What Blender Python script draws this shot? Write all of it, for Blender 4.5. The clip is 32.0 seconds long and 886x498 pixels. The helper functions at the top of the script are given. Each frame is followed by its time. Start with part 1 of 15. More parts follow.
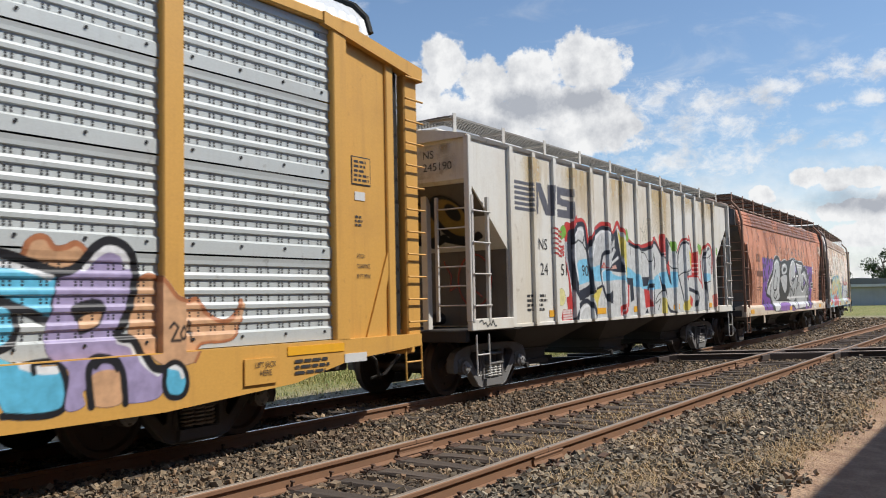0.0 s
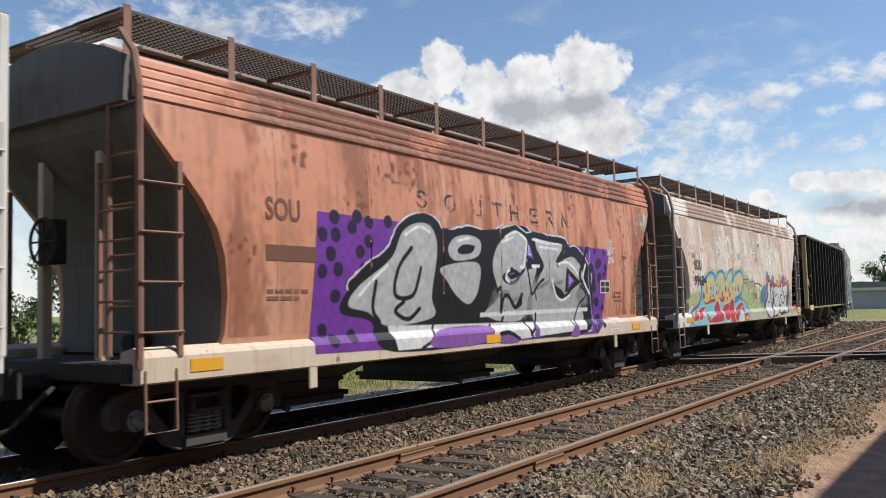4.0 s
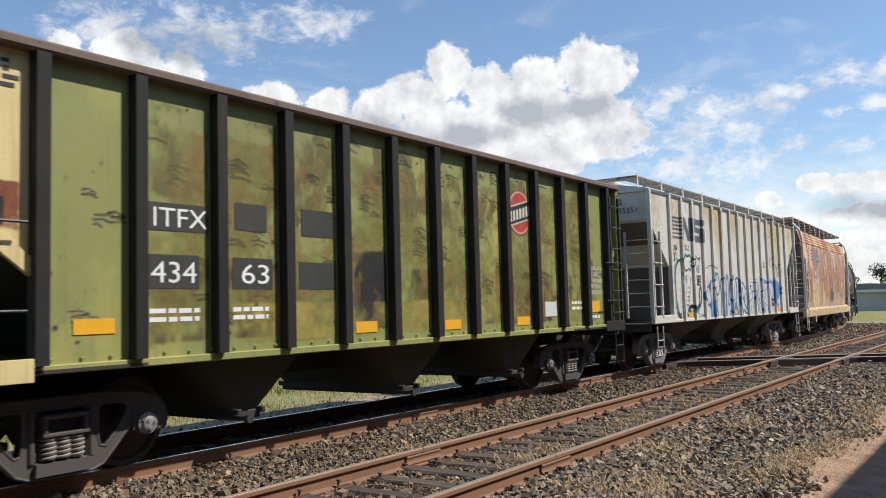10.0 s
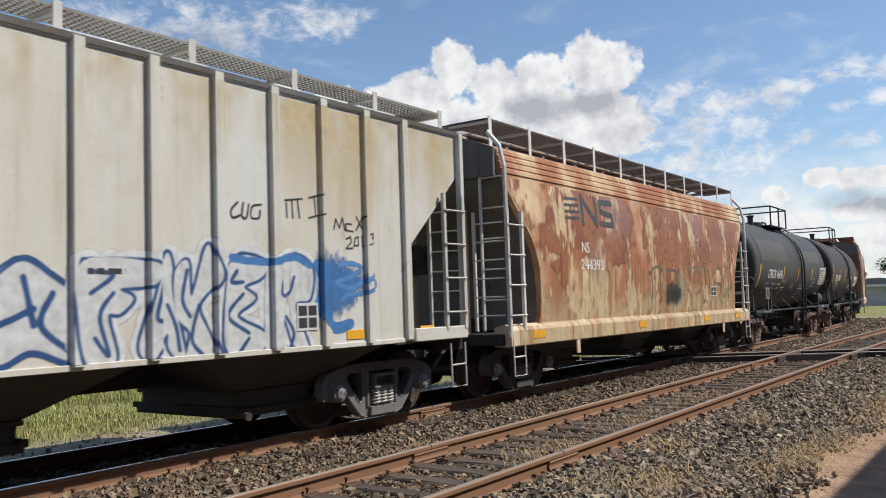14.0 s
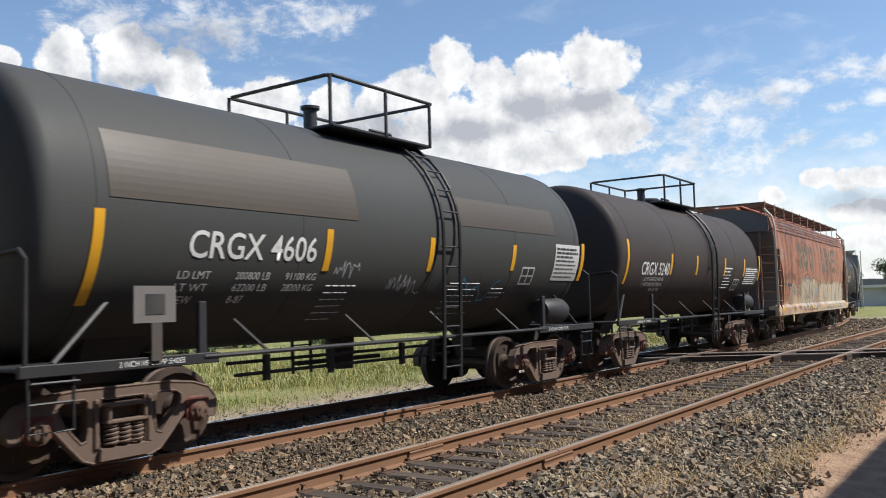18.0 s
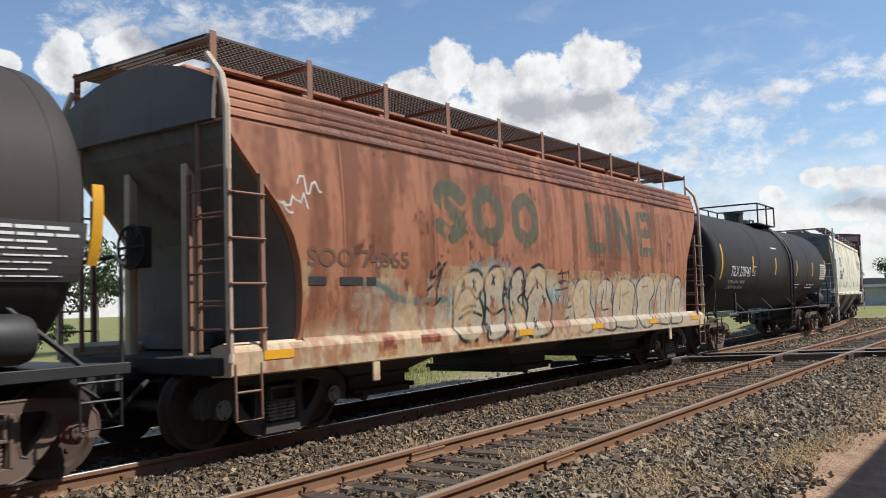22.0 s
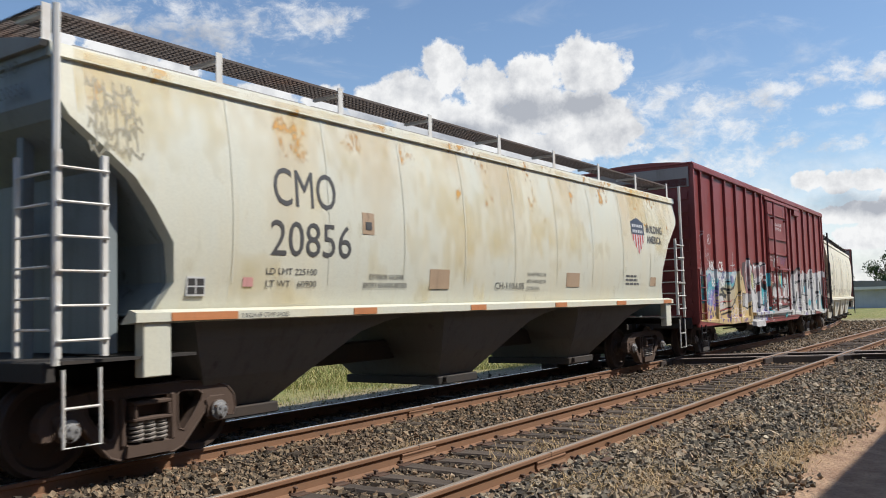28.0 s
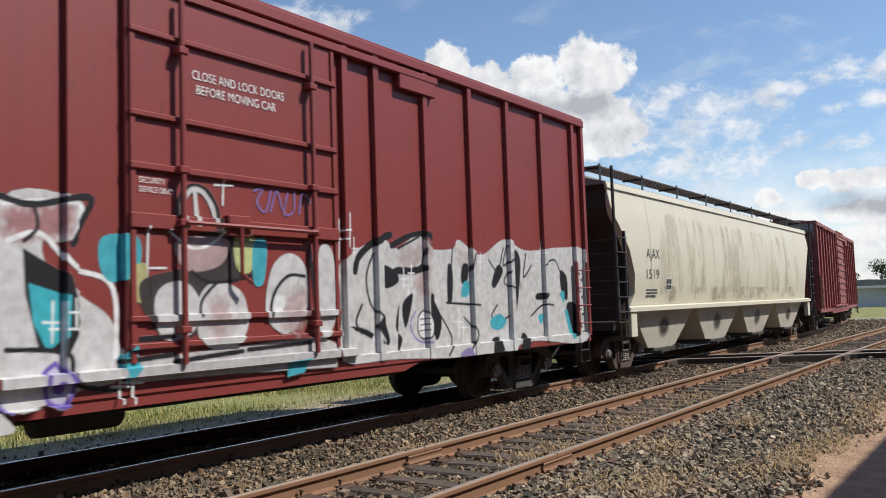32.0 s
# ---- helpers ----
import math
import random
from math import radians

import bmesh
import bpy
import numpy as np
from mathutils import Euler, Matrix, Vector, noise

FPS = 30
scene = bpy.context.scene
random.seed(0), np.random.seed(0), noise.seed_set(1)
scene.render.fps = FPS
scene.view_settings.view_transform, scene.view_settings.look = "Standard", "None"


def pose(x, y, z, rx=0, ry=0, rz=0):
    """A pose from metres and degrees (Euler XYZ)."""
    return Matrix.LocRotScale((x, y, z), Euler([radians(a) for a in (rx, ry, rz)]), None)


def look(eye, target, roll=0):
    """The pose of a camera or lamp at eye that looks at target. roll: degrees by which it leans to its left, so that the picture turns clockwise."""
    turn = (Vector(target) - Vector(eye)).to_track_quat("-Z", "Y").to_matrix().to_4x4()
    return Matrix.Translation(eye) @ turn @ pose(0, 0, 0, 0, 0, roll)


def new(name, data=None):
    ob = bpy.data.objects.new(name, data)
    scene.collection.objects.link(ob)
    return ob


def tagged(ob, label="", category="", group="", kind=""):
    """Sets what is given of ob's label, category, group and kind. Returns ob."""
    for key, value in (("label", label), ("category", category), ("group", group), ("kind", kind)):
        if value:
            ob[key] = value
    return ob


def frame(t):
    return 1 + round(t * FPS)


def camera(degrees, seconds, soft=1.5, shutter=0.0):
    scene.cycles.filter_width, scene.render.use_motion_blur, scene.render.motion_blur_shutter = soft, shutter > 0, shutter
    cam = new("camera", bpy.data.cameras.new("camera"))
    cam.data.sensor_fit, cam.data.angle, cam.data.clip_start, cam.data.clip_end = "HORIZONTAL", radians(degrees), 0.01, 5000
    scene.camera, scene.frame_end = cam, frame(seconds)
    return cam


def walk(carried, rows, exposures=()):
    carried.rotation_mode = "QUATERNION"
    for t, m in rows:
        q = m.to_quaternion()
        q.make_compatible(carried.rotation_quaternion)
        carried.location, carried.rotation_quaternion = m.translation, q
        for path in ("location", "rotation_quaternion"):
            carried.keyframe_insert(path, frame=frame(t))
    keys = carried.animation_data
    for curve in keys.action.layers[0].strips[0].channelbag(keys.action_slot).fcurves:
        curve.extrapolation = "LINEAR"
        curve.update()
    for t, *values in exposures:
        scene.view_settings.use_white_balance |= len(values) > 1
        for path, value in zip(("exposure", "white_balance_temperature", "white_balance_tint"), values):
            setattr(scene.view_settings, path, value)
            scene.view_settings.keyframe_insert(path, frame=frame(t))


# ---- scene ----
from mathutils.geometry import tessellate_polygon

EYE = Vector((0.0, 0.0, 1.526))


def aim(yaw, pitch, roll):
    """Camera pose from its heading (degrees from the track's direction), tilt and lean."""
    a, b = radians(yaw), radians(pitch)
    return look(EYE, EYE + Vector((math.cos(b) * math.cos(a), math.cos(b) * math.sin(a), math.sin(b))), -roll)


cam = camera(55.2, 32.0, 1.0, 0.15)
walk(cam, [
    (0, aim(34.491, 3.511, 1.248)),
    (0.5, aim(34.472, 3.539, 1.271)),
    (1, aim(34.482, 3.575, 1.318)),
    (1.5, aim(34.500, 3.610, 1.341)),
    (2, aim(34.539, 3.624, 1.324)),
    (2.5, aim(34.591, 3.655, 1.312)),
    (3, aim(34.586, 3.728, 1.337)),
    (3.5, aim(34.525, 3.801, 1.398)),
    (5.5, aim(34.573, 3.923, 1.598)),
    (6, aim(34.568, 3.934, 1.580)),
    (6.5, aim(34.599, 3.919, 1.550)),
    (7, aim(34.692, 3.912, 1.535)),
    (7.5, aim(34.787, 3.926, 1.544)),
    (8, aim(34.804, 3.951, 1.565)),
    (8.5, aim(34.789, 3.979, 1.585)),
    (9, aim(34.817, 4.007, 1.585)),
    (9.5, aim(34.872, 4.022, 1.553)),
    (10, aim(34.902, 4.033, 1.549)),
    (10.5, aim(34.890, 4.060, 1.589)),
    (11, aim(34.853, 4.077, 1.648)),
    (11.5, aim(34.927, 4.095, 1.811)),
    (12, aim(35.173, 4.106, 2.030)),
    (12.5, aim(35.381, 4.071, 2.121)),
    (13, aim(35.454, 4.043, 2.122)),
    (13.5, aim(35.428, 4.011, 2.071)),
    (14, aim(35.312, 3.875, 1.912)),
    (14.5, aim(35.193, 3.663, 1.720)),
    (16.5, aim(34.938, 3.423, 1.372)),
    (17, aim(34.941, 3.571, 1.409)),
    (17.5, aim(34.997, 3.677, 1.459)),
    (18, aim(35.092, 3.718, 1.531)),
    (18.5, aim(35.129, 3.710, 1.585)),
    (19, aim(35.115, 3.698, 1.632)),
    (19.5, aim(35.125, 3.718, 1.681)),
    (20, aim(35.143, 3.747, 1.693)),
    (20.5, aim(35.145, 3.749, 1.669)),
    (21, aim(35.126, 3.757, 1.692)),
    (21.5, aim(35.118, 3.793, 1.786)),
    (22, aim(35.146, 3.827, 1.840)),
    (22.5, aim(35.179, 3.866, 1.828)),
    (23, aim(35.213, 3.902, 1.804)),
    (23.5, aim(35.246, 3.914, 1.790)),
    (24, aim(35.239, 3.916, 1.804)),
    (24.5, aim(35.171, 3.914, 1.799)),
    (25, aim(35.084, 3.910, 1.752)),
    (25.5, aim(35.021, 3.913, 1.681)),
    (27.5, aim(34.574, 3.831, 1.583)),
    (28, aim(34.592, 3.859, 1.576)),
    (28.5, aim(34.677, 3.888, 1.630)),
    (29, aim(34.749, 3.910, 1.713)),
    (29.5, aim(34.729, 3.932, 1.785)),
    (30, aim(34.672, 3.937, 1.836)),
    (30.5, aim(34.657, 3.930, 1.859)),
    (31, aim(34.707, 3.940, 1.884)),
    (31.5, aim(34.802, 3.959, 1.917)),
    (32, aim(34.899, 3.981, 1.965)),
], exposures=[(0, 0.05), (9, 0.06), (10, 0.18), (11, 0.13), (12, 0.1), (13.5, 0.05), (16.8, 0.06), (18, 0.22), (20.5, 0.22), (22, 0.1), (23, 0.04), (24.5, 0.18), (26, 0.16), (28, 0.08), (29, 0.05), (31, 0.1), (32, 0.1)])

# ---- the track that the train runs on, and how far the train has come ----
TRACK_Y, NEAR_Y = 8.587, 4.921
BEND_X, BEND_R = 28.5, 205.0
SPEEDS = [5.133, 5.241, 5.331, 5.368, 5.367, 5.37, 5.375, 5.428, 5.564, 5.66, 5.639, 5.638, 5.765, 5.947, 6.07, 6.113, 6.14]


def gone(t):
    """Metres that the train has rolled after t seconds."""
    total, k = 0.0, 0
    while t > 2.0 * (k + 1) and k < 15:
        total += SPEEDS[k] + SPEEDS[k + 1]
        k += 1
    u = t - 2.0 * k
    return total + SPEEDS[k] * u + (SPEEDS[k + 1] - SPEEDS[k]) * u * u / 4.0


def on_track(s, off=0.0):
    """Point of the train's track at distance s along it, off metres to its left."""
    if s <= BEND_X:
        return Vector((s, TRACK_Y + off, 0))
    a = (s - BEND_X) / BEND_R
    r = BEND_R - off
    return Vector((BEND_X + r * math.sin(a), TRACK_Y + BEND_R - r * math.cos(a), 0))


# ---- daylight ----
SUN_EL, SUN_AZ = radians(51), radians(-58)     # azimuth from +X, so the sun stands over the camera's right shoulder
world = bpy.data.worlds.new("sky")
scene.world = world
world.use_nodes = True


def build_sky():
    nt = world.node_tree
    nd, ln = nt.nodes, nt.links
    nd.clear()
    out = nd.new("ShaderNodeOutputWorld")
    bg = nd.new("ShaderNodeBackground")
    bg.inputs["Strength"].default_value = 0.128
    sky = nd.new("ShaderNodeTexSky")
    sky.sky_type, sky.sun_disc = "NISHITA", False
    sky.sun_elevation, sky.sun_rotation = SUN_EL, math.pi / 2 - SUN_AZ
    sky.air_density, sky.dust_density, sky.ozone_density = 1.0, 0.15, 3.0
    tc = nd.new("ShaderNodeTexCoord")
    ln.new(bg.outputs[0], out.inputs[0])

    def math_node(op, a, b=None, c=None, clamp=False):
        n = nd.new("ShaderNodeMath")
        n.operation, n.use_clamp = op, clamp
        for i, v in enumerate((a, b, c)):
            if v is None:
                continue
            if isinstance(v, (int, float)):
                n.inputs[i].default_value = v
            else:
                ln.new(v, n.inputs[i])
        return n.outputs[0]

    def smooth(v, lo, hi):
        n = nd.new("ShaderNodeMapRange")
        n.interpolation_type = "SMOOTHSTEP"
        ln.new(v, n.inputs[0])
        n.inputs[1].default_value, n.inputs[2].default_value = lo, hi
        return n.outputs[0]

    def fbm(scale, detail, rough, vec=None, distort=0.0):
        n = nd.new("ShaderNodeTexNoise")
        n.inputs["Scale"].default_value, n.inputs["Detail"].default_value = scale, detail
        n.inputs["Roughness"].default_value, n.inputs["Distortion"].default_value = rough, distort
        ln.new(vec or tc.outputs["Generated"], n.inputs["Vector"])
        return n.outputs["Fac"]

    def squash(sx, sy, sz):
        n = nd.new("ShaderNodeVectorMath")
        n.operation = "MULTIPLY"
        ln.new(tc.outputs["Generated"], n.inputs[0])
        n.inputs[1].default_value = (sx, sy, sz)
        return n.outputs[0]

    # heading and height of each direction, in degrees
    sep = nd.new("ShaderNodeSeparateXYZ")
    ln.new(tc.outputs["Generated"], sep.inputs[0])
    height = sep.outputs["Z"]
    place = nd.new("ShaderNodeCombineXYZ")
    ln.new(math_node("MULTIPLY", math_node("ARCTAN2", sep.outputs["Y"], sep.outputs["X"]), 57.2958), place.inputs[0])
    ln.new(math_node("MULTIPLY", math_node("ARCSINE", height), 57.2958), place.inputs[1])

    def heaps(table):
        """1 in the middle of each heap (heading, height, half width, half height), 0 at its rim."""
        near = None
        for az, el, w, h in table:
            n = nd.new("ShaderNodeVectorMath")
            n.operation = "MULTIPLY_ADD"
            ln.new(place.outputs[0], n.inputs[0])
            n.inputs[1].default_value, n.inputs[2].default_value = (1 / w, 1 / h, 0), (-az / w, -el / h, 0)
            d = nd.new("ShaderNodeVectorMath")
            d.operation = "LENGTH"
            ln.new(n.outputs[0], d.inputs[0])
            near = d.outputs["Value"] if near is None else math_node("MINIMUM", near, d.outputs["Value"])
        return math_node("SUBTRACT", 1.0, math_node("MINIMUM", near, 4.0))

    bumps = fbm(15.0, 8.0, 0.62, squash(1, 1, 1.2))
    fine = fbm(46.0, 6.0, 0.6)
    shifted = nd.new("ShaderNodeVectorMath")
    shifted.operation = "ADD"
    ln.new(tc.outputs["Generated"], shifted.inputs[0])
    shifted.inputs[1].default_value = (0.006, -0.008, 0.014)
    relief = math_node("SUBTRACT", fbm(15.0, 8.0, 0.62, shifted.outputs[0]), fbm(15.0, 8.0, 0.62))
    edge = math_node("ADD", heaps(HEAPS), math_node("MULTIPLY_ADD", bumps, 1.6, -0.8))
    edge = math_node("ADD", edge, math_node("MULTIPLY_ADD", fine, 0.8, -0.4))
    heap = smooth(edge, -0.04, 0.2)
    base = smooth(math_node("ADD", heaps(BASES), math_node("MULTIPLY_ADD", bumps, 1.2, -0.6)), -0.5, 0.7)
    wisp = math_node("ADD", heaps(WISPS), math_node("MULTIPLY_ADD", fbm(30.0, 9.0, 0.68, squash(1, 1, 1.7), 0.3), 5.5, -2.75))
    wisp = math_node("MULTIPLY", smooth(wisp, -0.45, 1.5), 0.84)
    # thin broken cloud, and whiter air towards the horizon
    veil = smooth(fbm(7.0, 8.0, 0.6, squash(1, 1, 3.2), 0.6), 0.5, 0.78)
    low = smooth(height, 0.5, 0.16)
    veil = math_node("MULTIPLY", veil, math_node("MULTIPLY_ADD", low, 0.45, 0.06))
    broken = math_node("MULTIPLY_ADD", fbm(11.0, 7.0, 0.62, squash(1, 1, 2.2)), 0.22, math_node("MULTIPLY", height, -1.0))
    ahead = math_node("ADD", math_node("MULTIPLY", sep.outputs["X"], 0.8), math_node("MULTIPLY", sep.outputs["Y"], 0.6))
    ahead = smooth(ahead, 0.0, 0.6)
    veil = math_node("MULTIPLY", veil, ahead)
    bank = math_node("MULTIPLY", smooth(broken, -0.07, 0.09), math_node("MULTIPLY", ahead, 0.85))
    cover = math_node("MAXIMUM", math_node("MAXIMUM", heap, wisp), math_node("MAXIMUM", veil, bank), clamp=True)
    # lit tops, grey bases
    shade = math_node("MULTIPLY_ADD", relief, -2.6, 0.74)
    shade = math_node("SUBTRACT", shade, math_node("MULTIPLY", base, 0.9))
    shade = math_node("ADD", shade, math_node("MULTIPLY", smooth(edge, 0.6, 0.0), 0.14), clamp=True)
    col = nd.new("ShaderNodeMix")
    col.data_type = "RGBA"
    ln.new(shade, col.inputs[0])
    col.inputs[6].default_value, col.inputs[7].default_value = (3.3, 3.5, 3.9, 1), (6.8, 6.85, 6.9, 1)
    mix = nd.new("ShaderNodeMix")
    mix.data_type = "RGBA"
    ln.new(cover, mix.inputs[0])
    ln.new(sky.outputs[0], mix.inputs[6])
    ln.new(col.outputs[2], mix.inputs[7])
    ln.new(mix.outputs[2], bg.inputs["Color"])


HEAPS = [(59.1, 15.5, 1.6, 1.7), (55.4, 15.7, 2.4, 2.2), (52.3, 14.9, 2.2, 1.9), (49.8, 13.2, 3.5, 1.5), (46.4, 13.8, 2.1, 1.8), (62.5, 15.3, 0.8, 0.7), (42.3, 13.3, 1.7, 1.7), (38.9, 13.3, 2.3, 1.5), (34.1, 16.1, 1.6, 1.8), (36.5, 14.0, 2.3, 1.8), (31.1, 14.5, 2.3, 1.8), (28.4, 15.1, 2.3, 1.8), (24.6, 15.3, 2.8, 2.1), (26.5, 12.8, 4.3, 1.8), (33.5, 12.0, 6.5, 2.0), (40.4, 11.4, 4.6, 2.0), (30.5, 10.0, 8.6, 1.7), (24.3, 11.4, 3.1, 1.8), (11.0, 7.2, 1.5, 0.9), (9.4, 6.9, 1.4, 0.9), (7.6, 6.9, 1.4, 0.9), (13.7, 6.3, 0.9, 0.7), (8.6, 5.0, 2.2, 0.8), (7.4, 3.6, 2.6, 0.9), (12.6, 4.6, 2.0, 0.7), (5.5, 6.0, 2.0, 1.2)]
BASES = [(26.5, 13.0, 3.2, 1.0), (39.7, 11.8, 3.5, 1.5), (32.7, 11.6, 2.7, 0.8), (51.2, 17.4, 4.0, 1.4), (55.4, 14.4, 2.4, 0.7), (9.5, 5.7, 1.9, 0.7), (7.4, 5.4, 1.7, 0.6), (28.1, 13.0, 2.6, 1.0)]
WISPS = [(51.2, 18.1, 4.8, 1.6), (56.4, 18.0, 3.4, 1.8), (43.3, 19.1, 2.6, 1.0), (18.9, 13.4, 1.3, 0.6), (20.4, 12.2, 2.0, 1.3), (17.4, 12.2, 2.0, 0.9), (15.6, 12.3, 1.6, 0.7), (14.2, 12.7, 1.6, 0.7), (12.2, 13.0, 1.6, 0.6), (10.3, 13.5, 1.6, 0.6), (8.6, 13.7, 1.5, 0.6), (6.8, 13.3, 1.6, 0.8), (12.7, 12.0, 1.1, 0.5), (9.3, 11.4, 1.20, 0.35), (7.4, 11.6, 1.4, 0.5), (18.3, 10.9, 3.2, 1.2), (15.4, 10.6, 2.4, 1.0), (11.9, 9.8, 1.1, 0.5), (15.6, 8.4, 3.0, 1.3), (8.4, 9.2, 2.0, 0.6), (19.4, 8.6, 2.4, 1.2)]
build_sky()
sun = new("sun", bpy.data.lights.new("sun", "SUN"))
sun.data.energy, sun.data.angle, sun.data.color = 4.8, radians(0.53), (1.0, 0.955, 0.88)
sun.matrix_world = look((0, 0, 0), (-math.cos(SUN_EL) * math.cos(SUN_AZ), -math.cos(SUN_EL) * math.sin(SUN_AZ), -math.sin(SUN_EL)))

# ---- materials ----
def nodes_of(name):
    m = bpy.data.materials.new(name)
    m.use_nodes = True
    nt = m.node_tree
    return m, nt.nodes, nt.links, nt.nodes["Principled BSDF"]


def paint_mat(name, base, rough=0.5, metal=0.0, dirt=(0.10, 0.06, 0.04), dirt_amount=0.35, streak=0.4, scale=1.0, bump=0.15, random_tone=0.0, second=None, patches=0.0, stain=None, stained=0.0, gloss=0.5):
    """A painted, weathered surface: broad patches, vertical streaks, fine grain and relief."""
    m, nd, ln, bs = nodes_of(name)
    tc = nd.new("ShaderNodeTexCoord")

    def noise_of(sx, sy, sz, detail=6.0, rough_n=0.6):
        mp = nd.new("ShaderNodeMapping")
        mp.inputs["Scale"].default_value = (sx * scale, sy * scale, sz * scale)
        ln.new(tc.outputs["Object"], mp.inputs[0])
        n = nd.new("ShaderNodeTexNoise")
        n.inputs["Scale"].default_value, n.inputs["Detail"].default_value, n.inputs["Roughness"].default_value = 1.0, detail, rough_n
        ln.new(mp.outputs[0], n.inputs["Vector"])
        return n.outputs["Fac"]

    def ramp(v, lo, hi, top=1.0):
        n = nd.new("ShaderNodeMapRange")
        n.interpolation_type = "SMOOTHSTEP"
        ln.new(v, n.inputs[0])
        n.inputs[1].default_value, n.inputs[2].default_value, n.inputs[4].default_value = lo, hi, top
        return n.outputs[0]

    def mix(f, a, b, kind="MIX"):
        n = nd.new("ShaderNodeMix")
        n.data_type, n.blend_type = "RGBA", kind
        if isinstance(f, float):
            n.inputs[0].default_value = f
        else:
            ln.new(f, n.inputs[0])
        for i, v in ((6, a), (7, b)):
            if isinstance(v, tuple):
                n.inputs[i].default_value = (*v, 1)
            else:
                ln.new(v, n.inputs[i])
        return n.outputs[2]

    broad, streaks, grain = noise_of(0.55, 0.55, 0.8), noise_of(7.0, 7.0, 0.35), noise_of(38, 38, 38, 4.0)
    col = base
    if second:
        col = mix(ramp(noise_of(0.9, 0.9, 0.5), 0.5 - patches, 0.72 - patches), col, second)
    if stain:
        col = mix(ramp(noise_of(0.8, 0.8, 0.30, 7.0), 0.42, 0.68, stained), col, stain)
        col = mix(ramp(noise_of(3.4, 3.4, 0.5, 7.0), 0.52, 0.76, stained * 0.8), col, stain)
    col = mix(ramp(streaks, 0.5, 0.8, streak), col, dirt)
    col = mix(ramp(broad, 0.48, 0.75, dirt_amount), col, dirt)
    spots = ramp(noise_of(5.0, 5.0, 3.5), 0.64, 0.74, min(1.0, dirt_amount * 1.6))
    col = mix(spots, col, tuple(0.7 * c for c in dirt))
    col = mix(0.22, col, mix(grain, (0.35, 0.35, 0.35), (1.5, 1.5, 1.5)), "MULTIPLY")
    if random_tone:
        oi = nd.new("ShaderNodeObjectInfo")
        col = mix(ramp(oi.outputs["Random"], 0.0, 1.0, random_tone), col, tuple(c * 0.45 for c in base))
    ln.new(col, bs.inputs["Base Color"])
    rr = nd.new("ShaderNodeMapRange")
    ln.new(broad, rr.inputs[0])
    rr.inputs[3].default_value, rr.inputs[4].default_value = max(0.05, rough - 0.12), min(1.0, rough + 0.2)
    ln.new(rr.outputs[0], bs.inputs["Roughness"])
    bs.inputs["Metallic"].default_value = metal
    bs.inputs["Specular IOR Level"].default_value = gloss
    if bump:
        bp = nd.new("ShaderNodeBump")
        bp.inputs["Strength"].default_value, bp.inputs["Distance"].default_value = bump, 0.01
        ln.new(noise_of(22, 22, 14, 5.0), bp.inputs["Height"])
        ln.new(bp.outputs[0], bs.inputs["Normal"])
    return m


def spray_mat():
    """Paint laid over a car's side: colour and cover come with the mesh, worn through by fine noise."""
    m, nd, ln, bs = nodes_of("spray_paint")
    at = nd.new("ShaderNodeAttribute")
    at.attribute_name = "paint"
    tc = nd.new("ShaderNodeTexCoord")
    n = nd.new("ShaderNodeTexNoise")
    n.inputs["Scale"].default_value, n.inputs["Detail"].default_value = 9.0, 8.0
    ln.new(tc.outputs["Object"], n.inputs["Vector"])
    mr = nd.new("ShaderNodeMapRange")
    ln.new(n.outputs["Fac"], mr.inputs[0])
    mr.inputs[1].default_value, mr.inputs[2].default_value, mr.inputs[3].default_value, mr.inputs[4].default_value = 0.3, 0.75, 1.08, 0.72
    mul = nd.new("ShaderNodeMix")
    mul.data_type, mul.blend_type = "RGBA", "MULTIPLY"
    mul.inputs[0].default_value = 1.0
    ln.new(at.outputs["Color"], mul.inputs[6])
    ln.new(mr.outputs[0], mul.inputs[7])
    ln.new(mul.outputs[2], bs.inputs["Base Color"])
    bs.inputs["Roughness"].default_value = 0.45
    tr = nd.new("ShaderNodeBsdfTransparent")
    mx = nd.new("ShaderNodeMixShader")
    sm = nd.new("ShaderNodeMapRange")
    sm.interpolation_type = "LINEAR"
    ln.new(at.outputs["Alpha"], sm.inputs[0])
    sm.inputs[1].default_value, sm.inputs[2].default_value = 0.02, 0.98
    ln.new(sm.outputs[0], mx.inputs[0])
    ln.new(tr.outputs[0], mx.inputs[1])
    ln.new(bs.outputs[0], mx.inputs[2])
    ln.new(mx.outputs[0], nd["Material Output"].inputs[0])
    return m


SPRAY = spray_mat()
STEEL_DARK = paint_mat("underframe_steel", (0.035, 0.031, 0.028), 0.75, 0.0, (0.075, 0.05, 0.035), 0.5, 0.3, 1.5)
TRUCK_GREY = paint_mat("cast_steel", (0.075, 0.068, 0.062), 0.7, 0.0, (0.09, 0.055, 0.035), 0.6, 0.3, 2.0)
TRUCK_LIGHT = paint_mat("pale_dusty_cast_steel", (0.165, 0.16, 0.155), 0.75, 0.0, (0.12, 0.09, 0.07), 0.5, 0.4, 2.0)
CAP_STEEL = paint_mat("dull_bearing_cap_steel", (0.30, 0.30, 0.30), 0.5, 0.2, (0.08, 0.07, 0.06), 0.5, 0.3, 3.0)
TRUCK_TAN = paint_mat("tan_dusty_cast_steel", (0.15, 0.104, 0.08), 0.8, 0.0, (0.12, 0.075, 0.05), 0.5, 0.4, 2.0)
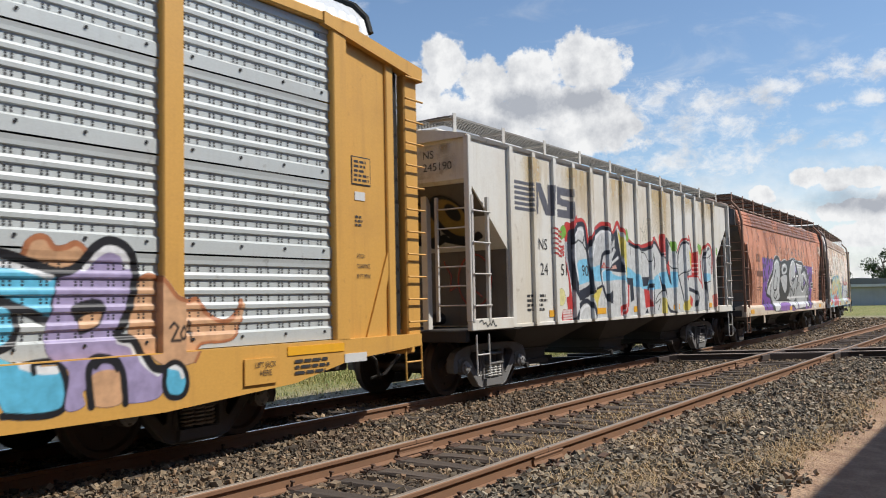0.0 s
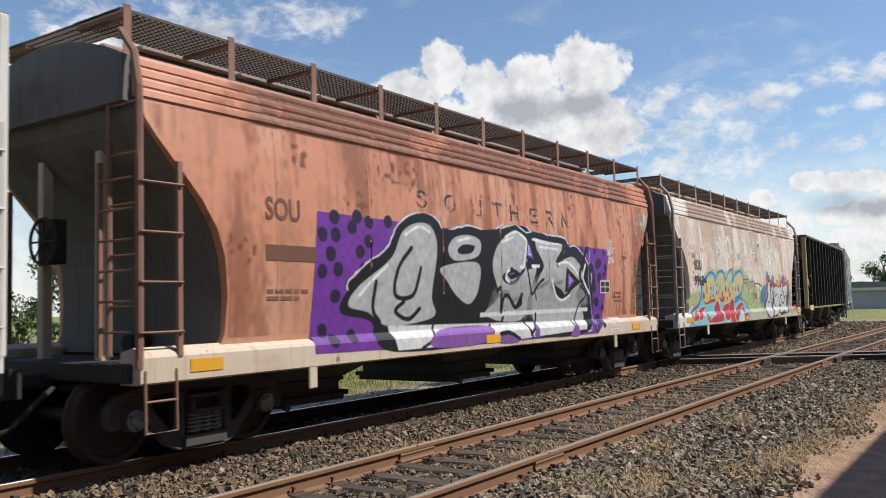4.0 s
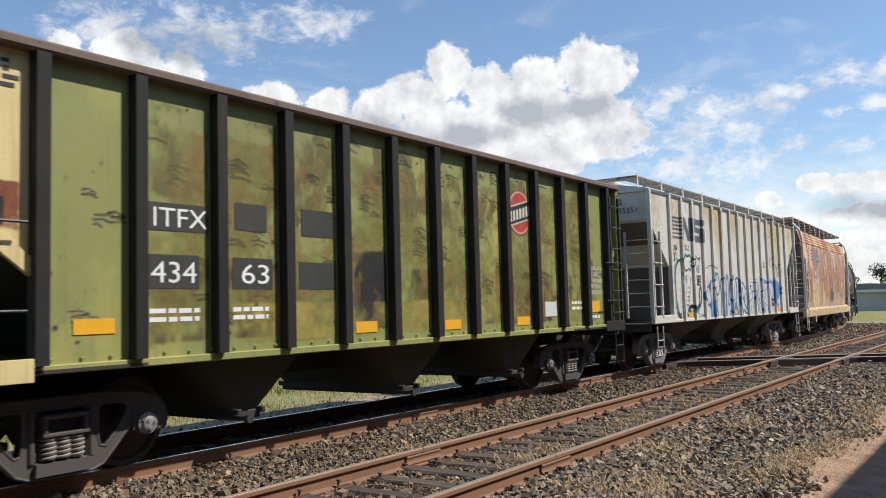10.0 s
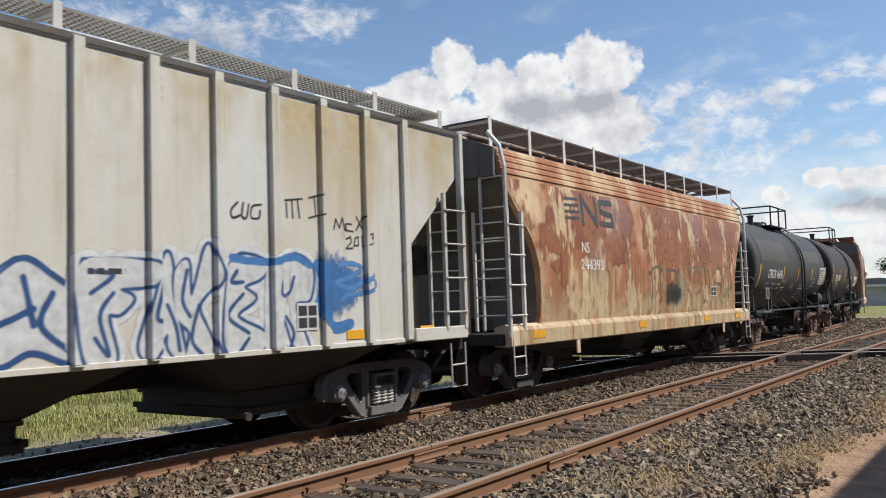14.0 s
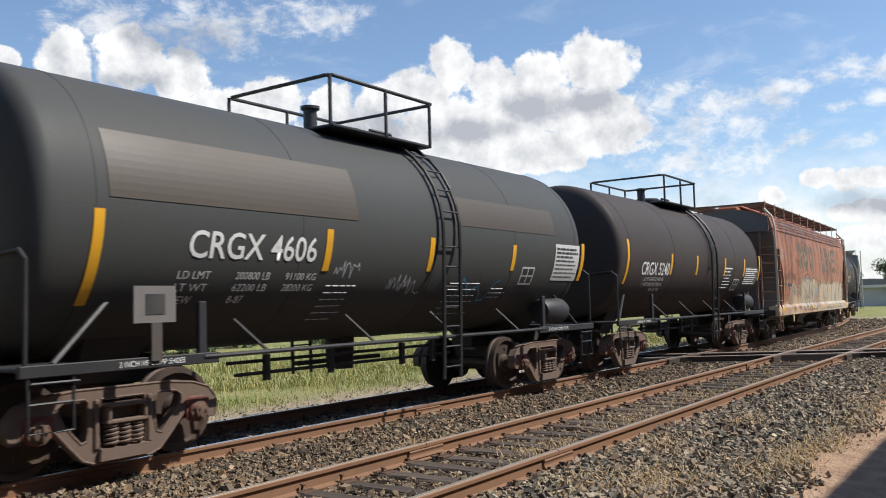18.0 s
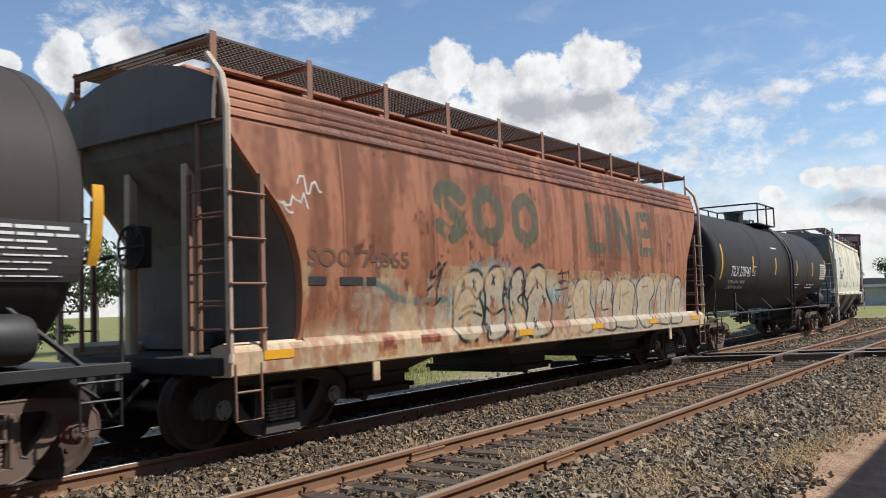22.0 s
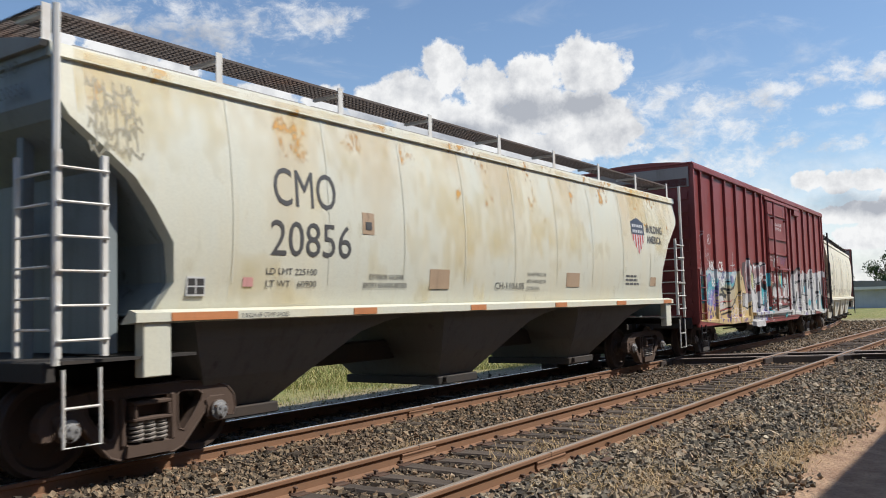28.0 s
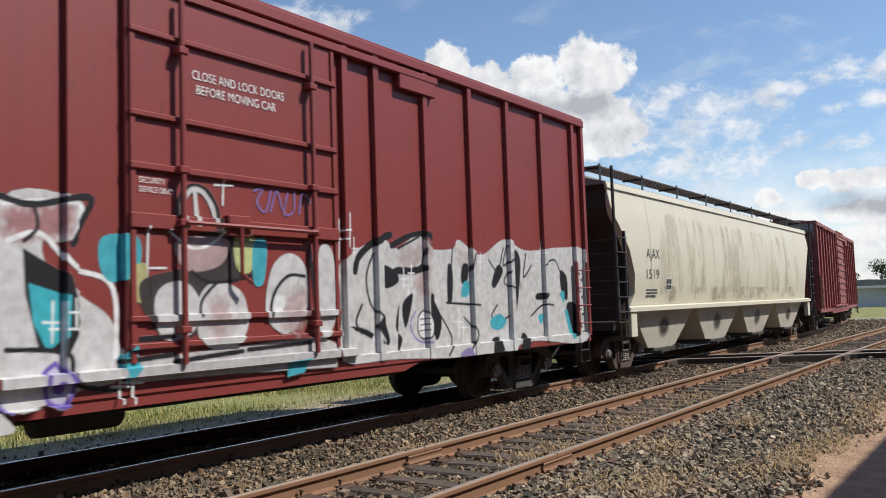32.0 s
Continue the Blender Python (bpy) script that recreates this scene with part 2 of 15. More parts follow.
CAP_RUST = paint_mat("rusty_bearing_cap", (0.14, 0.085, 0.06), 0.75, 0.0, (0.07, 0.045, 0.03), 0.5, 0.3, 3.0)
RED_ADAPTER = paint_mat("red_primed_adapter", (0.17, 0.05, 0.035), 0.75, 0.0, (0.09, 0.05, 0.035), 0.5, 0.3, 2.0)
TRUCK_RUST = paint_mat("rusty_cast_steel", (0.09, 0.058, 0.042), 0.8, 0.0, (0.05, 0.03, 0.022), 0.6, 0.4, 2.0)
# Springs paler than the frames: sunlight on them is put into the colour.
SPRING_PALE = paint_mat("pale_sunlit_spring_steel", (0.46, 0.44, 0.41), 0.7, 0.0, (0.25, 0.22, 0.19), 0.4, 0.3, 3.0)
SPRING_GREY = paint_mat("sunlit_spring_steel", (0.24, 0.215, 0.19), 0.7, 0.0, (0.12, 0.09, 0.07), 0.4, 0.3, 3.0)
WHEEL_MAT = paint_mat("wheel_steel", (0.075, 0.053, 0.042), 0.6, 0.2, (0.12, 0.06, 0.035), 0.5, 0.2, 2.0)
BLACK_LETTER = paint_mat("black_lettering", (0.03, 0.03, 0.032), 0.6, 0.0, (0.12, 0.1, 0.08), 0.3, 0.3, 2.0, 0.0)
WHITE_LETTER = paint_mat("white_lettering", (0.78, 0.78, 0.76), 0.6, 0.0, (0.4, 0.38, 0.35), 0.25, 0.3, 2.0, 0.0)
YELLOW_MARK = paint_mat("yellow_reflector", (0.80, 0.40, 0.025), 0.4, 0.0, (0.4, 0.2, 0.05), 0.25, 0.2, 2.0, 0.0)


# ---- mesh building ----
class Geo:
    """Collects vertices and faces of one mesh."""

    def __init__(self):
        self.v, self.f = [], []

    def add(self, verts, faces):
        k = len(self.v)
        self.v += [tuple(p) for p in verts]
        self.f += [tuple(i + k for i in q) for q in faces]
        return self

    def box(self, x0, x1, y0, y1, z0, z1):
        return self.add([(x0, y0, z0), (x1, y0, z0), (x1, y1, z0), (x0, y1, z0), (x0, y0, z1), (x1, y0, z1), (x1, y1, z1), (x0, y1, z1)],
                        [(0, 3, 2, 1), (4, 5, 6, 7), (0, 1, 5, 4), (1, 2, 6, 5), (2, 3, 7, 6), (3, 0, 4, 7)])

    def block(self, x0, x1, y0, y1, z0, z1, b=0.01):
        """A box with its edges taken off."""
        pts, idx = [], {}
        for i, x in enumerate((x0, x1)):
            for j, y in enumerate((y0, y1)):
                for k, z in enumerate((z0, z1)):
                    sx, sy, sz = b * (1 - 2 * i), b * (1 - 2 * j), b * (1 - 2 * k)
                    for a, p in enumerate(((x, y + sy, z + sz), (x + sx, y, z + sz), (x + sx, y + sy, z))):
                        idx[i, j, k, a] = len(pts)
                        pts.append(p)
        fs = []
        sq = ((0, 0), (1, 0), (1, 1), (0, 1))
        for e in (0, 1):
            fs.append(tuple(idx[e, p, q, 0] for p, q in (sq if e else sq[::-1])))
            fs.append(tuple(idx[p, e, q, 1] for p, q in (sq[::-1] if e else sq)))
            fs.append(tuple(idx[p, q, e, 2] for p, q in (sq if e else sq[::-1])))
        for p, q in sq:
            fs.append((idx[0, p, q, 1], idx[1, p, q, 1], idx[1, p, q, 2], idx[0, p, q, 2]) if (p + q) % 2 == 0 else (idx[0, p, q, 2], idx[1, p, q, 2], idx[1, p, q, 1], idx[0, p, q, 1]))
            fs.append((idx[p, 0, q, 0], idx[p, 0, q, 2], idx[p, 1, q, 2], idx[p, 1, q, 0]) if (p + q) % 2 == 0 else (idx[p, 0, q, 2], idx[p, 0, q, 0], idx[p, 1, q, 0], idx[p, 1, q, 2]))
            fs.append((idx[p, q, 0, 1], idx[p, q, 0, 0], idx[p, q, 1, 0], idx[p, q, 1, 1]) if (p + q) % 2 == 0 else (idx[p, q, 0, 0], idx[p, q, 0, 1], idx[p, q, 1, 1], idx[p, q, 1, 0]))
        for i in (0, 1):
            for j in (0, 1):
                for k in (0, 1):
                    t = (idx[i, j, k, 0], idx[i, j, k, 1], idx[i, j, k, 2])
                    fs.append(t if (i + j + k) % 2 else t[::-1])
        return self.add(pts, fs)

    def tube(self, pts, r, n=6, closed=False):
        """A round bar along a line of points."""
        pts = [Vector(p) for p in pts]
        rings, m = [], len(pts)
        up = None
        for i, p in enumerate(pts):
            a = pts[(i - 1) % m] if (i or closed) else p
            b = pts[(i + 1) % m] if (i < m - 1 or closed) else p
            d = (b - a).normalized()
            if up is None:
                up = Vector((0, 0, 1)) if abs(d.z) < 0.9 else Vector((1, 0, 0))
            s = d.cross(up)
            s = s.normalized() if s.length > 1e-4 else d.orthogonal().normalized()
            up = s.cross(d).normalized()
            rings.append([p + r * (math.cos(2 * math.pi * k / n) * s + math.sin(2 * math.pi * k / n) * up) for k in range(n)])
        fs = []
        for i in range(m if closed else m - 1):
            for k in range(n):
                fs.append((i * n + k, i * n + (k + 1) % n, ((i + 1) % m) * n + (k + 1) % n, ((i + 1) % m) * n + k))
        if not closed:
            fs += [tuple(range(n))[::-1], tuple((m - 1) * n + k for k in range(n))]
        return self.add([q for ring in rings for q in ring], fs)

    def lathe(self, profile, n=24, axis="y", at=(0, 0, 0)):
        """Turns (along, radius) pairs about an axis."""
        vs = []
        for h, r in profile:
            for k in range(n):
                c, s = r * math.cos(2 * math.pi * k / n), r * math.sin(2 * math.pi * k / n)
                p = (c, h, s) if axis == "y" else (h, c, s) if axis == "x" else (c, s, h)
                vs.append((p[0] + at[0], p[1] + at[1], p[2] + at[2]))
        fs = []
        for i in range(len(profile) - 1):
            for k in range(n):
                q = (i * n + k, i * n + (k + 1) % n, (i + 1) * n + (k + 1) % n, (i + 1) * n + k)
                fs.append(q)
        fs.append(tuple(range(n))[::-1])
        fs.append(tuple((len(profile) - 1) * n + k for k in range(n)))
        return self.add(vs, fs)

    def prism(self, poly, y0, y1):
        """An outline in x and z, given from y0 to y1."""
        n = len(poly)
        vs = [(x, y0, z) for x, z in poly] + [(x, y1, z) for x, z in poly]
        return self.add(vs, [tuple(range(n)), tuple(range(2 * n - 1, n - 1, -1))] + [(i, i + n, (i + 1) % n + n, (i + 1) % n) for i in range(n)])

    def extrude_x(self, poly, x0, x1):
        """An outline in y and z, given from x0 to x1."""
        n = len(poly)
        vs = [(x0, y, z) for y, z in poly] + [(x1, y, z) for y, z in poly]
        return self.add(vs, [tuple(range(n)), tuple(range(2 * n - 1, n - 1, -1))] + [(i, i + n, (i + 1) % n + n, (i + 1) % n) for i in range(n)])

    def mesh(self, name, material, smooth=None):
        me = bpy.data.meshes.new(name)
        me.from_pydata(self.v, [], self.f)
        bm = bmesh.new()
        bm.from_mesh(me)
        bmesh.ops.recalc_face_normals(bm, faces=bm.faces)
        if smooth:
            lim = radians(smooth)
            for fc in bm.faces:
                fc.smooth = True
            for e in bm.edges:
                if len(e.link_faces) == 2 and e.calc_face_angle(4.0) > lim:
                    e.smooth = False
        bm.to_mesh(me)
        bm.free()
        me.materials.append(material)
        return me


def part(name, geo, material, parent, label="", at=None, smooth=None):
    """ONE mesh object under a thing or a part. geo: a Geo, or a mesh to share."""
    me = geo if isinstance(geo, bpy.types.Mesh) else geo.mesh(name, material, smooth)
    ob = new(name, me)
    ob.parent = parent
    if at is not None:
        ob.location = at
    if label:
        ob["label"] = label
    return ob


def thing(name, label, category, group="", kind=""):
    return tagged(new(name), label, category, group, kind)


SHARED = {}


def shared(key, make, material, smooth=None):
    if key not in SHARED:
        SHARED[key] = make().mesh(key, material, smooth)
    return SHARED[key]

# ---- running gear, shared by all cars ----
WHEEL_R, AXLE_HALF, BEARING_Y = 0.457, 0.889, 1.03


def wheelset_geo():
    g = Geo()
    for s in (-1, 1):
        y = s * 0.72
        prof = [(y - s * 0.05, 0.12), (y - s * 0.04, 0.36), (y - s * 0.07, 0.39), (y - s * 0.085, 0.485), (y - s * 0.045, 0.485), (y - s * 0.03, WHEEL_R), (y + s * 0.065, WHEEL_R - 0.004),
                (y + s * 0.065, 0.395), (y + s * 0.02, 0.37), (y + s * 0.005, 0.16), (y + s * 0.07, 0.13), (y + s * 0.07, 0.09)]
        g.lathe(prof, 36)
    g.lathe([(-1.02, 0.075), (1.02, 0.075)], 14)
    for s in (-1, 1):
        for k in range(4):
            a = k * math.pi / 2
            g.lathe([(s * 0.735, 0.025), (s * 0.75, 0.025)], 6, at=(0.26 * math.cos(a), 0, 0.26 * math.sin(a)))
    return g


def side_frame_geo():
    """Cast side frame: one plate with three openings, rounded rims, a spring seat and an end jaw over each bearing."""
    half = [(0.0, 0.80), (0.5, 0.80), (0.85, 0.765), (1.05, 0.70), (1.14, 0.60), (1.16, 0.47), (1.13, 0.38), (1.05, 0.38), (1.035, 0.56), (0.97, 0.605), (0.80, 0.605), (0.755, 0.55), (0.72, 0.45), (0.58, 0.29), (0.43, 0.13), (0.32, 0.09), (0.0, 0.085)]
    loops = [half + [(-x, z) for x, z in half[-2:0:-1]], [(-0.25, 0.22), (0.25, 0.22), (0.275, 0.45), (0.24, 0.70), (-0.24, 0.70), (-0.275, 0.45)]]
    hole = [(0.37, 0.67), (0.41, 0.71), (0.63, 0.70), (0.70, 0.65), (0.68, 0.57), (0.55, 0.40), (0.45, 0.29), (0.39, 0.31), (0.37, 0.40)]
    loops += [hole, [(-x, z) for x, z in hole]]
    g = Geo()
    flat = [p for lp in loops for p in lp]
    n = len(flat)
    tris = tessellate_polygon([[Vector((x, z, 0)) for x, z in lp] for lp in loops])
    k, walls = 0, []
    for lp in loops:
        walls += [(k + i, k + (i + 1) % len(lp), k + (i + 1) % len(lp) + n, k + i + n) for i in range(len(lp))]
        k += len(lp)
    g.add([(x, -0.07, z) for x, z in flat] + [(x, 0.07, z) for x, z in flat], [tuple(t) for t in tris] + [tuple(i + n for i in t[::-1]) for t in tris] + walls)
    for lp in loops:
        g.tube([(x, -0.064, z) for x, z in lp], 0.016, 6, True)
    g.prism([(-0.28, 0.11), (0.28, 0.11), (0.27, 0.225), (-0.27, 0.225)], -0.13, 0.11)
    for s in (-1, 1):
        g.block(s * 0.295 - 0.025, s * 0.295 + 0.025, -0.10, 0.08, 0.22, 0.70, 0.012)
    return g


def adapter_geo():
    g = Geo()
    g.prism([(-0.13, 0.06), (-0.16, 0.12), (-0.10, 0.15), (0.10, 0.15), (0.16, 0.12), (0.13, 0.06), (0.14, -0.06), (-0.14, -0.06)], -0.07, 0.07)
    g.lathe([(-0.11, 0.105), (-0.10, 0.115), (0.02, 0.115)], 16)
    g.lathe([(-0.15, 0.055), (-0.145, 0.07), (-0.10, 0.07)], 12)
    for k in range(3):
        a = k * 2.094 + 0.5
        g.lathe([(-0.135, 0.016), (-0.10, 0.016)], 6, at=(0.085 * math.cos(a), 0, 0.085 * math.sin(a)))
    return g


def cap_geo():
    """Round end cap of an axle bearing with its three bolts, facing -y."""
    g = Geo()
    g.lathe([(-0.158, 0.0), (-0.158, 0.05), (-0.15, 0.072), (-0.118, 0.078), (-0.114, 0.108), (-0.09, 0.11)], 18)
    for k in range(3):
        a = k * 2.094 + 0.2
        g.lathe([(-0.172, 0.0), (-0.172, 0.016), (-0.15, 0.016)], 6, at=(0.045 * math.cos(a), 0, 0.045 * math.sin(a)))
    return g


def spring_geo():
    turns, n = 5, 50
    return Geo().tube([(0.062 * math.cos(2 * math.pi * turns * k / n), 0.062 * math.sin(2 * math.pi * turns * k / n), 0.24 + 0.21 * k / n) for k in range(n + 1)], 0.016, 5)


def bolster_geo():
    g = Geo()
    g.block(-0.2, 0.2, -1.08, 1.08, 0.475, 0.66, 0.03)
    for q in (-1, 1):
        # hollow bolster end with its lip over the springs
        ya, yb = sorted((q * 1.06, q * 1.2))
        for x0, x1, z0, z1 in ((-0.23, 0.23, 0.455, 0.495), (-0.22, 0.22, 0.615, 0.655), (-0.22, -0.18, 0.49, 0.62), (0.18, 0.22, 0.49, 0.62)):
            g.block(x0, x1, ya, yb, z0, z1, 0.01)
    g.block(-0.28, 0.28, -0.3, 0.3, 0.60, 0.80, 0.03)
    for s in (-1, 1):
        g.block(s * 0.42 - 0.06, s * 0.42 + 0.06, -0.85, 0.85, 0.30, 0.42, 0.01)
    return g


WHEELSETS = []


def truck(car, x, rusty=False, tone=None):
    m = tone or (TRUCK_RUST if rusty else TRUCK_GREY)
    sm = {TRUCK_LIGHT.name: SPRING_PALE, TRUCK_TAN.name: TRUCK_TAN}.get(m.name, SPRING_GREY)
    am, cm = (RED_ADAPTER, CAP_RUST) if m is TRUCK_TAN else (m, CAP_STEEL)
    t = part("truck", shared("bolster" + m.name, bolster_geo, m), m, car, at=(x, 0, 0))
    for s in (-1, 1):
        f = part("side_frame", shared("side_frame" + m.name, side_frame_geo, m), m, t, at=(0, s * BEARING_Y, 0))
        for dx in (-0.14, 0.0, 0.14):
            for dy in (-0.06, 0.08):
                part("spring", shared("spring" + sm.name, spring_geo, sm, 60), sm, t, at=(dx, s * (BEARING_Y + 0.02) + dy, 0))
    for s in (-1, 1):
        w = part("wheelset", shared("wheelset", wheelset_geo, WHEEL_MAT, 40), WHEEL_MAT, t, at=(s * AXLE_HALF, 0, WHEEL_R))
        WHEELSETS.append(w)
        for q in (-1, 1):
            b = part("bearing", shared("bearing" + am.name, adapter_geo, am, 40), am, t, at=(s * AXLE_HALF, q * (BEARING_Y + 0.02), WHEEL_R))
            b.rotation_euler = (0, 0, 0 if q < 0 else math.pi)
            part("bearing_cap", shared("bearing_cap" + cm.name, cap_geo, cm, 40), cm, t, "rust-brown bearing cap" if cm is CAP_RUST else "dull silver bearing cap", at=(s * AXLE_HALF, q * (BEARING_Y + 0.02), WHEEL_R)).rotation_euler = (0, 0, 0 if q < 0 else math.pi)
    return t


def coupler(car, x, s):
    """Knuckle coupler with its shank and the air hose, at the end whose outward direction is s."""
    g = Geo()
    g.block(min(x - s * 0.5, x + s * 0.34), max(x - s * 0.5, x + s * 0.34), -0.09, 0.09, 0.78, 0.94, 0.02)
    g.prism([(x + s * 0.30, 0.70), (x + s * 0.62, 0.70), (x + s * 0.66, 0.76), (x + s * 0.66, 0.97), (x + s * 0.60, 1.02), (x + s * 0.30, 1.0)], -0.17, 0.14)
    part("coupler", g, STEEL_DARK, car)
    g = Geo()
    g.tube([(x + s * 0.1, -0.4, 0.80), (x + s * 0.3, -0.42, 0.66), (x + s * 0.5, -0.32, 0.42), (x + s * 0.68, -0.2, 0.36)], 0.028, 6)
    part("air_hose", g, STEEL_DARK, car)


def grab_irons(car, bars, material, name="grab_iron"):
    for p, q in bars:
        g = Geo()
        g.tube([p, q], 0.014, 6)
        part(name, g, material, car)


def ladder(car, x0, x1, y, z0, z1, n, material, name="ladder", stile=0.055, lean=0.0):
    """Ladder on a side: two flat stiles and round rungs, one mesh each."""
    lad = Geo()
    for x in (x0, x1):
        lad.add([(x - stile / 2, y - 0.012, z0), (x + stile / 2, y - 0.012, z0), (x + stile / 2, y + 0.04, z0), (x - stile / 2, y + 0.04, z0),
                 (x - stile / 2 + lean, y - 0.012, z1), (x + stile / 2 + lean, y - 0.012, z1), (x + stile / 2 + lean, y + 0.04, z1), (x - stile / 2 + lean, y + 0.04, z1)],
                [(0, 3, 2, 1), (4, 5, 6, 7), (0, 1, 5, 4), (1, 2, 6, 5), (2, 3, 7, 6), (3, 0, 4, 7)])
    top = part(name, lad, material, car)
    for k in range(n):
        z = z0 + (z1 - z0) * (k + 0.5) / n
        g = Geo()
        g.tube([(x0 - 0.02, y - 0.03, z), (x1 + 0.02, y - 0.03, z)], 0.014, 6)
        part("rung", g, material, top)
    return top


def stirrup(car, x, y, z0, z1, material, w=0.36):
    g = Geo()
    g.tube([(x - w / 2, y, z1), (x - w / 2, y - 0.01, z0), (x + w / 2, y - 0.01, z0), (x + w / 2, y, z1)], 0.016, 6)
    if z1 - z0 > 0.35:
        g.tube([(x - w / 2, y - 0.005, (z0 + z1) / 2), (x + w / 2, y - 0.005, (z0 + z1) / 2)], 0.014, 6)
    part("stirrup_step", g, material, car)


def grating(car, x0, x1, y0, y1, z, material, step=0.075, name="running_board"):
    """Roof running board: open steel grating, long bars and cross bars."""
    g = Geo()
    n = max(3, int((y1 - y0) / 0.06))
    for k in range(n + 1):
        y = y0 + (y1 - y0) * k / n
        g.box(x0, x1, y - 0.006, y + 0.006, z, z + 0.03)
    m = int((x1 - x0) / step)
    for k in range(m + 1):
        x = x0 + (x1 - x0) * k / m
        g.box(x - 0.007, x + 0.007, y0, y1, z + 0.004, z + 0.026)
    return part(name, g, material, car)


# ---- paint on car sides ----
def vnoise(x, z, seed):
    """Smooth value noise on arrays."""
    xi, zi = np.floor(x).astype(int), np.floor(z).astype(int)
    fx, fz = x - xi, z - zi
    fx, fz = fx * fx * (3 - 2 * fx), fz * fz * (3 - 2 * fz)

    def h(i, j):
        n = (i * 374761393 + j * 668265263 + seed * 1442695041) & 0x7FFFFFFF
        n = ((n ^ (n >> 13)) * 1274126177) & 0x7FFFFFFF
        return ((n ^ (n >> 16)) & 0xFFFF) / 65535.0
    return (h(xi, zi) * (1 - fx) + h(xi + 1, zi) * fx) * (1 - fz) + (h(xi, zi + 1) * (1 - fx) + h(xi + 1, zi + 1) * fx) * fz


class Spray:
    """A patch of paint on a car's side, drawn on a fine grid that follows the side."""

    def __init__(self, x0, x1, z0, z1, res=0.02, o=0.0):
        nx, nz = int((x1 - x0) / res) + 1, int((z1 - z0) / res) + 1
        self.X, self.Z = np.meshgrid(np.linspace(x0, x1, nx), np.linspace(z0, z1, nz))
        self.c = np.zeros((nz, nx, 4))
        self.c[..., :3] = 0.5
        self.res, self.o, self.shift = res, o, o

    def start(self, base):
        """Sets the place along the train from which the strokes that follow are counted."""
        self.shift = base + self.o

    def path(self, flat, rounded=False, closed=False):
        """Points from x, z pairs; rounded: a smooth curve through them."""
        p = np.array(flat, float).reshape(-1, 2) + (self.shift, 0.0)
        if not rounded or len(p) < 3:
            return p
        n = len(p)
        u = np.linspace(0, 1, 6, endpoint=False)[:, None]
        out = []
        for i in range(n if closed else n - 1):
            a, b, c, d = (p[k % n] if closed else p[min(max(k, 0), n - 1)] for k in (i - 1, i, i + 1, i + 2))
            out.append(0.5 * (2 * b + (c - a) * u + (2 * a - 5 * b + 4 * c - d) * u ** 2 + (3 * b - a - 3 * c + d) * u ** 3))
        return np.concatenate(out + ([] if closed else [p[-1:]]))

    def window(self, p, rim):
        """The part of the grid round a path: its slices and its places."""
        x, z, r = self.X[0], self.Z[:, 0], rim + 2 * self.res
        i0, i1 = np.searchsorted(x, (p[:, 0].min() - r, p[:, 0].max() + r))
        j0, j1 = np.searchsorted(z, (p[:, 1].min() - r, p[:, 1].max() + r))
        w = (slice(j0, j1), slice(i0, i1))
        return w, self.X[w], self.Z[w]

    def lay(self, w, mask, col):
        c = self.c[w]
        m = np.clip(mask, 0, 1)[..., None]
        old = c[..., 3:] * (1 - m)
        both = m + old
        c[..., :3] = np.where(both > 1e-4, (np.array(col) * m + c[..., :3] * old) / np.maximum(both, 1e-4), c[..., :3])
        c[..., 3:] = both

    @staticmethod
    def away(p, X, Z):
        """Distance of each place from a line of points."""
        best = np.full(X.shape, 9.0)
        for (ax, az), (bx, bz) in zip(p[:-1], p[1:]):
            dx, dz = bx - ax, bz - az
            u = np.clip(((X - ax) * dx + (Z - az) * dz) / (dx * dx + dz * dz + 1e-9), 0, 1)
            best = np.minimum(best, np.hypot(X - ax - u * dx, Z - az - u * dz))
        return best

    def fill(self, p, col, soft=0.0, most=1.0):
        w, X, Z = self.window(p, soft)
        if not X.size:
            return
        m = np.zeros(X.shape, bool)
        for (ax, az), (bx, bz) in zip(p, np.roll(p, -1, 0)):
            if az != bz:
                m ^= ((az > Z) != (bz > Z)) & (X < (bx - ax) * (Z - az) / (bz - az) + ax)
        d = self.away(np.vstack([p, p[:1]]), X, Z) * np.where(m, -1, 1)
        if soft:
            d = d + 0.7 * soft * (vnoise(X * 9, Z * 7, 71) + vnoise(X * 25, Z * 19, 72) - 1.0)
            self.lay(w, most * np.clip(0.5 - d / soft, 0, 1), col)
        else:
            self.lay(w, np.clip(0.5 - d / self.res, 0, 1), col)

    def blob(self, flat, col):
        """A filled form with rounded outline."""
        self.fill(self.path(flat, True, True), col)

    def facet(self, flat, col):
        """A filled form with straight edges."""
        self.fill(self.path(flat), col)

    def haze(self, flat, col, most):
        """A sprayed cloud with ragged, soft edges."""
        self.fill(self.path(flat, True, True), col, 0.16, most)

    def brush(self, flat, w, col, rounded=True):
        """A line of even width."""
        p = self.path(flat, rounded)
        at, X, Z = self.window(p, w)
        if X.size:
            d = self.away(p, X, Z) + 0.12 * w * (vnoise(X * 14, Z * 14, 73) - 0.5)
            self.lay(at, np.clip(0.5 + (w / 2 - d) / self.res, 0, 1), col)

    def stick(self, flat, w, col):
        """A line with sharp bends."""
        self.brush(flat, w, col, False)

    def dots(self, flat, r, col):
        for x, z in self.path(flat):
            w, X, Z = self.window(np.array([[x, z]]), r)
            if X.size:
                d = np.hypot(X - x, Z - z) * (1 + 0.25 * (vnoise(X * 8 + x, Z * 8, 74) - 0.5))
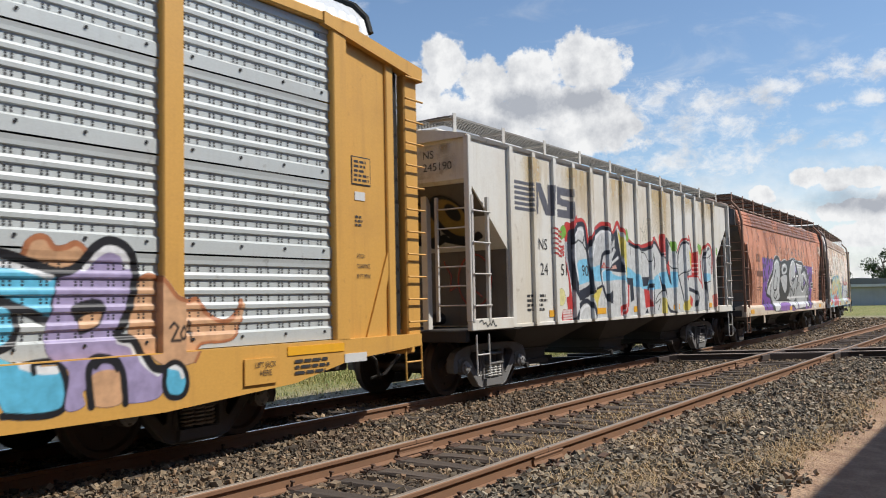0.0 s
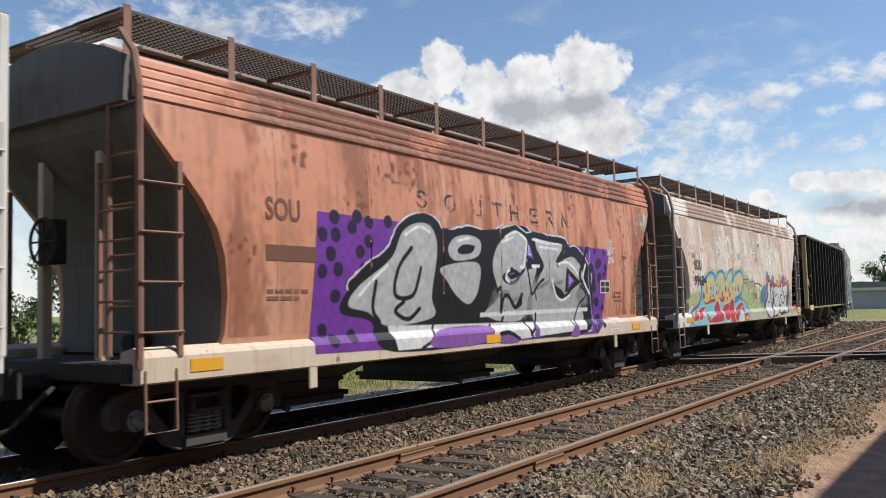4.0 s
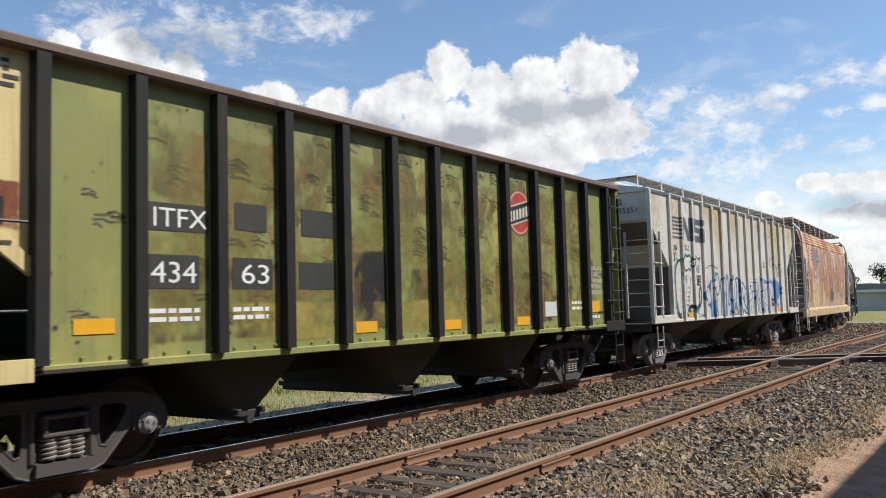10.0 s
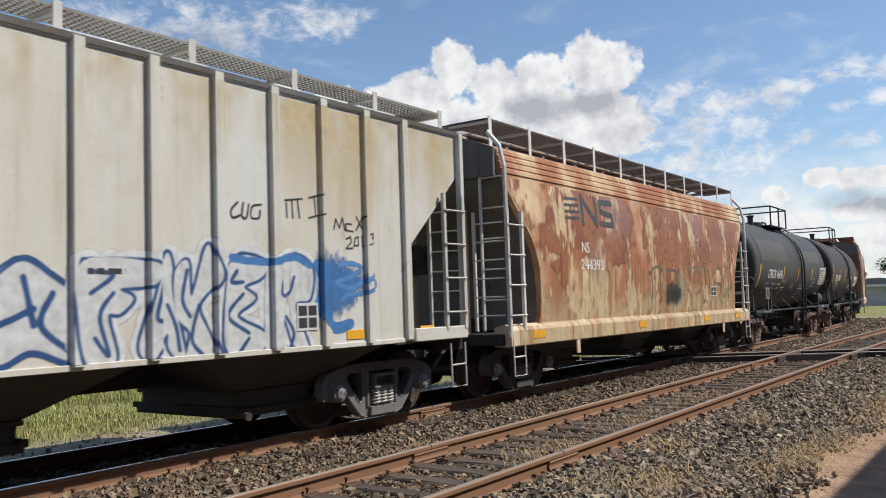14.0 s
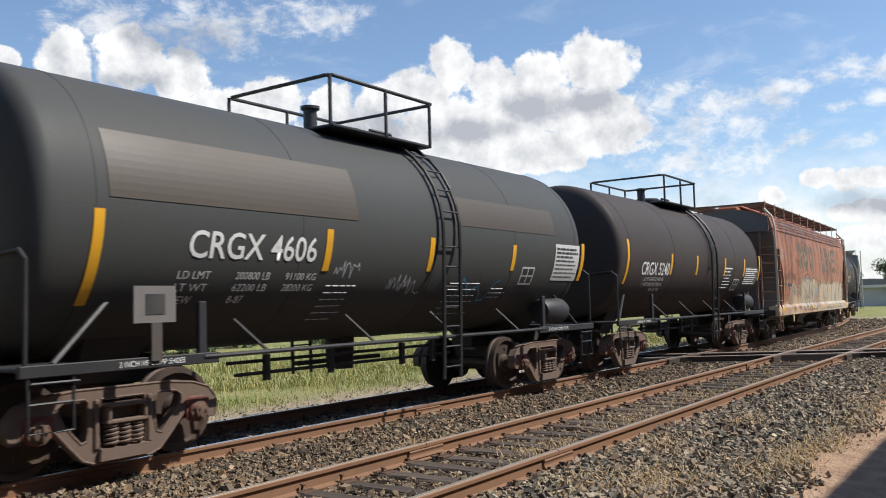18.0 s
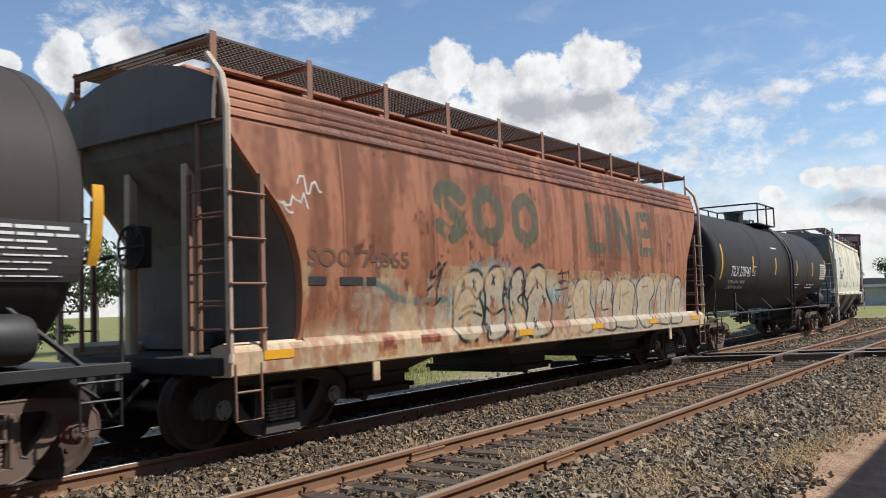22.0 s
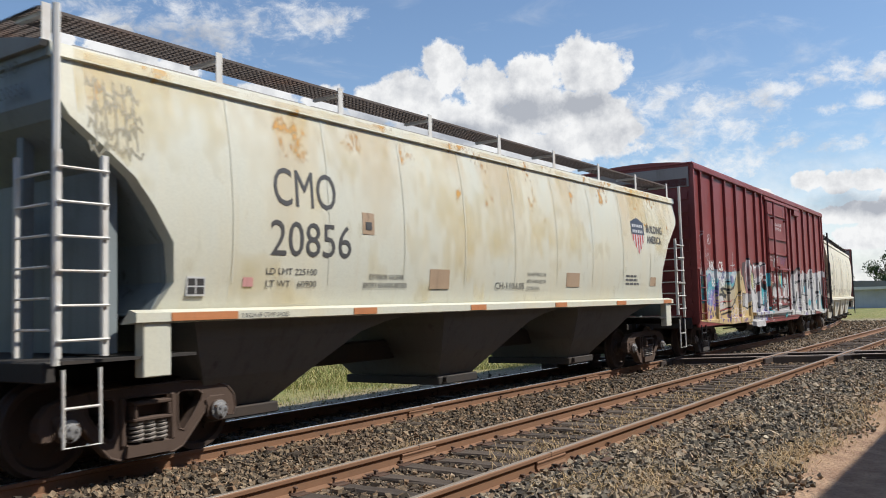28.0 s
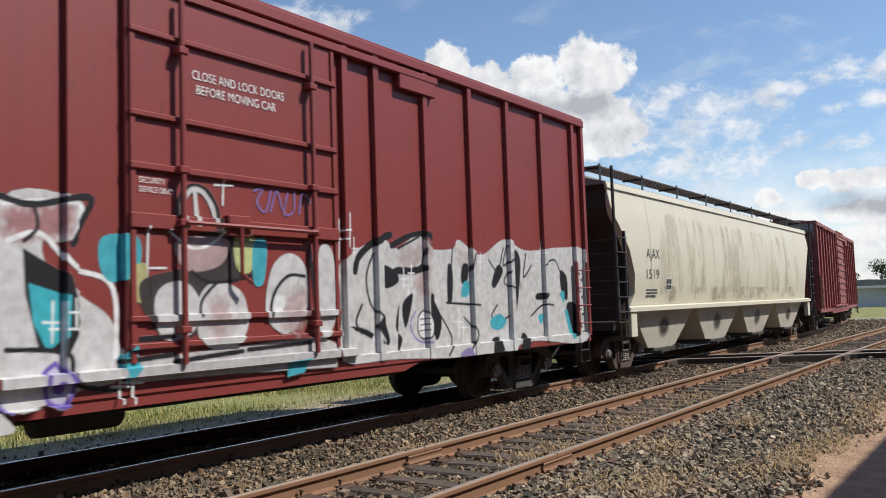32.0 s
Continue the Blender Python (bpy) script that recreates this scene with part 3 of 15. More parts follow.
                self.lay(w, np.clip(0.5 + (r - d) / self.res, 0, 1), col)

    def words(self, text, places, z0, z1, wide, w, col):
        """Plain block letters drawn in strokes, each at its own place along the train."""
        for ch, x in zip(text, places):
            for st in GLYPHS[ch]:
                flat = [q for u, v in st for q in (x + wide * u, z0 + (z1 - z0) * v)]
                self.brush(flat, w, col, ch in "SO")

    def over(self, mask, col):
        m = np.clip(mask, 0, 1)[..., None]
        old = self.c[..., 3:] * (1 - m)
        both = m + old
        self.c[..., :3] = np.where(both > 1e-4, (np.array(col) * m + self.c[..., :3] * old) / np.maximum(both, 1e-4), self.c[..., :3])
        self.c[..., 3:] = both
        return self

    def erase(self, mask):
        self.c[..., 3] *= 1 - np.clip(mask, 0, 1)
        return self

    def dist(self, pts):
        best = np.full(self.X.shape, 9.0)
        for (ax, az), (bx, bz) in zip(pts[:-1], pts[1:]):
            dx, dz = bx - ax, bz - az
            u = np.clip(((self.X - ax) * dx + (self.Z - az) * dz) / (dx * dx + dz * dz + 1e-9), 0, 1)
            best = np.minimum(best, np.hypot(self.X - ax - u * dx, self.Z - az - u * dz))
        return best

    def edge(self, d, w):
        """Cover where the distance d is under w."""
        return np.clip(0.5 + (w - d) / self.res, 0, 1)

    def line(self, pts, w, col):
        return self.over(self.edge(self.dist(pts), w / 2), col)

    def disc(self, x, z, r, col, rz=None):
        rz = rz or r
        return self.over(self.edge((np.hypot((self.X - x) / r, (self.Z - z) / rz) - 1) * min(r, rz), 0.0), col)

    def poly(self, pts, col):
        return self.over(self.inside(pts), col)

    def inside(self, pts):
        m = np.zeros(self.X.shape, bool)
        for (ax, az), (bx, bz) in zip(pts, pts[1:] + pts[:1]):
            if az == bz:
                continue
            m ^= ((az > self.Z) != (bz > self.Z)) & (self.X < (bx - ax) * (self.Z - az) / (bz - az) + ax)
        return np.where(m, 1.0, 0.0)

    def wear(self, amount, seed=3, sx=6.0, sz=2.0):
        n = 0.6 * vnoise(self.X * sx, self.Z * sz, seed) + 0.4 * vnoise(self.X * sx * 4, self.Z * sz * 4, seed + 1)
        return self.erase(np.clip((n - (1 - amount)) * 6, 0, 1))

    def apply_each(self, cuts, name, car, y_of, label=""):
        """Links what lies between neighbouring cuts along the train as parts of their own."""
        whole = self.c.copy()
        for a, b in zip(cuts, cuts[1:]):
            self.c = whole.copy()
            self.c[..., 3] *= (self.X >= a + self.o) & (self.X < b + self.o)
            if self.c[..., 3].max() > 0.1:
                self.apply(name, car, y_of, label)

    def apply(self, name, car, y_of, label="", lift=0.004):
        """Links the painted cells as one thin mesh on the side y_of(x, z)."""
        a = self.c[..., 3] > 0.02
        keep = a.copy()
        keep[1:] |= a[:-1]
        keep[:-1] |= a[1:]
        k2 = keep.copy()
        k2[:, 1:] |= keep[:, :-1]
        k2[:, :-1] |= keep[:, 1:]
        cell = k2[:-1, :-1] & k2[1:, :-1] & k2[:-1, 1:] & k2[1:, 1:]
        nz, nx = self.X.shape
        ids = np.arange(nz * nx).reshape(nz, nx)
        tall = np.broadcast_to(y_of(self.X.ravel(), self.Z.ravel()), (nz * nx,)).reshape(nz, nx)
        quads = []
        # even patches become larger cells
        for b in (8, 4, 2, 1):
            mz, mx = (nz - 1) // b, (nx - 1) // b
            js, is_ = np.arange(mz) * b, np.arange(mx) * b
            ok = np.ones((mz, mx), bool)
            lo, hi = np.full((mz, mx, 4), 9.0), np.full((mz, mx, 4), -9.0)
            for j in range(b):
                for i in range(b):
                    ok &= cell[np.ix_(js + j, is_ + i)]
            if b > 1:
                for j in range(b + 1):
                    for i in range(b + 1):
                        q = self.c[np.ix_(js + j, is_ + i)]
                        lo, hi = np.minimum(lo, q), np.maximum(hi, q)
                ok &= (hi - lo).max(-1) < 0.02
                y00, y01, y10, y11 = (tall[np.ix_(js + j, is_ + i)] for j, i in ((0, 0), (0, b), (b, 0), (b, b)))
                for j in range(0, b + 1):
                    for i in range(0, b + 1):
                        v, u = j / b, i / b
                        ok &= np.abs(tall[np.ix_(js + j, is_ + i)] - (y00 * (1 - u) + y01 * u) * (1 - v) - (y10 * (1 - u) + y11 * u) * v) < 0.0012
            jj, ii = np.nonzero(ok)
            jj, ii = jj * b, ii * b
            quads.append(np.stack([ids[jj, ii], ids[jj, ii + b], ids[jj + b, ii + b], ids[jj + b, ii]], -1))
            for j in range(b):
                for i in range(b):
                    cell[jj + j, ii + i] = False
        quads = np.concatenate(quads)
        used, inv = np.unique(quads, return_inverse=True)
        x, z = self.X.ravel()[used], self.Z.ravel()[used]
        y = np.broadcast_to(y_of(x, z), x.shape) - lift
        me = bpy.data.meshes.new(name)
        me.from_pydata(np.stack([x, y, z], -1).tolist(), [], inv.reshape(-1, 4).tolist())
        at = me.color_attributes.new("paint", "FLOAT_COLOR", "POINT")
        at.data.foreach_set("color", self.c.reshape(-1, 4)[used].astype(np.float32).ravel())
        me.materials.append(SPRAY)
        return part(name, me, SPRAY, car, label)


def lettering(car, text, x, z, size, y, material=None, name="lettering", tilt=0.0, bold=0.0, width=None, align="LEFT"):
    """Stencilled words on a side that faces the camera's side of the track."""
    cu = bpy.data.curves.new("lettering", "FONT")
    cu.body, cu.size, cu.align_x, cu.offset, cu.resolution_u = text, size / 0.72, align, bold, 3
    ob = bpy.data.objects.new("lettering", cu)
    scene.collection.objects.link(ob)
    me = bpy.data.meshes.new_from_object(ob.evaluated_get(bpy.context.evaluated_depsgraph_get()))
    bpy.data.objects.remove(ob)
    bpy.data.curves.remove(cu)
    co = np.empty(len(me.vertices) * 3, np.float32)
    me.vertices.foreach_get("co", co)
    co = co.reshape(-1, 3)
    k = width / max(1e-3, co[:, 0].max() - co[:, 0].min()) if width else 1.0
    yy = y(np.full(len(co), x), z + co[:, 1]) if callable(y) else np.full(len(co), y)
    co = np.stack([x + co[:, 0] * k, yy - 0.006, z + co[:, 1] + tilt * co[:, 0]], -1)
    me.vertices.foreach_set("co", co.astype(np.float32).ravel())
    me.materials.clear()
    me.materials.append(material or BLACK_LETTER)
    me.update()
    return part(name, me, material, car)


def end_lettering(car, text, y, z, size, x, material, width=None):
    """Words on the end of a car that faces -x; y is where they begin, running towards -y."""
    ob = lettering(car, text, 0.0, 0.0, size, 0.0, material, width=width)
    me = ob.data
    co = np.empty(len(me.vertices) * 3, np.float32)
    me.vertices.foreach_get("co", co)
    co = co.reshape(-1, 3)
    zz = z + co[:, 2]
    yy = y - co[:, 0]
    xx = x(yy, zz) if callable(x) else np.full(len(co), x)
    me.vertices.foreach_set("co", np.stack([xx - 0.008, yy, zz], -1).astype(np.float32).ravel())
    me.update()
    return ob


def plate(car, x0, x1, z0, z1, y, material, name="reflector", d=0.006, label=""):
    """A thin plate on a side: reflector strip, data panel or stencil block."""
    n = max(2, int((z1 - z0) / 0.07))
    g = Geo()
    f = y if callable(y) else (lambda a, b: y + 0 * b)
    zs = [z0 + (z1 - z0) * k / n for k in range(n + 1)]
    vs = []
    for z in zs:
        yy = float(np.ravel(f(np.array([x0]), np.array([z])))[0])
        vs += [(x0, yy - d, z), (x1, yy - d, z), (x1, yy + 0.01, z), (x0, yy + 0.01, z)]
    fs = [(0, 1, 2, 3), tuple(4 * n + k for k in (3, 2, 1, 0))]
    for i in range(n):
        for a, b in ((0, 1), (1, 2), (2, 3), (3, 0)):
            fs.append((4 * i + a, 4 * i + b, 4 * i + 4 + b, 4 * i + 4 + a))
    g.add(vs, fs)
    return part(name, g, material, car, label)


def text_bars(car, x0, x1, z0, z1, y, material, rows=3, seed=1):
    """Writing too small to read: rows of short bars."""
    rnd = random.Random(seed)
    g = Geo()
    f = y if callable(y) else (lambda a, b: y + 0 * b)
    h = (z1 - z0) / rows
    for r in range(rows):
        x, z = x0, z1 - h * (r + 0.75)
        end = x1 - rnd.random() * 0.3 * (x1 - x0)
        while x < end:
            w = min(end - x, (0.15 + 0.3 * rnd.random()) * (x1 - x0) * 0.6 + 0.02)
            yy = float(np.ravel(f(np.array([x]), np.array([z])))[0]) - 0.005
            g.add([(x, yy, z), (x + w, yy, z), (x + w, yy, z + h * 0.55), (x, yy, z + h * 0.55)], [(0, 1, 2, 3)])
            x += w + h * 0.35
    return part("small_print", g, material, car)


# ---- car kinds; each is built about its own middle, rails at z = 0, far end towards +x ----
CARS = []


def car_root(name, label, category, x0, x1, bolster):
    c = thing(name, label, category, "train cars")
    CARS.append((c, (x0 + x1) / 2, (x1 - x0) / 2 - bolster))
    return c, (x1 - x0) / 2


def hopper_shell(rows, n=24, caps=True):
    """Stacked oblongs: rows of (z, half length, half width), closed above and below."""
    g = Geo()
    rings = []
    for z, hl, hw in rows:
        ring = [(-hl + 2 * hl * k / n, -hw, z) for k in range(n + 1)] + [(hl, hw * s, z) for s in (-0.5, 0.0, 0.5)] + [(hl - 2 * hl * k / n, hw, z) for k in range(n + 1)] + [(-hl, hw * s, z) for s in (0.5, 0.0, -0.5)]
        rings.append(ring)
    m = len(rings[0])
    fs = []
    for i in range(len(rows) - 1):
        for k in range(m):
            fs.append((i * m + k, i * m + (k + 1) % m, (i + 1) * m + (k + 1) % m, (i + 1) * m + k))
    if caps:
        fs += [tuple(range(m))[::-1], tuple((len(rows) - 1) * m + k for k in range(m))]
    return g.add([p for r in rings for p in r], fs)



def bay(car, xc, half, z_top, z_bot, hw, material, name="hopper_bay", bot=0.32, skew=0.0, hwb=0.62, knee=0.0):
    g = Geo()
    g.add([(xc - half, -hw, z_top), (xc + half, -hw, z_top), (xc + half, hw, z_top), (xc - half, hw, z_top),
           (xc - bot + skew, -hwb, z_bot), (xc + bot + skew, -hwb, z_bot), (xc + bot + skew, hwb, z_bot), (xc - bot + skew, hwb, z_bot)],
          [(0, 1, 2, 3), (4, 7, 6, 5), (0, 4, 5, 1), (1, 5, 6, 2), (2, 6, 7, 3), (3, 7, 4, 0)])
    if knee:
        # upright outlet box below the slopes, with a flanged lip
        g.box(xc - bot + skew, xc + bot + skew, -hwb, hwb, z_bot - knee, z_bot + 0.01)
        g.block(xc - bot - 0.05 + skew, xc + bot + 0.05 + skew, -hwb - 0.05, hwb + 0.05, z_bot - 0.03, z_bot + 0.02, 0.008)
        z_bot -= knee
    b = part(name, g, material, car)
    gate = Geo()
    gate.block(xc - bot - 0.06 + skew, xc + bot + 0.06 + skew, -hwb - 0.05, hwb + 0.05, z_bot - 0.08, z_bot + 0.02, 0.015)
    for q in (-1, 1):
        gate.block(xc + q * (bot + 0.02) - 0.03 + skew, xc + q * (bot + 0.02) + 0.03 + skew, -hwb - 0.14, hwb + 0.14, z_bot - 0.02, z_bot + 0.05, 0.01)
    gate.tube([(xc - bot - 0.05 + skew, -hwb - 0.3, z_bot - 0.04), (xc - bot - 0.05 + skew, hwb, z_bot - 0.04)], 0.03, 8)
    gate.lathe([(-hwb - 0.34, 0.05), (-hwb - 0.28, 0.05)], 8, at=(xc - bot - 0.05 + skew, 0, z_bot - 0.04))
    part("outlet_gate", gate, STEEL_DARK, b)
    return b


def end_gear(car, hl, half_width, sill_z, body_mat, iron, x_top, z_top, ladder_z=(1.15, 3.6), inset=0.12, deep=1.15, handbrake=True, ladders=(-1, 1), rungs=6):
    """What a hopper car has at each end: end sill, shear plate, posts, ladders on side and end, steps, coupler."""
    for s in (-1, 1):
        g = Geo()
        a, b = sorted((s * hl, s * (hl - 0.12)))
        g.block(a, b, -half_width + 0.12, half_width - 0.12, sill_z - 0.22, sill_z - 0.03, 0.015)
        part("end_sill", g, STEEL_DARK, car)
        g = Geo()
        a, b = sorted((s * (hl - 0.13), s * (hl - deep - 0.5)))
        g.box(a, b, -half_width + 0.06, half_width - 0.06, sill_z - 0.06, sill_z - 0.03)
        part("end_platform", g, STEEL_DARK, car)
        coupler(car, s * hl, s)
        # two upright posts and the slanting braces that carry the end of the body
        for y in (-0.55, 0.55):
            g = Geo()
            a, b = sorted((s * (hl - 0.30), s * (hl - 0.42)))
            g.block(a, b, y - 0.06, y + 0.06, sill_z - 0.04, z_top - 0.3, 0.01)
            part("end_post", g, body_mat, car)
        for y in (-half_width, half_width):
            q = -1 if y < 0 else 1
            yy = y if q < 0 else y - 0.04
            x0 = s * (hl - inset)
            x1 = s * (hl - inset - 0.46)
            if s in ladders:
                ladder(car, min(x0, x1), max(x0, x1), yy, ladder_z[0], ladder_z[1], rungs, iron)
            stirrup(car, (x0 + x1) / 2, yy, 0.38, sill_z - 0.1, iron)
        # end ladder: rungs across the end, near corner
        grab_irons(car, [((s * (hl - 0.02), -half_width + 0.08, z), (s * (hl - 0.02), -half_width + 0.62, z)) for z in np.linspace(ladder_z[0] + 0.25, ladder_z[1] - 0.2, 6)], iron, "end_rung")
        g = Geo()
        a, b = sorted((s * (hl - 0.02), s * (hl - 0.06)))
        g.box(a, b, -half_width + 0.62, -half_width + 0.67, ladder_z[0], ladder_z[1])
        part("end_stile", g, iron, car)
    if handbrake:
        g = Geo()
        x = -hl + 0.22
        g.tube([(x, 0.35 + 0.26 * math.cos(a), 2.35 + 0.26 * math.sin(a)) for a in np.linspace(0, 2 * math.pi, 20, endpoint=False)], 0.018, 6, True)
        for k in range(4):
            a = k * math.pi / 4
            g.tube([(x, 0.35 + 0.26 * math.cos(a), 2.35 + 0.26 * math.sin(a)), (x, 0.35 - 0.26 * math.cos(a), 2.35 - 0.26 * math.sin(a))], 0.012, 5)
        g.block(x + 0.02, x + 0.2, 0.2, 0.5, 2.1, 2.6, 0.02)
        part("hand_brake", g, STEEL_DARK, car)
    # brake cylinder and reservoir on the near end's platform, pipes below
    g = Geo()
    g.lathe([(0, 0.0), (0.02, 0.14), (0.55, 0.14), (0.57, 0.0)], 16, "x", at=(hl - 1.35, 0.1, sill_z + 0.18))
    part("air_reservoir", g, STEEL_DARK, car, smooth=40)
    g = Geo().lathe([(0, 0.0), (0.02, 0.1), (0.3, 0.1), (0.32, 0.0)], 12, "x", at=(-hl + 0.8, -0.3, sill_z + 0.12))
    part("brake_cylinder", g, STEEL_DARK, car, smooth=40)
    g = Geo()
    g.block(-hl + 0.3, hl - 0.3, -0.2, 0.2, 0.72, 1.02, 0.02)
    part("centre_sill", g, STEEL_DARK, car)


def roof_gear(car, hl, eave_z, hw, crown, board_z, roof_mat, iron, near_y=-0.75, posts=10, end_drop=True, board_mat=None, hatches=8, board_w=0.45):
    """Arched roof, hatch covers, running boards along both sides of the hatches, their brackets and end rails."""
    g = Geo()
    n = 8
    poly = [(-hw, eave_z)] + [(-hw + 2 * hw * k / n, eave_z + crown * (1 - (2 * k / n - 1) ** 2)) for k in range(1, n)] + [(hw, eave_z)]
    poly = poly + [(hw - 0.03, eave_z - 0.05), (-hw + 0.03, eave_z - 0.05)]
    g.extrude_x(poly, -hl, hl)
    part("roof", g, roof_mat, car, smooth=30)
    g = Geo()
    g.block(-hl + 0.5, hl - 0.5, -0.33, 0.33, eave_z + crown - 0.03, eave_z + crown + 0.12, 0.03)
    part("hatch_coaming", g, roof_mat, car)
    for k in range(hatches):
        x = -hl + 0.9 + (2 * hl - 1.8) * (k + 0.5) / hatches
        g = Geo()
        w = (2 * hl - 1.8) / hatches * 0.47
        g.block(x - w, x + w, -0.4, 0.4, eave_z + crown + 0.12, eave_z + crown + 0.19, 0.02)
        part("hatch_cover", g, roof_mat, car)
    bm = board_mat or iron
    for s in (-1, 1):
        y = s * abs(near_y)
        grating(car, -hl + 0.05, hl - 0.05, min(y, y + s * board_w), max(y, y + s * board_w), board_z, bm)
        for k in range(posts):
            x = -hl + 0.12 + (2 * hl - 0.24) * k / (posts - 1)
            g = Geo()
            yo = y + s * (board_w + 0.02)
            g.box(x - 0.045, x + 0.045, min(yo, yo - s * 0.012), max(yo, yo - s * 0.012), eave_z + 0.02, board_z + 0.07)
            g.box(x - 0.03, x + 0.03, min(y, yo), max(y, yo), board_z - 0.04, board_z)
            part("board_bracket", g, iron, car)
    for s in (-1, 1):
        a, b = sorted((s * (hl - 0.05), s * (hl - 0.5)))
        grating(car, a, b, -1.25, 1.25, board_z - 0.005, bm, 0.09, "end_running_board")

PALE_GREY = paint_mat("pale_grey_car_paint", (0.70, 0.685, 0.63), 0.55, 0, (0.36, 0.25, 0.14), 0.3, 0.4, 1.0, stain=(0.52, 0.40, 0.22), stained=0.3)
PALE_GREY_B = paint_mat("stained_grey_car_paint", (0.62, 0.615, 0.57), 0.55, 0, (0.40, 0.29, 0.17), 0.3, 0.45, 1.0, stain=(0.54, 0.45, 0.30), stained=0.4)
ORANGE_RED = paint_mat("faded_orange_car_paint", (0.60, 0.255, 0.15), 0.55, 0, (0.28, 0.11, 0.065), 0.4, 0.55, 1.0, second=(0.62, 0.32, 0.21), patches=0.05)
FADED_PINK = paint_mat("chalky_faded_car_paint", (0.77, 0.71, 0.63), 0.65, 0, (0.56, 0.40, 0.29), 0.25, 0.4, 1.0, stain=(0.68, 0.48, 0.36), stained=0.5)
RUSTED_TAN = paint_mat("peeling_tan_car_paint", (0.68, 0.52, 0.31), 0.65, 0, (0.34, 0.13, 0.055), 0.6, 0.7, 1.0, second=(0.38, 0.15, 0.07), patches=0.14)
BROWN_RED = paint_mat("rusty_brown_car_paint", (0.38, 0.155, 0.08), 0.6, 0, (0.17, 0.075, 0.05), 0.55, 0.55, 1.0, second=(0.40, 0.17, 0.10), patches=0.02)
SILL_TAN = paint_mat("peeling_sill_paint", (0.62, 0.52, 0.40), 0.6, 0, (0.35, 0.16, 0.08), 0.55, 0.6, 1.4)
SILL_WHITE = paint_mat("white_sill_paint", (0.66, 0.65, 0.62), 0.55, 0, (0.42, 0.3, 0.2), 0.35, 0.4, 1.4)
IRON_PALE = paint_mat("pale_grey_ironwork", (0.52, 0.50, 0.46), 0.6, 0, (0.25, 0.14, 0.08), 0.4, 0.3, 2.5)
IRON_RUST = paint_mat("rusty_ironwork", (0.28, 0.15, 0.10), 0.75, 0, (0.12, 0.06, 0.035), 0.5, 0.4, 2.5)
IRON_DUST = paint_mat("dusty_brown_ironwork", (0.38, 0.31, 0.26), 0.7, 0, (0.14, 0.08, 0.05), 0.5, 0.4, 2.5)
ROOF_DUST = paint_mat("chalky_brown_roof_paint", (0.52, 0.37, 0.28), 0.65, 0, (0.30, 0.17, 0.11), 0.5, 0.5, 1.0, stain=(0.66, 0.56, 0.46), stained=0.5)
IRON_BLACK = paint_mat("black_ironwork", (0.025, 0.025, 0.027), 0.5, 0, (0.07, 0.06, 0.05), 0.3, 0.2, 2.5)
IRON_WHITE = paint_mat("white_ironwork", (0.70, 0.68, 0.63), 0.55, 0, (0.38, 0.26, 0.16), 0.35, 0.4, 2.5)
GRATE_DARK = paint_mat("dark_roof_grating", (0.10, 0.08, 0.07), 0.75, 0, (0.16, 0.08, 0.05), 0.5, 0.3, 2.0)
GRATE_GREY = paint_mat("grey_roof_grating", (0.24, 0.23, 0.21), 0.7, 0, (0.16, 0.11, 0.08), 0.4, 0.3, 2.0)
# End paints darkened so that the shade of the ends is in their colour.
SHADED_BROWN_END = paint_mat("shaded_brown_end_paint", (0.13, 0.112, 0.09), 0.75, 0, (0.07, 0.05, 0.04), 0.6, 0.5, 1.0)
SHADED_GREY_END = paint_mat("shaded_grey_end_paint", (0.15, 0.135, 0.12), 0.75, 0, (0.07, 0.045, 0.035), 0.6, 0.6, 1.0)
# Bays and floor pans near-black: shade below the cars is in the colour.
BAY_DARK = paint_mat("dark_bay_paint", (0.06, 0.054, 0.049), 0.75, 0, (0.05, 0.04, 0.033), 0.5, 0.5, 1.0)
CREAM_GREEN = paint_mat("pale_green_grey_paint", (0.64, 0.64, 0.54), 0.45, 0, (0.56, 0.42, 0.22), 0.16, 0.2, 1.0, stain=(0.72, 0.64, 0.44), stained=0.35)
# Bay paint darkened from the body's, shade below the sill in its grey.
BAY_GREY = paint_mat("shaded_grey_bay_paint", (0.13, 0.125, 0.115), 0.65, 0, (0.06, 0.052, 0.045), 0.3, 0.45, 1.0)
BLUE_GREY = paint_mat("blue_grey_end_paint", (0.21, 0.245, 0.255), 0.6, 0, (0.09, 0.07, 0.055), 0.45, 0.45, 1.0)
SAND_BAY = paint_mat("dusty_sandy_bay_paint", (0.50, 0.47, 0.39), 0.6, 0, (0.24, 0.21, 0.17), 0.35, 0.45, 1.0)
SILL_CREAM = paint_mat("rust_chipped_cream_sill", (0.68, 0.54, 0.36), 0.6, 0, (0.36, 0.15, 0.065), 0.7, 0.6, 1.6)
RAIL_TAN = paint_mat("chipped_cream_corner_rail", (0.66, 0.55, 0.42), 0.6, 0, (0.30, 0.13, 0.07), 0.5, 0.6, 2.5)
SAND = paint_mat("sandy_white_car_paint", (0.64, 0.60, 0.48), 0.5, 0, (0.54, 0.47, 0.35), 0.25, 0.3, 1.0)
OLIVE = paint_mat("weathered_green_paint", (0.25, 0.268, 0.083), 0.6, 0, (0.12, 0.08, 0.045), 0.35, 0.45, 1.0, second=(0.37, 0.345, 0.10), patches=0.0, random_tone=0.15)
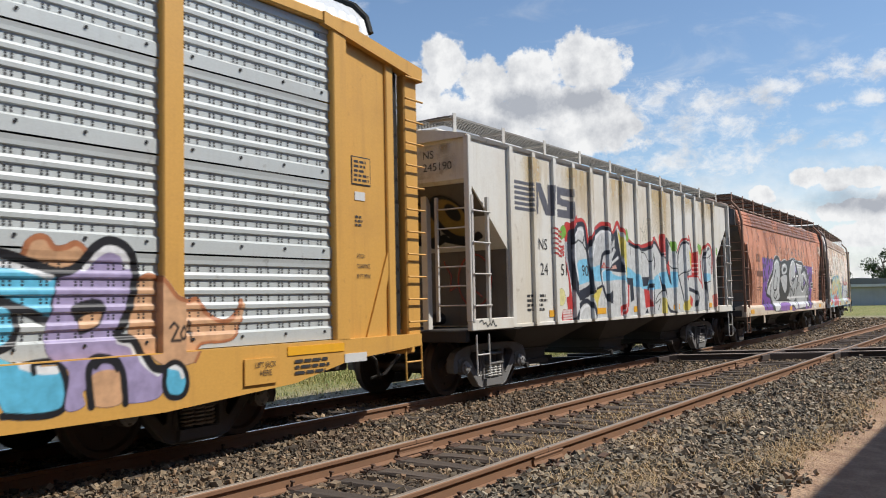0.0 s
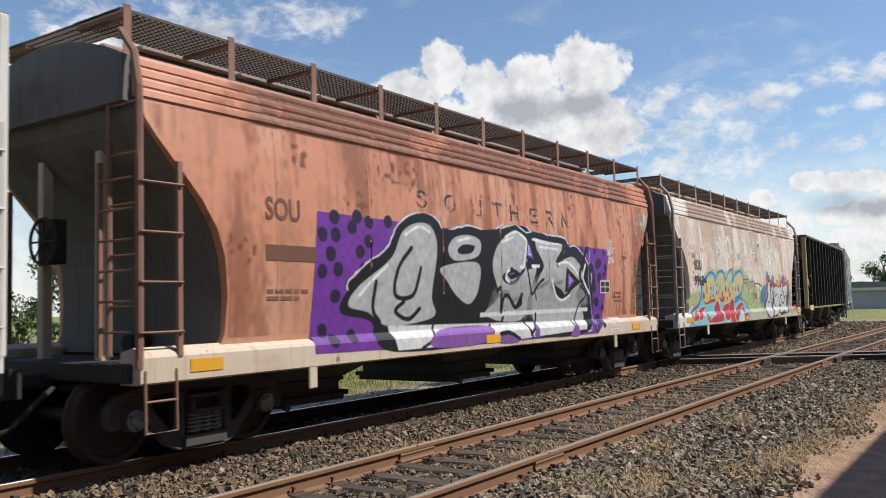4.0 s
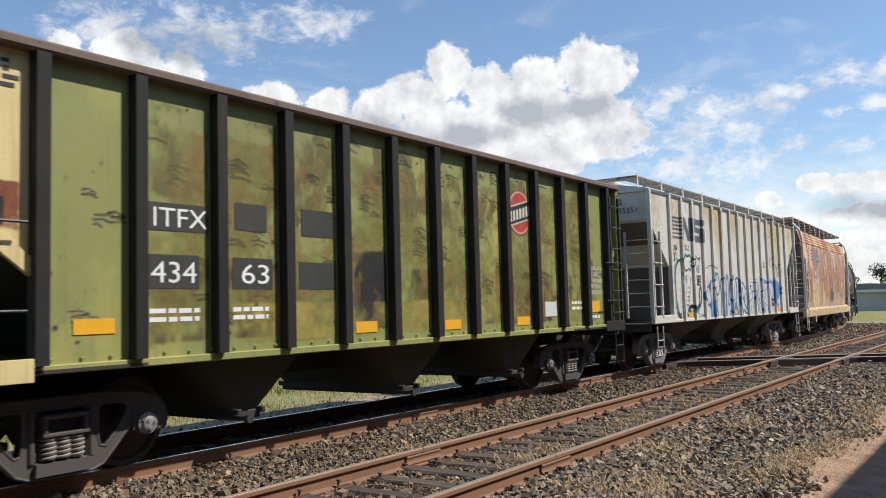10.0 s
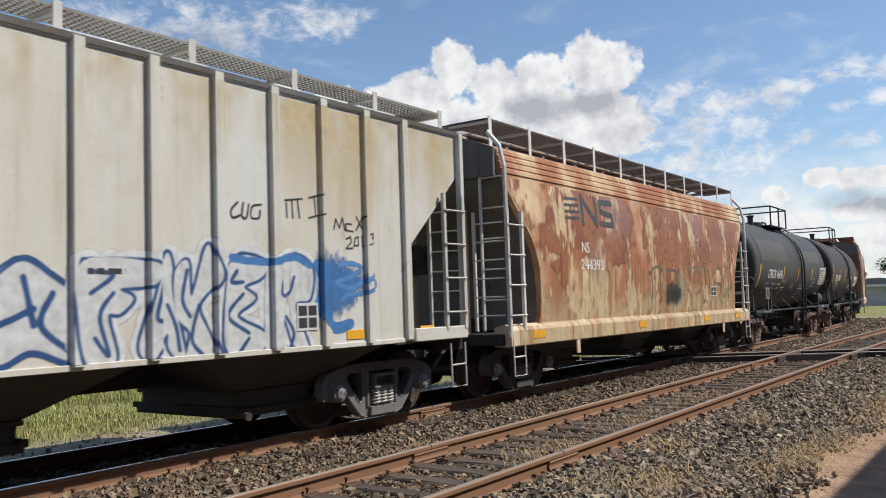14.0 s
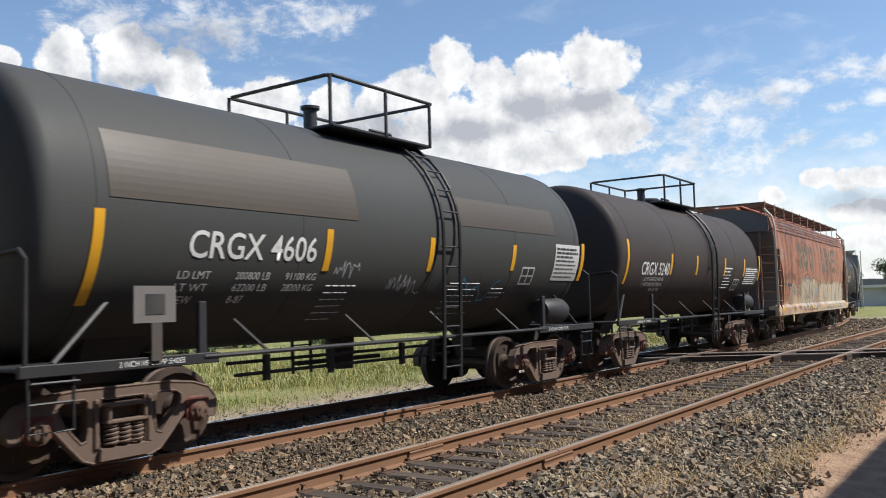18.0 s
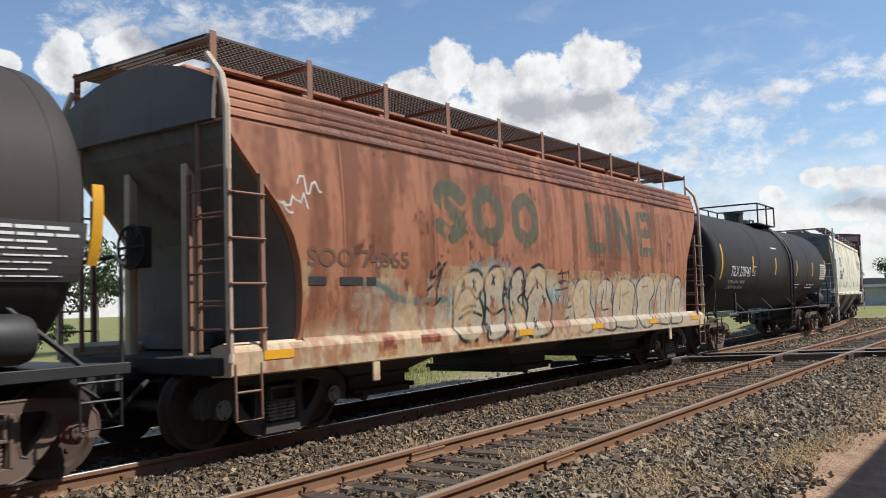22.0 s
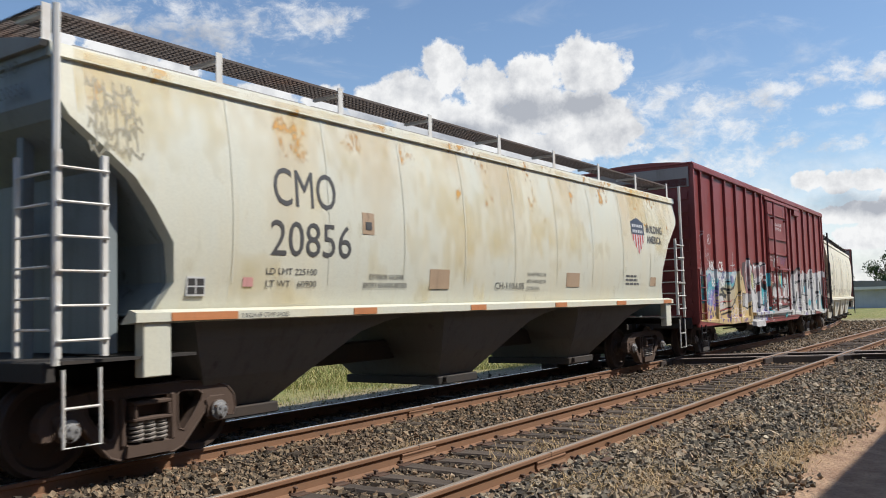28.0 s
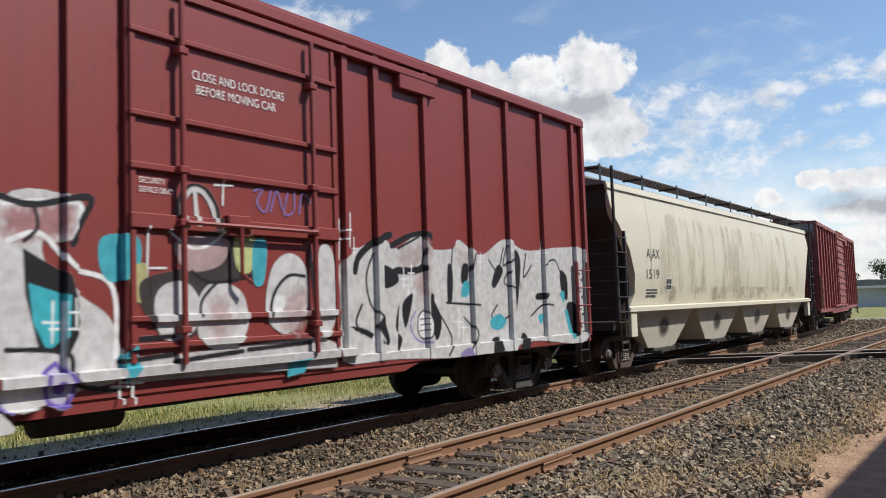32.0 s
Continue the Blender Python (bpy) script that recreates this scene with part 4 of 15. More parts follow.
YELLOW_OLD = paint_mat("old_cream_yellow_paint", (0.66, 0.54, 0.25), 0.6, 0, (0.2, 0.1, 0.05), 0.4, 0.5, 1.2)
# Cream of the end sheet, dimmed: soot and the end's shade together.
DIM_CREAM = paint_mat("dimmed_cream_paint", (0.36, 0.29, 0.13), 0.7, 0, (0.06, 0.04, 0.03), 0.8, 0.7, 1.2)
CHORD_RUST = paint_mat("rusty_chord_paint", (0.15, 0.105, 0.08), 0.7, 0, (0.05, 0.032, 0.025), 0.6, 0.4, 1.5)
# Bay green darkened from the sides' olive, their shadow put into the paint.
BAY_OLIVE = paint_mat("shaded_green_bay_paint", (0.05, 0.047, 0.028), 0.75, 0, (0.035, 0.028, 0.022), 0.7, 0.6, 1.2)
BLACK_RIB = paint_mat("black_rib_paint", (0.020, 0.020, 0.018), 0.65, 0, (0.07, 0.05, 0.035), 0.3, 0.4, 1.5, gloss=0.25)
BOX_RED = paint_mat("oxide_red_car_paint", (0.23, 0.039, 0.034), 0.45, 0, (0.15, 0.035, 0.03), 0.35, 0.35, 1.0)
BOX_RED_B = paint_mat("dull_maroon_car_paint", (0.24, 0.05, 0.045), 0.55, 0, (0.35, 0.2, 0.16), 0.35, 0.4, 1.0)
RACK_YELLOW = paint_mat("autorack_yellow_paint", (0.63, 0.34, 0.075), 0.5, 0, (0.34, 0.17, 0.05), 0.3, 0.35, 1.0)
GALV = paint_mat("galvanised_screen", (0.52, 0.55, 0.54), 0.45, 0.15, (0.36, 0.35, 0.33), 0.35, 0.3, 1.5, 0.1)
HOLE = paint_mat("dark_slot", (0.02, 0.02, 0.022), 0.8, 0, (0.03, 0.03, 0.03), 0.1, 0.1, 1.0, 0.0)
TANK_BROWN = paint_mat("sun_faded_black_tank_paint", (0.066, 0.056, 0.052), 0.52, 0, (0.08, 0.07, 0.06), 0.35, 0.4, 0.8, 0.08, gloss=0.1)
TANK_BLACK = paint_mat("satin_black_tank_paint", (0.040, 0.036, 0.035), 0.52, 0, (0.07, 0.065, 0.06), 0.35, 0.4, 0.8, 0.08, gloss=0.1)
TANK_GREEN = paint_mat("faded_black_tank_paint", (0.072, 0.074, 0.072), 0.5, 0, (0.085, 0.075, 0.06), 0.35, 0.4, 0.8, 0.08, gloss=0.14)
PATCH_BROWN = paint_mat("repainted_brown_band", (0.075, 0.06, 0.045), 0.5, 0, (0.1, 0.07, 0.045), 0.3, 0.3, 1.0, 0.05)
DATA_WHITE = paint_mat("white_data_panel", (0.62, 0.62, 0.6), 0.5, 0, (0.35, 0.33, 0.3), 0.3, 0.3, 3.0, 0.0)
ROOF_WORN = paint_mat("worn_roof_paint", (0.33, 0.25, 0.20), 0.65, 0, (0.26, 0.11, 0.06), 0.6, 0.5, 1.2)

# strokes of made-up fat forms, in a unit square
GLYPHS = {"S": [[(0.95, 0.82), (0.5, 1.0), (0.08, 0.8), (0.45, 0.54), (0.92, 0.26), (0.5, 0.0), (0.05, 0.18)]], "O": [[(0.5, 0), (0.1, 0.2), (0.02, 0.5), (0.1, 0.8), (0.5, 1), (0.9, 0.8), (0.98, 0.5), (0.9, 0.2), (0.5, 0)]],
          "U": [[(0.05, 1), (0.05, 0.15), (0.3, 0), (0.7, 0), (0.95, 0.15), (0.95, 1)]], "T": [[(0, 1), (1, 1)], [(0.5, 1), (0.5, 0)]], "H": [[(0.05, 0), (0.05, 1)], [(0.95, 0), (0.95, 1)], [(0.05, 0.5), (0.95, 0.5)]],
          "E": [[(0.95, 1), (0.05, 1), (0.05, 0), (0.95, 0)], [(0.05, 0.52), (0.8, 0.52)]], "R": [[(0.05, 0), (0.05, 1), (0.75, 1), (0.95, 0.8), (0.75, 0.52), (0.05, 0.5)], [(0.5, 0.5), (0.95, 0)]],
          "N": [[(0.05, 0), (0.05, 1), (0.95, 0), (0.95, 1)]], "L": [[(0.05, 1), (0.05, 0), (0.95, 0)]], "I": [[(0.5, 0), (0.5, 1)]]}


def flat_side(w):
    return lambda x, z: -w + 0 * z


# ---- ribbed covered hopper ----
def ribbed_hopper(x0, x1, label, paint, ribs, iron=None):
    iron = iron or IRON_PALE
    car, hl = car_root("covered_hopper_car", label, "hopper car", x0, x1, 1.42)
    hw, eave = 1.545, 4.1
    rows = [(1.08, hl - 1.27, hw), (2.35, hl - 1.27, hw), (2.36, hl - 1.26, hw), (3.42, hl - 0.1, hw), (eave, hl - 0.05, hw)]
    part("body", hopper_shell(rows), paint, car)
    for s in (-1, 1):
        for k in range(ribs):
            x = -hl + 1.36 + (2 * hl - 2.72) * k / (ribs - 1)
            g = Geo()
            y0, y1 = sorted((s * (hw - 0.01), s * (hw + 0.065)))
            zt = eave - 0.02
            g.prism([(x - 0.055, 1.1), (x + 0.055, 1.1), (x + 0.055, zt), (x - 0.055, zt)], y0, y1)
            part("side_rib", g, paint, car)
        g = Geo()
        y0, y1 = sorted((s * (hw - 0.01), s * (hw + 0.085)))
        g.block(-hl + 0.02, hl - 0.02, *sorted((s * (hw - 0.01), s * (hw + 0.014))), 4.03, 4.115, 0.005)
        part("top_chord", g, paint, car)
        g = Geo()
        g.block(-hl + 1.2, hl - 1.2, *sorted((s * (hw - 0.01), s * (hw + 0.02))), 1.06, 1.12, 0.006)
        part("side_sill", g, paint, car)
        for e in (-1, 1):
            g = Geo()
            a, b = sorted((e * (hl - 0.02), e * (hl - 1.28)))
            g.block(a, b, y0, y1, 1.06, 1.24, 0.01)
            part("end_sill_step", g, paint, car)
            g = Geo()
            a, b = sorted((e * hl, e * (hl - 0.09)))
            g.block(a, b, y0, y1, 1.2, 4.08, 0.01)
            part("corner_post", g, paint, car)
    # Slope sheets in a darker brown that holds dust and the end's shade.
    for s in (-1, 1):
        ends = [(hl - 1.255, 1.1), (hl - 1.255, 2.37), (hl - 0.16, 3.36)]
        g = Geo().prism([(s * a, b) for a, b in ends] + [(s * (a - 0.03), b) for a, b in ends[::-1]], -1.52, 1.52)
        part("slope_sheet", g, SHADED_BROWN_END, car, "brown-grey slope sheet with dust and shade in its colour")
    end_gear(car, hl, hw + 0.085, 1.1, paint, iron, hl, 4.0, (1.2, 3.15), 0.07, rungs=4)
    roof_gear(car, hl, eave, hw + 0.06, 0.2, 4.40, paint, iron, -0.85, 10, board_mat=GRATE_GREY)
    w = (2 * hl - 2.6) / 3
    for k in (-1, 0, 1):
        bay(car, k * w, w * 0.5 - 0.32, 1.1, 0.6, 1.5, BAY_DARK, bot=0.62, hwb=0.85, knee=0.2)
    truck(car, -hl + 1.42, tone=TRUCK_LIGHT)
    truck(car, hl - 1.42, tone=TRUCK_LIGHT)
    return car, hl, hw


# ---- covered hopper with rounded sides and swept ends ----
def swept_hopper(x0, x1, label, paint, sill, iron, roof, bays=3, grate=None, truck_tone=None, sill_h=0.24, rail_paint=None):
    car, hl = car_root("covered_hopper_car", label, "hopper car", x0, x1, 1.25)
    rows = [(1.08, hl - 1.05, 1.52), (1.3, hl - 1.14, 1.55), (1.7, hl - 1.16, 1.575), (2.1, hl - 1.12, 1.59), (2.4, hl - 1.02, 1.59), (2.7, hl - 0.82, 1.585), (3.0, hl - 0.55, 1.57), (3.3, hl - 0.28, 1.55),
            (3.45, hl - 0.17, 1.535), (3.6, hl - 0.12, 1.52), (3.66, hl - 0.12, 1.515)]
    for k in range(4):
        z = 3.66 + 0.11 * k
        y = 1.515 - 0.03 * k
        rows += [(z + 0.01, hl - 0.1, y + 0.02), (z + 0.07, hl - 0.1, y + 0.012), (z + 0.08, hl - 0.1, y - 0.015), (z + 0.11, hl - 0.1, y - 0.025)]
    eave, ew = rows[-1][0], rows[-1][2]
    part("body", hopper_shell(rows, 30), paint, car, smooth=35)
    # slope sheets that close the body's ends under the roof, dirt and shade in their grey
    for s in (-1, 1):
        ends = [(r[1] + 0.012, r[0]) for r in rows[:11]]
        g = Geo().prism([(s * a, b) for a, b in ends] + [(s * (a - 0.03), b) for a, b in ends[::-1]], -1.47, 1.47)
        part("slope_sheet", g, SHADED_GREY_END, car, "dark grey slope sheet with dirt and shade in its colour")
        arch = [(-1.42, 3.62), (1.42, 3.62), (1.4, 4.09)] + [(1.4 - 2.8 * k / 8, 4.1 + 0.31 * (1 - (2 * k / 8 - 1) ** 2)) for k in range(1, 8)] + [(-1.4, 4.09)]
        part("end_wall", Geo().extrude_x(arch, *sorted((s * (hl + 0.006), s * (hl - 0.1)))), SHADED_GREY_END, car, "dark end wall under the roof with shade in its colour")
    # weld seams of the side sheets
    for s in (-1, 1):
        for k in range(7):
            x = -hl + 1.9 + (2 * hl - 3.8) * k / 6
            g = Geo()
            for i in range(2, 9):
                a, b = rows[i], rows[i + 1]
                ya, yb = s * (a[2] + 0.004), s * (b[2] + 0.004)
                g.add([(x - 0.012, ya, a[0]), (x + 0.012, ya, a[0]), (x + 0.012, yb, b[0]), (x - 0.012, yb, b[0])], [(0, 1, 2, 3)])
            part("seam", g, paint, car)
        g = Geo()
        y0, y1 = sorted((s * 1.3, s * 1.62))
        g.extrude_x([(s * 1.50, 1.20), (s * 1.60, 1.14), (s * 1.62, 1.10), (s * 1.62, 1.10 - sill_h), (s * 1.58, 1.08 - sill_h), (s * 1.30, 1.08 - sill_h), (s * 1.30, 1.15)], -hl + 0.05, hl - 0.05)
        part("side_sill", g, sill, car)
    end_gear(car, hl, 1.62, 1.08, sill, iron, hl, 4.0, (1.1, 3.05), 0.05, rungs=4)
    # tall bent rails from the sill over the roof edge
    for s in (-1, 1):
        for q in (-1, 1):
            g = Geo()
            x = s * (hl - 0.05)
            g.tube([(x, q * 1.6, 1.0), (x, q * 1.6, 3.75), (x, q * 1.52, 4.1), (x, q * 1.3, 4.36)], 0.04, 6)
            part("corner_rail", g, rail_paint or iron, car)
            grab_irons(car, [((x, q * 1.6, z), (x, q * 1.12, z)) for z in np.linspace(1.6, 3.6, 5)], iron, "end_rung")
            g = Geo()
            g.tube([(x, q * 1.12, 1.1), (x, q * 1.12, 3.8)], 0.03, 6)
            part("end_stile", g, iron, car)
    roof_gear(car, hl, eave, ew - 0.02, 0.32, 4.56, roof, iron, -0.5, 11, board_mat=grate or GRATE_DARK, board_w=0.8)
    # lugs for lifting jacks below the sill
    for s in (-1, 1):
        for q in (-1, 1):
            part("jacking_lug", Geo().block(s * (hl - 2.42) - 0.07, s * (hl - 2.42) + 0.07, *sorted((q * 1.615, q * 1.585)), 1.08 - sill_h - 0.24, 1.08 - sill_h + 0.06, 0.012), sill, car)
    w = (2 * hl - 2.4) / bays
    for k in range(bays):
        x = -hl + 1.2 + w * (k + 0.5)
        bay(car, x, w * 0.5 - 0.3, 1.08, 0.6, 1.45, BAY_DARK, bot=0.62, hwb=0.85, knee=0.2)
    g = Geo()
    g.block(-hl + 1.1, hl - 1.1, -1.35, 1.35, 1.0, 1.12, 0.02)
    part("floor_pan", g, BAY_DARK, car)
    truck(car, -hl + 1.22, tone=truck_tone)
    truck(car, hl - 1.22, tone=truck_tone)
    prof = [(r[0], r[2]) for r in rows]

    def side(x, z):
        return -np.interp(z, [1.0, 1.1, 1.14, 1.2] + [p[0] for p in prof if p[0] > 1.25], [1.62, 1.62, 1.60, 1.545] + [p[1] for p in prof if p[0] > 1.25])
    return car, hl, side


# ---- round-sided grain hoppers with deep bays ----
def round_bay(car, x, z, hwm, material):
    """A hopper bay with leaning sides, a long slope to one side and rounded upper corners."""
    rows = [(z, -2.0, 2.1, 1.0), (z - 0.06, -2.0, 1.75, 1.0), (z - 0.14, -1.97, 1.2, 0.99), (z - 0.26, -1.92, 0.72, 0.96), (z - 0.68, -1.66, 0.05, 0.8), (0.42, -1.36, -0.42, 0.6)]
    g = Geo()
    vs = [(x + a, s * (hwm - 0.12) * k, zz) for zz, l, r, k in rows for a, s in ((l, -1), (r, -1), (r, 1), (l, 1))]
    fs = [(4 * i + k, 4 * i + (k + 1) % 4, 4 * i + 4 + (k + 1) % 4, 4 * i + 4 + k) for i in range(len(rows) - 1) for k in range(4)]
    b = part("hopper_bay", g.add(vs, fs + [(0, 1, 2, 3), (23, 22, 21, 20)]), material, car)
    gate = Geo().block(x - 1.45, x - 0.33, -0.95, 0.95, 0.30, 0.43, 0.015)
    gate.lathe([(-1.02, 0.05), (-0.94, 0.05)], 8, at=(x - 1.3, 0, 0.38))
    part("outlet_gate", gate, STEEL_DARK, b)


def grain_hopper(x0, x1, label, paint, end_paint, sill_z, bays, iron, bay_paint, inset=1.1, eave=4.02, corner=None, hwm=1.57, name="covered_hopper_car"):
    car, hl = car_root(name, label, "hopper car", x0, x1, 1.4)
    e = inset
    rows = [(sill_z, hl - e - 0.05, hwm - 0.10), (sill_z + 0.3, hl - e - 0.25, hwm - 0.04), (sill_z + 0.7, hl - e - 0.22, hwm), (2.6, hl - e + 0.02, hwm + 0.01), (2.85, hl - e + 0.22, hwm), (3.15, hl - e * 0.45, hwm - 0.02),
            (3.35, hl - e * 0.2, hwm - 0.04), (3.5, hl - 0.13, hwm - 0.06), (eave - 0.14, hl - 0.12, hwm - 0.13), (eave - 0.13, hl - 0.08, hwm - 0.09), (eave, hl - 0.08, hwm - 0.12)]
    part("body", hopper_shell(rows, 30), paint, car, smooth=35)
    for s in (-1, 1):
        for k in range(9):
            x = -hl + 2.1 + (2 * hl - 4.2) * k / 8
            g = Geo()
            for i in range(1, 8):
                a, b = rows[i], rows[i + 1]
                ya, yb = s * (a[2] + 0.005), s * (b[2] + 0.005)
                g.add([(x - 0.014, ya, a[0]), (x + 0.014, ya, a[0]), (x + 0.014, yb, b[0]), (x - 0.014, yb, b[0])], [(0, 1, 2, 3)])
            part("seam", g, paint, car)
        g = Geo()
        g.extrude_x([(s * (hwm - 0.06), sill_z + 0.03), (s * (hwm + 0.05), sill_z), (s * (hwm + 0.05), sill_z - 0.09), (s * (hwm - 0.2), sill_z - 0.11)], -hl + e - 0.25, hl - e + 0.25)
        part("side_sill", g, paint, car)
        for q in (-1, 1):
            # jacking post below the sill's end
            g = Geo()
            a, b = sorted((q * (hl - e + 0.15), q * (hl - e - 0.17)))
            y0, y1 = sorted((s * (hwm + 0.02), s * (hwm - 0.12)))
            g.block(a, b, y0, y1, sill_z - 0.62, sill_z - 0.08, 0.01)
            part("jacking_post", g, paint, car)
    end_gear(car, hl, hwm + 0.05, 1.16, end_paint, iron, hl, 3.9, (1.16, 3.0), 0.06, e)
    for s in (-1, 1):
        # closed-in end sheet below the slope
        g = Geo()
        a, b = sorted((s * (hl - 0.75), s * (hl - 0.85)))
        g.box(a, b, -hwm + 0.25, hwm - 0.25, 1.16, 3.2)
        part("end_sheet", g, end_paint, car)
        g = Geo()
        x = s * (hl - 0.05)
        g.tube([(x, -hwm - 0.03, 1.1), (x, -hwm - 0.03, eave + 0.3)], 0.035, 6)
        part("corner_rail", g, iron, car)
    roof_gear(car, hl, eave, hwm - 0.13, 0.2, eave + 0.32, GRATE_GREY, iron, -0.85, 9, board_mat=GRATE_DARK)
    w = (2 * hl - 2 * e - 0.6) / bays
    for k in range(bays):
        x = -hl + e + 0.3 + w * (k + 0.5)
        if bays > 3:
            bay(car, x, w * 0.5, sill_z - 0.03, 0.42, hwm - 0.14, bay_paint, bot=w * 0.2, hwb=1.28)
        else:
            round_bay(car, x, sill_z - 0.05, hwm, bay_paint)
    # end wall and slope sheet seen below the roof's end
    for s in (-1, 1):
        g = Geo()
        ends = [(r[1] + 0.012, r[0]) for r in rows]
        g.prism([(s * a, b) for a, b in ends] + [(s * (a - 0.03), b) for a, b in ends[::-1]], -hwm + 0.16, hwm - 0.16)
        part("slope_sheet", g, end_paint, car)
    truck(car, -hl + 1.35, True)
    truck(car, hl - 1.35, True)

    def side(x, z):
        return -np.interp(z, [sill_z - 0.1, sill_z, sill_z + 0.03] + [r[0] for r in rows[1:]], [hwm + 0.05, hwm + 0.05, hwm - 0.06] + [r[2] for r in rows[1:]])
    return car, hl, side


# ---- tank car ----
def tank_car(x0, x1, label, paint, r=1.5, zc=2.56, walk_x=0.25, dome=False, truck_tone=None, shell_in=0.75):
    car, hl = car_root("tank_car", label, "tank car", x0, x1, 1.3)
    a = hl - shell_in
    prof = []
    front = hl - 0.42
    for k in range(17):
        u = math.pi / 2 * k / 16
        prof.append((-front - 0.33 * math.cos(u) ** 0.54, max(0.02, r * math.sin(u) ** 0.54)))
    prof += [(-front + 0.1, r)] + [(a * (2 * k / 10 - 1) * 0.9, r) for k in range(1, 10)] + [(a - 0.5, r)]
    for k in range(17):
        u = math.pi / 2 * (16 - k) / 16
        prof.append((a + 0.42 * math.cos(u) ** 0.58, max(0.02, r * math.sin(u) ** 0.58)))
    g = Geo().lathe(prof, 64, "x", at=(0, 0, zc))
    part("tank_shell", g, paint, car, smooth=25)
    for x in (-a + 0.02, -a * 0.45, a * 0.1, a * 0.55, a - 0.02):
        g = Geo().lathe([(x - 0.012, r - 0.02), (x - 0.012, r + 0.004), (x + 0.012, r + 0.004), (x + 0.012, r - 0.02)], 64, "x", at=(0, 0, zc))
        part("weld_band", g, paint, car, smooth=40)
    # stub sills, saddles, platforms with "shoe" beam, end rails
    for s in (-1, 1):
        g = Geo()
        p, q = sorted((s * hl, s * (a - 1.7)))
        g.block(p, q, -0.22, 0.22, 0.74, 1.05, 0.02)
        g.add([(s * (a - 1.1), -0.9, 1.5), (s * (a - 0.3), -0.9, 1.5), (s * (a - 0.3), 0.9, 1.5), (s * (a - 1.1), 0.9, 1.5), (s * (a - 1.0), -0.5, 0.8), (s * (a - 0.4), -0.5, 0.8), (s * (a - 0.4), 0.5, 0.8), (s * (a - 1.0), 0.5, 0.8)],
              [(0, 1, 2, 3), (4, 7, 6, 5), (0, 4, 5, 1), (1, 5, 6, 2), (2, 6, 7, 3), (3, 7, 4, 0)])
        part("stub_sill", g, STEEL_DARK, car)
        coupler(car, s * hl, s)
        g = Geo()
        p, q = sorted((s * (hl - 0.05), s * (hl - 0.75)))
        g.block(p, q, -1.42, 1.42, 1.03, 1.07, 0.01)
        part("end_platform", g, IRON_BLACK, car)
        for y in (-1.45, 1.45):
            g = Geo()
            p, q = sorted((s * (hl - 0.05), s * (hl - 2.2)))
            g.block(p, q, y - 0.03, y + 0.03, 0.98, 1.09, 0.008)
            part("side_beam", g, IRON_BLACK, car)
            g = Geo()
            x = s * (hl - 0.12)
            xi = s * (hl - 0.95)
            g.tube([(x, y * 0.25, 2.05), (x, y * 0.92, 2.1), (x, y * 0.99, 2.02), (x, y * 0.99, 1.05)] if s < 0 else [(x, y * 0.25, 2.05), (x, y * 0.92, 2.1), (x, y * 0.99, 2.02), (x, y * 0.99, 1.05)], 0.022, 7)
            part("end_handrail", g, IRON_BLACK, car)
            g = Geo()
            x2 = s * (hl - 1.95)
            g.block(min(x2, x2 - s * 0.1), max(x2, x2 - s * 0.1), y - 0.01, y + 0.05, 1.06, 1.62, 0.008)
            part("card_post", g, IRON_BLACK, car)
            stirrup(car, s * (hl - 0.35), y, 0.5, 1.0, IRON_BLACK, 0.42)
            grab_irons(car, [((s * (hl - 0.15), y - 0.03, 0.93), (s * (hl - 0.6), y - 0.03, 0.93))], IRON_BLACK)
        g = Geo()
        x = s * (hl - 0.1)
        g.tube([(s * (a - 0.35), -1.15, 1.65), (x - s * 0.35, -1.3, 1.08)], 0.03, 6)
        part("head_brace", g, IRON_BLACK, car)
    for y in (-1.47, 1.47):
        g = Geo()
        g.tube([(-hl + 2.0, y, 1.05), (hl - 2.0, y, 1.05)], 0.026, 8)
        part("side_rail", g, IRON_BLACK, car)
        for k in range(4):
            x = -hl + 2.9 + (2 * hl - 5.8) * k / 3
            g = Geo()
            g.tube([(x, y, 1.05), (x - 0.25, y * 0.8, 1.42)], 0.022, 6)
            part("rail_stay", g, IRON_BLACK, car)
    # ladder bent round the shell, both sides
    for s in (-1, 1):
        lad = None
        for dx in (-0.21, 0.21):
            g = Geo()
            pts = [(walk_x + dx, s * 1.52, 0.45), (walk_x + dx, s * (r + 0.07), zc - 0.2)]
            pts += [(walk_x + dx, s * (r + 0.07) * math.cos(u), zc + (r + 0.07) * math.sin(u)) for u in np.linspace(0.1, 1.35, 8)]
            g.tube(pts, 0.03, 6)
            lad = part("ladder_stile", g, IRON_BLACK, car)
        for k in range(7):
            z = 0.62 + 0.29 * k
            grab_irons(car, [((walk_x - 0.21, s * 1.53, z), (walk_x + 0.21, s * 1.53, z))], IRON_BLACK, "rung")
        for u in np.linspace(0.2, 1.3, 6):
            y, z = s * (r + 0.08) * math.cos(u), zc + (r + 0.08) * math.sin(u)
            grab_irons(car, [((walk_x - 0.21, y, z), (walk_x + 0.21, y, z))], IRON_BLACK, "rung")
    # top platform, safety rails, valve housing
    zt = zc + r
    g = Geo()
    g.block(walk_x - 1.9, walk_x + 0.35, -1.0, -0.42, zt - 0.12, zt - 0.08, 0.01)
    g.block(walk_x - 1.9, walk_x + 0.35, 0.42, 1.0, zt - 0.12, zt - 0.08, 0.01)
    part("top_platform", g, IRON_BLACK, car)
    xa, xb = walk_x - 1.95, walk_x + 0.4
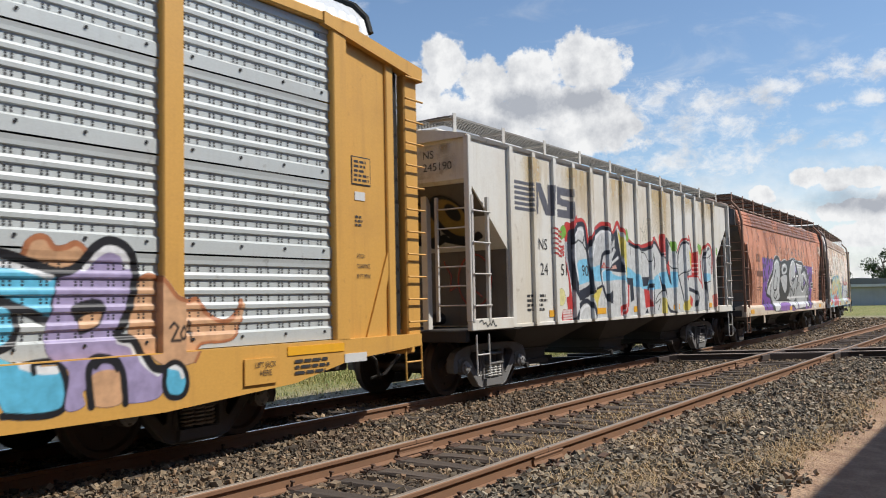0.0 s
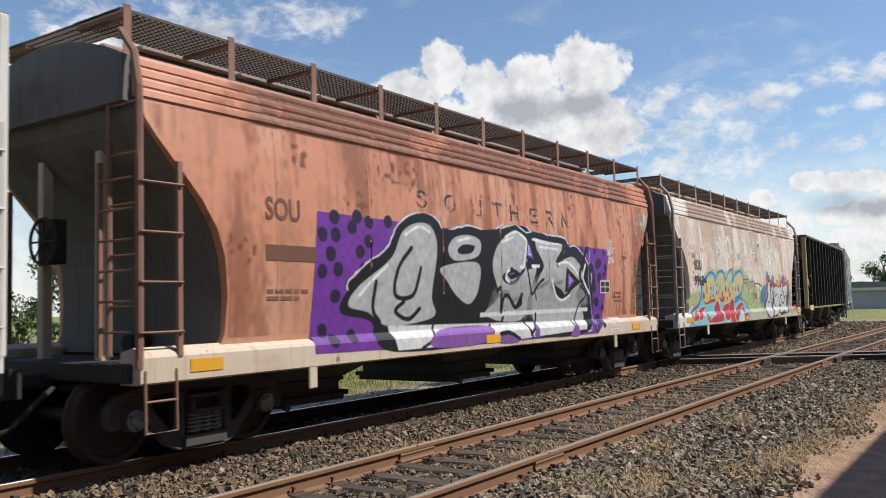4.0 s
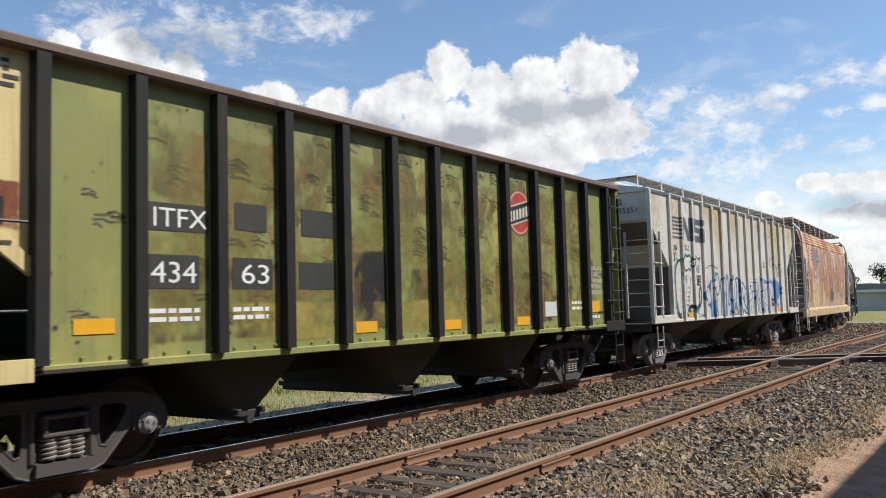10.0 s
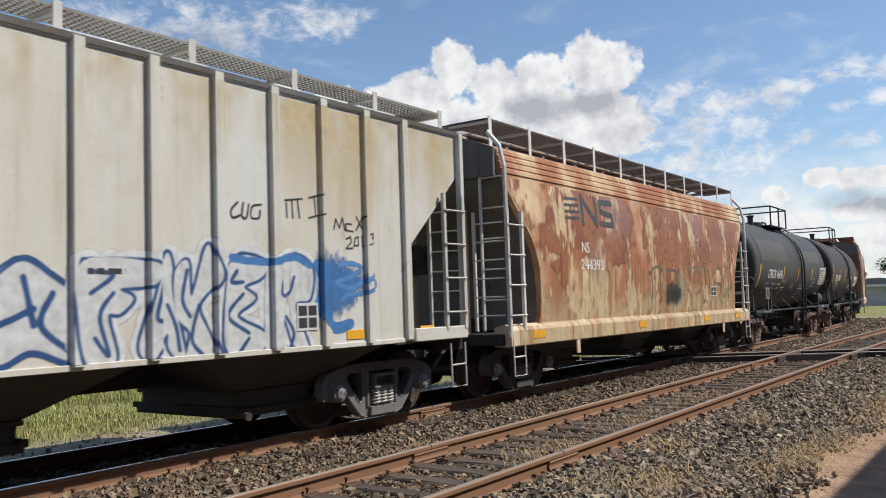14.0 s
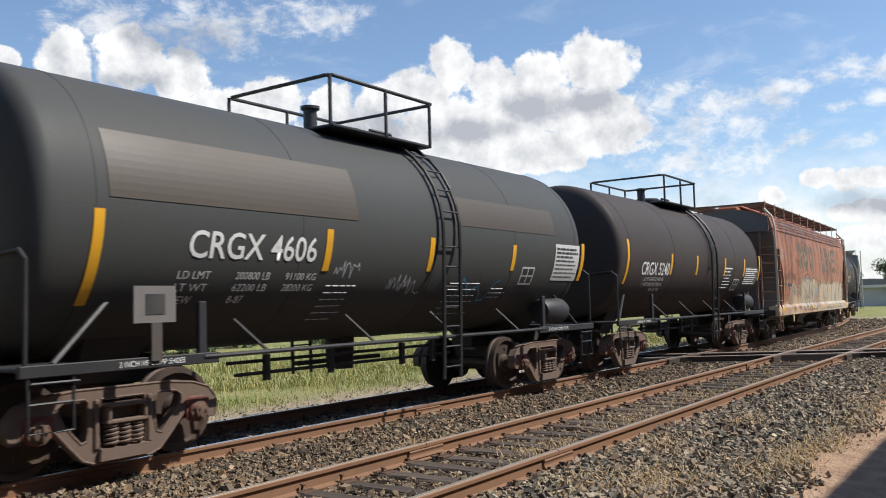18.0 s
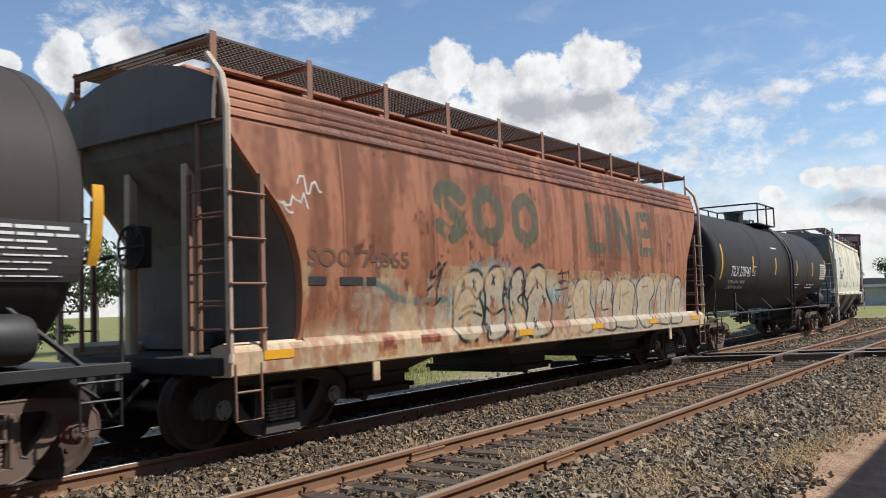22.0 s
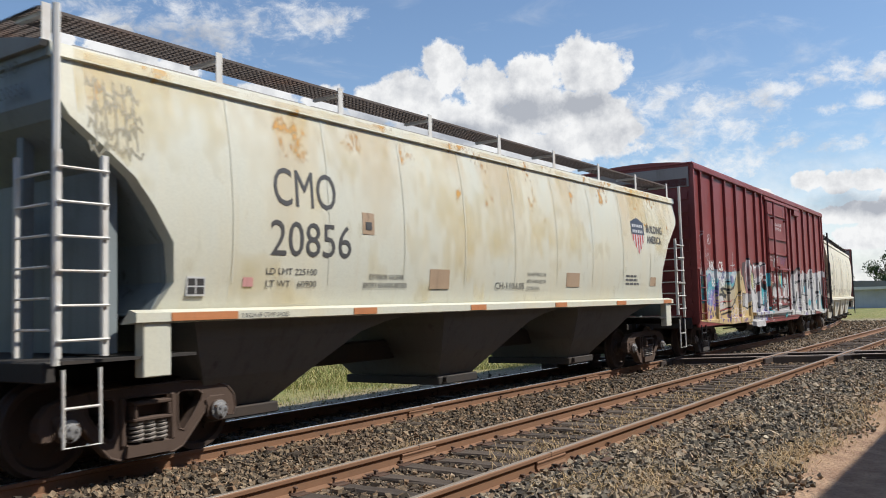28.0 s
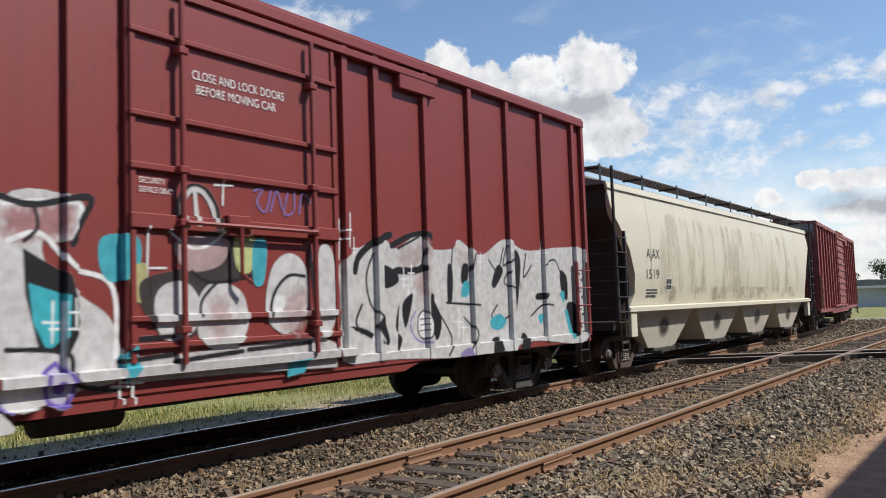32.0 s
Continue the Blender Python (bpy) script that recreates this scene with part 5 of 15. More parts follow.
    g = Geo().tube([(xa + 0.06, -1.0, zt + 0.57), (xb - 0.06, -1.0, zt + 0.57), (xb, -0.94, zt + 0.57), (xb, 0.94, zt + 0.57), (xb - 0.06, 1.0, zt + 0.57), (xa + 0.06, 1.0, zt + 0.57), (xa, 0.94, zt + 0.57), (xa, -0.94, zt + 0.57)], 0.027, 7, True)
    rail = part("safety_rail", g, IRON_BLACK, car)
    for x, y in ((xa, -1.0), ((xa + xb) / 2, -1.0), (xb - 0.1, -1.0), (xa, 1.0), ((xa + xb) / 2, 1.0), (xb - 0.1, 1.0)):
        part("rail_post", Geo().tube([(x, y, zt + 0.57), (x, y, zt - 0.1)], 0.026, 7), IRON_BLACK, rail)
    g = Geo()
    g.lathe([(0, 0.36), (0.16, 0.36), (0.2, 0.3), (0.22, 0.02)], 20, "z", at=(walk_x - 0.6, 0, zt - 0.05))
    part("manway", g, IRON_BLACK, car, smooth=40)
    g = Geo().lathe([(0, 0.1), (0.3, 0.1), (0.32, 0.14), (0.36, 0.14), (0.38, 0.02)], 12, "z", at=(walk_x - 1.5, -0.2, zt - 0.03))
    part("relief_valve", g, IRON_BLACK, car, smooth=40)
    g = Geo().tube([(walk_x - 0.3, -0.3, zt + 0.0), (walk_x - 0.3, -0.3, zt + 0.16), (walk_x + 0.2, -0.3, zt + 0.16), (walk_x + 0.2, -0.3, zt + 0.0)], 0.03, 6)
    part("valve_pipe", g, IRON_BLACK, car)
    if dome:
        g = Geo().lathe([(0, 0.31), (0.36, 0.31), (0.37, 0.34), (0.42, 0.34), (0.44, 0.02)], 24, "z", at=(walk_x - 1.2, 0, zt - 0.04))
        part("valve_dome", g, IRON_BLACK, car, smooth=40)
    # bottom outlet and brake rigging between the trucks
    g = Geo()
    g.lathe([(0.62, 0.2), (1.1, 0.22)], 14, "z")
    g.block(-0.9, 0.9, -0.05, 0.05, 0.72, 0.78, 0.01)
    for x in (-1.9, -0.7, 0.9, 1.7):
        g.box(x - 0.04, x + 0.04, -0.5, -0.44, 0.62, 0.95)
    g.tube([(-2.4, -0.45, 0.72), (2.2, -0.45, 0.72)], 0.025, 6)
    g.tube([(-2.4, -0.3, 0.86), (2.2, -0.3, 0.86)], 0.025, 6)
    part("brake_rigging", g, STEEL_DARK, car)
    g = Geo().lathe([(0, 0.02), (0.03, 0.2), (0.12, 0.23), (0.75, 0.23), (0.84, 0.2), (0.87, 0.02)], 18, "x", at=(hl - 1.75, -1.2, 1.35))
    part("air_reservoir", g, IRON_BLACK, car, smooth=40)
    truck(car, -hl + 1.3, True, truck_tone)
    truck(car, hl - 1.3, True, truck_tone)

    def side(x, z):
        return -np.sqrt(np.maximum(0.01, r * r - (np.asarray(z) - zc) ** 2))
    return car, hl, side


# ---- open-top hopper ----
def open_hopper(x0, x1, label):
    car, hl = car_root("open_hopper_car", label, "hopper car", x0, x1, 1.5)
    hw, top = 1.5, 3.86
    # side panels between the ribs, each a sheet of its own
    n = 12
    e, e1 = 1.01, 0.57
    w = (2 * hl - e - e1) / n
    for s in (-1, 1):
        y0, y1 = sorted((s * hw, s * (hw - 0.03)))
        for k in range(n):
            x = -hl + e + w * k
            g = Geo().box(x, x + w, y0, y1, 1.12, top)
            part("panel", g, OLIVE, car)
        for k in range(n + 1):
            x = -hl + e + w * k
            g = Geo()
            ya, yb = sorted((s * (hw - 0.01), s * (hw + 0.13)))
            g.prism([(x - 0.065, 1.13), (x + 0.065, 1.13), (x + 0.065, top), (x - 0.065, top)], ya, yb)
            part("side_rib", g, BLACK_RIB, car)
        for k in range(40):
            x = -hl + e + 0.14 + (w * n - 0.28) * k / 39
            part("rivet", shared("olive_rivet", lambda: Geo().lathe([(-0.02, 0.0), (-0.016, 0.014), (0.0, 0.024)], 6, "y"), OLIVE), None, car, at=(x, s * (hw + 0.002), 1.17)).rotation_euler = (0, 0, 0 if s < 0 else math.pi)
        ya, yb = sorted((s * (hw - 0.05), s * (hw + 0.14)))
        part("top_chord", Geo().block(-hl, hl, ya, yb, top, top + 0.10, 0.02), CHORD_RUST, car)
        part("side_sill", Geo().block(-hl, hl, *sorted((s * (hw - 0.03), s * (hw + 0.05))), 1.05, 1.13, 0.01), OLIVE, car)
        for q in (-1, 1):
            # cream end panel with its slanting gusset and corner post
            g = Geo()
            o, i = q * (hl - 0.12), q * (hl - (e if q < 0 else e1))
            g.prism([(o, top), (i, top), (i, 2.0), (o, 2.75)] if q < 0 else [(o, top), (i, top), (i, 1.15), (o, 1.6)], y0, y1)
            part("end_panel", g, YELLOW_OLD if q < 0 else OLIVE, car)
            g = Geo()
            g.prism([(o, 2.72), (o, 2.55), (i, 1.85), (i, 2.02)], *sorted((s * (hw - 0.02), s * (hw + 0.04))))
            part("gusset", g, YELLOW_OLD if q < 0 else OLIVE, car)
            g = Geo()
            a, b = sorted((q * hl, q * (hl - 0.13)))
            g.block(a, b, *sorted((s * (hw + 0.1), s * (hw - 0.05))), 1.05, top, 0.01)
            post = part("corner_post", g, YELLOW_OLD if q < 0 else OLIVE, car)
            for k in range(16):
                part("bolt", shared("rivet", lambda: Geo().lathe([(-0.02, 0.0), (-0.016, 0.014), (0.0, 0.024)], 6, "y"), BLACK_RIB), None, post, at=(q * (hl - 0.05 - 0.03 * (k % 2)), s * (hw + 0.102), 1.3 + 0.163 * k)).rotation_euler = (0, 0, 0 if s < 0 else math.pi)
            part("sill_plate", Geo().block(*sorted((q * (hl - 0.02), q * (hl - 0.92))), *sorted((s * (hw + 0.15), s * (hw + 0.16))), 1.0, 1.2, 0.003), YELLOW_OLD if q < 0 else BLACK_RIB, car)
            grab_irons(car, [((q * (hl - 0.05), s * (hw + 0.16), z), (q * (hl - 0.85), s * (hw + 0.16), z)) for z in (1.6, 2.35)], IRON_BLACK)
    for q in (-1, 1):
        # Cream end sheet and slope sheets darkened; colour holds soot and shade.
        g = Geo()
        o, i = q * (hl - 0.14), q * (hl - 1.9)
        g.box(*sorted((o, o - q * 0.03)), -hw + 0.03, hw - 0.03, 2.755, top)
        part("end_sheet", g, DIM_CREAM if q < 0 else OLIVE, car, "end sheet, the cream one dimmed by soot and painted shade")
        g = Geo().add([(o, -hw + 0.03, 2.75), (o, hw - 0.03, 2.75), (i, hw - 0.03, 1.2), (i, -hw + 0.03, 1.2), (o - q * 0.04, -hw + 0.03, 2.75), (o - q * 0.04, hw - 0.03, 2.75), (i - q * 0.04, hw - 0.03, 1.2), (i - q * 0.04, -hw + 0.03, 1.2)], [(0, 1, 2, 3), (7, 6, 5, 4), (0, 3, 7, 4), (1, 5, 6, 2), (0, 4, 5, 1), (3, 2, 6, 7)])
        part("slope_sheet", g, BLACK_RIB, car, "black slope sheet with soot and shade in its colour")
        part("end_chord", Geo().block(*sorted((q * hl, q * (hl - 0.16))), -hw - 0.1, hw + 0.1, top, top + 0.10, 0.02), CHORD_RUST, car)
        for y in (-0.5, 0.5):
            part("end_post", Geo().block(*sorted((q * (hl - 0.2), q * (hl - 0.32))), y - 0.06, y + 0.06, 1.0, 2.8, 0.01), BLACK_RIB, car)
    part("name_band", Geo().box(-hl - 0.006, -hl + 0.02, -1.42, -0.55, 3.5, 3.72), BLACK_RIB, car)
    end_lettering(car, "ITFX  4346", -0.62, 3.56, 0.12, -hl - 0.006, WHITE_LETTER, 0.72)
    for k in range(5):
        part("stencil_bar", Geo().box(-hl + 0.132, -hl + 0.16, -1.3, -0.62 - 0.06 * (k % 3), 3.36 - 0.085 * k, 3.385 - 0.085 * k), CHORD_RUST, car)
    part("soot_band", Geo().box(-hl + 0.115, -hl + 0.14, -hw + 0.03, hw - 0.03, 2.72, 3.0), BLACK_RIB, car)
    end_gear(car, hl, hw + 0.13, 1.12, BLACK_RIB, IRON_BLACK, hl, 2.6, (1.15, 3.7), 0.06, 1.6, True, ladders=(1,))
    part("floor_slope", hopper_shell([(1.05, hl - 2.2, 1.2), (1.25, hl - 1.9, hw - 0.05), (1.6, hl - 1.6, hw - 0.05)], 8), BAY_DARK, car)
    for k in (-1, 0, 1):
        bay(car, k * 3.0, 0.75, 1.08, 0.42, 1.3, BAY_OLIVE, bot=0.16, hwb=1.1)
    truck(car, -hl + 1.5)
    truck(car, hl - 1.5)
    return car, hl, hw


# ---- box car ----
DOOR_BARS = [(4.32, 0.03), (3.5, 0.03), (2.99, 0.035), (2.46, 0.075), (1.52, 0.03), (1.26, 0.03)]
RED_RIBS = [176.16, 176.77, 177.86, 179.03, 180.18, 181.31, 182.47, 183.3, 187.0, 187.62, 188.72, 189.89, 191.02, 192.2, 193.43, 193.84]


def box_car(x0, x1, label, paint, door=(-1.1, 1.7), panels_l=7, panels_r=6, top=5.06, slat_door=False, bottom=0.86, ribs=None):
    car, hl = car_root("box_car", label, "box car", x0, x1, 1.9)
    hw = 1.53
    g = Geo()
    n = 6
    poly = [(-hw, bottom + 0.02), (-hw, top - 0.05)] + [(-hw + 2 * hw * k / n, top + 0.12 * (1 - (2 * k / n - 1) ** 2)) for k in range(n + 1)] + [(hw, top - 0.05), (hw, bottom + 0.02)]
    g.extrude_x(poly, -hl + 0.03, hl - 0.03)
    part("body", g, paint, car)
    for s in (-1, 1):
        ya, yb = sorted((s * (hw - 0.01), s * (hw + 0.07)))
        xs = [-hl + 0.1 + (door[0] - 0.25 + hl) * k / panels_l for k in range(panels_l + 1)] + [door[1] + 0.25 + (hl - 0.1 - door[1] - 0.25) * k / panels_r for k in range(panels_r + 1)]
        if ribs:
            xs = [x - (x0 + x1) / 2 for x in ribs]
        for k, x in enumerate(xs):
            wd = 0.05
            g = Geo()
            g.prism([(x - wd, bottom + 0.06), (x + wd, bottom + 0.06), (x + wd, top - 0.12), (x - wd, top - 0.12)], ya, yb)
            part("side_post", g, paint, car)
        part("top_plate", Geo().block(-hl, hl, *sorted((s * (hw - 0.02), s * (hw + 0.09))), top - 0.16, top - 0.02, 0.015), paint, car)
        part("side_sill", Geo().block(-hl, hl, *sorted((s * (hw - 0.02), s * (hw + 0.05))), bottom - 0.06, bottom + 0.1, 0.015), paint, car)
        a = door[0] - 1.5
        part("sill_drop", Geo().prism([(a - 1.6, bottom), (a - 1.1, bottom - 0.16), (door[1] + 1.3, bottom - 0.16), (door[1] + 1.9, bottom)], *sorted((s * (hw - 0.05), s * (hw + 0.03)))), paint, car)
        # door with frame, cross bars, lock rods and tracks
        d = part("door", Geo().block(door[0], door[1], *sorted((s * (hw + 0.01), s * (hw + 0.075))), bottom + 0.22, top - 0.3, 0.015), paint, car, "plug door of a box car")
        yo = s * (hw + 0.075)
        yq = s * (hw + 0.12)
        for z, h in (DOOR_BARS if not slat_door else [(z, 0.04) for z in np.arange(1.5, 4.8, 0.3)]):
            part("door_bar", Geo().block(door[0] + 0.02, door[1] - 0.02, *sorted((yo, yq)), z - h, z + h, 0.01), paint, d)
        for x in (door[0] + 0.06, door[1] - 0.06):
            part("door_stile", Geo().block(x - 0.03, x + 0.03, *sorted((yo, s * (hw + 0.10))), bottom + 0.24, top - 0.32, 0.008), paint, d)
        if not slat_door:
            for x in (door[0] + 0.59, door[1] - 0.5):
                g = Geo()
                g.tube([(x, s * (hw + 0.16), bottom + 0.2), (x, s * (hw + 0.16), top - 0.32)], 0.03, 8)
                part("lock_rod", g, paint, d)
                for z in (1.4, 2.46, 2.99, 4.2):
                    part("rod_keeper", Geo().block(x - 0.06, x + 0.06, *sorted((yo, s * (hw + 0.2))), z - 0.035, z + 0.035, 0.008), paint, d)
            g = Geo()
            g.tube([(door[0] + 0.59, s * (hw + 0.2), 2.46), (door[1] - 0.5, s * (hw + 0.2), 2.46)], 0.024, 6)
            g.tube([(door[0] + 1.3, s * (hw + 0.2), 2.46), (door[0] + 1.3, s * (hw + 0.2), 1.95), (door[0] + 1.42, s * (hw + 0.22), 1.86)], 0.022, 6)
            part("door_crank", g, paint, d)
            part("latch_box", Geo().block(door[0] + 1.16, door[0] + 1.46, *sorted((yo, s * (hw + 0.17))), 2.36, 2.58, 0.01), paint, d)
        part("door_track", Geo().block(door[0] - 2.3, door[1] + 0.3, *sorted((s * hw, s * (hw + 0.13))), bottom + 0.12, bottom + 0.2, 0.01), paint, car)
        part("upper_track", Geo().block(door[0] - 0.3, door[1] + 2.2, *sorted((s * hw, s * (hw + 0.11))), top - 0.3, top - 0.2, 0.01), paint, car)
        part("track_stop", Geo().block(door[1] + 1.3, door[1] + 2.15, *sorted((s * hw, s * (hw + 0.1))), top - 0.5, top - 0.2, 0.01), paint, car)
        for q in (-1, 1):
            x0_, x1_ = sorted((q * (hl - 0.1), q * (hl - 0.56)))
            ladder(car, x0_, x1_, s * (hw + 0.09) if s < 0 else hw + 0.05, 1.0, 2.3, 4, IRON_RUST if slat_door else paint)
            stirrup(car, (x0_ + x1_) / 2, s * (hw + 0.06), 0.45, bottom, IRON_BLACK)
    for q in (-1, 1):
        # pressed ribs across the end
        g = Geo()
        for k in range(11):
            z = bottom + 0.3 + (top - bottom - 0.8) * k / 10
            g.extrude_x([(-hw + 0.1, z - 0.1), (-hw + 0.1, z + 0.1), (hw - 0.1, z + 0.1), (hw - 0.1, z - 0.1)], *sorted((q * (hl - 0.04), q * (hl + 0.02))))
        part("end_ribs", g, paint, car)
        part("end_sill", Geo().block(*sorted((q * (hl - 0.1), q * (hl + 0.08))), -1.4, 1.4, 0.78, 1.06, 0.02), STEEL_DARK, car)
        coupler(car, q * (hl + 0.05), q)
    part("roof_edge", Geo().block(-hl, hl, -hw - 0.06, hw + 0.06, top - 0.03, top + 0.02, 0.01), paint, car)
    part("end_board", Geo().block(-hl - 0.02, -hl + 0.02, -hw + 0.05, hw - 0.05, top - 0.62, top - 0.1, 0.01), paint_mat("grey_end_board", (0.32, 0.27, 0.25), 0.6), car)
    part("centre_sill", Geo().block(-hl + 0.2, hl - 0.2, -0.2, 0.2, 0.6, 0.9, 0.02), STEEL_DARK, car)
    g = Geo()
    for x in (-2.5, -0.4, 1.4, 3.0):
        g.block(x - 0.3, x + 0.3, -1.2, 1.2, 0.62, 0.84, 0.02)
    g.lathe([(0, 0.02), (0.03, 0.2), (0.9, 0.2), (0.93, 0.02)], 14, "x", at=(-1.6, -0.7, 0.62))
    g.tube([(-4, -0.8, 0.6), (4, -0.8, 0.6)], 0.025, 6)
    part("brake_rigging", g, STEEL_DARK, car)
    truck(car, -hl + 1.9)
    truck(car, hl - 1.9)
    return car, hl, hw


# ---- enclosed car carrier ----
def auto_rack(x0, x1, label):
    car, hl = car_root("auto_rack_car", label, "car carrier", x0, x1, 3.9)
    hw, top, base = 1.5, 5.0, 1.08
    part("deck", Geo().block(-hl + 0.3, hl - 0.3, -1.45, 1.45, 0.95, 1.15, 0.02), RACK_YELLOW, car)
    part("inner_floor", Geo().block(-hl + 0.4, hl - 0.4, -1.35, 1.35, 2.7, 2.8, 0.02), STEEL_DARK, car)
    # Near-black block added inside to keep the gaps between screens dark.
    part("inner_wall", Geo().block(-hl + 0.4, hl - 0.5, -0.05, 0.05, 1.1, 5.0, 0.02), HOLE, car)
    end_door = 1.75
    xs = [hl - end_door - 2.53 * k for k in range(10)]
    for s in (-1, 1):
        ya, yb = sorted((s * (hw - 0.02), s * (hw + 0.1)))
        for x in xs:
            part("side_post", Geo().block(x - 0.13, x + 0.13, ya, yb, 1.06, top + 0.12, 0.015), RACK_YELLOW, car)
        part("top_rail", Geo().block(-hl, hl - end_door + 0.4, ya, yb, top, top + 0.14, 0.02), RACK_YELLOW, car)
        for k in range(len(xs) - 1):
            near = s < 0 and xs[k + 1] > hl - 9.5
            screen_panel(car, xs[k + 1] + 0.13, xs[k] - 0.13, s, hw, base, top, near)
        # drop sill, fish-belly towards the middle
        part("side_sill", Geo().prism([(-hl + 0.2, 1.08), (hl - 0.12, 1.08), (hl - 0.12, 0.92), (hl - 1.6, 0.82), (hl - 2.6, 0.62), (hl - 4.4, 0.5), (-hl + 4.4, 0.5), (-hl + 2.2, 0.8), (-hl + 0.2, 0.9)], ya, yb), RACK_YELLOW, car)
        # end bulkhead: smooth sheet, corner posts, folded door edge
        part("end_sheet", Geo().box(hl - end_door + 0.12, hl - 0.75, *sorted((s * (hw - 0.01), s * (hw + 0.02))), base, top - 0.1), RACK_YELLOW, car)
        part("door_post", Geo().block(hl - 0.78, hl - 0.62, *sorted((s * (hw - 0.3), s * (hw + 0.06))), 1.05, top - 0.15, 0.015), RACK_YELLOW, car)
        part("door_edge", Geo().block(hl - 0.6, hl - 0.42, *sorted((s * (hw - 0.42), s * (hw - 0.02))), 1.0, top - 0.2, 0.03), BLACK_RIB, car)
        part("corner_post", Geo().block(hl - 0.36, hl - 0.06, *sorted((s * (hw - 0.1), s * (hw + 0.05))), 0.9, top - 0.22, 0.02), RACK_YELLOW, car)
        part("header", Geo().prism([(hl - end_door - 0.3, top - 0.02), (hl - end_door - 0.3, top + 0.14), (hl - 0.02, top - 0.16), (hl - 0.02, top - 0.36)], *sorted((s * (hw - 0.04), s * (hw + 0.12)))), RACK_YELLOW, car)
        part("brace", Geo().prism([(hl - 1.28, 1.0), (hl - 1.0, 1.0), (hl - 0.78, 1.9), (hl - 0.78, 2.2)], *sorted((s * (hw - 0.02), s * (hw + 0.05)))), RACK_YELLOW, car)
        for z in np.arange(1.25, 4.7, 0.31):
            grab_irons(car, [((hl - 0.42, s * (hw + 0.12), z), (hl - 0.02, s * (hw + 0.12), z))], RACK_YELLOW, "rung")
    grey_roof = paint_mat("galvanised_roof", (0.62, 0.63, 0.63), 0.4, 0.4, (0.4, 0.38, 0.36), 0.3, 0.2, 1.5)
    g = Geo()
    n = 10
    cor = 0.0
    poly = [(-1.45 * math.cos(math.pi * k / n), top + 0.1 + 0.75 * math.sin(math.pi * k / n)) for k in range(n + 1)]
    m = int((2 * hl - 1.5) / 0.1)
    vs, fs = [], []
    for i in range(m + 1):
        x = -hl + 0.2 + (2 * hl - 1.2) * i / m
        k2 = 0.02 * (i % 2)
        vs += [(x, y, z + k2) for y, z in poly]
    for i in range(m):
        for k in range(n):
            fs.append((i * (n + 1) + k, i * (n + 1) + k + 1, (i + 1) * (n + 1) + k + 1, (i + 1) * (n + 1) + k))
    part("roof", g.add(vs, fs), grey_roof, car)
    part("roof_end", Geo().extrude_x(poly, hl - 1.02, hl - 0.98), grey_roof, car)
    g = Geo()
    g.tube([(hl - 0.95, y, z + 0.06) for y, z in poly], 0.045, 6)
    part("roof_hoop", g, BLACK_RIB, car)
    part("end_door", Geo().block(hl - 0.5, hl - 0.42, -1.1, 1.1, 1.1, top, 0.02), RACK_YELLOW, car)
    part("end_sill", Geo().block(hl - 0.2, hl, -1.4, 1.4, 0.8, 1.05, 0.02), RACK_YELLOW, car)
    coupler(car, hl, 1)
    coupler(car, -hl, -1)
    part("centre_sill", Geo().block(-hl + 0.2, hl - 0.2, -0.3, 0.3, 0.55, 0.95, 0.02), STEEL_DARK, car)
    stirrup(car, hl - 0.25, -hw - 0.05, 0.45, 0.95, RACK_YELLOW)
    truck(car, hl - 3.6)
    truck(car, -hl + 3.6)
    return car, hl, hw


def screen_panel(car, xa, xb, s, hw, base, top, near):
    """Corrugated, slotted side screens, seven sheets one above the other."""
    zs = [base + (top - base) * k / 4 for k in range(5)]
    for i in range(4):
        g = Geo()
        z0, z1 = zs[i] + 0.01, zs[i + 1] - 0.01
        prof = [(z0, 0.03), (z0 + 0.14, 0.03)]
        rows_n = 5
        zz = np.linspace(z0 + 0.16, z1 - 0.02, rows_n * 2 + 1)
        for k in range(rows_n):
            prof += [(zz[2 * k] + 0.005, 0.0), (zz[2 * k + 1] + 0.0, 0.0), (zz[2 * k + 1] + 0.012, 0.02), (zz[2 * k + 2] - 0.026, 0.022)]
        prof += [(z1, 0.03)]
        vs = [(x, s * (hw + d), z) for z, d in prof for x in (xa, xb)]
        g.add(vs, [(2 * k, 2 * k + 1, 2 * k + 3, 2 * k + 2) for k in range(len(prof) - 1)])
        p = part("screen", g, GALV, car)
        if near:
            # Slots are flat near-black quads; the dark inside is put into the colour.
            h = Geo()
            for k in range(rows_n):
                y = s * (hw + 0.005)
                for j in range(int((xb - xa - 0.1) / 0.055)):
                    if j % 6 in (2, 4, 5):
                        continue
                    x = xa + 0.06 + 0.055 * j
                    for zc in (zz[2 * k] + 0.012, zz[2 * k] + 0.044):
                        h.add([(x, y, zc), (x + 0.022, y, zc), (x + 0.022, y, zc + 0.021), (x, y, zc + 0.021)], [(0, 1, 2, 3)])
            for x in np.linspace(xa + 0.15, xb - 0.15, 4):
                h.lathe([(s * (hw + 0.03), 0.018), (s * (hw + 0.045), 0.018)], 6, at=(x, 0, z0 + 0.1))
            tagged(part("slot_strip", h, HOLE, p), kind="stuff")


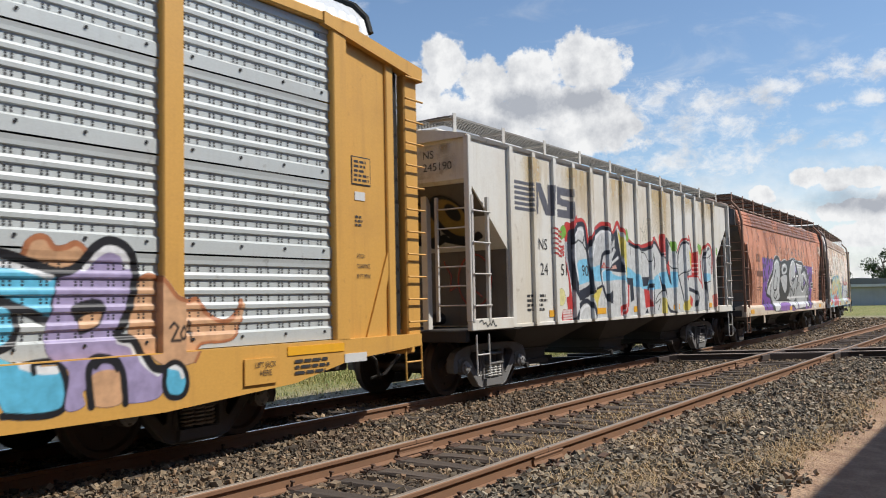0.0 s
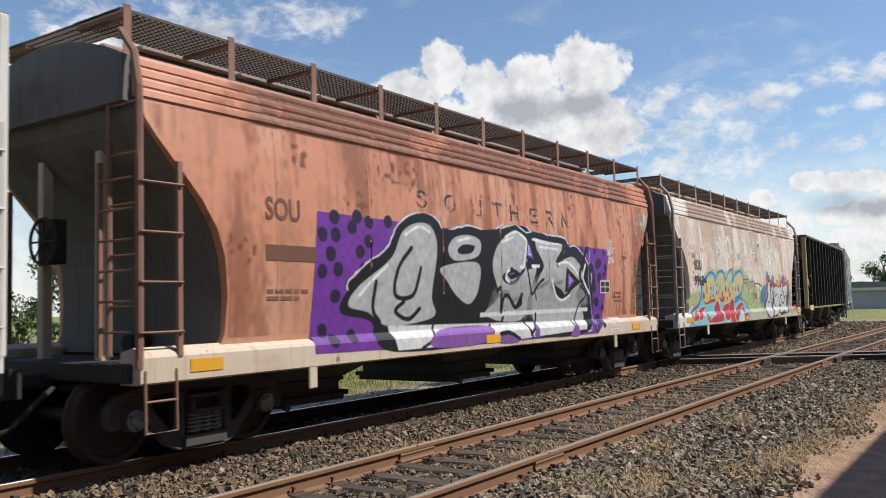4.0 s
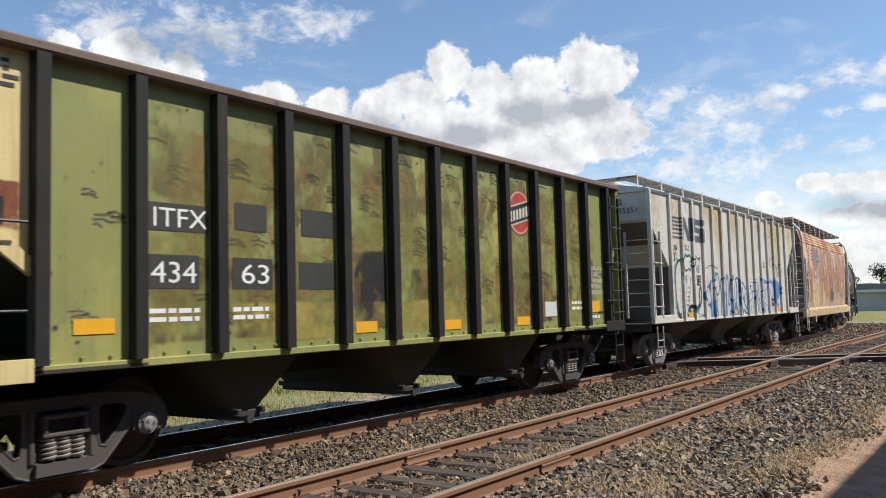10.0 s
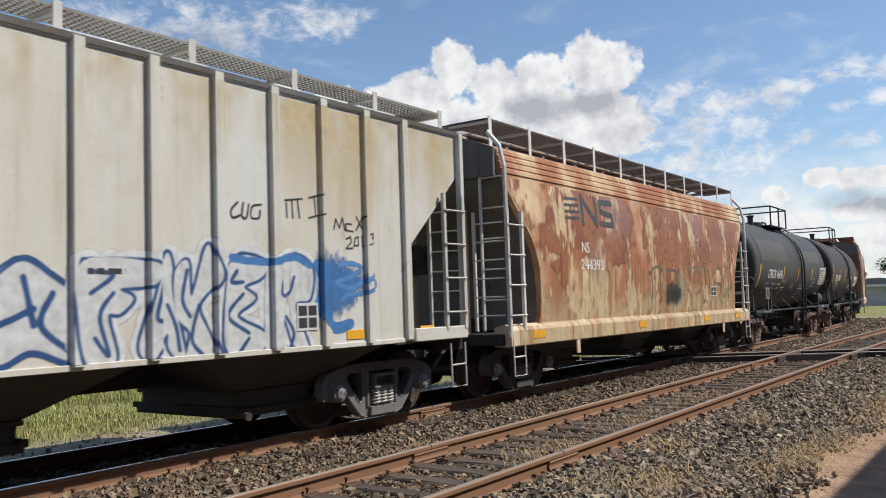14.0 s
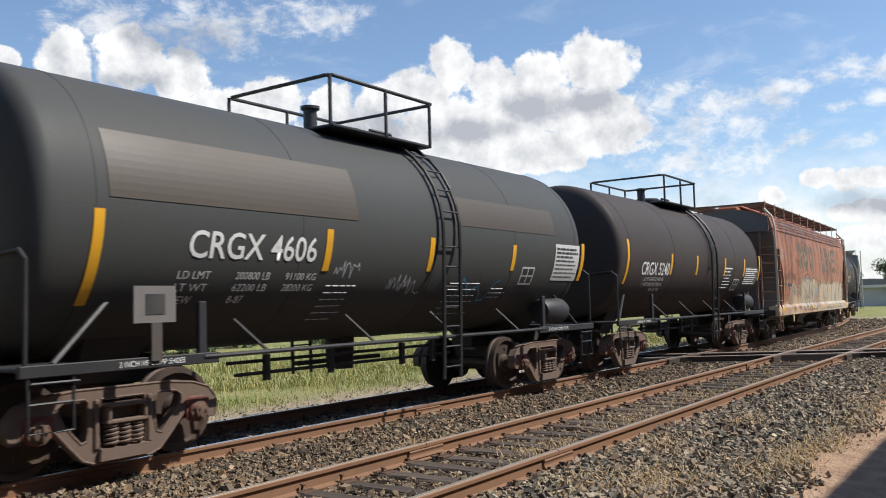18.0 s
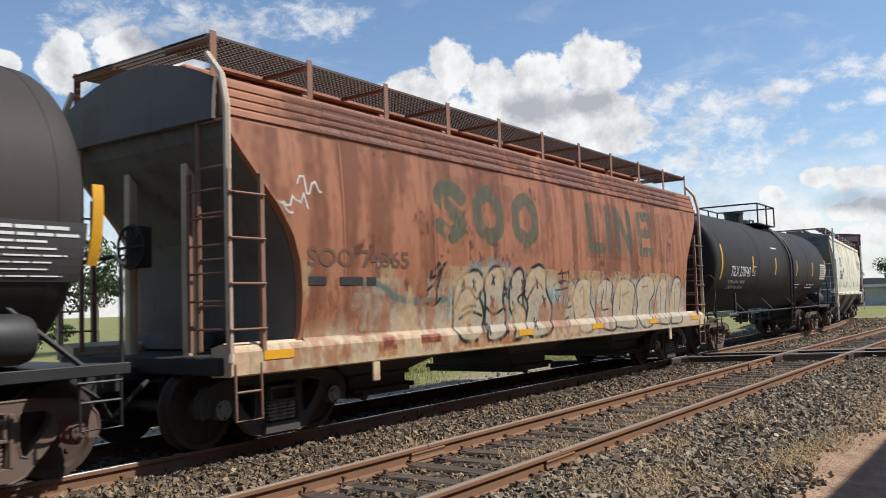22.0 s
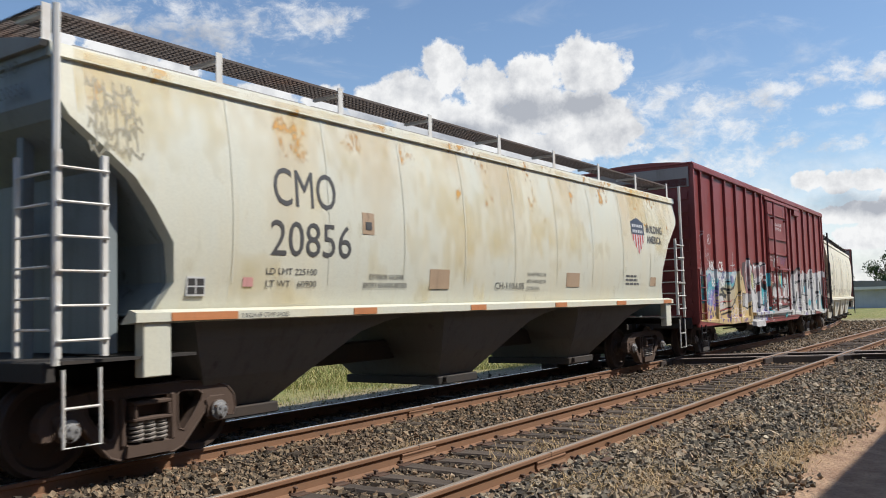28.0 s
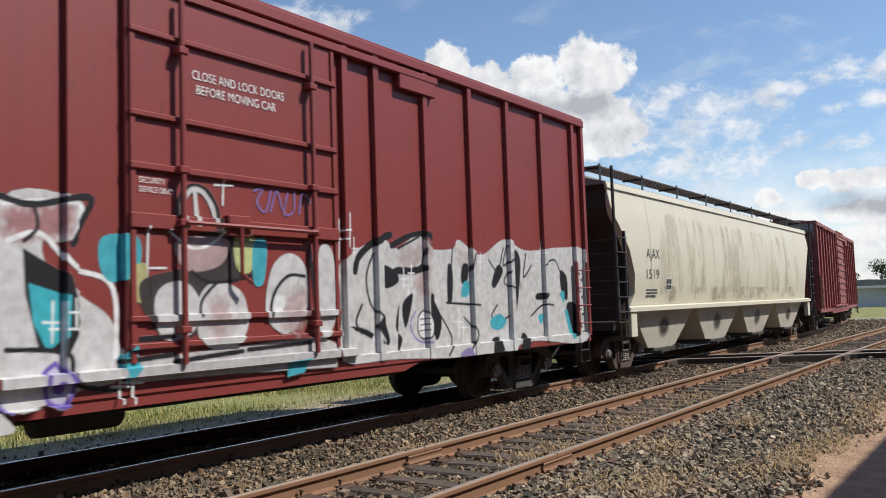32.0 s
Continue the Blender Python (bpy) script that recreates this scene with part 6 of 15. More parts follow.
# ---- ground ----
def ground_mat():
    m, nd, ln, bs = nodes_of("yard_ground")
    tc = nd.new("ShaderNodeTexCoord")
    sep = nd.new("ShaderNodeSeparateXYZ")
    ln.new(tc.outputs["Object"], sep.inputs[0])

    def noise_of(scale, detail=8.0, rough=0.65):
        n = nd.new("ShaderNodeTexNoise")
        n.inputs["Scale"].default_value, n.inputs["Detail"].default_value, n.inputs["Roughness"].default_value = scale, detail, rough
        ln.new(tc.outputs["Object"], n.inputs["Vector"])
        return n.outputs["Fac"]

    def mth(op, a, b):
        n = nd.new("ShaderNodeMath")
        n.operation = op
        for i, v in enumerate((a, b)):
            if isinstance(v, (int, float)):
                n.inputs[i].default_value = v
            else:
                ln.new(v, n.inputs[i])
        return n.outputs[0]

    def ramp(v, lo, hi, a=0.0, b=1.0):
        n = nd.new("ShaderNodeMapRange")
        n.interpolation_type = "SMOOTHSTEP"
        ln.new(v, n.inputs[0])
        for i, q in enumerate((lo, hi, a, b)):
            n.inputs[i + 1].default_value = q
        return n.outputs[0]

    def mix(f, a, b):
        n = nd.new("ShaderNodeMix")
        n.data_type = "RGBA"
        ln.new(f, n.inputs[0])
        for i, v in ((6, a), (7, b)):
            if isinstance(v, tuple):
                n.inputs[i].default_value = (*v, 1)
            else:
                ln.new(v, n.inputs[i])
        return n.outputs[2]

    wob = mth("MULTIPLY", mth("SUBTRACT", noise_of(0.6), 0.5), 0.9)
    y = mth("ADD", sep.outputs["Y"], wob)
    # how far past the bend of the train's track a place lies
    vo = nd.new("ShaderNodeTexVoronoi")
    vo.inputs["Scale"].default_value = 19.0
    ln.new(tc.outputs["Object"], vo.inputs["Vector"])
    stone = mix(ramp(vo.outputs["Distance"], 0.02, 0.5), (0.27, 0.25, 0.215), (0.065, 0.058, 0.048))
    stone = mix(ramp(noise_of(6.0), 0.45, 0.62), stone, (0.22, 0.165, 0.115))
    dirt = mix(ramp(noise_of(3.0), 0.35, 0.65), (0.31, 0.19, 0.12), (0.45, 0.30, 0.19))
    dirt = mix(ramp(noise_of(28.0), 0.5, 0.7), dirt, (0.22, 0.145, 0.10))
    grass = mix(ramp(noise_of(0.8), 0.38, 0.62), (0.17, 0.21, 0.05), (0.33, 0.28, 0.11))
    grass = mix(ramp(noise_of(14.0), 0.4, 0.65), grass, (0.14, 0.15, 0.04))
    shoulder = mix(ramp(noise_of(9.0), 0.42, 0.6), (0.38, 0.30, 0.20), (0.20, 0.155, 0.10))
    gx = mth("MAXIMUM", mth("SUBTRACT", sep.outputs["X"], BEND_X), 0.0)
    yb = mth("SUBTRACT", y, mth("DIVIDE", mth("MULTIPLY", gx, gx), 2 * BEND_R))
    col = mix(ramp(y, 2.2, 2.6), dirt, stone)
    # Bed below the train darkened: its shade is put into the ground colour.
    track_shade = mth("MULTIPLY", ramp(yb, TRACK_Y - 1.25, TRACK_Y - 0.75), ramp(yb, TRACK_Y + 2.0, TRACK_Y + 1.2))
    pale = mix(ramp(noise_of(7.0), 0.4, 0.6), (0.36, 0.31, 0.24), (0.22, 0.18, 0.13))
    col = mix(mth("MULTIPLY", ramp(sep.outputs["X"], 25.5, 32.0), ramp(y, 2.2, 2.6)), col, pale)
    col = mix(mth("MULTIPLY", mth("MULTIPLY", track_shade, ramp(sep.outputs["X"], 33.0, 24.0)), 0.75), col, (0.035, 0.03, 0.026))
    col = mix(mth("MULTIPLY", mth("MULTIPLY", ramp(y, 4.2, 4.6), ramp(y, 7.9, 7.5)), 0.5), col, (0.15, 0.105, 0.07))
    col = mix(ramp(yb, 9.9, 10.6), col, shoulder)
    col = mix(ramp(yb, 12.6, 15.0), col, grass)
    far = mth("MULTIPLY", ramp(sep.outputs["X"], 60.0, 72.0), ramp(y, -60.0, -2.0, 1.0, 1.0))
    col = mix(far, col, grass)
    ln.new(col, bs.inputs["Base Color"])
    bs.inputs["Roughness"].default_value = 0.95
    bp = nd.new("ShaderNodeBump")
    bp.inputs["Strength"].default_value, bp.inputs["Distance"].default_value = 0.8, 0.03
    ln.new(mth("ADD", noise_of(30.0, 5.0), vo.outputs["Distance"]), bp.inputs["Height"])
    ln.new(bp.outputs[0], bs.inputs["Normal"])
    return m


def bed(x, y):
    """Height of the ballast and ground at a place."""
    bend = max(0.0, x - BEND_X) ** 2 / (2 * BEND_R)
    d = y - bend
    up = np.interp(d, [-5, 1.2, 2.2, 3.0, 3.6, 4.1, 4.3, 5.55, 5.75, 6.6, 7.3, 7.75, 7.95, 9.2, 9.4, 10.2, 11.2, 12.0, 20, 60], [-0.42, -0.40, -0.36, -0.24, -0.185, -0.168, -0.195, -0.195, -0.168, -0.22, -0.19, -0.172, -0.19, -0.19, -0.17, -0.22, -0.42, -0.5, -0.6, -0.8])
    return float(up)


def build_ground():
    xs = np.concatenate([[-900, -300, -90, -30], np.arange(-8, 42, 0.35), np.arange(42, 90, 2.0), [100, 130, 180, 300, 700, 2500]])
    ys = np.concatenate([[-2500, -500, -90, -20, -6, -3], np.arange(-1.0, 14.0, 0.16), np.arange(14, 40, 2.0), [45, 70, 120, 300, 900, 2500]])
    vs = []
    for y in ys:
        for x in xs:
            z = bed(min(x, 90.0), y)
            if -8 <= x <= 42 and -1 <= y <= 14:
                z += 0.02 * (noise.noise(Vector((x * 2.1, y * 2.1, 0))) + 0.5 * noise.noise(Vector((x * 5.3, y * 5.3, 4))))
            vs.append((x, y, z))
    nx = len(xs)
    fs = [(j * nx + i, j * nx + i + 1, (j + 1) * nx + i + 1, (j + 1) * nx + i) for j in range(len(ys) - 1) for i in range(nx - 1)]
    me = bpy.data.meshes.new("ground")
    me.from_pydata(vs, [], fs)
    me.materials.append(ground_mat())
    for p in me.polygons:
        p.use_smooth = True
    tagged(new("ground", me), "gravel, dry earth and grass round the railway tracks", "ground", kind="structure")


build_ground()

# ---- rails and sleepers ----
RAIL_RUST = paint_mat("rusty_rail_web", (0.225, 0.118, 0.064), 0.8, 0, (0.15, 0.085, 0.05), 0.45, 0.2, 2.0)
RAIL_HEAD = paint_mat("worn_rail_head", (0.30, 0.25, 0.20), 0.5, 0.3, (0.22, 0.15, 0.1), 0.4, 0.1, 2.0, 0.05)
RAIL_BRIGHT = paint_mat("bright_rail_head", (0.62, 0.62, 0.62), 0.25, 0.9, (0.4, 0.38, 0.36), 0.2, 0.1, 2.0, 0.0)
RAIL_DARK = paint_mat("dark_shaded_rail", (0.05, 0.035, 0.028), 0.7, 0, (0.09, 0.06, 0.04), 0.4, 0.2, 2.0)
WOOD_TIE = paint_mat("weathered_sleeper", (0.088, 0.066, 0.05), 0.9, 0, (0.04, 0.03, 0.024), 0.5, 0.2, 3.0, 0.5, random_tone=0.6)
SPIKE = paint_mat("rusty_spike", (0.10, 0.055, 0.035), 0.8, 0, (0.05, 0.03, 0.02), 0.4, 0.2, 3.0)
RAIL_PROFILE = [(-0.07, -0.172), (0.07, -0.172), (0.07, -0.158), (0.012, -0.14), (0.010, -0.05), (0.036, -0.038), (0.037, -0.008), (0.028, 0.0), (-0.028, 0.0), (-0.037, -0.008), (-0.036, -0.038), (-0.010, -0.05), (-0.012, -0.14), (-0.07, -0.158)]


def sweep_rail(pts, name, head, parent, body):
    """A rail along a line of points: web and foot, and the worn head as a strip of its own."""
    g, top = Geo(), Geo()
    rings, tops = [], []
    for i, p in enumerate(pts):
        d = (pts[min(i + 1, len(pts) - 1)] - pts[max(i - 1, 0)]).normalized()
        n = Vector((-d.y, d.x, 0))
        rings += [p + n * a + Vector((0, 0, b)) for a, b in RAIL_PROFILE]
        tops += [p + n * a + Vector((0, 0, b)) for a, b in ((-0.0365, -0.012), (-0.024, 0.003), (0.024, 0.003), (0.0365, -0.012))]
    m = len(RAIL_PROFILE)
    fs = [(i * m + k, i * m + (k + 1) % m, (i + 1) * m + (k + 1) % m, (i + 1) * m + k) for i in range(len(pts) - 1) for k in range(m)]
    fs += [tuple(range(m)), tuple((len(pts) - 1) * m + k for k in range(m))]
    r = part("rail", g.add(rings, fs), body, parent)
    part("rail_head", top.add(tops, [(i * 4 + k, i * 4 + k + 1, (i + 1) * 4 + k + 1, (i + 1) * 4 + k) for i in range(len(pts) - 1) for k in range(3)]), head, r)
    return r


GAUGE = 0.7525
near_track = thing("near_track", "rusty rails on weathered sleepers in gravel", "railway track", kind="structure")
train_track = thing("train_track", "worn rails under the passing train", "railway track", kind="structure")
for off in (-GAUGE, GAUGE):
    sweep_rail([Vector((x, NEAR_Y + off, 0)) for x in (-60, 0, 30, 140)], "rail", RAIL_HEAD, near_track, RAIL_RUST)
    sweep_rail([on_track(s, off) for s in [-60, 0, 28.5] + list(range(31, 130, 3))], "rail", RAIL_BRIGHT, train_track, RAIL_RUST)


# ---- paint, lettering and marks of each car ----
BLACK, WHITE, SILVER = (0.015, 0.015, 0.018), (0.78, 0.78, 0.78), (0.42, 0.43, 0.44)
CYAN, BLUE, RED, PURPLE = (0.12, 0.48, 0.68), (0.03, 0.14, 0.33), (0.50, 0.045, 0.04), (0.17, 0.045, 0.32)
YELLOW, GREEN, PEACH, LILAC, TEAL = (0.65, 0.48, 0.07), (0.2, 0.42, 0.06), (0.62, 0.36, 0.20), (0.36, 0.30, 0.48), (0.03, 0.38, 0.40)

INK = (0.03, 0.035, 0.05)
SCARLET = (0.55, 0.055, 0.05)
ALLOY = (0.60, 0.61, 0.60)
AZURE = (0.22, 0.55, 0.75)
MUSTARD = (0.68, 0.56, 0.12)
PLUM_INK = (0.03, 0.02, 0.05)
PEWTER = (0.46, 0.47, 0.47)
LAGOON = (0.20, 0.52, 0.64)
COBALT = (0.02, 0.17, 0.40)
MAIZE = (0.64, 0.52, 0.20)
CRIMSON = (0.46, 0.03, 0.06)
STRAW = (0.72, 0.62, 0.34)
SEPIA = (0.09, 0.075, 0.07)
MARINE = (0.02, 0.22, 0.42)
CHALK = (0.62, 0.63, 0.64)
NAVY = (0.03, 0.085, 0.22)
SOOT = (0.11, 0.10, 0.07)
BISCUIT = (0.44, 0.39, 0.30)
COAL = (0.02, 0.02, 0.02)
OATMEAL = (0.50, 0.45, 0.35)
OCHRE = (0.60, 0.44, 0.21)
INDIGO = (0.10, 0.06, 0.26)
TIN = (0.58, 0.57, 0.57)
BLUSH = (0.72, 0.66, 0.68)
SIENNA = (0.42, 0.16, 0.07)
DUSTY_ROSE = (0.62, 0.50, 0.50)


def paint_rack(sp):
    """Round peach, blue and lilac forms with black edges."""
    sp.start(3)
    sp.blob((0.93, 2, 0.97, 2.11, 1.05, 2.17, 1.14, 2.15, 1.21, 2.07, 1.32, 2.08, 1.41, 2.12, 1.49, 2.08, 1.56, 1.98, 1.35, 1.87, 1.03, 1.95), PEACH)
    sp.brush((0.93, 2, 0.97, 2.11, 1.05, 2.16, 1.14, 2.15, 1.21, 2.07, 1.32, 2.08, 1.41, 2.12, 1.49, 2.08, 1.54, 1.99), 0.055, SIENNA)
    sp.blob((2.02, 1.23, 1.97, 1.34, 2.03, 1.55, 2.08, 1.79, 2.2, 1.84, 2.34, 1.77, 2.48, 1.62, 2.67, 1.58, 2.79, 1.6, 2.89, 1.47, 3.1, 1.36, 3.28, 1.41, 3.39, 1.58, 3.43, 1.5, 3.35, 1.3, 3.18, 1.16, 2.92, 1.15, 2.79, 1.12, 2.69, 0.97, 2.44, 0.94, 2.23, 1), PEACH)
    sp.brush((2.08, 1.79, 2.2, 1.84, 2.34, 1.77, 2.48, 1.62, 2.67, 1.58, 2.79, 1.6, 2.89, 1.47, 3.1, 1.36, 3.28, 1.41, 3.39, 1.58), 0.05, SIENNA)
    sp.brush((3.38, 1.38, 3.28, 1.2, 3.12, 1.15, 2.9, 1.15, 2.79, 1.12, 2.69, 0.97), 0.03, SIENNA)
    sp.blob((0.59, 2.04, 0.88, 1.97, 1.13, 1.89, 1.28, 1.83, 1.23, 1.57, 1.19, 1.42, 0.98, 1.51, 0.6, 1.67), CYAN)
    sp.brush((0.75, 1.94, 0.93, 1.92, 1.17, 1.83), 0.1, WHITE)
    sp.brush((0.59, 2.04, 0.88, 1.97, 1.13, 1.89, 1.28, 1.83, 1.24, 1.62, 1.19, 1.42, 0.98, 1.51, 0.74, 1.61, 0.64, 1.65), 0.085, BLACK)
    sp.blob((0.65, 1.6, 0.81, 1.57, 0.88, 1.4, 0.84, 1.25, 0.65, 1.18), CYAN)
    sp.brush((0.72, 1.6, 0.83, 1.55, 0.88, 1.4, 0.84, 1.25, 0.71, 1.19), 0.07, BLACK)
    sp.blob((0.6, 1.15, 0.94, 1.04, 1.22, 1.02, 1.28, 0.89, 1.26, 0.67, 1.04, 0.62, 0.75, 0.67), CYAN)
    sp.brush((0.89, 1.06, 1.04, 1.01, 1.19, 1), 0.07, WHITE)
    sp.brush((1.23, 1.03, 1.29, 0.87, 1.26, 0.66, 1.04, 0.62, 0.73, 0.66), 0.06, BLACK)
    sp.brush((0.99, 0.99, 1, 1.07, 1.23, 1.07, 1.26, 1.01), 0.05, BLACK)
    sp.blob((1.14, 1.15, 1.14, 1.37, 1.2, 1.49, 1.27, 1.81, 1.45, 1.92, 1.6, 2.08, 1.74, 2.15, 1.9, 2.12, 2.01, 1.98, 2.03, 1.79, 2, 1.61, 1.94, 1.42, 1.87, 1.28, 2.02, 1.23, 2.11, 1.03, 2.28, 0.91, 2.26, 0.66, 1.88, 0.64, 1.8, 0.77, 1.46, 0.8, 1.46, 0.66, 1.28, 0.65, 1.31, 0.97), LILAC)
    sp.brush((1.51, 1.92, 1.62, 2.04, 1.75, 2.1, 1.9, 2.06, 1.97, 1.95), 0.11, WHITE)
    sp.brush((1.86, 1.22, 2, 1.17, 2.08, 1.01, 2.24, 0.89), 0.07, WHITE)
    sp.brush((1.24, 1.85, 1.43, 1.9, 1.59, 2.08, 1.74, 2.16, 1.91, 2.12, 2.02, 1.98, 2.04, 1.77, 1.96, 1.47, 1.86, 1.26, 2.01, 1.22, 2.11, 1.05, 2.2, 0.94, 2.33, 0.92), 0.085, BLACK)
    sp.blob((1.37, 1.53, 1.51, 1.6, 1.67, 1.61, 1.73, 1.53, 1.67, 1.38, 1.47, 1.29, 1.44, 1.41), BLACK)
    sp.blob((1.47, 1.33, 1.47, 1.43, 1.57, 1.48, 1.69, 1.49, 1.64, 1.38), PEACH)
    sp.blob((1.54, 0.93, 1.83, 0.93, 1.84, 0.65, 1.54, 0.66), PEACH)
    sp.brush((1.53, 0.65, 1.5, 0.95, 1.56, 1.05, 1.67, 1.08, 1.78, 1.04, 1.85, 0.92, 1.88, 0.64), 0.07, BLACK)
    sp.brush((1.57, 0.99, 1.63, 1.04, 1.74, 1.02, 1.79, 0.95), 0.04, BLACK)
    sp.blob((2.33, 0.94, 2.44, 0.98, 2.55, 0.91, 2.59, 0.75, 2.52, 0.64, 2.37, 0.65, 2.31, 0.77), CYAN)
    sp.brush((2.38, 0.94, 2.49, 0.91, 2.53, 0.83), 0.05, WHITE)
    sp.brush((2.33, 0.94, 2.44, 0.98, 2.55, 0.91, 2.59, 0.75, 2.52, 0.64, 2.37, 0.65, 2.31, 0.77, 2.33, 0.94), 0.055, BLACK)
    sp.stick((2.38, 1.32, 2.43, 1.37, 2.48, 1.32, 2.4, 1.19, 2.51, 1.19), 0.028, BLACK)
    sp.brush((2.55, 1.33, 2.51, 1.25, 2.55, 1.2, 2.58, 1.27, 2.55, 1.33), 0.026, BLACK)
    sp.stick((2.61, 1.37, 2.61, 1.19), 0.026, BLACK)
    sp.stick((2.67, 1.38, 2.64, 1.27, 2.72, 1.26), 0.026, BLACK)
    sp.stick((2.69, 1.36, 2.69, 1.17), 0.026, BLACK)


def paint_ribbed_a(sp):
    """Tall grey forms with a blue band, red rim and black depth."""
    sp.start(13)
    sp.blob((1.26, 2.55, 1.22, 2.79, 1.29, 2.94, 1.48, 2.94, 1.58, 2.86, 1.46, 2.72, 1.34, 2.5, 1.39, 2.12, 1.53, 1.78, 1.57, 1.49, 1.51, 1.18, 1.51, 1.06, 1.07, 1.07, 1.09, 1.31, 1.29, 1.32, 1.26, 1.53, 1.37, 1.58, 1.36, 1.88, 1.26, 2.17), SCARLET)
    sp.stick((1.1, 1.29, 1.45, 1.3), 0.035, (0.7, 0.6, 0.58))
    sp.stick((1.1, 1.25, 1.45, 1.26), 0.035, (0.7, 0.6, 0.58))
    sp.stick((1.11, 1.2, 1.45, 1.21), 0.035, (0.7, 0.6, 0.58))
    sp.stick((1.11, 1.15, 1.45, 1.16), 0.035, (0.7, 0.6, 0.58))
    sp.stick((1.08, 2.47, 1.19, 2.49), 0.04, SCARLET)
    sp.stick((1.08, 2.41, 1.19, 2.44), 0.04, SCARLET)
    sp.stick((1.08, 2.36, 1.19, 2.38), 0.04, SCARLET)
    sp.stick((1.08, 2.31, 1.19, 2.33), 0.04, SCARLET)
    sp.blob((1.36, 2.46, 1.48, 2.68, 1.65, 2.86, 1.86, 2.94, 2.06, 2.95, 2.15, 2.83, 2.24, 2.51, 2.39, 2.69, 2.72, 2.87, 3.07, 2.96, 3.41, 2.85, 3.53, 2.77, 3.71, 2.97, 3.94, 2.86, 4.35, 2.68, 4.92, 2.58, 5.33, 2.61, 5.77, 2.75, 6, 2.74, 6.47, 2.35, 6.69, 2.86, 7.05, 2.64, 7.33, 2.51, 7.54, 2.75, 7.96, 2.88, 8.33, 2.84, 8.51, 2.44, 8.69, 2.01, 9.13, 1.92, 9.27, 2.57, 9.58, 2.78, 10.02, 2.78, 10.11, 2.42, 9.96, 1.74, 9.58, 1.46, 9.56, 1.16, 6.43, 1.12, 4.15, 1.06, 2.78, 1.07, 1.57, 1.07, 1.52, 1.44, 1.38, 2.07), ALLOY)
    sp.haze((2.33, 2.33, 2.65, 2.69, 3.07, 2.78, 3.28, 2.39, 2.99, 2.14, 2.46, 2.12), (0.48, 0.49, 0.5), 0.6)
    sp.brush((1.31, 2.53, 1.31, 2.31, 1.43, 2.03, 1.57, 1.68), 0.11, (0.40, 0.42, 0.46))
    sp.brush((1.56, 2.93, 1.69, 3.06, 1.8, 3.01, 2.06, 3.01, 2.2, 2.85, 2.23, 2.53), 0.1, SCARLET)
    sp.brush((2.23, 2.53, 2.39, 2.75, 2.69, 2.93, 3, 3.03, 3.33, 2.96, 3.49, 2.85, 3.73, 3.09, 3.89, 2.96, 4.32, 2.75, 4.78, 2.63, 5.37, 2.69, 5.77, 2.83, 5.89, 2.87), 0.085, SCARLET)
    sp.brush((5.89, 2.87, 6.14, 2.64, 6.47, 2.4, 6.67, 2.24), 0.07, SCARLET)
    sp.blob((1.57, 2.14, 1.75, 2.23, 2.17, 2.28, 2.32, 2.13, 2.83, 2.18, 2.99, 2.1, 3.83, 1.96, 4.17, 2.17, 4.91, 1.95, 5.21, 1.86, 5.75, 1.96, 6.34, 2.1, 7.31, 2.08, 7.3, 1.77, 6.33, 1.71, 5.31, 1.67, 4.9, 1.72, 4.08, 1.81, 3.83, 1.89, 2.85, 1.85, 2.34, 1.85, 1.75, 1.78, 1.63, 1.93), AZURE)
    sp.brush((1.47, 2.72, 1.44, 2.42, 1.51, 2.03, 1.65, 1.67, 1.87, 1.58, 2.32, 1.69), 0.2, INK)
    sp.brush((1.47, 2.72, 1.65, 2.86, 1.86, 2.94, 2.06, 2.94, 2.14, 2.79, 2.23, 2.32, 2.34, 1.72), 0.1, INK)
    sp.brush((1.56, 2.52, 1.56, 2.23, 1.64, 1.93, 1.78, 1.67), 0.06, WHITE)
    sp.brush((1.58, 2.71, 1.65, 2.77, 1.86, 2.84, 2.04, 2.84, 2.05, 2.76), 0.05, WHITE)
    sp.brush((1.51, 2.55, 1.64, 2.6, 1.75, 2.64, 1.91, 2.62, 2.02, 2.59, 2.09, 2.72), 0.03, BLACK)
    sp.brush((2.02, 2.59, 2.11, 2.5, 2.2, 2.44), 0.035, BLACK)
    sp.brush((2.33, 2.33, 2.43, 2.53, 2.69, 2.76, 3.05, 2.88, 3.3, 2.82), 0.05, WHITE)
    sp.brush((2.24, 2.49, 2.39, 2.68, 2.69, 2.85, 3.01, 2.94, 3.38, 2.85, 3.55, 2.73), 0.085, INK)
    sp.facet((3.41, 2.79, 3.71, 2.96, 3.9, 2.43, 4.01, 2.04, 3.08, 2.07, 3.22, 2.19, 3.31, 2.49), INK)
    sp.facet((3.25, 2.27, 3.53, 2.57, 3.62, 2.51, 3.34, 2.25), ALLOY)
    sp.facet((3.22, 2.19, 3.73, 2.39, 3.75, 2.33, 3.25, 2.15), (0.7, 0.71, 0.7))
    sp.facet((3.48, 2.69, 3.59, 2.74, 3.56, 2.58, 3.39, 2.54), (0.5, 0.51, 0.51))
    sp.facet((3.14, 2.1, 3.57, 2.2, 3.65, 2.12), (0.62, 0.35, 0.28))
    sp.facet((3.71, 2.96, 4.14, 2.6, 4.01, 1.88, 3.88, 2.41), MUSTARD)
    sp.stick((3.71, 2.96, 3.88, 2.41, 4.01, 1.88), 0.025, WHITE)
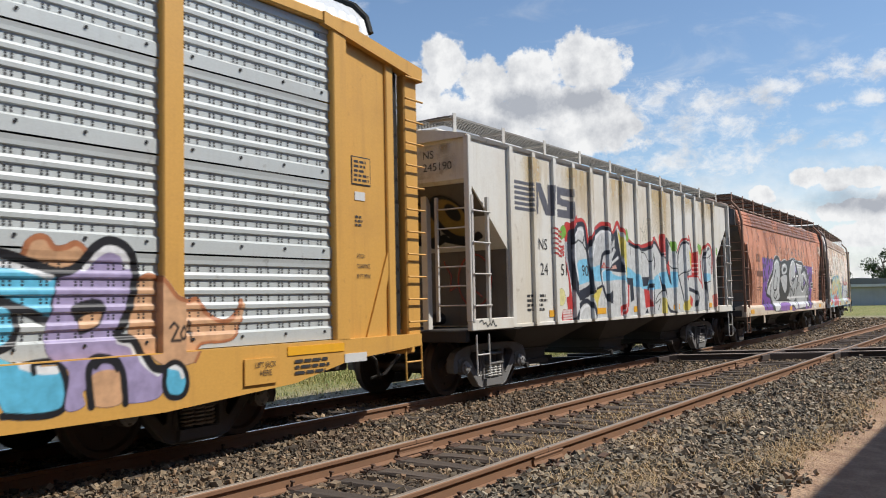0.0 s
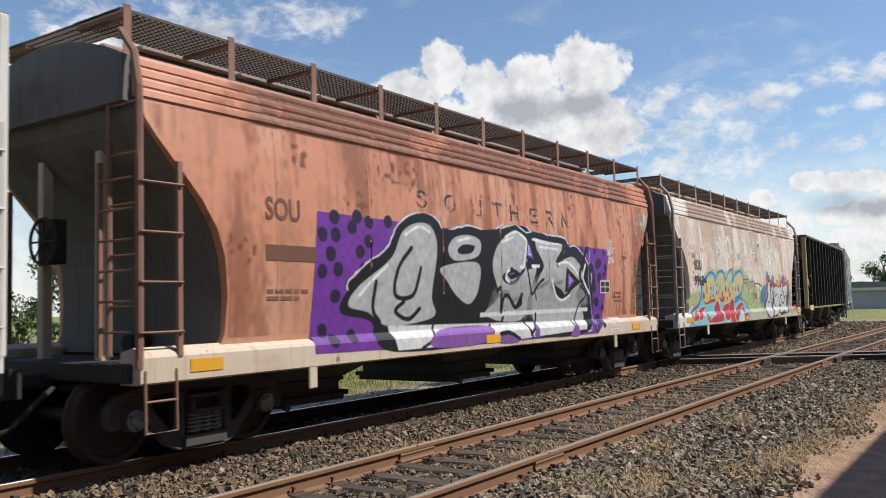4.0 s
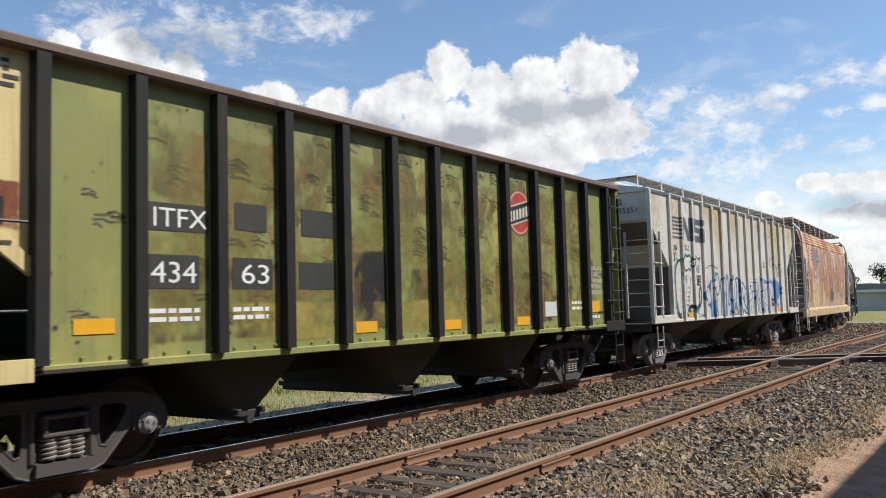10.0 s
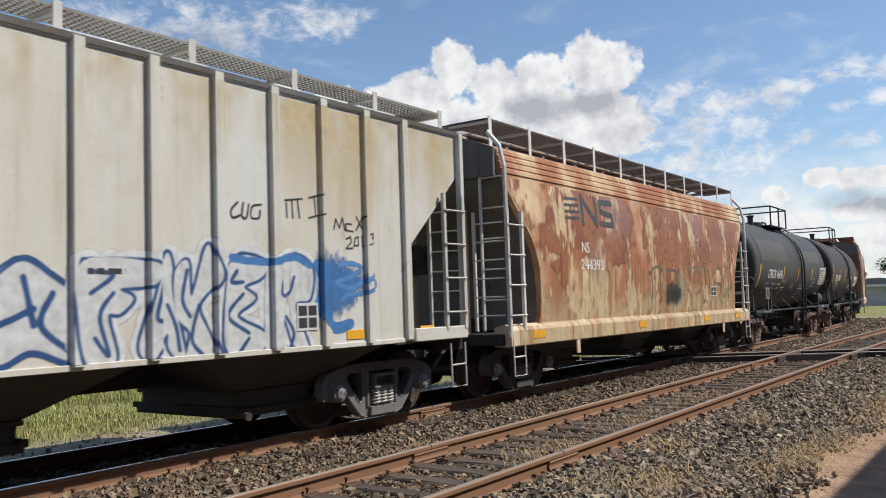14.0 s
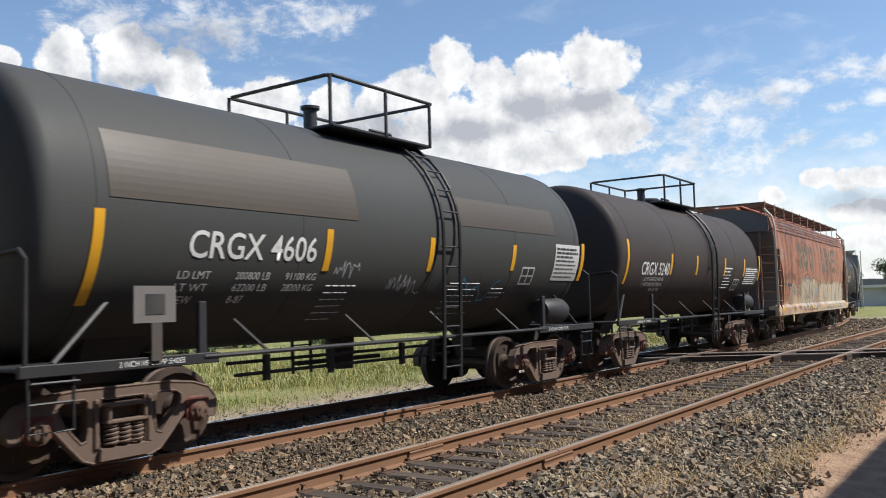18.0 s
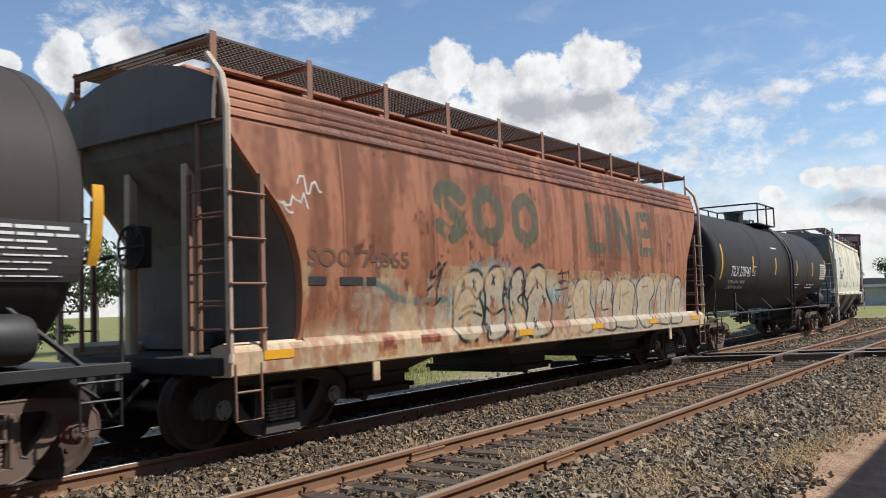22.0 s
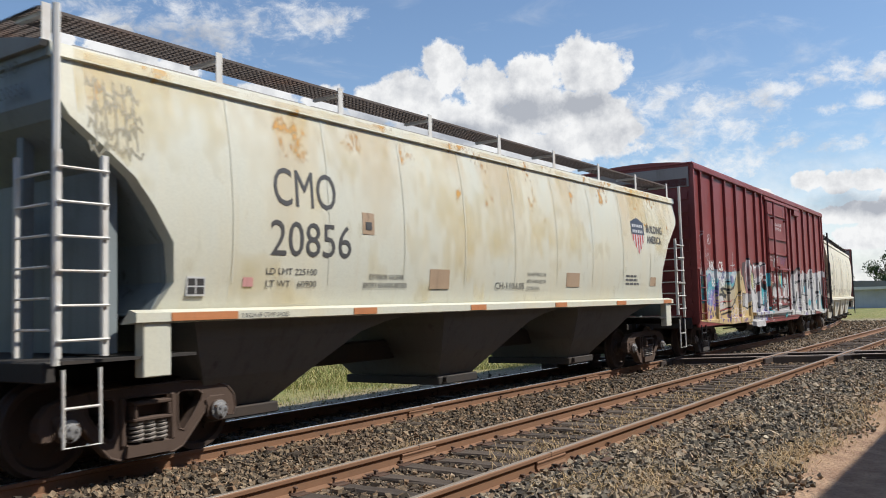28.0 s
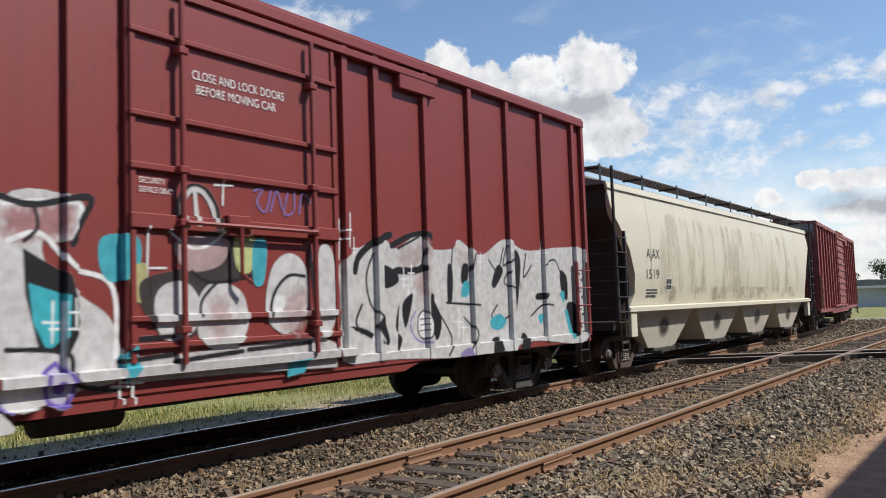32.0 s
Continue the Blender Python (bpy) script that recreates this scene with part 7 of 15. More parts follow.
    sp.brush((3.15, 2.45, 2.94, 2.38, 2.83, 2.13, 2.87, 1.89, 3, 1.61, 3.17, 1.44), 0.085, INK)
    sp.facet((3.02, 1.56, 3.41, 1.75, 3.41, 1.51, 3.29, 1.39, 3.15, 1.41), INK)
    sp.brush((2.93, 1.79, 2.88, 2.02, 2.99, 2.08), 0.04, WHITE)
    sp.facet((2.84, 2.12, 2.99, 2.25, 3.14, 2.12), SCARLET)
    sp.facet((2.91, 2.14, 3, 2.21, 3.08, 2.13), (0.55, 0.42, 0.36))
    sp.blob((2.33, 1.59, 2.85, 1.72, 2.66, 1.45, 2.6, 1.21, 2.48, 1.11, 2.44, 1.39), MUSTARD)
    sp.stick((2.29, 1.62, 2.87, 1.76), 0.05, BLACK)
    sp.brush((1.55, 1.11, 1.68, 1.26, 1.92, 1.43, 2.16, 1.46, 2.37, 1.34, 2.47, 1.13), 0.1, INK)
    sp.brush((1.78, 1.1, 1.86, 1.25, 2.03, 1.35, 2.19, 1.37), 0.05, WHITE)
    sp.facet((3.99, 1.94, 4.49, 1.93, 4.54, 1.46, 4.33, 1.41, 4.32, 1.78, 4.03, 1.81), INK)
    sp.facet((4.06, 1.79, 4.29, 1.79, 4.24, 1.33, 3.8, 1.11, 3.76, 1.32, 4.02, 1.41), SCARLET)
    sp.stick((4.03, 1.8, 3.99, 1.35, 3.82, 1.14), 0.02, WHITE)
    sp.brush((4.35, 2.68, 4.92, 2.58, 5.37, 2.6, 5.77, 2.75, 6, 2.72, 6.47, 2.34, 6.74, 2.08), 0.075, INK)
    sp.facet((6.63, 2.94, 6.82, 2.75, 6.75, 2.29, 6.94, 1.79, 6.79, 1.85, 6.52, 2.28), INK)
    sp.brush((5.76, 2.54, 5.85, 2.28, 5.68, 1.95, 5.56, 1.31, 5.57, 1.12), 0.06, INK)
    sp.brush((5.04, 2.51, 5.24, 2.49, 5.47, 2.32, 5.6, 2.42), 0.025, BLACK)
    sp.brush((6.14, 1.96, 6.44, 1.51, 6.74, 1.2, 7.05, 1.12), 0.09, INK)
    sp.brush((6.07, 2.04, 6.32, 1.56, 6.63, 1.17), 0.035, WHITE)
    sp.brush((6.3, 1.66, 5.97, 1.55, 5.82, 1.37, 6.15, 1.46, 5.98, 1.22), 0.03, BLACK)
    sp.facet((6.25, 1.51, 6.52, 1.39, 6.43, 1.12, 6.21, 1.13), MUSTARD)
    sp.blob((6.2, 2.96, 6.49, 2.93, 6.49, 2.57, 6.55, 2.34, 6.35, 2.49, 6.19, 2.69), SCARLET)
    sp.stick((6.3, 2.54, 6.55, 2.56), 0.022, (0.75, 0.6, 0.55))
    sp.stick((6.3, 2.47, 6.55, 2.48), 0.022, (0.75, 0.6, 0.55))
    sp.stick((6.3, 2.39, 6.55, 2.4), 0.022, (0.75, 0.6, 0.55))
    sp.facet((6.62, 2.28, 6.78, 2.37, 6.87, 2.02, 6.74, 2.05), SCARLET)
    sp.stick((6.65, 2.31, 6.98, 2.2, 7.31, 2.18), 0.03, BLACK)
    sp.brush((6.69, 2.9, 7.08, 2.64, 7.35, 2.47), 0.05, INK)
    sp.facet((5.03, 1.96, 5.48, 1.97, 5.37, 1.77, 5.08, 1.75), INK)
    sp.facet((5.12, 1.7, 5.43, 1.68, 5.53, 1.3, 5.19, 1.27), SCARLET)
    sp.stick((5.37, 1.7, 5.44, 1.77, 5.7, 1.78, 5.74, 1.52), 0.09, INK)
    sp.facet((5.13, 1.15, 5.3, 1.26, 5.36, 1.16), INK)
    sp.brush((7.42, 2.05, 7.44, 2.48, 7.68, 2.78, 7.99, 2.87, 8.33, 2.84), 0.06, INK)
    sp.brush((7.39, 2, 7.83, 2.11, 8.37, 2.18, 8.51, 2.44, 8.4, 2.81), 0.03, BLACK)
    sp.brush((7.44, 2.64, 7.66, 2.86, 7.96, 2.95, 8.31, 2.94, 8.31, 3.03, 8.46, 2.76, 8.58, 2.45), 0.055, SCARLET)
    sp.facet((8.29, 2.7, 8.61, 2.5, 8.37, 2.21), MUSTARD)
    sp.dots((8.04, 2.05), 0.15, INK)
    sp.facet((8.45, 2.6, 8.93, 2.7, 8.9, 2.1, 8.42, 2), SCARLET)
    sp.stick((8.47, 2.34, 8.91, 2.35), 0.025, (0.8, 0.65, 0.6))
    sp.stick((8.47, 2.23, 8.9, 2.25), 0.025, (0.8, 0.65, 0.6))
    sp.stick((8.46, 2.13, 8.9, 2.14), 0.025, (0.8, 0.65, 0.6))
    sp.brush((7.92, 1.99, 8.46, 2.02, 8.92, 1.98, 9.23, 1.83), 0.05, SCARLET)
    sp.brush((7.39, 2.07, 7.56, 1.82, 7.75, 1.49, 7.8, 1.32), 0.07, INK)
    sp.brush((8.22, 1.69, 8.63, 1.62, 8.76, 1.47, 8.62, 1.28), 0.1, INK)
    sp.blob((7.74, 1.32, 8.27, 1.52, 8.36, 1.26, 7.79, 1.16), MUSTARD)
    sp.facet((8.27, 1.55, 8.46, 1.43, 8.39, 1.24, 8.23, 1.31), SCARLET)
    sp.brush((9.26, 1.74, 9.19, 2.29, 9.31, 2.69, 9.66, 2.89, 10.04, 2.86, 10.19, 2.62, 10.12, 2.13), 0.07, SCARLET)
    sp.brush((9.6, 1.16, 9.45, 1.84, 9.33, 2.39, 9.53, 2.68, 9.96, 2.78), 0.075, INK)
    sp.brush((9.38, 2.52, 9.75, 2.52, 10.11, 2.63), 0.03, BLACK)
    sp.brush((10.03, 2.61, 9.9, 2.41, 10.05, 2.26), 0.025, BLACK)
    sp.facet((9.43, 2.11, 10, 2.11, 9.99, 1.93, 9.45, 1.89), AZURE)
    sp.stick((9.41, 1.85, 9.98, 1.9), 0.03, BLACK)
    sp.brush((9.54, 2.12, 9.52, 2.49, 9.64, 2.65), 0.04, WHITE)
    sp.facet((10.08, 1.51, 10.32, 1.57, 10.34, 1.26, 10.18, 1.18), (0.62, 0.2, 0.16))
    sp.dots((4.18, 2.88, 7.08, 2.72, 9.17, 2.73, 10.56, 2.72, 1.19, 2.76), 0.12, GREEN)
    sp.dots((4.25, 2.8, 6.98, 2.78, 9.07, 2.8, 10.48, 2.83, 1.13, 2.7), 0.08, GREEN)
    sp.brush((5.09, 2.99, 5.24, 3.21, 5.35, 3.59), 0.02, (0.72, 0.68, 0.55))
    sp.brush((5.13, 2.78, 5.34, 3.08, 5.59, 3.4), 0.02, (0.72, 0.68, 0.55))
    sp.brush((5.34, 2.87, 5.47, 3.17, 5.35, 3.44), 0.02, (0.72, 0.68, 0.55))
    sp.brush((5.03, 3.05, 5.23, 2.93, 5.33, 2.8), 0.02, (0.72, 0.68, 0.55))
    sp.brush((5.77, 2.91, 6.01, 3.23, 6.38, 3.43), 0.02, (0.72, 0.68, 0.55))
    sp.brush((6.01, 3, 6.2, 3.25, 6.37, 3.12), 0.02, (0.72, 0.68, 0.55))
    sp.brush((5.55, 3.03, 5.52, 3.32, 5.68, 3.56), 0.02, (0.72, 0.68, 0.55))


def paint_orange(sp):
    """Silver forms with black edges on dotted purple."""
    sp.start(28)
    sp.facet((0.47, 2.71, 3.36, 2.67, 9.07, 2.58, 8.72, 1.17, 8.37, 0.92, 5.21, 0.93, 0.37, 1, 0.35, 1.37), PURPLE)
    sp.dots((0.55, 2.44, 0.77, 2.66, 1.11, 2.55, 1.21, 2.69, 0.79, 2.44, 0.54, 1.98, 0.83, 2.01, 1.25, 2.25, 1.42, 2.39, 0.78, 1.68, 1.05, 1.81, 0.69, 2.2, 1.31, 2.02, 0.56, 1.27, 0.72, 1.14, 1.08, 1.18, 1.84, 2.67, 1.44, 2.64), 0.09, PLUM_INK)
    sp.dots((8.61, 2.31, 8.87, 2.21, 8.31, 1.93, 8.65, 1.83, 8.38, 1.55, 8.73, 1.42, 8.46, 1.22, 8.03, 2.54, 7.39, 2.52, 8.32, 1.03, 8.25, 2.15), 0.075, PLUM_INK)
    sp.brush((1.08, 1.81, 1.44, 2.04, 1.85, 2.25, 2.08, 2.55, 2.39, 2.73, 2.77, 2.78, 3.03, 2.62, 3.03, 2.17, 3.03, 2.11, 3.18, 2.47, 3.48, 2.6, 3.91, 2.66, 4.26, 2.57, 4.19, 2.28, 4.22, 1.89, 4.46, 2.21, 4.58, 2.48, 4.94, 2.71, 5.56, 2.79, 5.86, 2.69, 7.1, 2.63, 6.95, 2.39, 7.57, 2.5, 8.11, 2.05, 7.85, 1.55, 7.99, 1.06), 0.2, CHALK)
    sp.brush((1.08, 1.81, 1.44, 2.04, 1.85, 2.25, 2.08, 2.55, 2.39, 2.73, 2.77, 2.78, 3.03, 2.62, 3.03, 2.17, 3.03, 2.11, 3.18, 2.47, 3.48, 2.6, 3.91, 2.66, 4.26, 2.57, 4.19, 2.28, 4.22, 1.89, 4.46, 2.21, 4.58, 2.48, 4.94, 2.71, 5.56, 2.79, 5.86, 2.69, 7.1, 2.63, 6.95, 2.39, 7.57, 2.5, 8.11, 2.05, 7.85, 1.55, 7.99, 1.06), 0.14, BLACK)
    sp.blob((1.08, 1.81, 1.85, 2.25, 2.39, 2.75, 3.03, 2.66, 3.91, 2.68, 5.56, 2.79, 7.1, 2.63, 8.11, 2.05, 7.98, 1.01, 5.22, 0.95, 1.87, 0.94, 1.49, 1.34, 0.88, 1.48), BLACK)
    sp.blob((1.21, 1.8, 1.88, 2.18, 2.15, 2.55, 2.5, 2.7, 2.84, 2.66, 2.97, 2.36, 2.83, 1.69, 2.93, 1.42, 2.59, 1.32, 1.83, 1.28, 1.42, 1.47, 1.03, 1.56), PEWTER)
    sp.blob((3.25, 2.35, 3.43, 2.54, 3.86, 2.6, 4.16, 2.51, 4.05, 2.28, 3.44, 2.2), PEWTER)
    sp.blob((3.5, 2.36, 3.67, 2.45, 3.98, 2.44, 3.88, 2.33, 3.58, 2.3), BLACK)
    sp.blob((3.07, 2.09, 4.05, 2.18, 4.08, 1.79, 3.83, 1.55, 3.48, 1.67, 3.23, 1.88), PEWTER)
    sp.blob((4.5, 2.12, 4.67, 2.47, 5.08, 2.68, 5.59, 2.66, 5.66, 2.39, 5.64, 2.12, 5.96, 2.13, 5.69, 1.68, 5.5, 1.29, 4.8, 1.26, 4.28, 1.4, 4.69, 1.66), PEWTER)
    sp.blob((5.95, 2.6, 6.97, 2.58, 6.7, 2.26, 7.43, 2.38, 7.85, 2.02, 7.53, 1.68, 7.84, 1.19, 6.47, 1.2, 5.87, 1.24, 5.85, 1.84, 6.24, 2.18), PEWTER)
    sp.brush((1.57, 1.87, 1.51, 1.52, 1.66, 1.34), 0.065, BLACK)
    sp.brush((2.35, 2.34, 2.05, 2.06, 1.98, 1.69, 2.38, 1.69, 2.56, 2.07), 0.065, BLACK)
    sp.brush((2.17, 1.6, 1.99, 1.47, 2.29, 1.36, 2.54, 1.5), 0.065, BLACK)
    sp.brush((5.12, 2.11, 4.83, 1.96, 5.17, 1.88, 5.53, 2.12), 0.065, BLACK)
    sp.brush((4.64, 1.66, 4.97, 1.73, 5.13, 1.58, 5.48, 1.68), 0.065, BLACK)
    sp.brush((6.18, 2.18, 5.9, 1.79, 6.4, 1.91), 0.065, BLACK)
    sp.brush((6.92, 1.91, 6.51, 1.82, 6.92, 1.68, 7.34, 1.77), 0.065, BLACK)
    sp.brush((4.89, 1.42, 4.8, 1.26), 0.065, BLACK)
    sp.brush((2.22, 2.52, 2.53, 2.65, 2.79, 2.59), 0.045, WHITE)
    sp.brush((3.51, 2.5, 3.86, 2.56), 0.045, WHITE)
    sp.brush((4.82, 2.54, 5.18, 2.64), 0.045, WHITE)
    sp.brush((6.11, 2.52, 6.78, 2.5), 0.045, WHITE)
    sp.brush((1.24, 1.69, 1.47, 1.87, 1.81, 2.09), 0.045, WHITE)
    sp.facet((1.83, 1.28, 7.9, 1.19, 7.85, 1.02, 5.22, 0.95, 1.97, 0.95), (0.68, 0.68, 0.67))
    sp.brush((2.89, 1.31, 2.79, 1.07, 2.52, 0.95), 0.05, BLACK)
    sp.brush((5.5, 1.27, 5.73, 0.95), 0.05, BLACK)
    sp.brush((4.43, 1.21, 4.17, 0.95), 0.05, BLACK)
    sp.brush((7.3, 1.2, 7.4, 0.96), 0.05, BLACK)
    sp.blob((3.04, 1.19, 4.4, 1.19, 4.17, 0.95, 2.78, 0.95), (0.24, 0.1, 0.36))
    sp.haze((4.66, 1.74, 5.7, 1.95, 7.37, 1.98, 7.9, 1.47, 4.67, 1.37), (0.33, 0.34, 0.34), 0.7)
    sp.facet((4.14, 1.41, 8.11, 1.43, 8.12, 1.36, 4.14, 1.34), (0.70, 0.70, 0.69))
    sp.blob((4.97, 2.02, 5.06, 2.09, 5.2, 2.11, 5.31, 2.07, 5.43, 2.03, 5.25, 1.97, 5.07, 1.94), BLACK)
    sp.stick((5.04, 2.02, 5.18, 2.04), 0.025, (0.25, 0.08, 0.4))
    sp.brush((5.03, 2.09, 4.94, 2.04, 4.93, 1.95, 5.02, 1.9), 0.05, WHITE)
    sp.facet((5.68, 2.64, 5.91, 2.7, 6.08, 2.21, 5.57, 2.3), BLACK)
    sp.facet((5.62, 2.35, 5.72, 2.6, 5.87, 2.29), (0.20, 0.06, 0.36))
    sp.stick((5.68, 2.38, 5.71, 2.52, 5.78, 2.36, 5.68, 2.38), 0.022, (0.55, 0.7, 0.85))
    sp.brush((5.57, 2.3, 5.7, 1.95, 5.79, 1.7, 5.9, 1.76, 6.09, 1.9, 6.23, 1.95), 0.05, BLACK)
    sp.brush((5.82, 2.17, 6.06, 2.18), 0.06, WHITE)
    sp.brush((5.86, 2.65, 6.34, 2.6, 7.06, 2.59, 6.8, 2.25), 0.06, WHITE)
    sp.brush((5.66, 2.65, 5.53, 2.19, 5.41, 2.15), 0.06, WHITE)
    sp.brush((4.64, 2.54, 4.79, 2.67, 5.09, 2.76, 5.39, 2.73, 5.68, 2.63), 0.09, BLACK)
    sp.brush((4.94, 2.63, 5.25, 2.73, 5.47, 2.69, 5.64, 2.61), 0.05, WHITE)
    sp.brush((5.68, 2.66, 5.95, 2.71, 6.48, 2.67, 7.03, 2.62, 6.92, 2.37, 6.78, 2.22), 0.09, BLACK)
    sp.blob((6.54, 1.92, 6.68, 1.85, 6.91, 1.77, 7.09, 1.68, 7.37, 1.9, 7.26, 1.71, 7, 1.59, 6.72, 1.66, 6.59, 1.78), BLACK)
    sp.brush((6.55, 1.95, 6.69, 1.68, 6.94, 1.58, 7.25, 1.67), 0.045, WHITE)
    sp.facet((7.13, 2.19, 7.74, 1.91, 7.31, 1.76, 7.06, 1.72), BLACK)
    sp.facet((7.19, 2.08, 7.47, 1.93, 7.17, 1.78), (0.20, 0.06, 0.36))
    sp.stick((7.24, 2.01, 7.35, 1.94, 7.23, 1.89, 7.24, 2.01), 0.02, (0.45, 0.6, 0.85))
    sp.brush((6.8, 2.23, 7.13, 2.28, 7.45, 2.17, 7.79, 1.92), 0.05, WHITE)
    sp.brush((7.69, 1.86, 7.94, 1.67, 7.63, 1.48, 7.42, 1.14), 0.045, BLACK)
    sp.brush((8, 2.55, 7.79, 2.24, 7.69, 2, 8.03, 1.73, 8.08, 1.34), 0.09, BLACK)
    sp.brush((7.94, 2.25, 7.83, 1.99, 8.1, 1.7), 0.05, WHITE)
    sp.stick((8.16, 2.52, 8.06, 1.99, 8.23, 1.33, 8.34, 1), 0.022, (0.4, 0.5, 0.75))
    sp.brush((4.66, 1.75, 4.77, 1.78, 4.77, 1.41, 4.85, 1.64, 5, 1.66, 5.21, 1.48, 5.37, 1.54, 5.43, 1.69), 0.07, BLACK)
    sp.blob((5.23, 1.48, 5.42, 1.68, 5.46, 1.53, 5.32, 1.46), BLACK)
    sp.stick((5.9, 1.74, 5.96, 1.6), 0.04, BLACK)
    sp.brush((5.66, 1.01, 5.91, 1.2, 5.94, 1.35), 0.06, BLACK)
    sp.blob((5.92, 1.2, 5.95, 0.97, 5.77, 0.99), (0.22, 0.1, 0.34))
    sp.blob((7.44, 1.14, 7.53, 0.92, 7.16, 0.92), (0.22, 0.1, 0.34))
    sp.blob((4.64, 1.02, 4.93, 1.05, 5.23, 0.97, 5.18, 0.9, 4.64, 0.91), (0.2, 0.1, 0.3))
    sp.brush((4.64, 1.06, 4.93, 1.07, 5.25, 0.96), 0.07, BLACK)
    sp.stick((4.64, 2.75, 4.89, 2.84), 0.022, (0.62, 0.75, 0.85))
    sp.stick((5.36, 2.84, 5.65, 2.74, 5.84, 2.77), 0.022, (0.62, 0.75, 0.85))
    sp.stick((6.34, 2.75, 6.73, 2.74), 0.022, (0.62, 0.75, 0.85))
    sp.dots((7.18, 2.51, 7.66, 2.38, 8.19, 2.19, 8.5, 2.27, 8.58, 2.02, 8.31, 1.81, 8.45, 1.53, 8.51, 1.19), 0.1, PLUM_INK)
    sp.dots((7.82, 2.53, 8.39, 2.53, 8.82, 2.51, 8.72, 1.8, 8.8, 2.08, 6.96, 2.35, 8.68, 1.07, 8.32, 2.04), 0.06, PLUM_INK)


def paint_pink(sp):
    """Yellow and cyan rounded forms over red ones, outlined tag, white forms on blue puffs."""
    sp.start(42)
    sp.haze((0.21, 1.39, 0.3, 1.68, 0.92, 1.73, 1.29, 2.12, 1.56, 2.3, 2.3, 2.28, 3.15, 2.25, 4.36, 2.41, 5.31, 2.26, 5.97, 1.72, 5.81, 1.16), (0.50, 0.60, 0.28), 0.75)
    sp.haze((5.83, 1.88, 7.34, 1.72, 8.8, 1.52, 8.62, 1.33, 5.74, 1.09), (0.50, 0.60, 0.28), 0.6)
    sp.blob((0.04, 0.91, 0.06, 1.08, 0.31, 1.25, 0.69, 1.36, 0.86, 1.49, 0.96, 1.61, 0.98, 1.83, 1.18, 2, 1.42, 2.12, 1.63, 2.21, 1.86, 2.24, 2.11, 2.17, 2.19, 2.02, 2.38, 2.21, 2.64, 2.3, 2.9, 2.29, 3.07, 2.17, 3.11, 2.06, 3.39, 2.19, 3.61, 2.32, 3.83, 2.36, 3.88, 2.2, 3.78, 1.92, 3.99, 2.16), LAGOON)
    sp.blob((0.04, 0.91, 0.32, 1.26, 0.86, 1.49, 0.98, 1.84, 1.42, 2.12, 2.14, 2.17, 3.07, 2.18, 3.83, 2.35, 3.99, 2.16, 4.36, 2.31, 4.72, 2.33, 4.96, 2.16, 4.93, 1.93, 4.68, 1.64, 4.17, 1.53, 4.61, 1.53, 5.09, 1.45, 5.43, 1.32, 5.45, 1.09, 5.29, 0.79, 3.85, 0.82, 2.1, 0.86, 1.01, 0.87), LAGOON)
    sp.brush((0.04, 0.91, 0.06, 1.08, 0.31, 1.25, 0.69, 1.36, 0.86, 1.49, 0.96, 1.61, 0.98, 1.83, 1.18, 2, 1.42, 2.12, 1.63, 2.21, 1.86, 2.24, 2.11, 2.17, 2.19, 2.02, 2.38, 2.21, 2.64, 2.3, 2.9, 2.29, 3.07, 2.17, 3.11, 2.06, 3.39, 2.19, 3.61, 2.32, 3.83, 2.36, 3.88, 2.2), 0.075, COBALT)
    sp.brush((3.88, 2.2, 3.78, 1.92, 3.99, 2.16, 4.36, 2.31, 4.72, 2.33, 4.96, 2.16, 4.93, 1.93, 4.68, 1.65, 4.15, 1.54), 0.075, COBALT)
    sp.brush((3.94, 1.41, 4.37, 1.49, 4.61, 1.54, 5.09, 1.45, 5.43, 1.32, 5.45, 1.09, 5.31, 0.8), 0.07, COBALT)
    sp.blob((1.14, 1.87, 1.37, 2.01, 1.64, 2.1, 2, 2.14, 2.05, 2.01, 1.86, 1.83, 1.69, 1.67, 1.94, 1.61, 2.17, 1.49, 1.76, 1.41, 1.26, 1.4, 1.19, 1.62), MAIZE)
    sp.blob((2.1, 1.71, 2.22, 2.03, 2.46, 2.18, 2.72, 2.23, 2.98, 2.1, 3.04, 1.86, 2.94, 1.54, 2.64, 1.4, 2.32, 1.38, 2.19, 1.51), MAIZE)
    sp.blob((2.43, 1.94, 2.61, 1.89, 2.6, 1.65, 2.46, 1.7), LAGOON)
    sp.blob((3.04, 1.47, 3.16, 2.01, 3.51, 2.24, 3.79, 2.3, 3.72, 1.96, 4.16, 2.13, 4.58, 2.26, 4.93, 2.14, 4.81, 1.86, 4.36, 1.64, 3.85, 1.55, 3.44, 1.45), MAIZE)
    sp.blob((3.48, 1.99, 3.64, 2.07, 3.59, 1.79, 3.41, 1.7), LAGOON)
    sp.blob((4.03, 1.86, 4.35, 1.95, 4.58, 1.94, 4.36, 1.8, 4.05, 1.75), LAGOON)
    sp.haze((2.3, 1.97, 2.54, 2.1, 2.88, 1.85, 2.72, 1.6, 2.39, 1.61), (0.4, 0.45, 0.3), 0.5)
    sp.blob((1.19, 1.48, 1.44, 1.44, 1.76, 1.52, 2.19, 1.53, 2.13, 1.46, 1.79, 1.43, 1.38, 1.39), CRIMSON)
    sp.blob((2.64, 1.5, 3.03, 1.6, 3.03, 1.52, 2.81, 1.44), CRIMSON)
    sp.dots((1.17, 1.62, 3.15, 1.82, 4.45, 1.81, 3.55, 1.65, 2.83, 1.65), 0.085, CRIMSON)
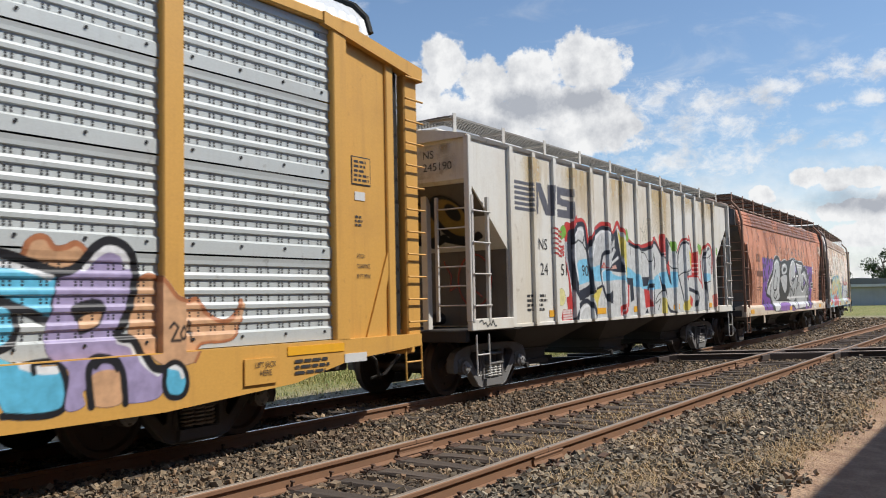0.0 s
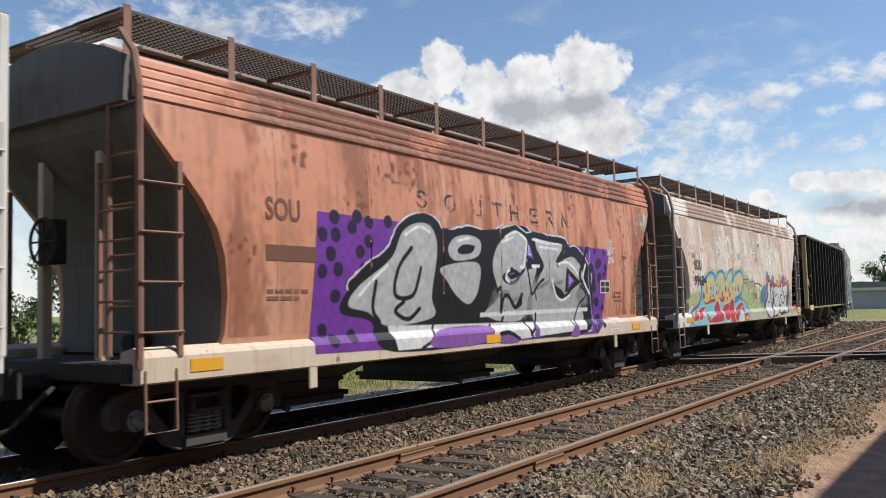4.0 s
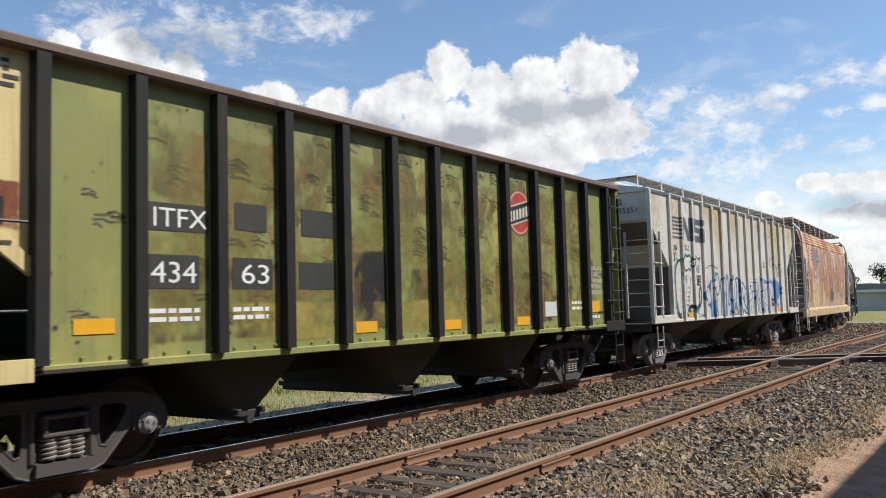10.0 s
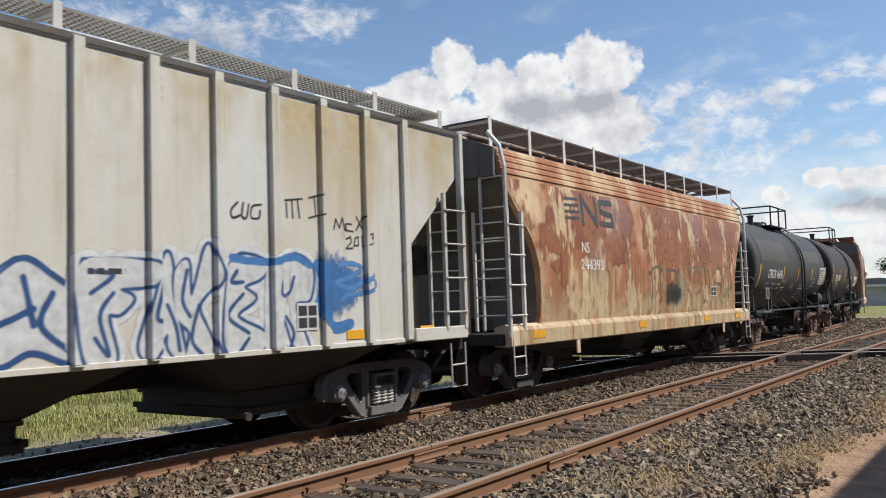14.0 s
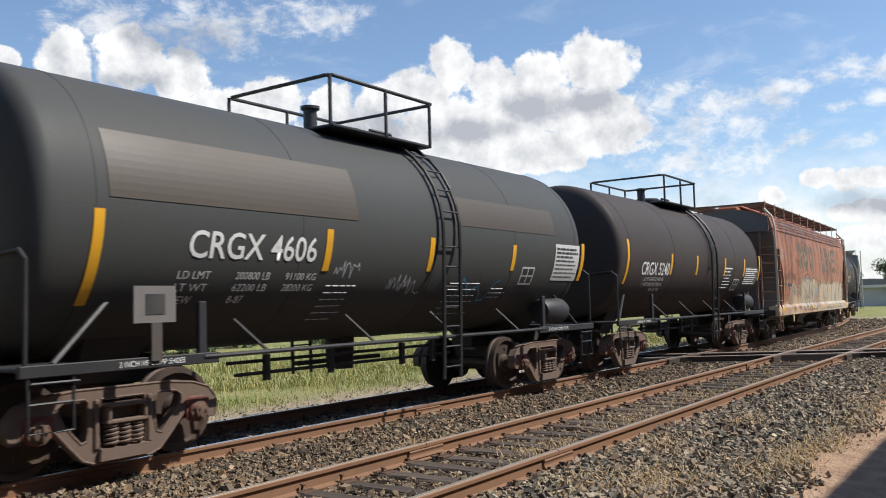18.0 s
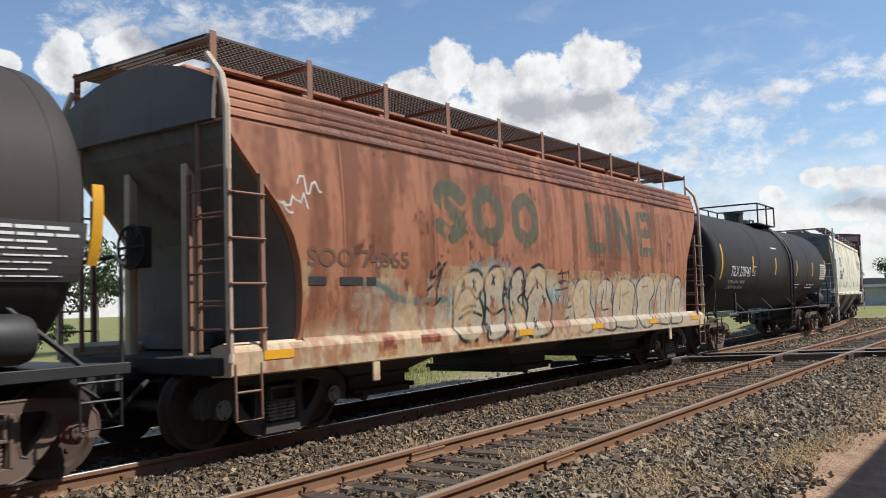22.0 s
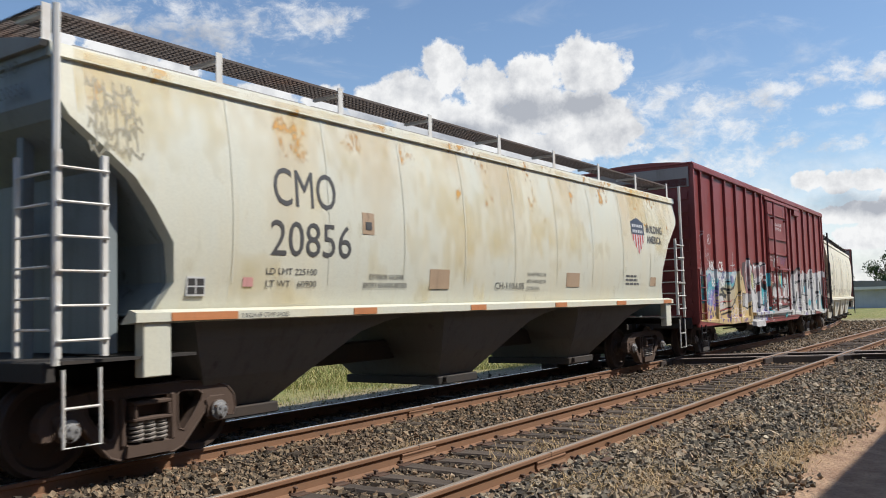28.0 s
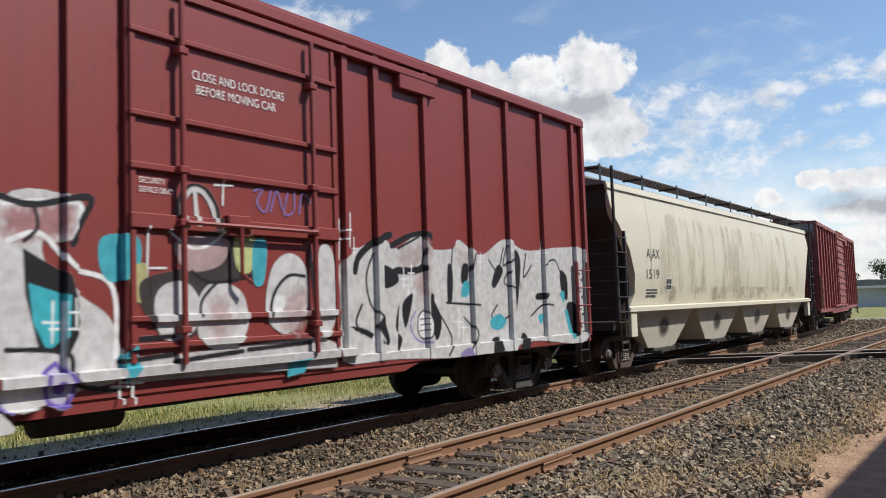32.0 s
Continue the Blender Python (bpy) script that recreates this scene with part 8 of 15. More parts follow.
    sp.dots((1.44, 1.81, 2.33, 1.91, 1.79, 1.82, 2, 1.61, 2.27, 1.69, 3.43, 1.78, 3.82, 1.82, 4.16, 1.8, 2.62, 1.54, 2.46, 1.73, 1.43, 1.73, 1.74, 1.57, 2.98, 1.5, 3.31, 1.54), 0.055, CRIMSON)
    sp.blob((0.15, 0.94, 0.2, 1.14, 0.43, 1.22, 0.66, 1.25, 0.55, 1.02, 0.25, 0.96), CRIMSON)
    sp.brush((0.15, 0.94, 0.2, 1.14, 0.43, 1.22, 0.66, 1.25, 0.55, 1.02, 0.25, 0.96, 0.15, 0.94), 0.028, STRAW)
    sp.blob((0.57, 1.03, 0.72, 1.2, 0.95, 1.32, 1.36, 1.33, 1.04, 1.16, 0.79, 0.98), CRIMSON)
    sp.brush((0.57, 1.03, 0.72, 1.2, 0.95, 1.32, 1.36, 1.33, 1.04, 1.16, 0.79, 0.98, 0.57, 1.03), 0.028, STRAW)
    sp.blob((1.2, 1.24, 1.41, 1.14, 1.64, 0.93, 1.39, 0.9, 1.24, 1.08), CRIMSON)
    sp.brush((1.2, 1.24, 1.41, 1.14, 1.64, 0.93, 1.39, 0.9, 1.24, 1.08, 1.2, 1.24), 0.028, STRAW)
    sp.blob((1.64, 1.03, 2.04, 1.13, 2.13, 1.36, 2.47, 1.47, 2.79, 1, 2.59, 0.9, 1.67, 0.89), CRIMSON)
    sp.brush((1.64, 1.03, 2.04, 1.13, 2.13, 1.36, 2.47, 1.47, 2.79, 1, 2.59, 0.9, 1.67, 0.89, 1.64, 1.03), 0.028, STRAW)
    sp.blob((2.88, 1.28, 3.18, 1.39, 3.98, 1.43, 3.6, 1.16, 3.27, 0.93, 2.91, 0.96), CRIMSON)
    sp.brush((2.88, 1.28, 3.18, 1.39, 3.98, 1.43, 3.6, 1.16, 3.27, 0.93, 2.91, 0.96, 2.88, 1.28), 0.028, STRAW)
    sp.blob((3.35, 0.94, 3.6, 1.44, 3.96, 1.49, 3.98, 0.89, 3.48, 0.87), CRIMSON)
    sp.brush((3.35, 0.94, 3.6, 1.44, 3.96, 1.49, 3.98, 0.89, 3.48, 0.87, 3.35, 0.94), 0.028, STRAW)
    sp.blob((3.8, 1.03, 4.37, 1.32, 4.78, 1.43, 5.02, 1.32, 4.43, 1.15, 4.06, 0.85), CRIMSON)
    sp.brush((3.8, 1.03, 4.37, 1.32, 4.78, 1.43, 5.02, 1.32, 4.43, 1.15, 4.06, 0.85, 3.8, 1.03), 0.028, STRAW)
    sp.blob((4.95, 1.32, 5.27, 1.12, 5.24, 0.85, 5.02, 0.84, 4.74, 1.1), CRIMSON)
    sp.brush((4.95, 1.32, 5.27, 1.12, 5.24, 0.85, 5.02, 0.84, 4.74, 1.1, 4.95, 1.32), 0.028, STRAW)
    sp.dots((0.21, 1.1, 0.29, 1.14, 0.42, 1.18, 0.54, 1.22, 0.64, 1.12, 0.76, 1.19, 0.88, 1.24, 1, 1.27, 1.65, 1.05, 1.74, 1.07, 1.82, 1.07, 1.91, 1.08, 2.14, 1.25, 2.1, 1.14, 2.18, 1.37, 2.66, 0.98, 2.71, 1.03, 3.33, 0.94, 3.42, 0.96, 3.92, 1.17, 3.9, 1.06, 3.92, 0.95, 4.38, 1.22, 4.51, 1.26, 4.65, 1.3, 5.15, 1.04, 5.17, 0.95, 5.12, 0.88, 1.4, 1.07, 1.47, 1), 0.016, (0.75, 0.72, 0.7))
    sp.blob((4.28, 0.87, 4.28, 1.01, 4.69, 1.19, 4.76, 1.13, 4.85, 0.88), (0.60, 0.66, 0.50))
    sp.brush((4.21, 0.86, 4.24, 1.03, 4.65, 1.21, 4.81, 1.13, 4.94, 0.86), 0.05, COBALT)
    sp.brush((4.86, 1.1, 5.09, 1.12, 5.28, 1.2), 0.05, LAGOON)
    sp.brush((4.95, 2.09, 5.26, 2.1, 5.57, 2.09, 5.63, 1.96, 5.56, 1.68, 5.53, 1.33), 0.042, SEPIA)
    sp.brush((5.03, 1.75, 5.03, 1.93, 5.1, 1.99, 5.38, 1.99, 5.43, 1.9), 0.042, SEPIA)
    sp.brush((5.64, 1.79, 5.68, 1.96, 5.79, 2.03, 6.17, 2.04, 6.21, 1.92, 6.17, 1.68, 6.14, 1.39), 0.042, SEPIA)
    sp.brush((5.73, 1.35, 5.82, 1.62, 5.92, 1.65), 0.042, SEPIA)
    sp.brush((5.93, 1.65, 6.13, 1.64, 6.14, 1.5, 6, 1.37, 5.86, 1.34), 0.042, SEPIA)
    sp.brush((6.27, 1.97, 6.65, 1.99, 7.12, 1.91), 0.042, SEPIA)
    sp.brush((6.3, 1.95, 6.25, 1.62, 6.11, 1.45), 0.042, SEPIA)
    sp.brush((6.58, 1.61, 6.43, 1.68, 6.35, 1.62, 6.43, 1.54), 0.042, SEPIA)
    sp.haze((4.85, 1.74, 5.08, 1.84, 5.45, 1.79, 5.53, 1.41, 4.98, 1.38), (0.42, 0.52, 0.22), 0.6)
    sp.haze((5.7, 1.4, 5.73, 1.96, 6.14, 2, 6.1, 1.39), (0.45, 0.38, 0.3), 0.4)
    sp.dots((6.69, 1.64), 0.13, (0.66, 0.6, 0.3))
    sp.dots((6.46, 1.58), 0.09, (0.3, 0.05, 0.1))
    sp.dots((7.8, 2.19, 7.88, 2.25, 8.56, 2.09, 8.63, 2.15, 10.02, 2.14, 10.94, 1.64, 10.86, 1.24), 0.14, MARINE)
    sp.dots((7.39, 1.71, 7.19, 1.5, 7.27, 1.25, 7.61, 1.76, 7.53, 1.47), 0.2, MARINE)
    sp.dots((7.07, 1.44, 7.34, 1.14, 7.72, 1.8, 7.13, 1.61), 0.13, MARINE)
    sp.brush((7.6, 0.97, 7.48, 1.28, 7.62, 1.56, 7.76, 1.93, 7.86, 2.12, 8.1, 2.21, 8.26, 2.07, 8.74, 1.98, 9.11, 1.94, 9.2, 2.1, 9.37, 1.96, 9.86, 2.09, 10.26, 2, 10.67, 2.12, 10.76, 1.81, 10.57, 1.07), 0.11, (0.45, 0.02, 0.03))
    sp.blob((7.53, 0.98, 7.54, 1.26, 7.81, 1.57, 7.86, 1.96, 8.05, 2.13, 8.26, 2, 9.2, 1.92, 10.67, 2.01, 10.6, 1.07, 10.01, 0.97, 8.55, 0.88, 7.93, 0.88), BLACK)
    sp.blob((7.61, 1.06, 7.67, 1.26, 7.95, 1.56, 7.9, 1.79, 7.99, 2, 8.18, 2.02, 8.29, 1.63, 8.45, 1.9, 8.63, 1.86, 8.55, 1.45, 8.3, 0.95, 8.03, 0.9), CHALK)
    sp.blob((8.47, 0.94, 8.65, 1.23, 8.77, 1.44, 8.69, 1.83, 9.23, 1.88, 9.36, 1.58, 9.18, 1.1, 8.96, 1.01), CHALK)
    sp.blob((9.29, 1.08, 9.33, 1.52, 9.52, 1.87, 9.81, 1.87, 9.92, 1.41, 9.9, 1.1, 9.59, 1.04), CHALK)
    sp.blob((9.96, 1.07, 10.14, 1.5, 9.99, 1.89, 10.55, 1.97, 10.45, 1.06, 10.23, 1.04), CHALK)
    sp.brush((8.27, 1.62, 8.21, 1.41, 8.01, 1.38), 0.05, BLACK)
    sp.brush((8.63, 1.87, 8.42, 1.45, 8.52, 1.16, 8.34, 0.92), 0.05, BLACK)
    sp.brush((8.76, 1.73, 8.9, 1.58, 8.8, 1.4, 9.06, 1.21), 0.05, BLACK)
    sp.brush((8.93, 1.58, 9.21, 1.64), 0.05, BLACK)
    sp.brush((9.48, 1.45, 9.76, 1.51), 0.05, BLACK)
    sp.brush((9.57, 1.81, 9.68, 1.57, 9.54, 1.35, 9.63, 1.11), 0.05, BLACK)
    sp.brush((10.08, 1.65, 10.38, 1.69, 10.45, 1.4), 0.05, BLACK)
    sp.brush((10.24, 1.89, 10.16, 1.57, 10.29, 1.16), 0.05, BLACK)
    sp.brush((11.65, 1.32, 11.43, 1.03, 11.66, 1.16, 11.69, 0.98), 0.03, BLACK)
    sp.brush((11.96, 1.28, 11.76, 0.98), 0.03, BLACK)
    sp.brush((12.13, 1.31, 12.17, 0.96), 0.03, BLACK)
    sp.brush((11.27, 1.07, 11.78, 1.19, 12, 1), 0.03, (0.55, 0.15, 0.1))
    sp.haze((6.76, 1.24, 7.26, 1.35, 7.55, 1.08, 7.36, 0.9, 6.69, 0.95), (0.62, 0.6, 0.25), 0.5)
    sp.haze((9.33, 2.2, 9.66, 2.2, 9.94, 2.26, 10.29, 2.23, 10.74, 2.16, 10.92, 2.06, 11.21, 1.82, 11.28, 1.48, 11.26, 1.13, 10.62, 1.17, 10.58, 2.02, 9.33, 1.92), (0.70, 0.60, 0.22), 0.75)
    sp.dots((10.09, 2.13, 10.18, 2.09, 10.02, 2.13), 0.16, COBALT)
    sp.brush((9.34, 1.84, 9.4, 1.87, 9.56, 1.94, 9.71, 2.06, 9.91, 2.09, 10.04, 2.08, 10.08, 1.97, 10.21, 1.97, 10.45, 2.02, 10.71, 2.1), 0.1, CRIMSON)
    sp.brush((10.73, 2.09, 10.76, 1.98, 10.89, 1.92, 10.88, 1.64, 10.86, 1.38, 10.86, 1.15), 0.09, CRIMSON)
    sp.facet((9.34, 1.82, 9.6, 1.9, 9.72, 2.02, 10.04, 2.04, 10.05, 1.91, 10.7, 1.98, 10.85, 1.9, 10.82, 1.34, 10.65, 1.17, 9.36, 1.24), BLACK)
    sp.blob((9.34, 1.83, 9.71, 1.88, 9.77, 2, 9.94, 2, 9.94, 1.76, 10.09, 1.65, 10.17, 1.51, 10.17, 1.19, 9.83, 1.22, 9.62, 1.33, 9.36, 1.24), CHALK)
    sp.blob((10.01, 1.88, 10.65, 1.94, 10.61, 1.62, 10.5, 1.53, 10.54, 1.17, 10.26, 1.19, 10.27, 1.51, 10.19, 1.64, 10.04, 1.76), CHALK)
    sp.brush((9.59, 1.54, 9.68, 1.6, 9.94, 1.62), 0.055, BLACK)
    sp.brush((9.65, 1.56, 9.79, 1.45, 9.87, 1.35, 9.9, 1.21), 0.055, BLACK)
    sp.brush((9.75, 1.96, 9.74, 1.75), 0.055, BLACK)
    sp.brush((9.95, 1.74, 10.1, 1.7, 10.19, 1.59, 10.21, 1.33), 0.055, BLACK)
    sp.brush((10.21, 1.37, 10.27, 1.5, 10.38, 1.58), 0.055, BLACK)
    sp.brush((10.47, 1.58, 10.59, 1.59), 0.055, BLACK)
    sp.brush((9.41, 1.56, 9.46, 1.49, 9.49, 1.37, 9.47, 1.24), 0.055, BLACK)
    sp.brush((9.86, 1.35, 10.18, 1.33), 0.055, BLACK)
    sp.blob((10.92, 1.67, 11.06, 1.76, 11.18, 1.64, 11.15, 1.48, 11.03, 1.39, 10.9, 1.45), (0.03, 0.28, 0.45))
    sp.blob((10.96, 1.34, 11.18, 1.35, 11.24, 1.24, 11.14, 1.14, 10.93, 1.15), (0.06, 0.38, 0.46))
    sp.dots((9.55, 2.28, 9.49, 2.07, 10.49, 2.23, 11.13, 2), 0.035, (0.45, 0.02, 0.03))
    sp.brush((11.72, 1.26, 11.62, 1.11), 0.035, BLACK)
    sp.brush((11.88, 1.26, 11.75, 1.19, 11.85, 1.09), 0.035, BLACK)
    sp.brush((11.93, 1.09, 12.06, 1.25, 12.06, 1.08), 0.035, BLACK)


def paint_ribbed_b(sp):
    """Line-drawn figure and silver forms edged in dark blue."""
    sp.start(72)
    sp.haze((0.63, 2.24, 0.87, 2.34, 0.9, 1.78, 0.86, 1.56, 0.67, 1.78), (0.36, 0.34, 0.56), 0.8)
    sp.blob((0.73, 1.76, 0.85, 1.72, 0.89, 1.56, 0.83, 1.42, 0.73, 1.51), (0.72, 0.36, 0.05))
    sp.blob((1.11, 2.52, 0.96, 2.41, 0.87, 2.19, 0.85, 1.78, 0.9, 1.5, 1.03, 1.26, 1.26, 1.22, 1.4, 2.07), (0.64, 0.63, 0.57))
    sp.brush((1.11, 2.56, 0.93, 2.43, 0.83, 2.19, 0.81, 1.78, 0.86, 1.48, 1.02, 1.23), 0.05, TEAL)
    sp.brush((1.24, 2.55, 1.11, 2.52, 0.96, 2.41, 0.88, 2.19, 0.86, 1.78, 0.91, 1.5, 1.04, 1.26, 1.19, 1.24), 0.05, BLACK)
    sp.blob((1.31, 2.55, 1.41, 2.64, 1.51, 2.61, 1.61, 2.68, 1.74, 2.65, 1.9, 2.68, 2.02, 2.62, 2.04, 2.47, 1.94, 2.31, 1.82, 2.36, 1.69, 2.3, 1.55, 2.35, 1.43, 2.29, 1.33, 2.38), (0.67, 0.67, 0.62))
    sp.brush((1.28, 2.57, 1.4, 2.67, 1.51, 2.65, 1.61, 2.72, 1.75, 2.68, 1.9, 2.71, 2.07, 2.63), 0.03, TEAL)
    sp.brush((1.31, 2.55, 1.41, 2.64, 1.51, 2.61, 1.61, 2.68, 1.74, 2.65, 1.9, 2.68, 2.02, 2.62, 2.04, 2.47, 1.94, 2.31, 1.82, 2.36, 1.69, 2.3, 1.55, 2.35, 1.43, 2.29, 1.33, 2.38, 1.31, 2.55), 0.042, BLACK)
    sp.blob((1.41, 2.06, 1.94, 2.13, 1.74, 1.46, 1.6, 1.25, 1.49, 1.37), (0.68, 0.68, 0.63))
    sp.brush((1.41, 2.06, 1.47, 1.54, 1.5, 1.35, 1.6, 1.25, 1.74, 1.46, 1.94, 2.13), 0.03, BLACK)
    sp.dots((1.5, 1.87, 1.6, 1.87, 1.72, 1.88, 1.85, 1.88, 1.49, 1.76, 1.6, 1.76, 1.72, 1.77, 1.83, 1.77, 1.51, 1.66, 1.61, 1.67, 1.72, 1.66, 1.49, 1.55, 1.59, 1.56, 1.7, 1.56, 1.5, 1.44, 1.61, 1.45, 1.68, 1.45, 1.56, 1.35), 0.028, BLACK)
    sp.brush((1.32, 2.31, 1.3, 2.18, 1.41, 2.04), 0.03, BLACK)
    sp.brush((1.71, 1.34, 1.87, 1.41, 2.05, 1.41, 2.21, 1.33, 2.36, 1.35, 2.51, 1.43, 2.6, 1.44), 0.1, BLACK)
    sp.brush((2.51, 1.38, 2.57, 1.57, 2.55, 1.77, 2.7, 1.9, 2.73, 1.7, 2.67, 1.5), 0.07, BLACK)
    sp.brush((1.71, 1.26, 2.03, 1.31, 2.28, 1.24, 2.54, 1.32), 0.035, TEAL)
    sp.brush((0.92, 1.27, 1.01, 1.2, 1.15, 1.17), 0.07, BLACK)
    sp.brush((1.44, 1.26, 1.54, 1.2, 1.71, 1.22, 1.82, 1.31), 0.06, BLACK)
    sp.stick((2.23, 2.53, 2.41, 2.7, 2.55, 2.61, 2.73, 2.65, 2.71, 2.56), 0.035, BLACK)
    sp.brush((1.93, 2.51, 2.15, 2.61, 2.2, 2.53, 2.08, 2.41, 1.95, 2.44), 0.04, BLACK)
    sp.brush((0.83, 2.75, 0.88, 2.91, 0.92, 2.76, 0.96, 2.9, 0.99, 2.78, 1.09, 2.94, 1.04, 2.8, 0.95, 2.85), 0.022, BLACK)
    sp.brush((0.77, 2.66, 0.85, 2.7, 0.84, 2.53, 0.77, 2.56), 0.022, BLACK)
    sp.brush((0.88, 2.51, 0.89, 2.69, 0.99, 2.71, 0.96, 2.61, 1.04, 2.56), 0.022, BLACK)
    sp.brush((0.73, 1.51, 0.81, 1.56, 0.79, 1.39, 0.89, 1.43, 0.86, 1.3), 0.025, BLACK)
    sp.stick((1.43, 2.95, 1.51, 2.99, 1.52, 2.92, 1.43, 2.82, 1.55, 2.81), 0.02, BLACK)
    sp.stick((1.6, 2.99, 1.57, 2.89, 1.67, 2.9, 1.66, 2.99, 1.67, 2.81), 0.02, BLACK)
    sp.stick((1.78, 3.01, 1.72, 3, 1.7, 2.93, 1.78, 2.92, 1.76, 2.83, 1.69, 2.83), 0.02, BLACK)
    sp.stick((1.83, 2.99, 1.91, 3.01, 1.91, 2.92, 1.81, 2.81, 1.94, 2.82), 0.02, BLACK)
    sp.stick((2.32, 1.09, 2.36, 1.22, 2.41, 1.08), 0.018, BLACK)
    sp.stick((2.46, 1.22, 2.54, 1.23, 2.44, 1.09, 2.57, 1.1), 0.018, BLACK)
    sp.stick((2.61, 1.2, 2.58, 1.09, 2.66, 1.09, 2.66, 1.21, 2.61, 1.2), 0.018, BLACK)
    sp.stick((2.72, 1.22, 2.71, 1.07), 0.018, BLACK)
    sp.stick((2.77, 1.2, 2.84, 1.18, 2.79, 1.15, 2.86, 1.1, 2.77, 1.07), 0.018, BLACK)
    sp.facet((2.85, 1.76, 3.43, 2.01, 3.88, 2.12, 3.98, 1.32, 3.71, 1.21, 3.36, 1.39, 2.84, 1.59), NAVY)
    sp.facet((2.92, 1.75, 3.32, 1.9, 3.4, 1.76, 3.84, 1.73, 3.72, 1.4, 3.43, 1.51, 3.3, 1.45, 2.97, 1.63), ALLOY)
    sp.facet((3.36, 1.83, 3.92, 1.97, 3.93, 1.76, 3.62, 1.7), (0.12, 0.25, 0.5))
    sp.brush((3.52, 2.04, 3.86, 2.11, 3.98, 2.22, 4.1, 2.26, 4.19, 2.18, 4.24, 1.98, 4.17, 1.77, 3.99, 1.66, 3.73, 1.28, 4.01, 1.3, 4.01, 1.05, 3.71, 1.13, 3.54, 1.02, 3.51, 1.57, 3.52, 2.04), 0.085, NAVY)
    sp.brush((4.35, 2.05, 4.52, 2.14, 4.78, 2.11, 4.85, 1.89, 4.77, 1.65, 4.79, 1.29, 4.86, 0.99, 4.64, 1.06, 4.43, 0.97, 4.35, 1.32, 4.41, 1.65, 4.35, 2.05), 0.085, NAVY)
    sp.brush((4.89, 2.11, 5.06, 2.13, 4.99, 1.64, 5.04, 1.4, 5.2, 1.52, 5.17, 1.89, 5.32, 2.12, 5.54, 2.08, 5.44, 1.64, 5.59, 1.13, 5.95, 1.13, 5.78, 1.5, 5.9, 1.89, 5.82, 2.14, 6.06, 2.09, 6.02, 1.63, 6.13, 1.09, 5.59, 1.09, 5.2, 1.27, 5.09, 1.04, 4.88, 1.05, 4.89, 2.11), 0.085, NAVY)
    sp.brush((6.16, 1.85, 6.44, 2.04, 6.72, 1.89, 7.07, 1.64, 7.22, 1.46, 6.94, 1.14, 6.53, 1.26, 6.23, 1.16, 6.11, 1.49, 6.16, 1.85), 0.085, NAVY)
    sp.blob((3.52, 2.04, 3.86, 2.11, 3.98, 2.22, 4.1, 2.26, 4.19, 2.18, 4.24, 1.98, 4.17, 1.77, 3.99, 1.66, 3.73, 1.28, 4.01, 1.3, 4.01, 1.05, 3.71, 1.13, 3.54, 1.02, 3.51, 1.57), ALLOY)
    sp.brush((3.52, 2.04, 3.86, 2.11, 3.98, 2.22, 4.1, 2.26, 4.19, 2.18, 4.24, 1.98, 4.17, 1.77, 3.99, 1.66, 3.73, 1.28, 4.01, 1.3, 4.01, 1.05, 3.71, 1.13, 3.54, 1.02, 3.51, 1.57, 3.52, 2.04), 0.03, NAVY)
    sp.blob((4.35, 2.05, 4.52, 2.14, 4.78, 2.11, 4.85, 1.89, 4.77, 1.65, 4.79, 1.29, 4.86, 0.99, 4.64, 1.06, 4.43, 0.97, 4.35, 1.32, 4.41, 1.65), ALLOY)
    sp.brush((4.35, 2.05, 4.52, 2.14, 4.78, 2.11, 4.85, 1.89, 4.77, 1.65, 4.79, 1.29, 4.86, 0.99, 4.64, 1.06, 4.43, 0.97, 4.35, 1.32, 4.41, 1.65, 4.35, 2.05), 0.03, NAVY)
    sp.blob((4.89, 2.11, 5.06, 2.13, 4.99, 1.64, 5.04, 1.4, 5.2, 1.52, 5.17, 1.89, 5.32, 2.12, 5.54, 2.08, 5.44, 1.64, 5.59, 1.13, 5.95, 1.13, 5.78, 1.5, 5.9, 1.89, 5.82, 2.14, 6.06, 2.09, 6.02, 1.63, 6.13, 1.09, 5.59, 1.09, 5.2, 1.27, 5.09, 1.04, 4.88, 1.05), ALLOY)
    sp.brush((4.89, 2.11, 5.06, 2.13, 4.99, 1.64, 5.04, 1.4, 5.2, 1.52, 5.17, 1.89, 5.32, 2.12, 5.54, 2.08, 5.44, 1.64, 5.59, 1.13, 5.95, 1.13, 5.78, 1.5, 5.9, 1.89, 5.82, 2.14, 6.06, 2.09, 6.02, 1.63, 6.13, 1.09, 5.59, 1.09, 5.2, 1.27, 5.09, 1.04, 4.88, 1.05, 4.89, 2.11), 0.03, NAVY)
    sp.blob((6.16, 1.85, 6.44, 2.04, 6.72, 1.89, 7.07, 1.64, 7.22, 1.46, 6.94, 1.14, 6.53, 1.26, 6.23, 1.16, 6.11, 1.49), ALLOY)
    sp.brush((6.16, 1.85, 6.44, 2.04, 6.72, 1.89, 7.07, 1.64, 7.22, 1.46, 6.94, 1.14, 6.53, 1.26, 6.23, 1.16, 6.11, 1.49, 6.16, 1.85), 0.03, NAVY)
    sp.brush((3.7, 1.88, 3.82, 1.56, 3.74, 1.35), 0.06, NAVY)
    sp.brush((3.8, 1.34, 3.78, 1.56, 3.94, 1.62, 4.03, 1.55), 0.06, NAVY)
    sp.brush((3.57, 1.15, 3.65, 1.35, 3.69, 1.14), 0.06, NAVY)
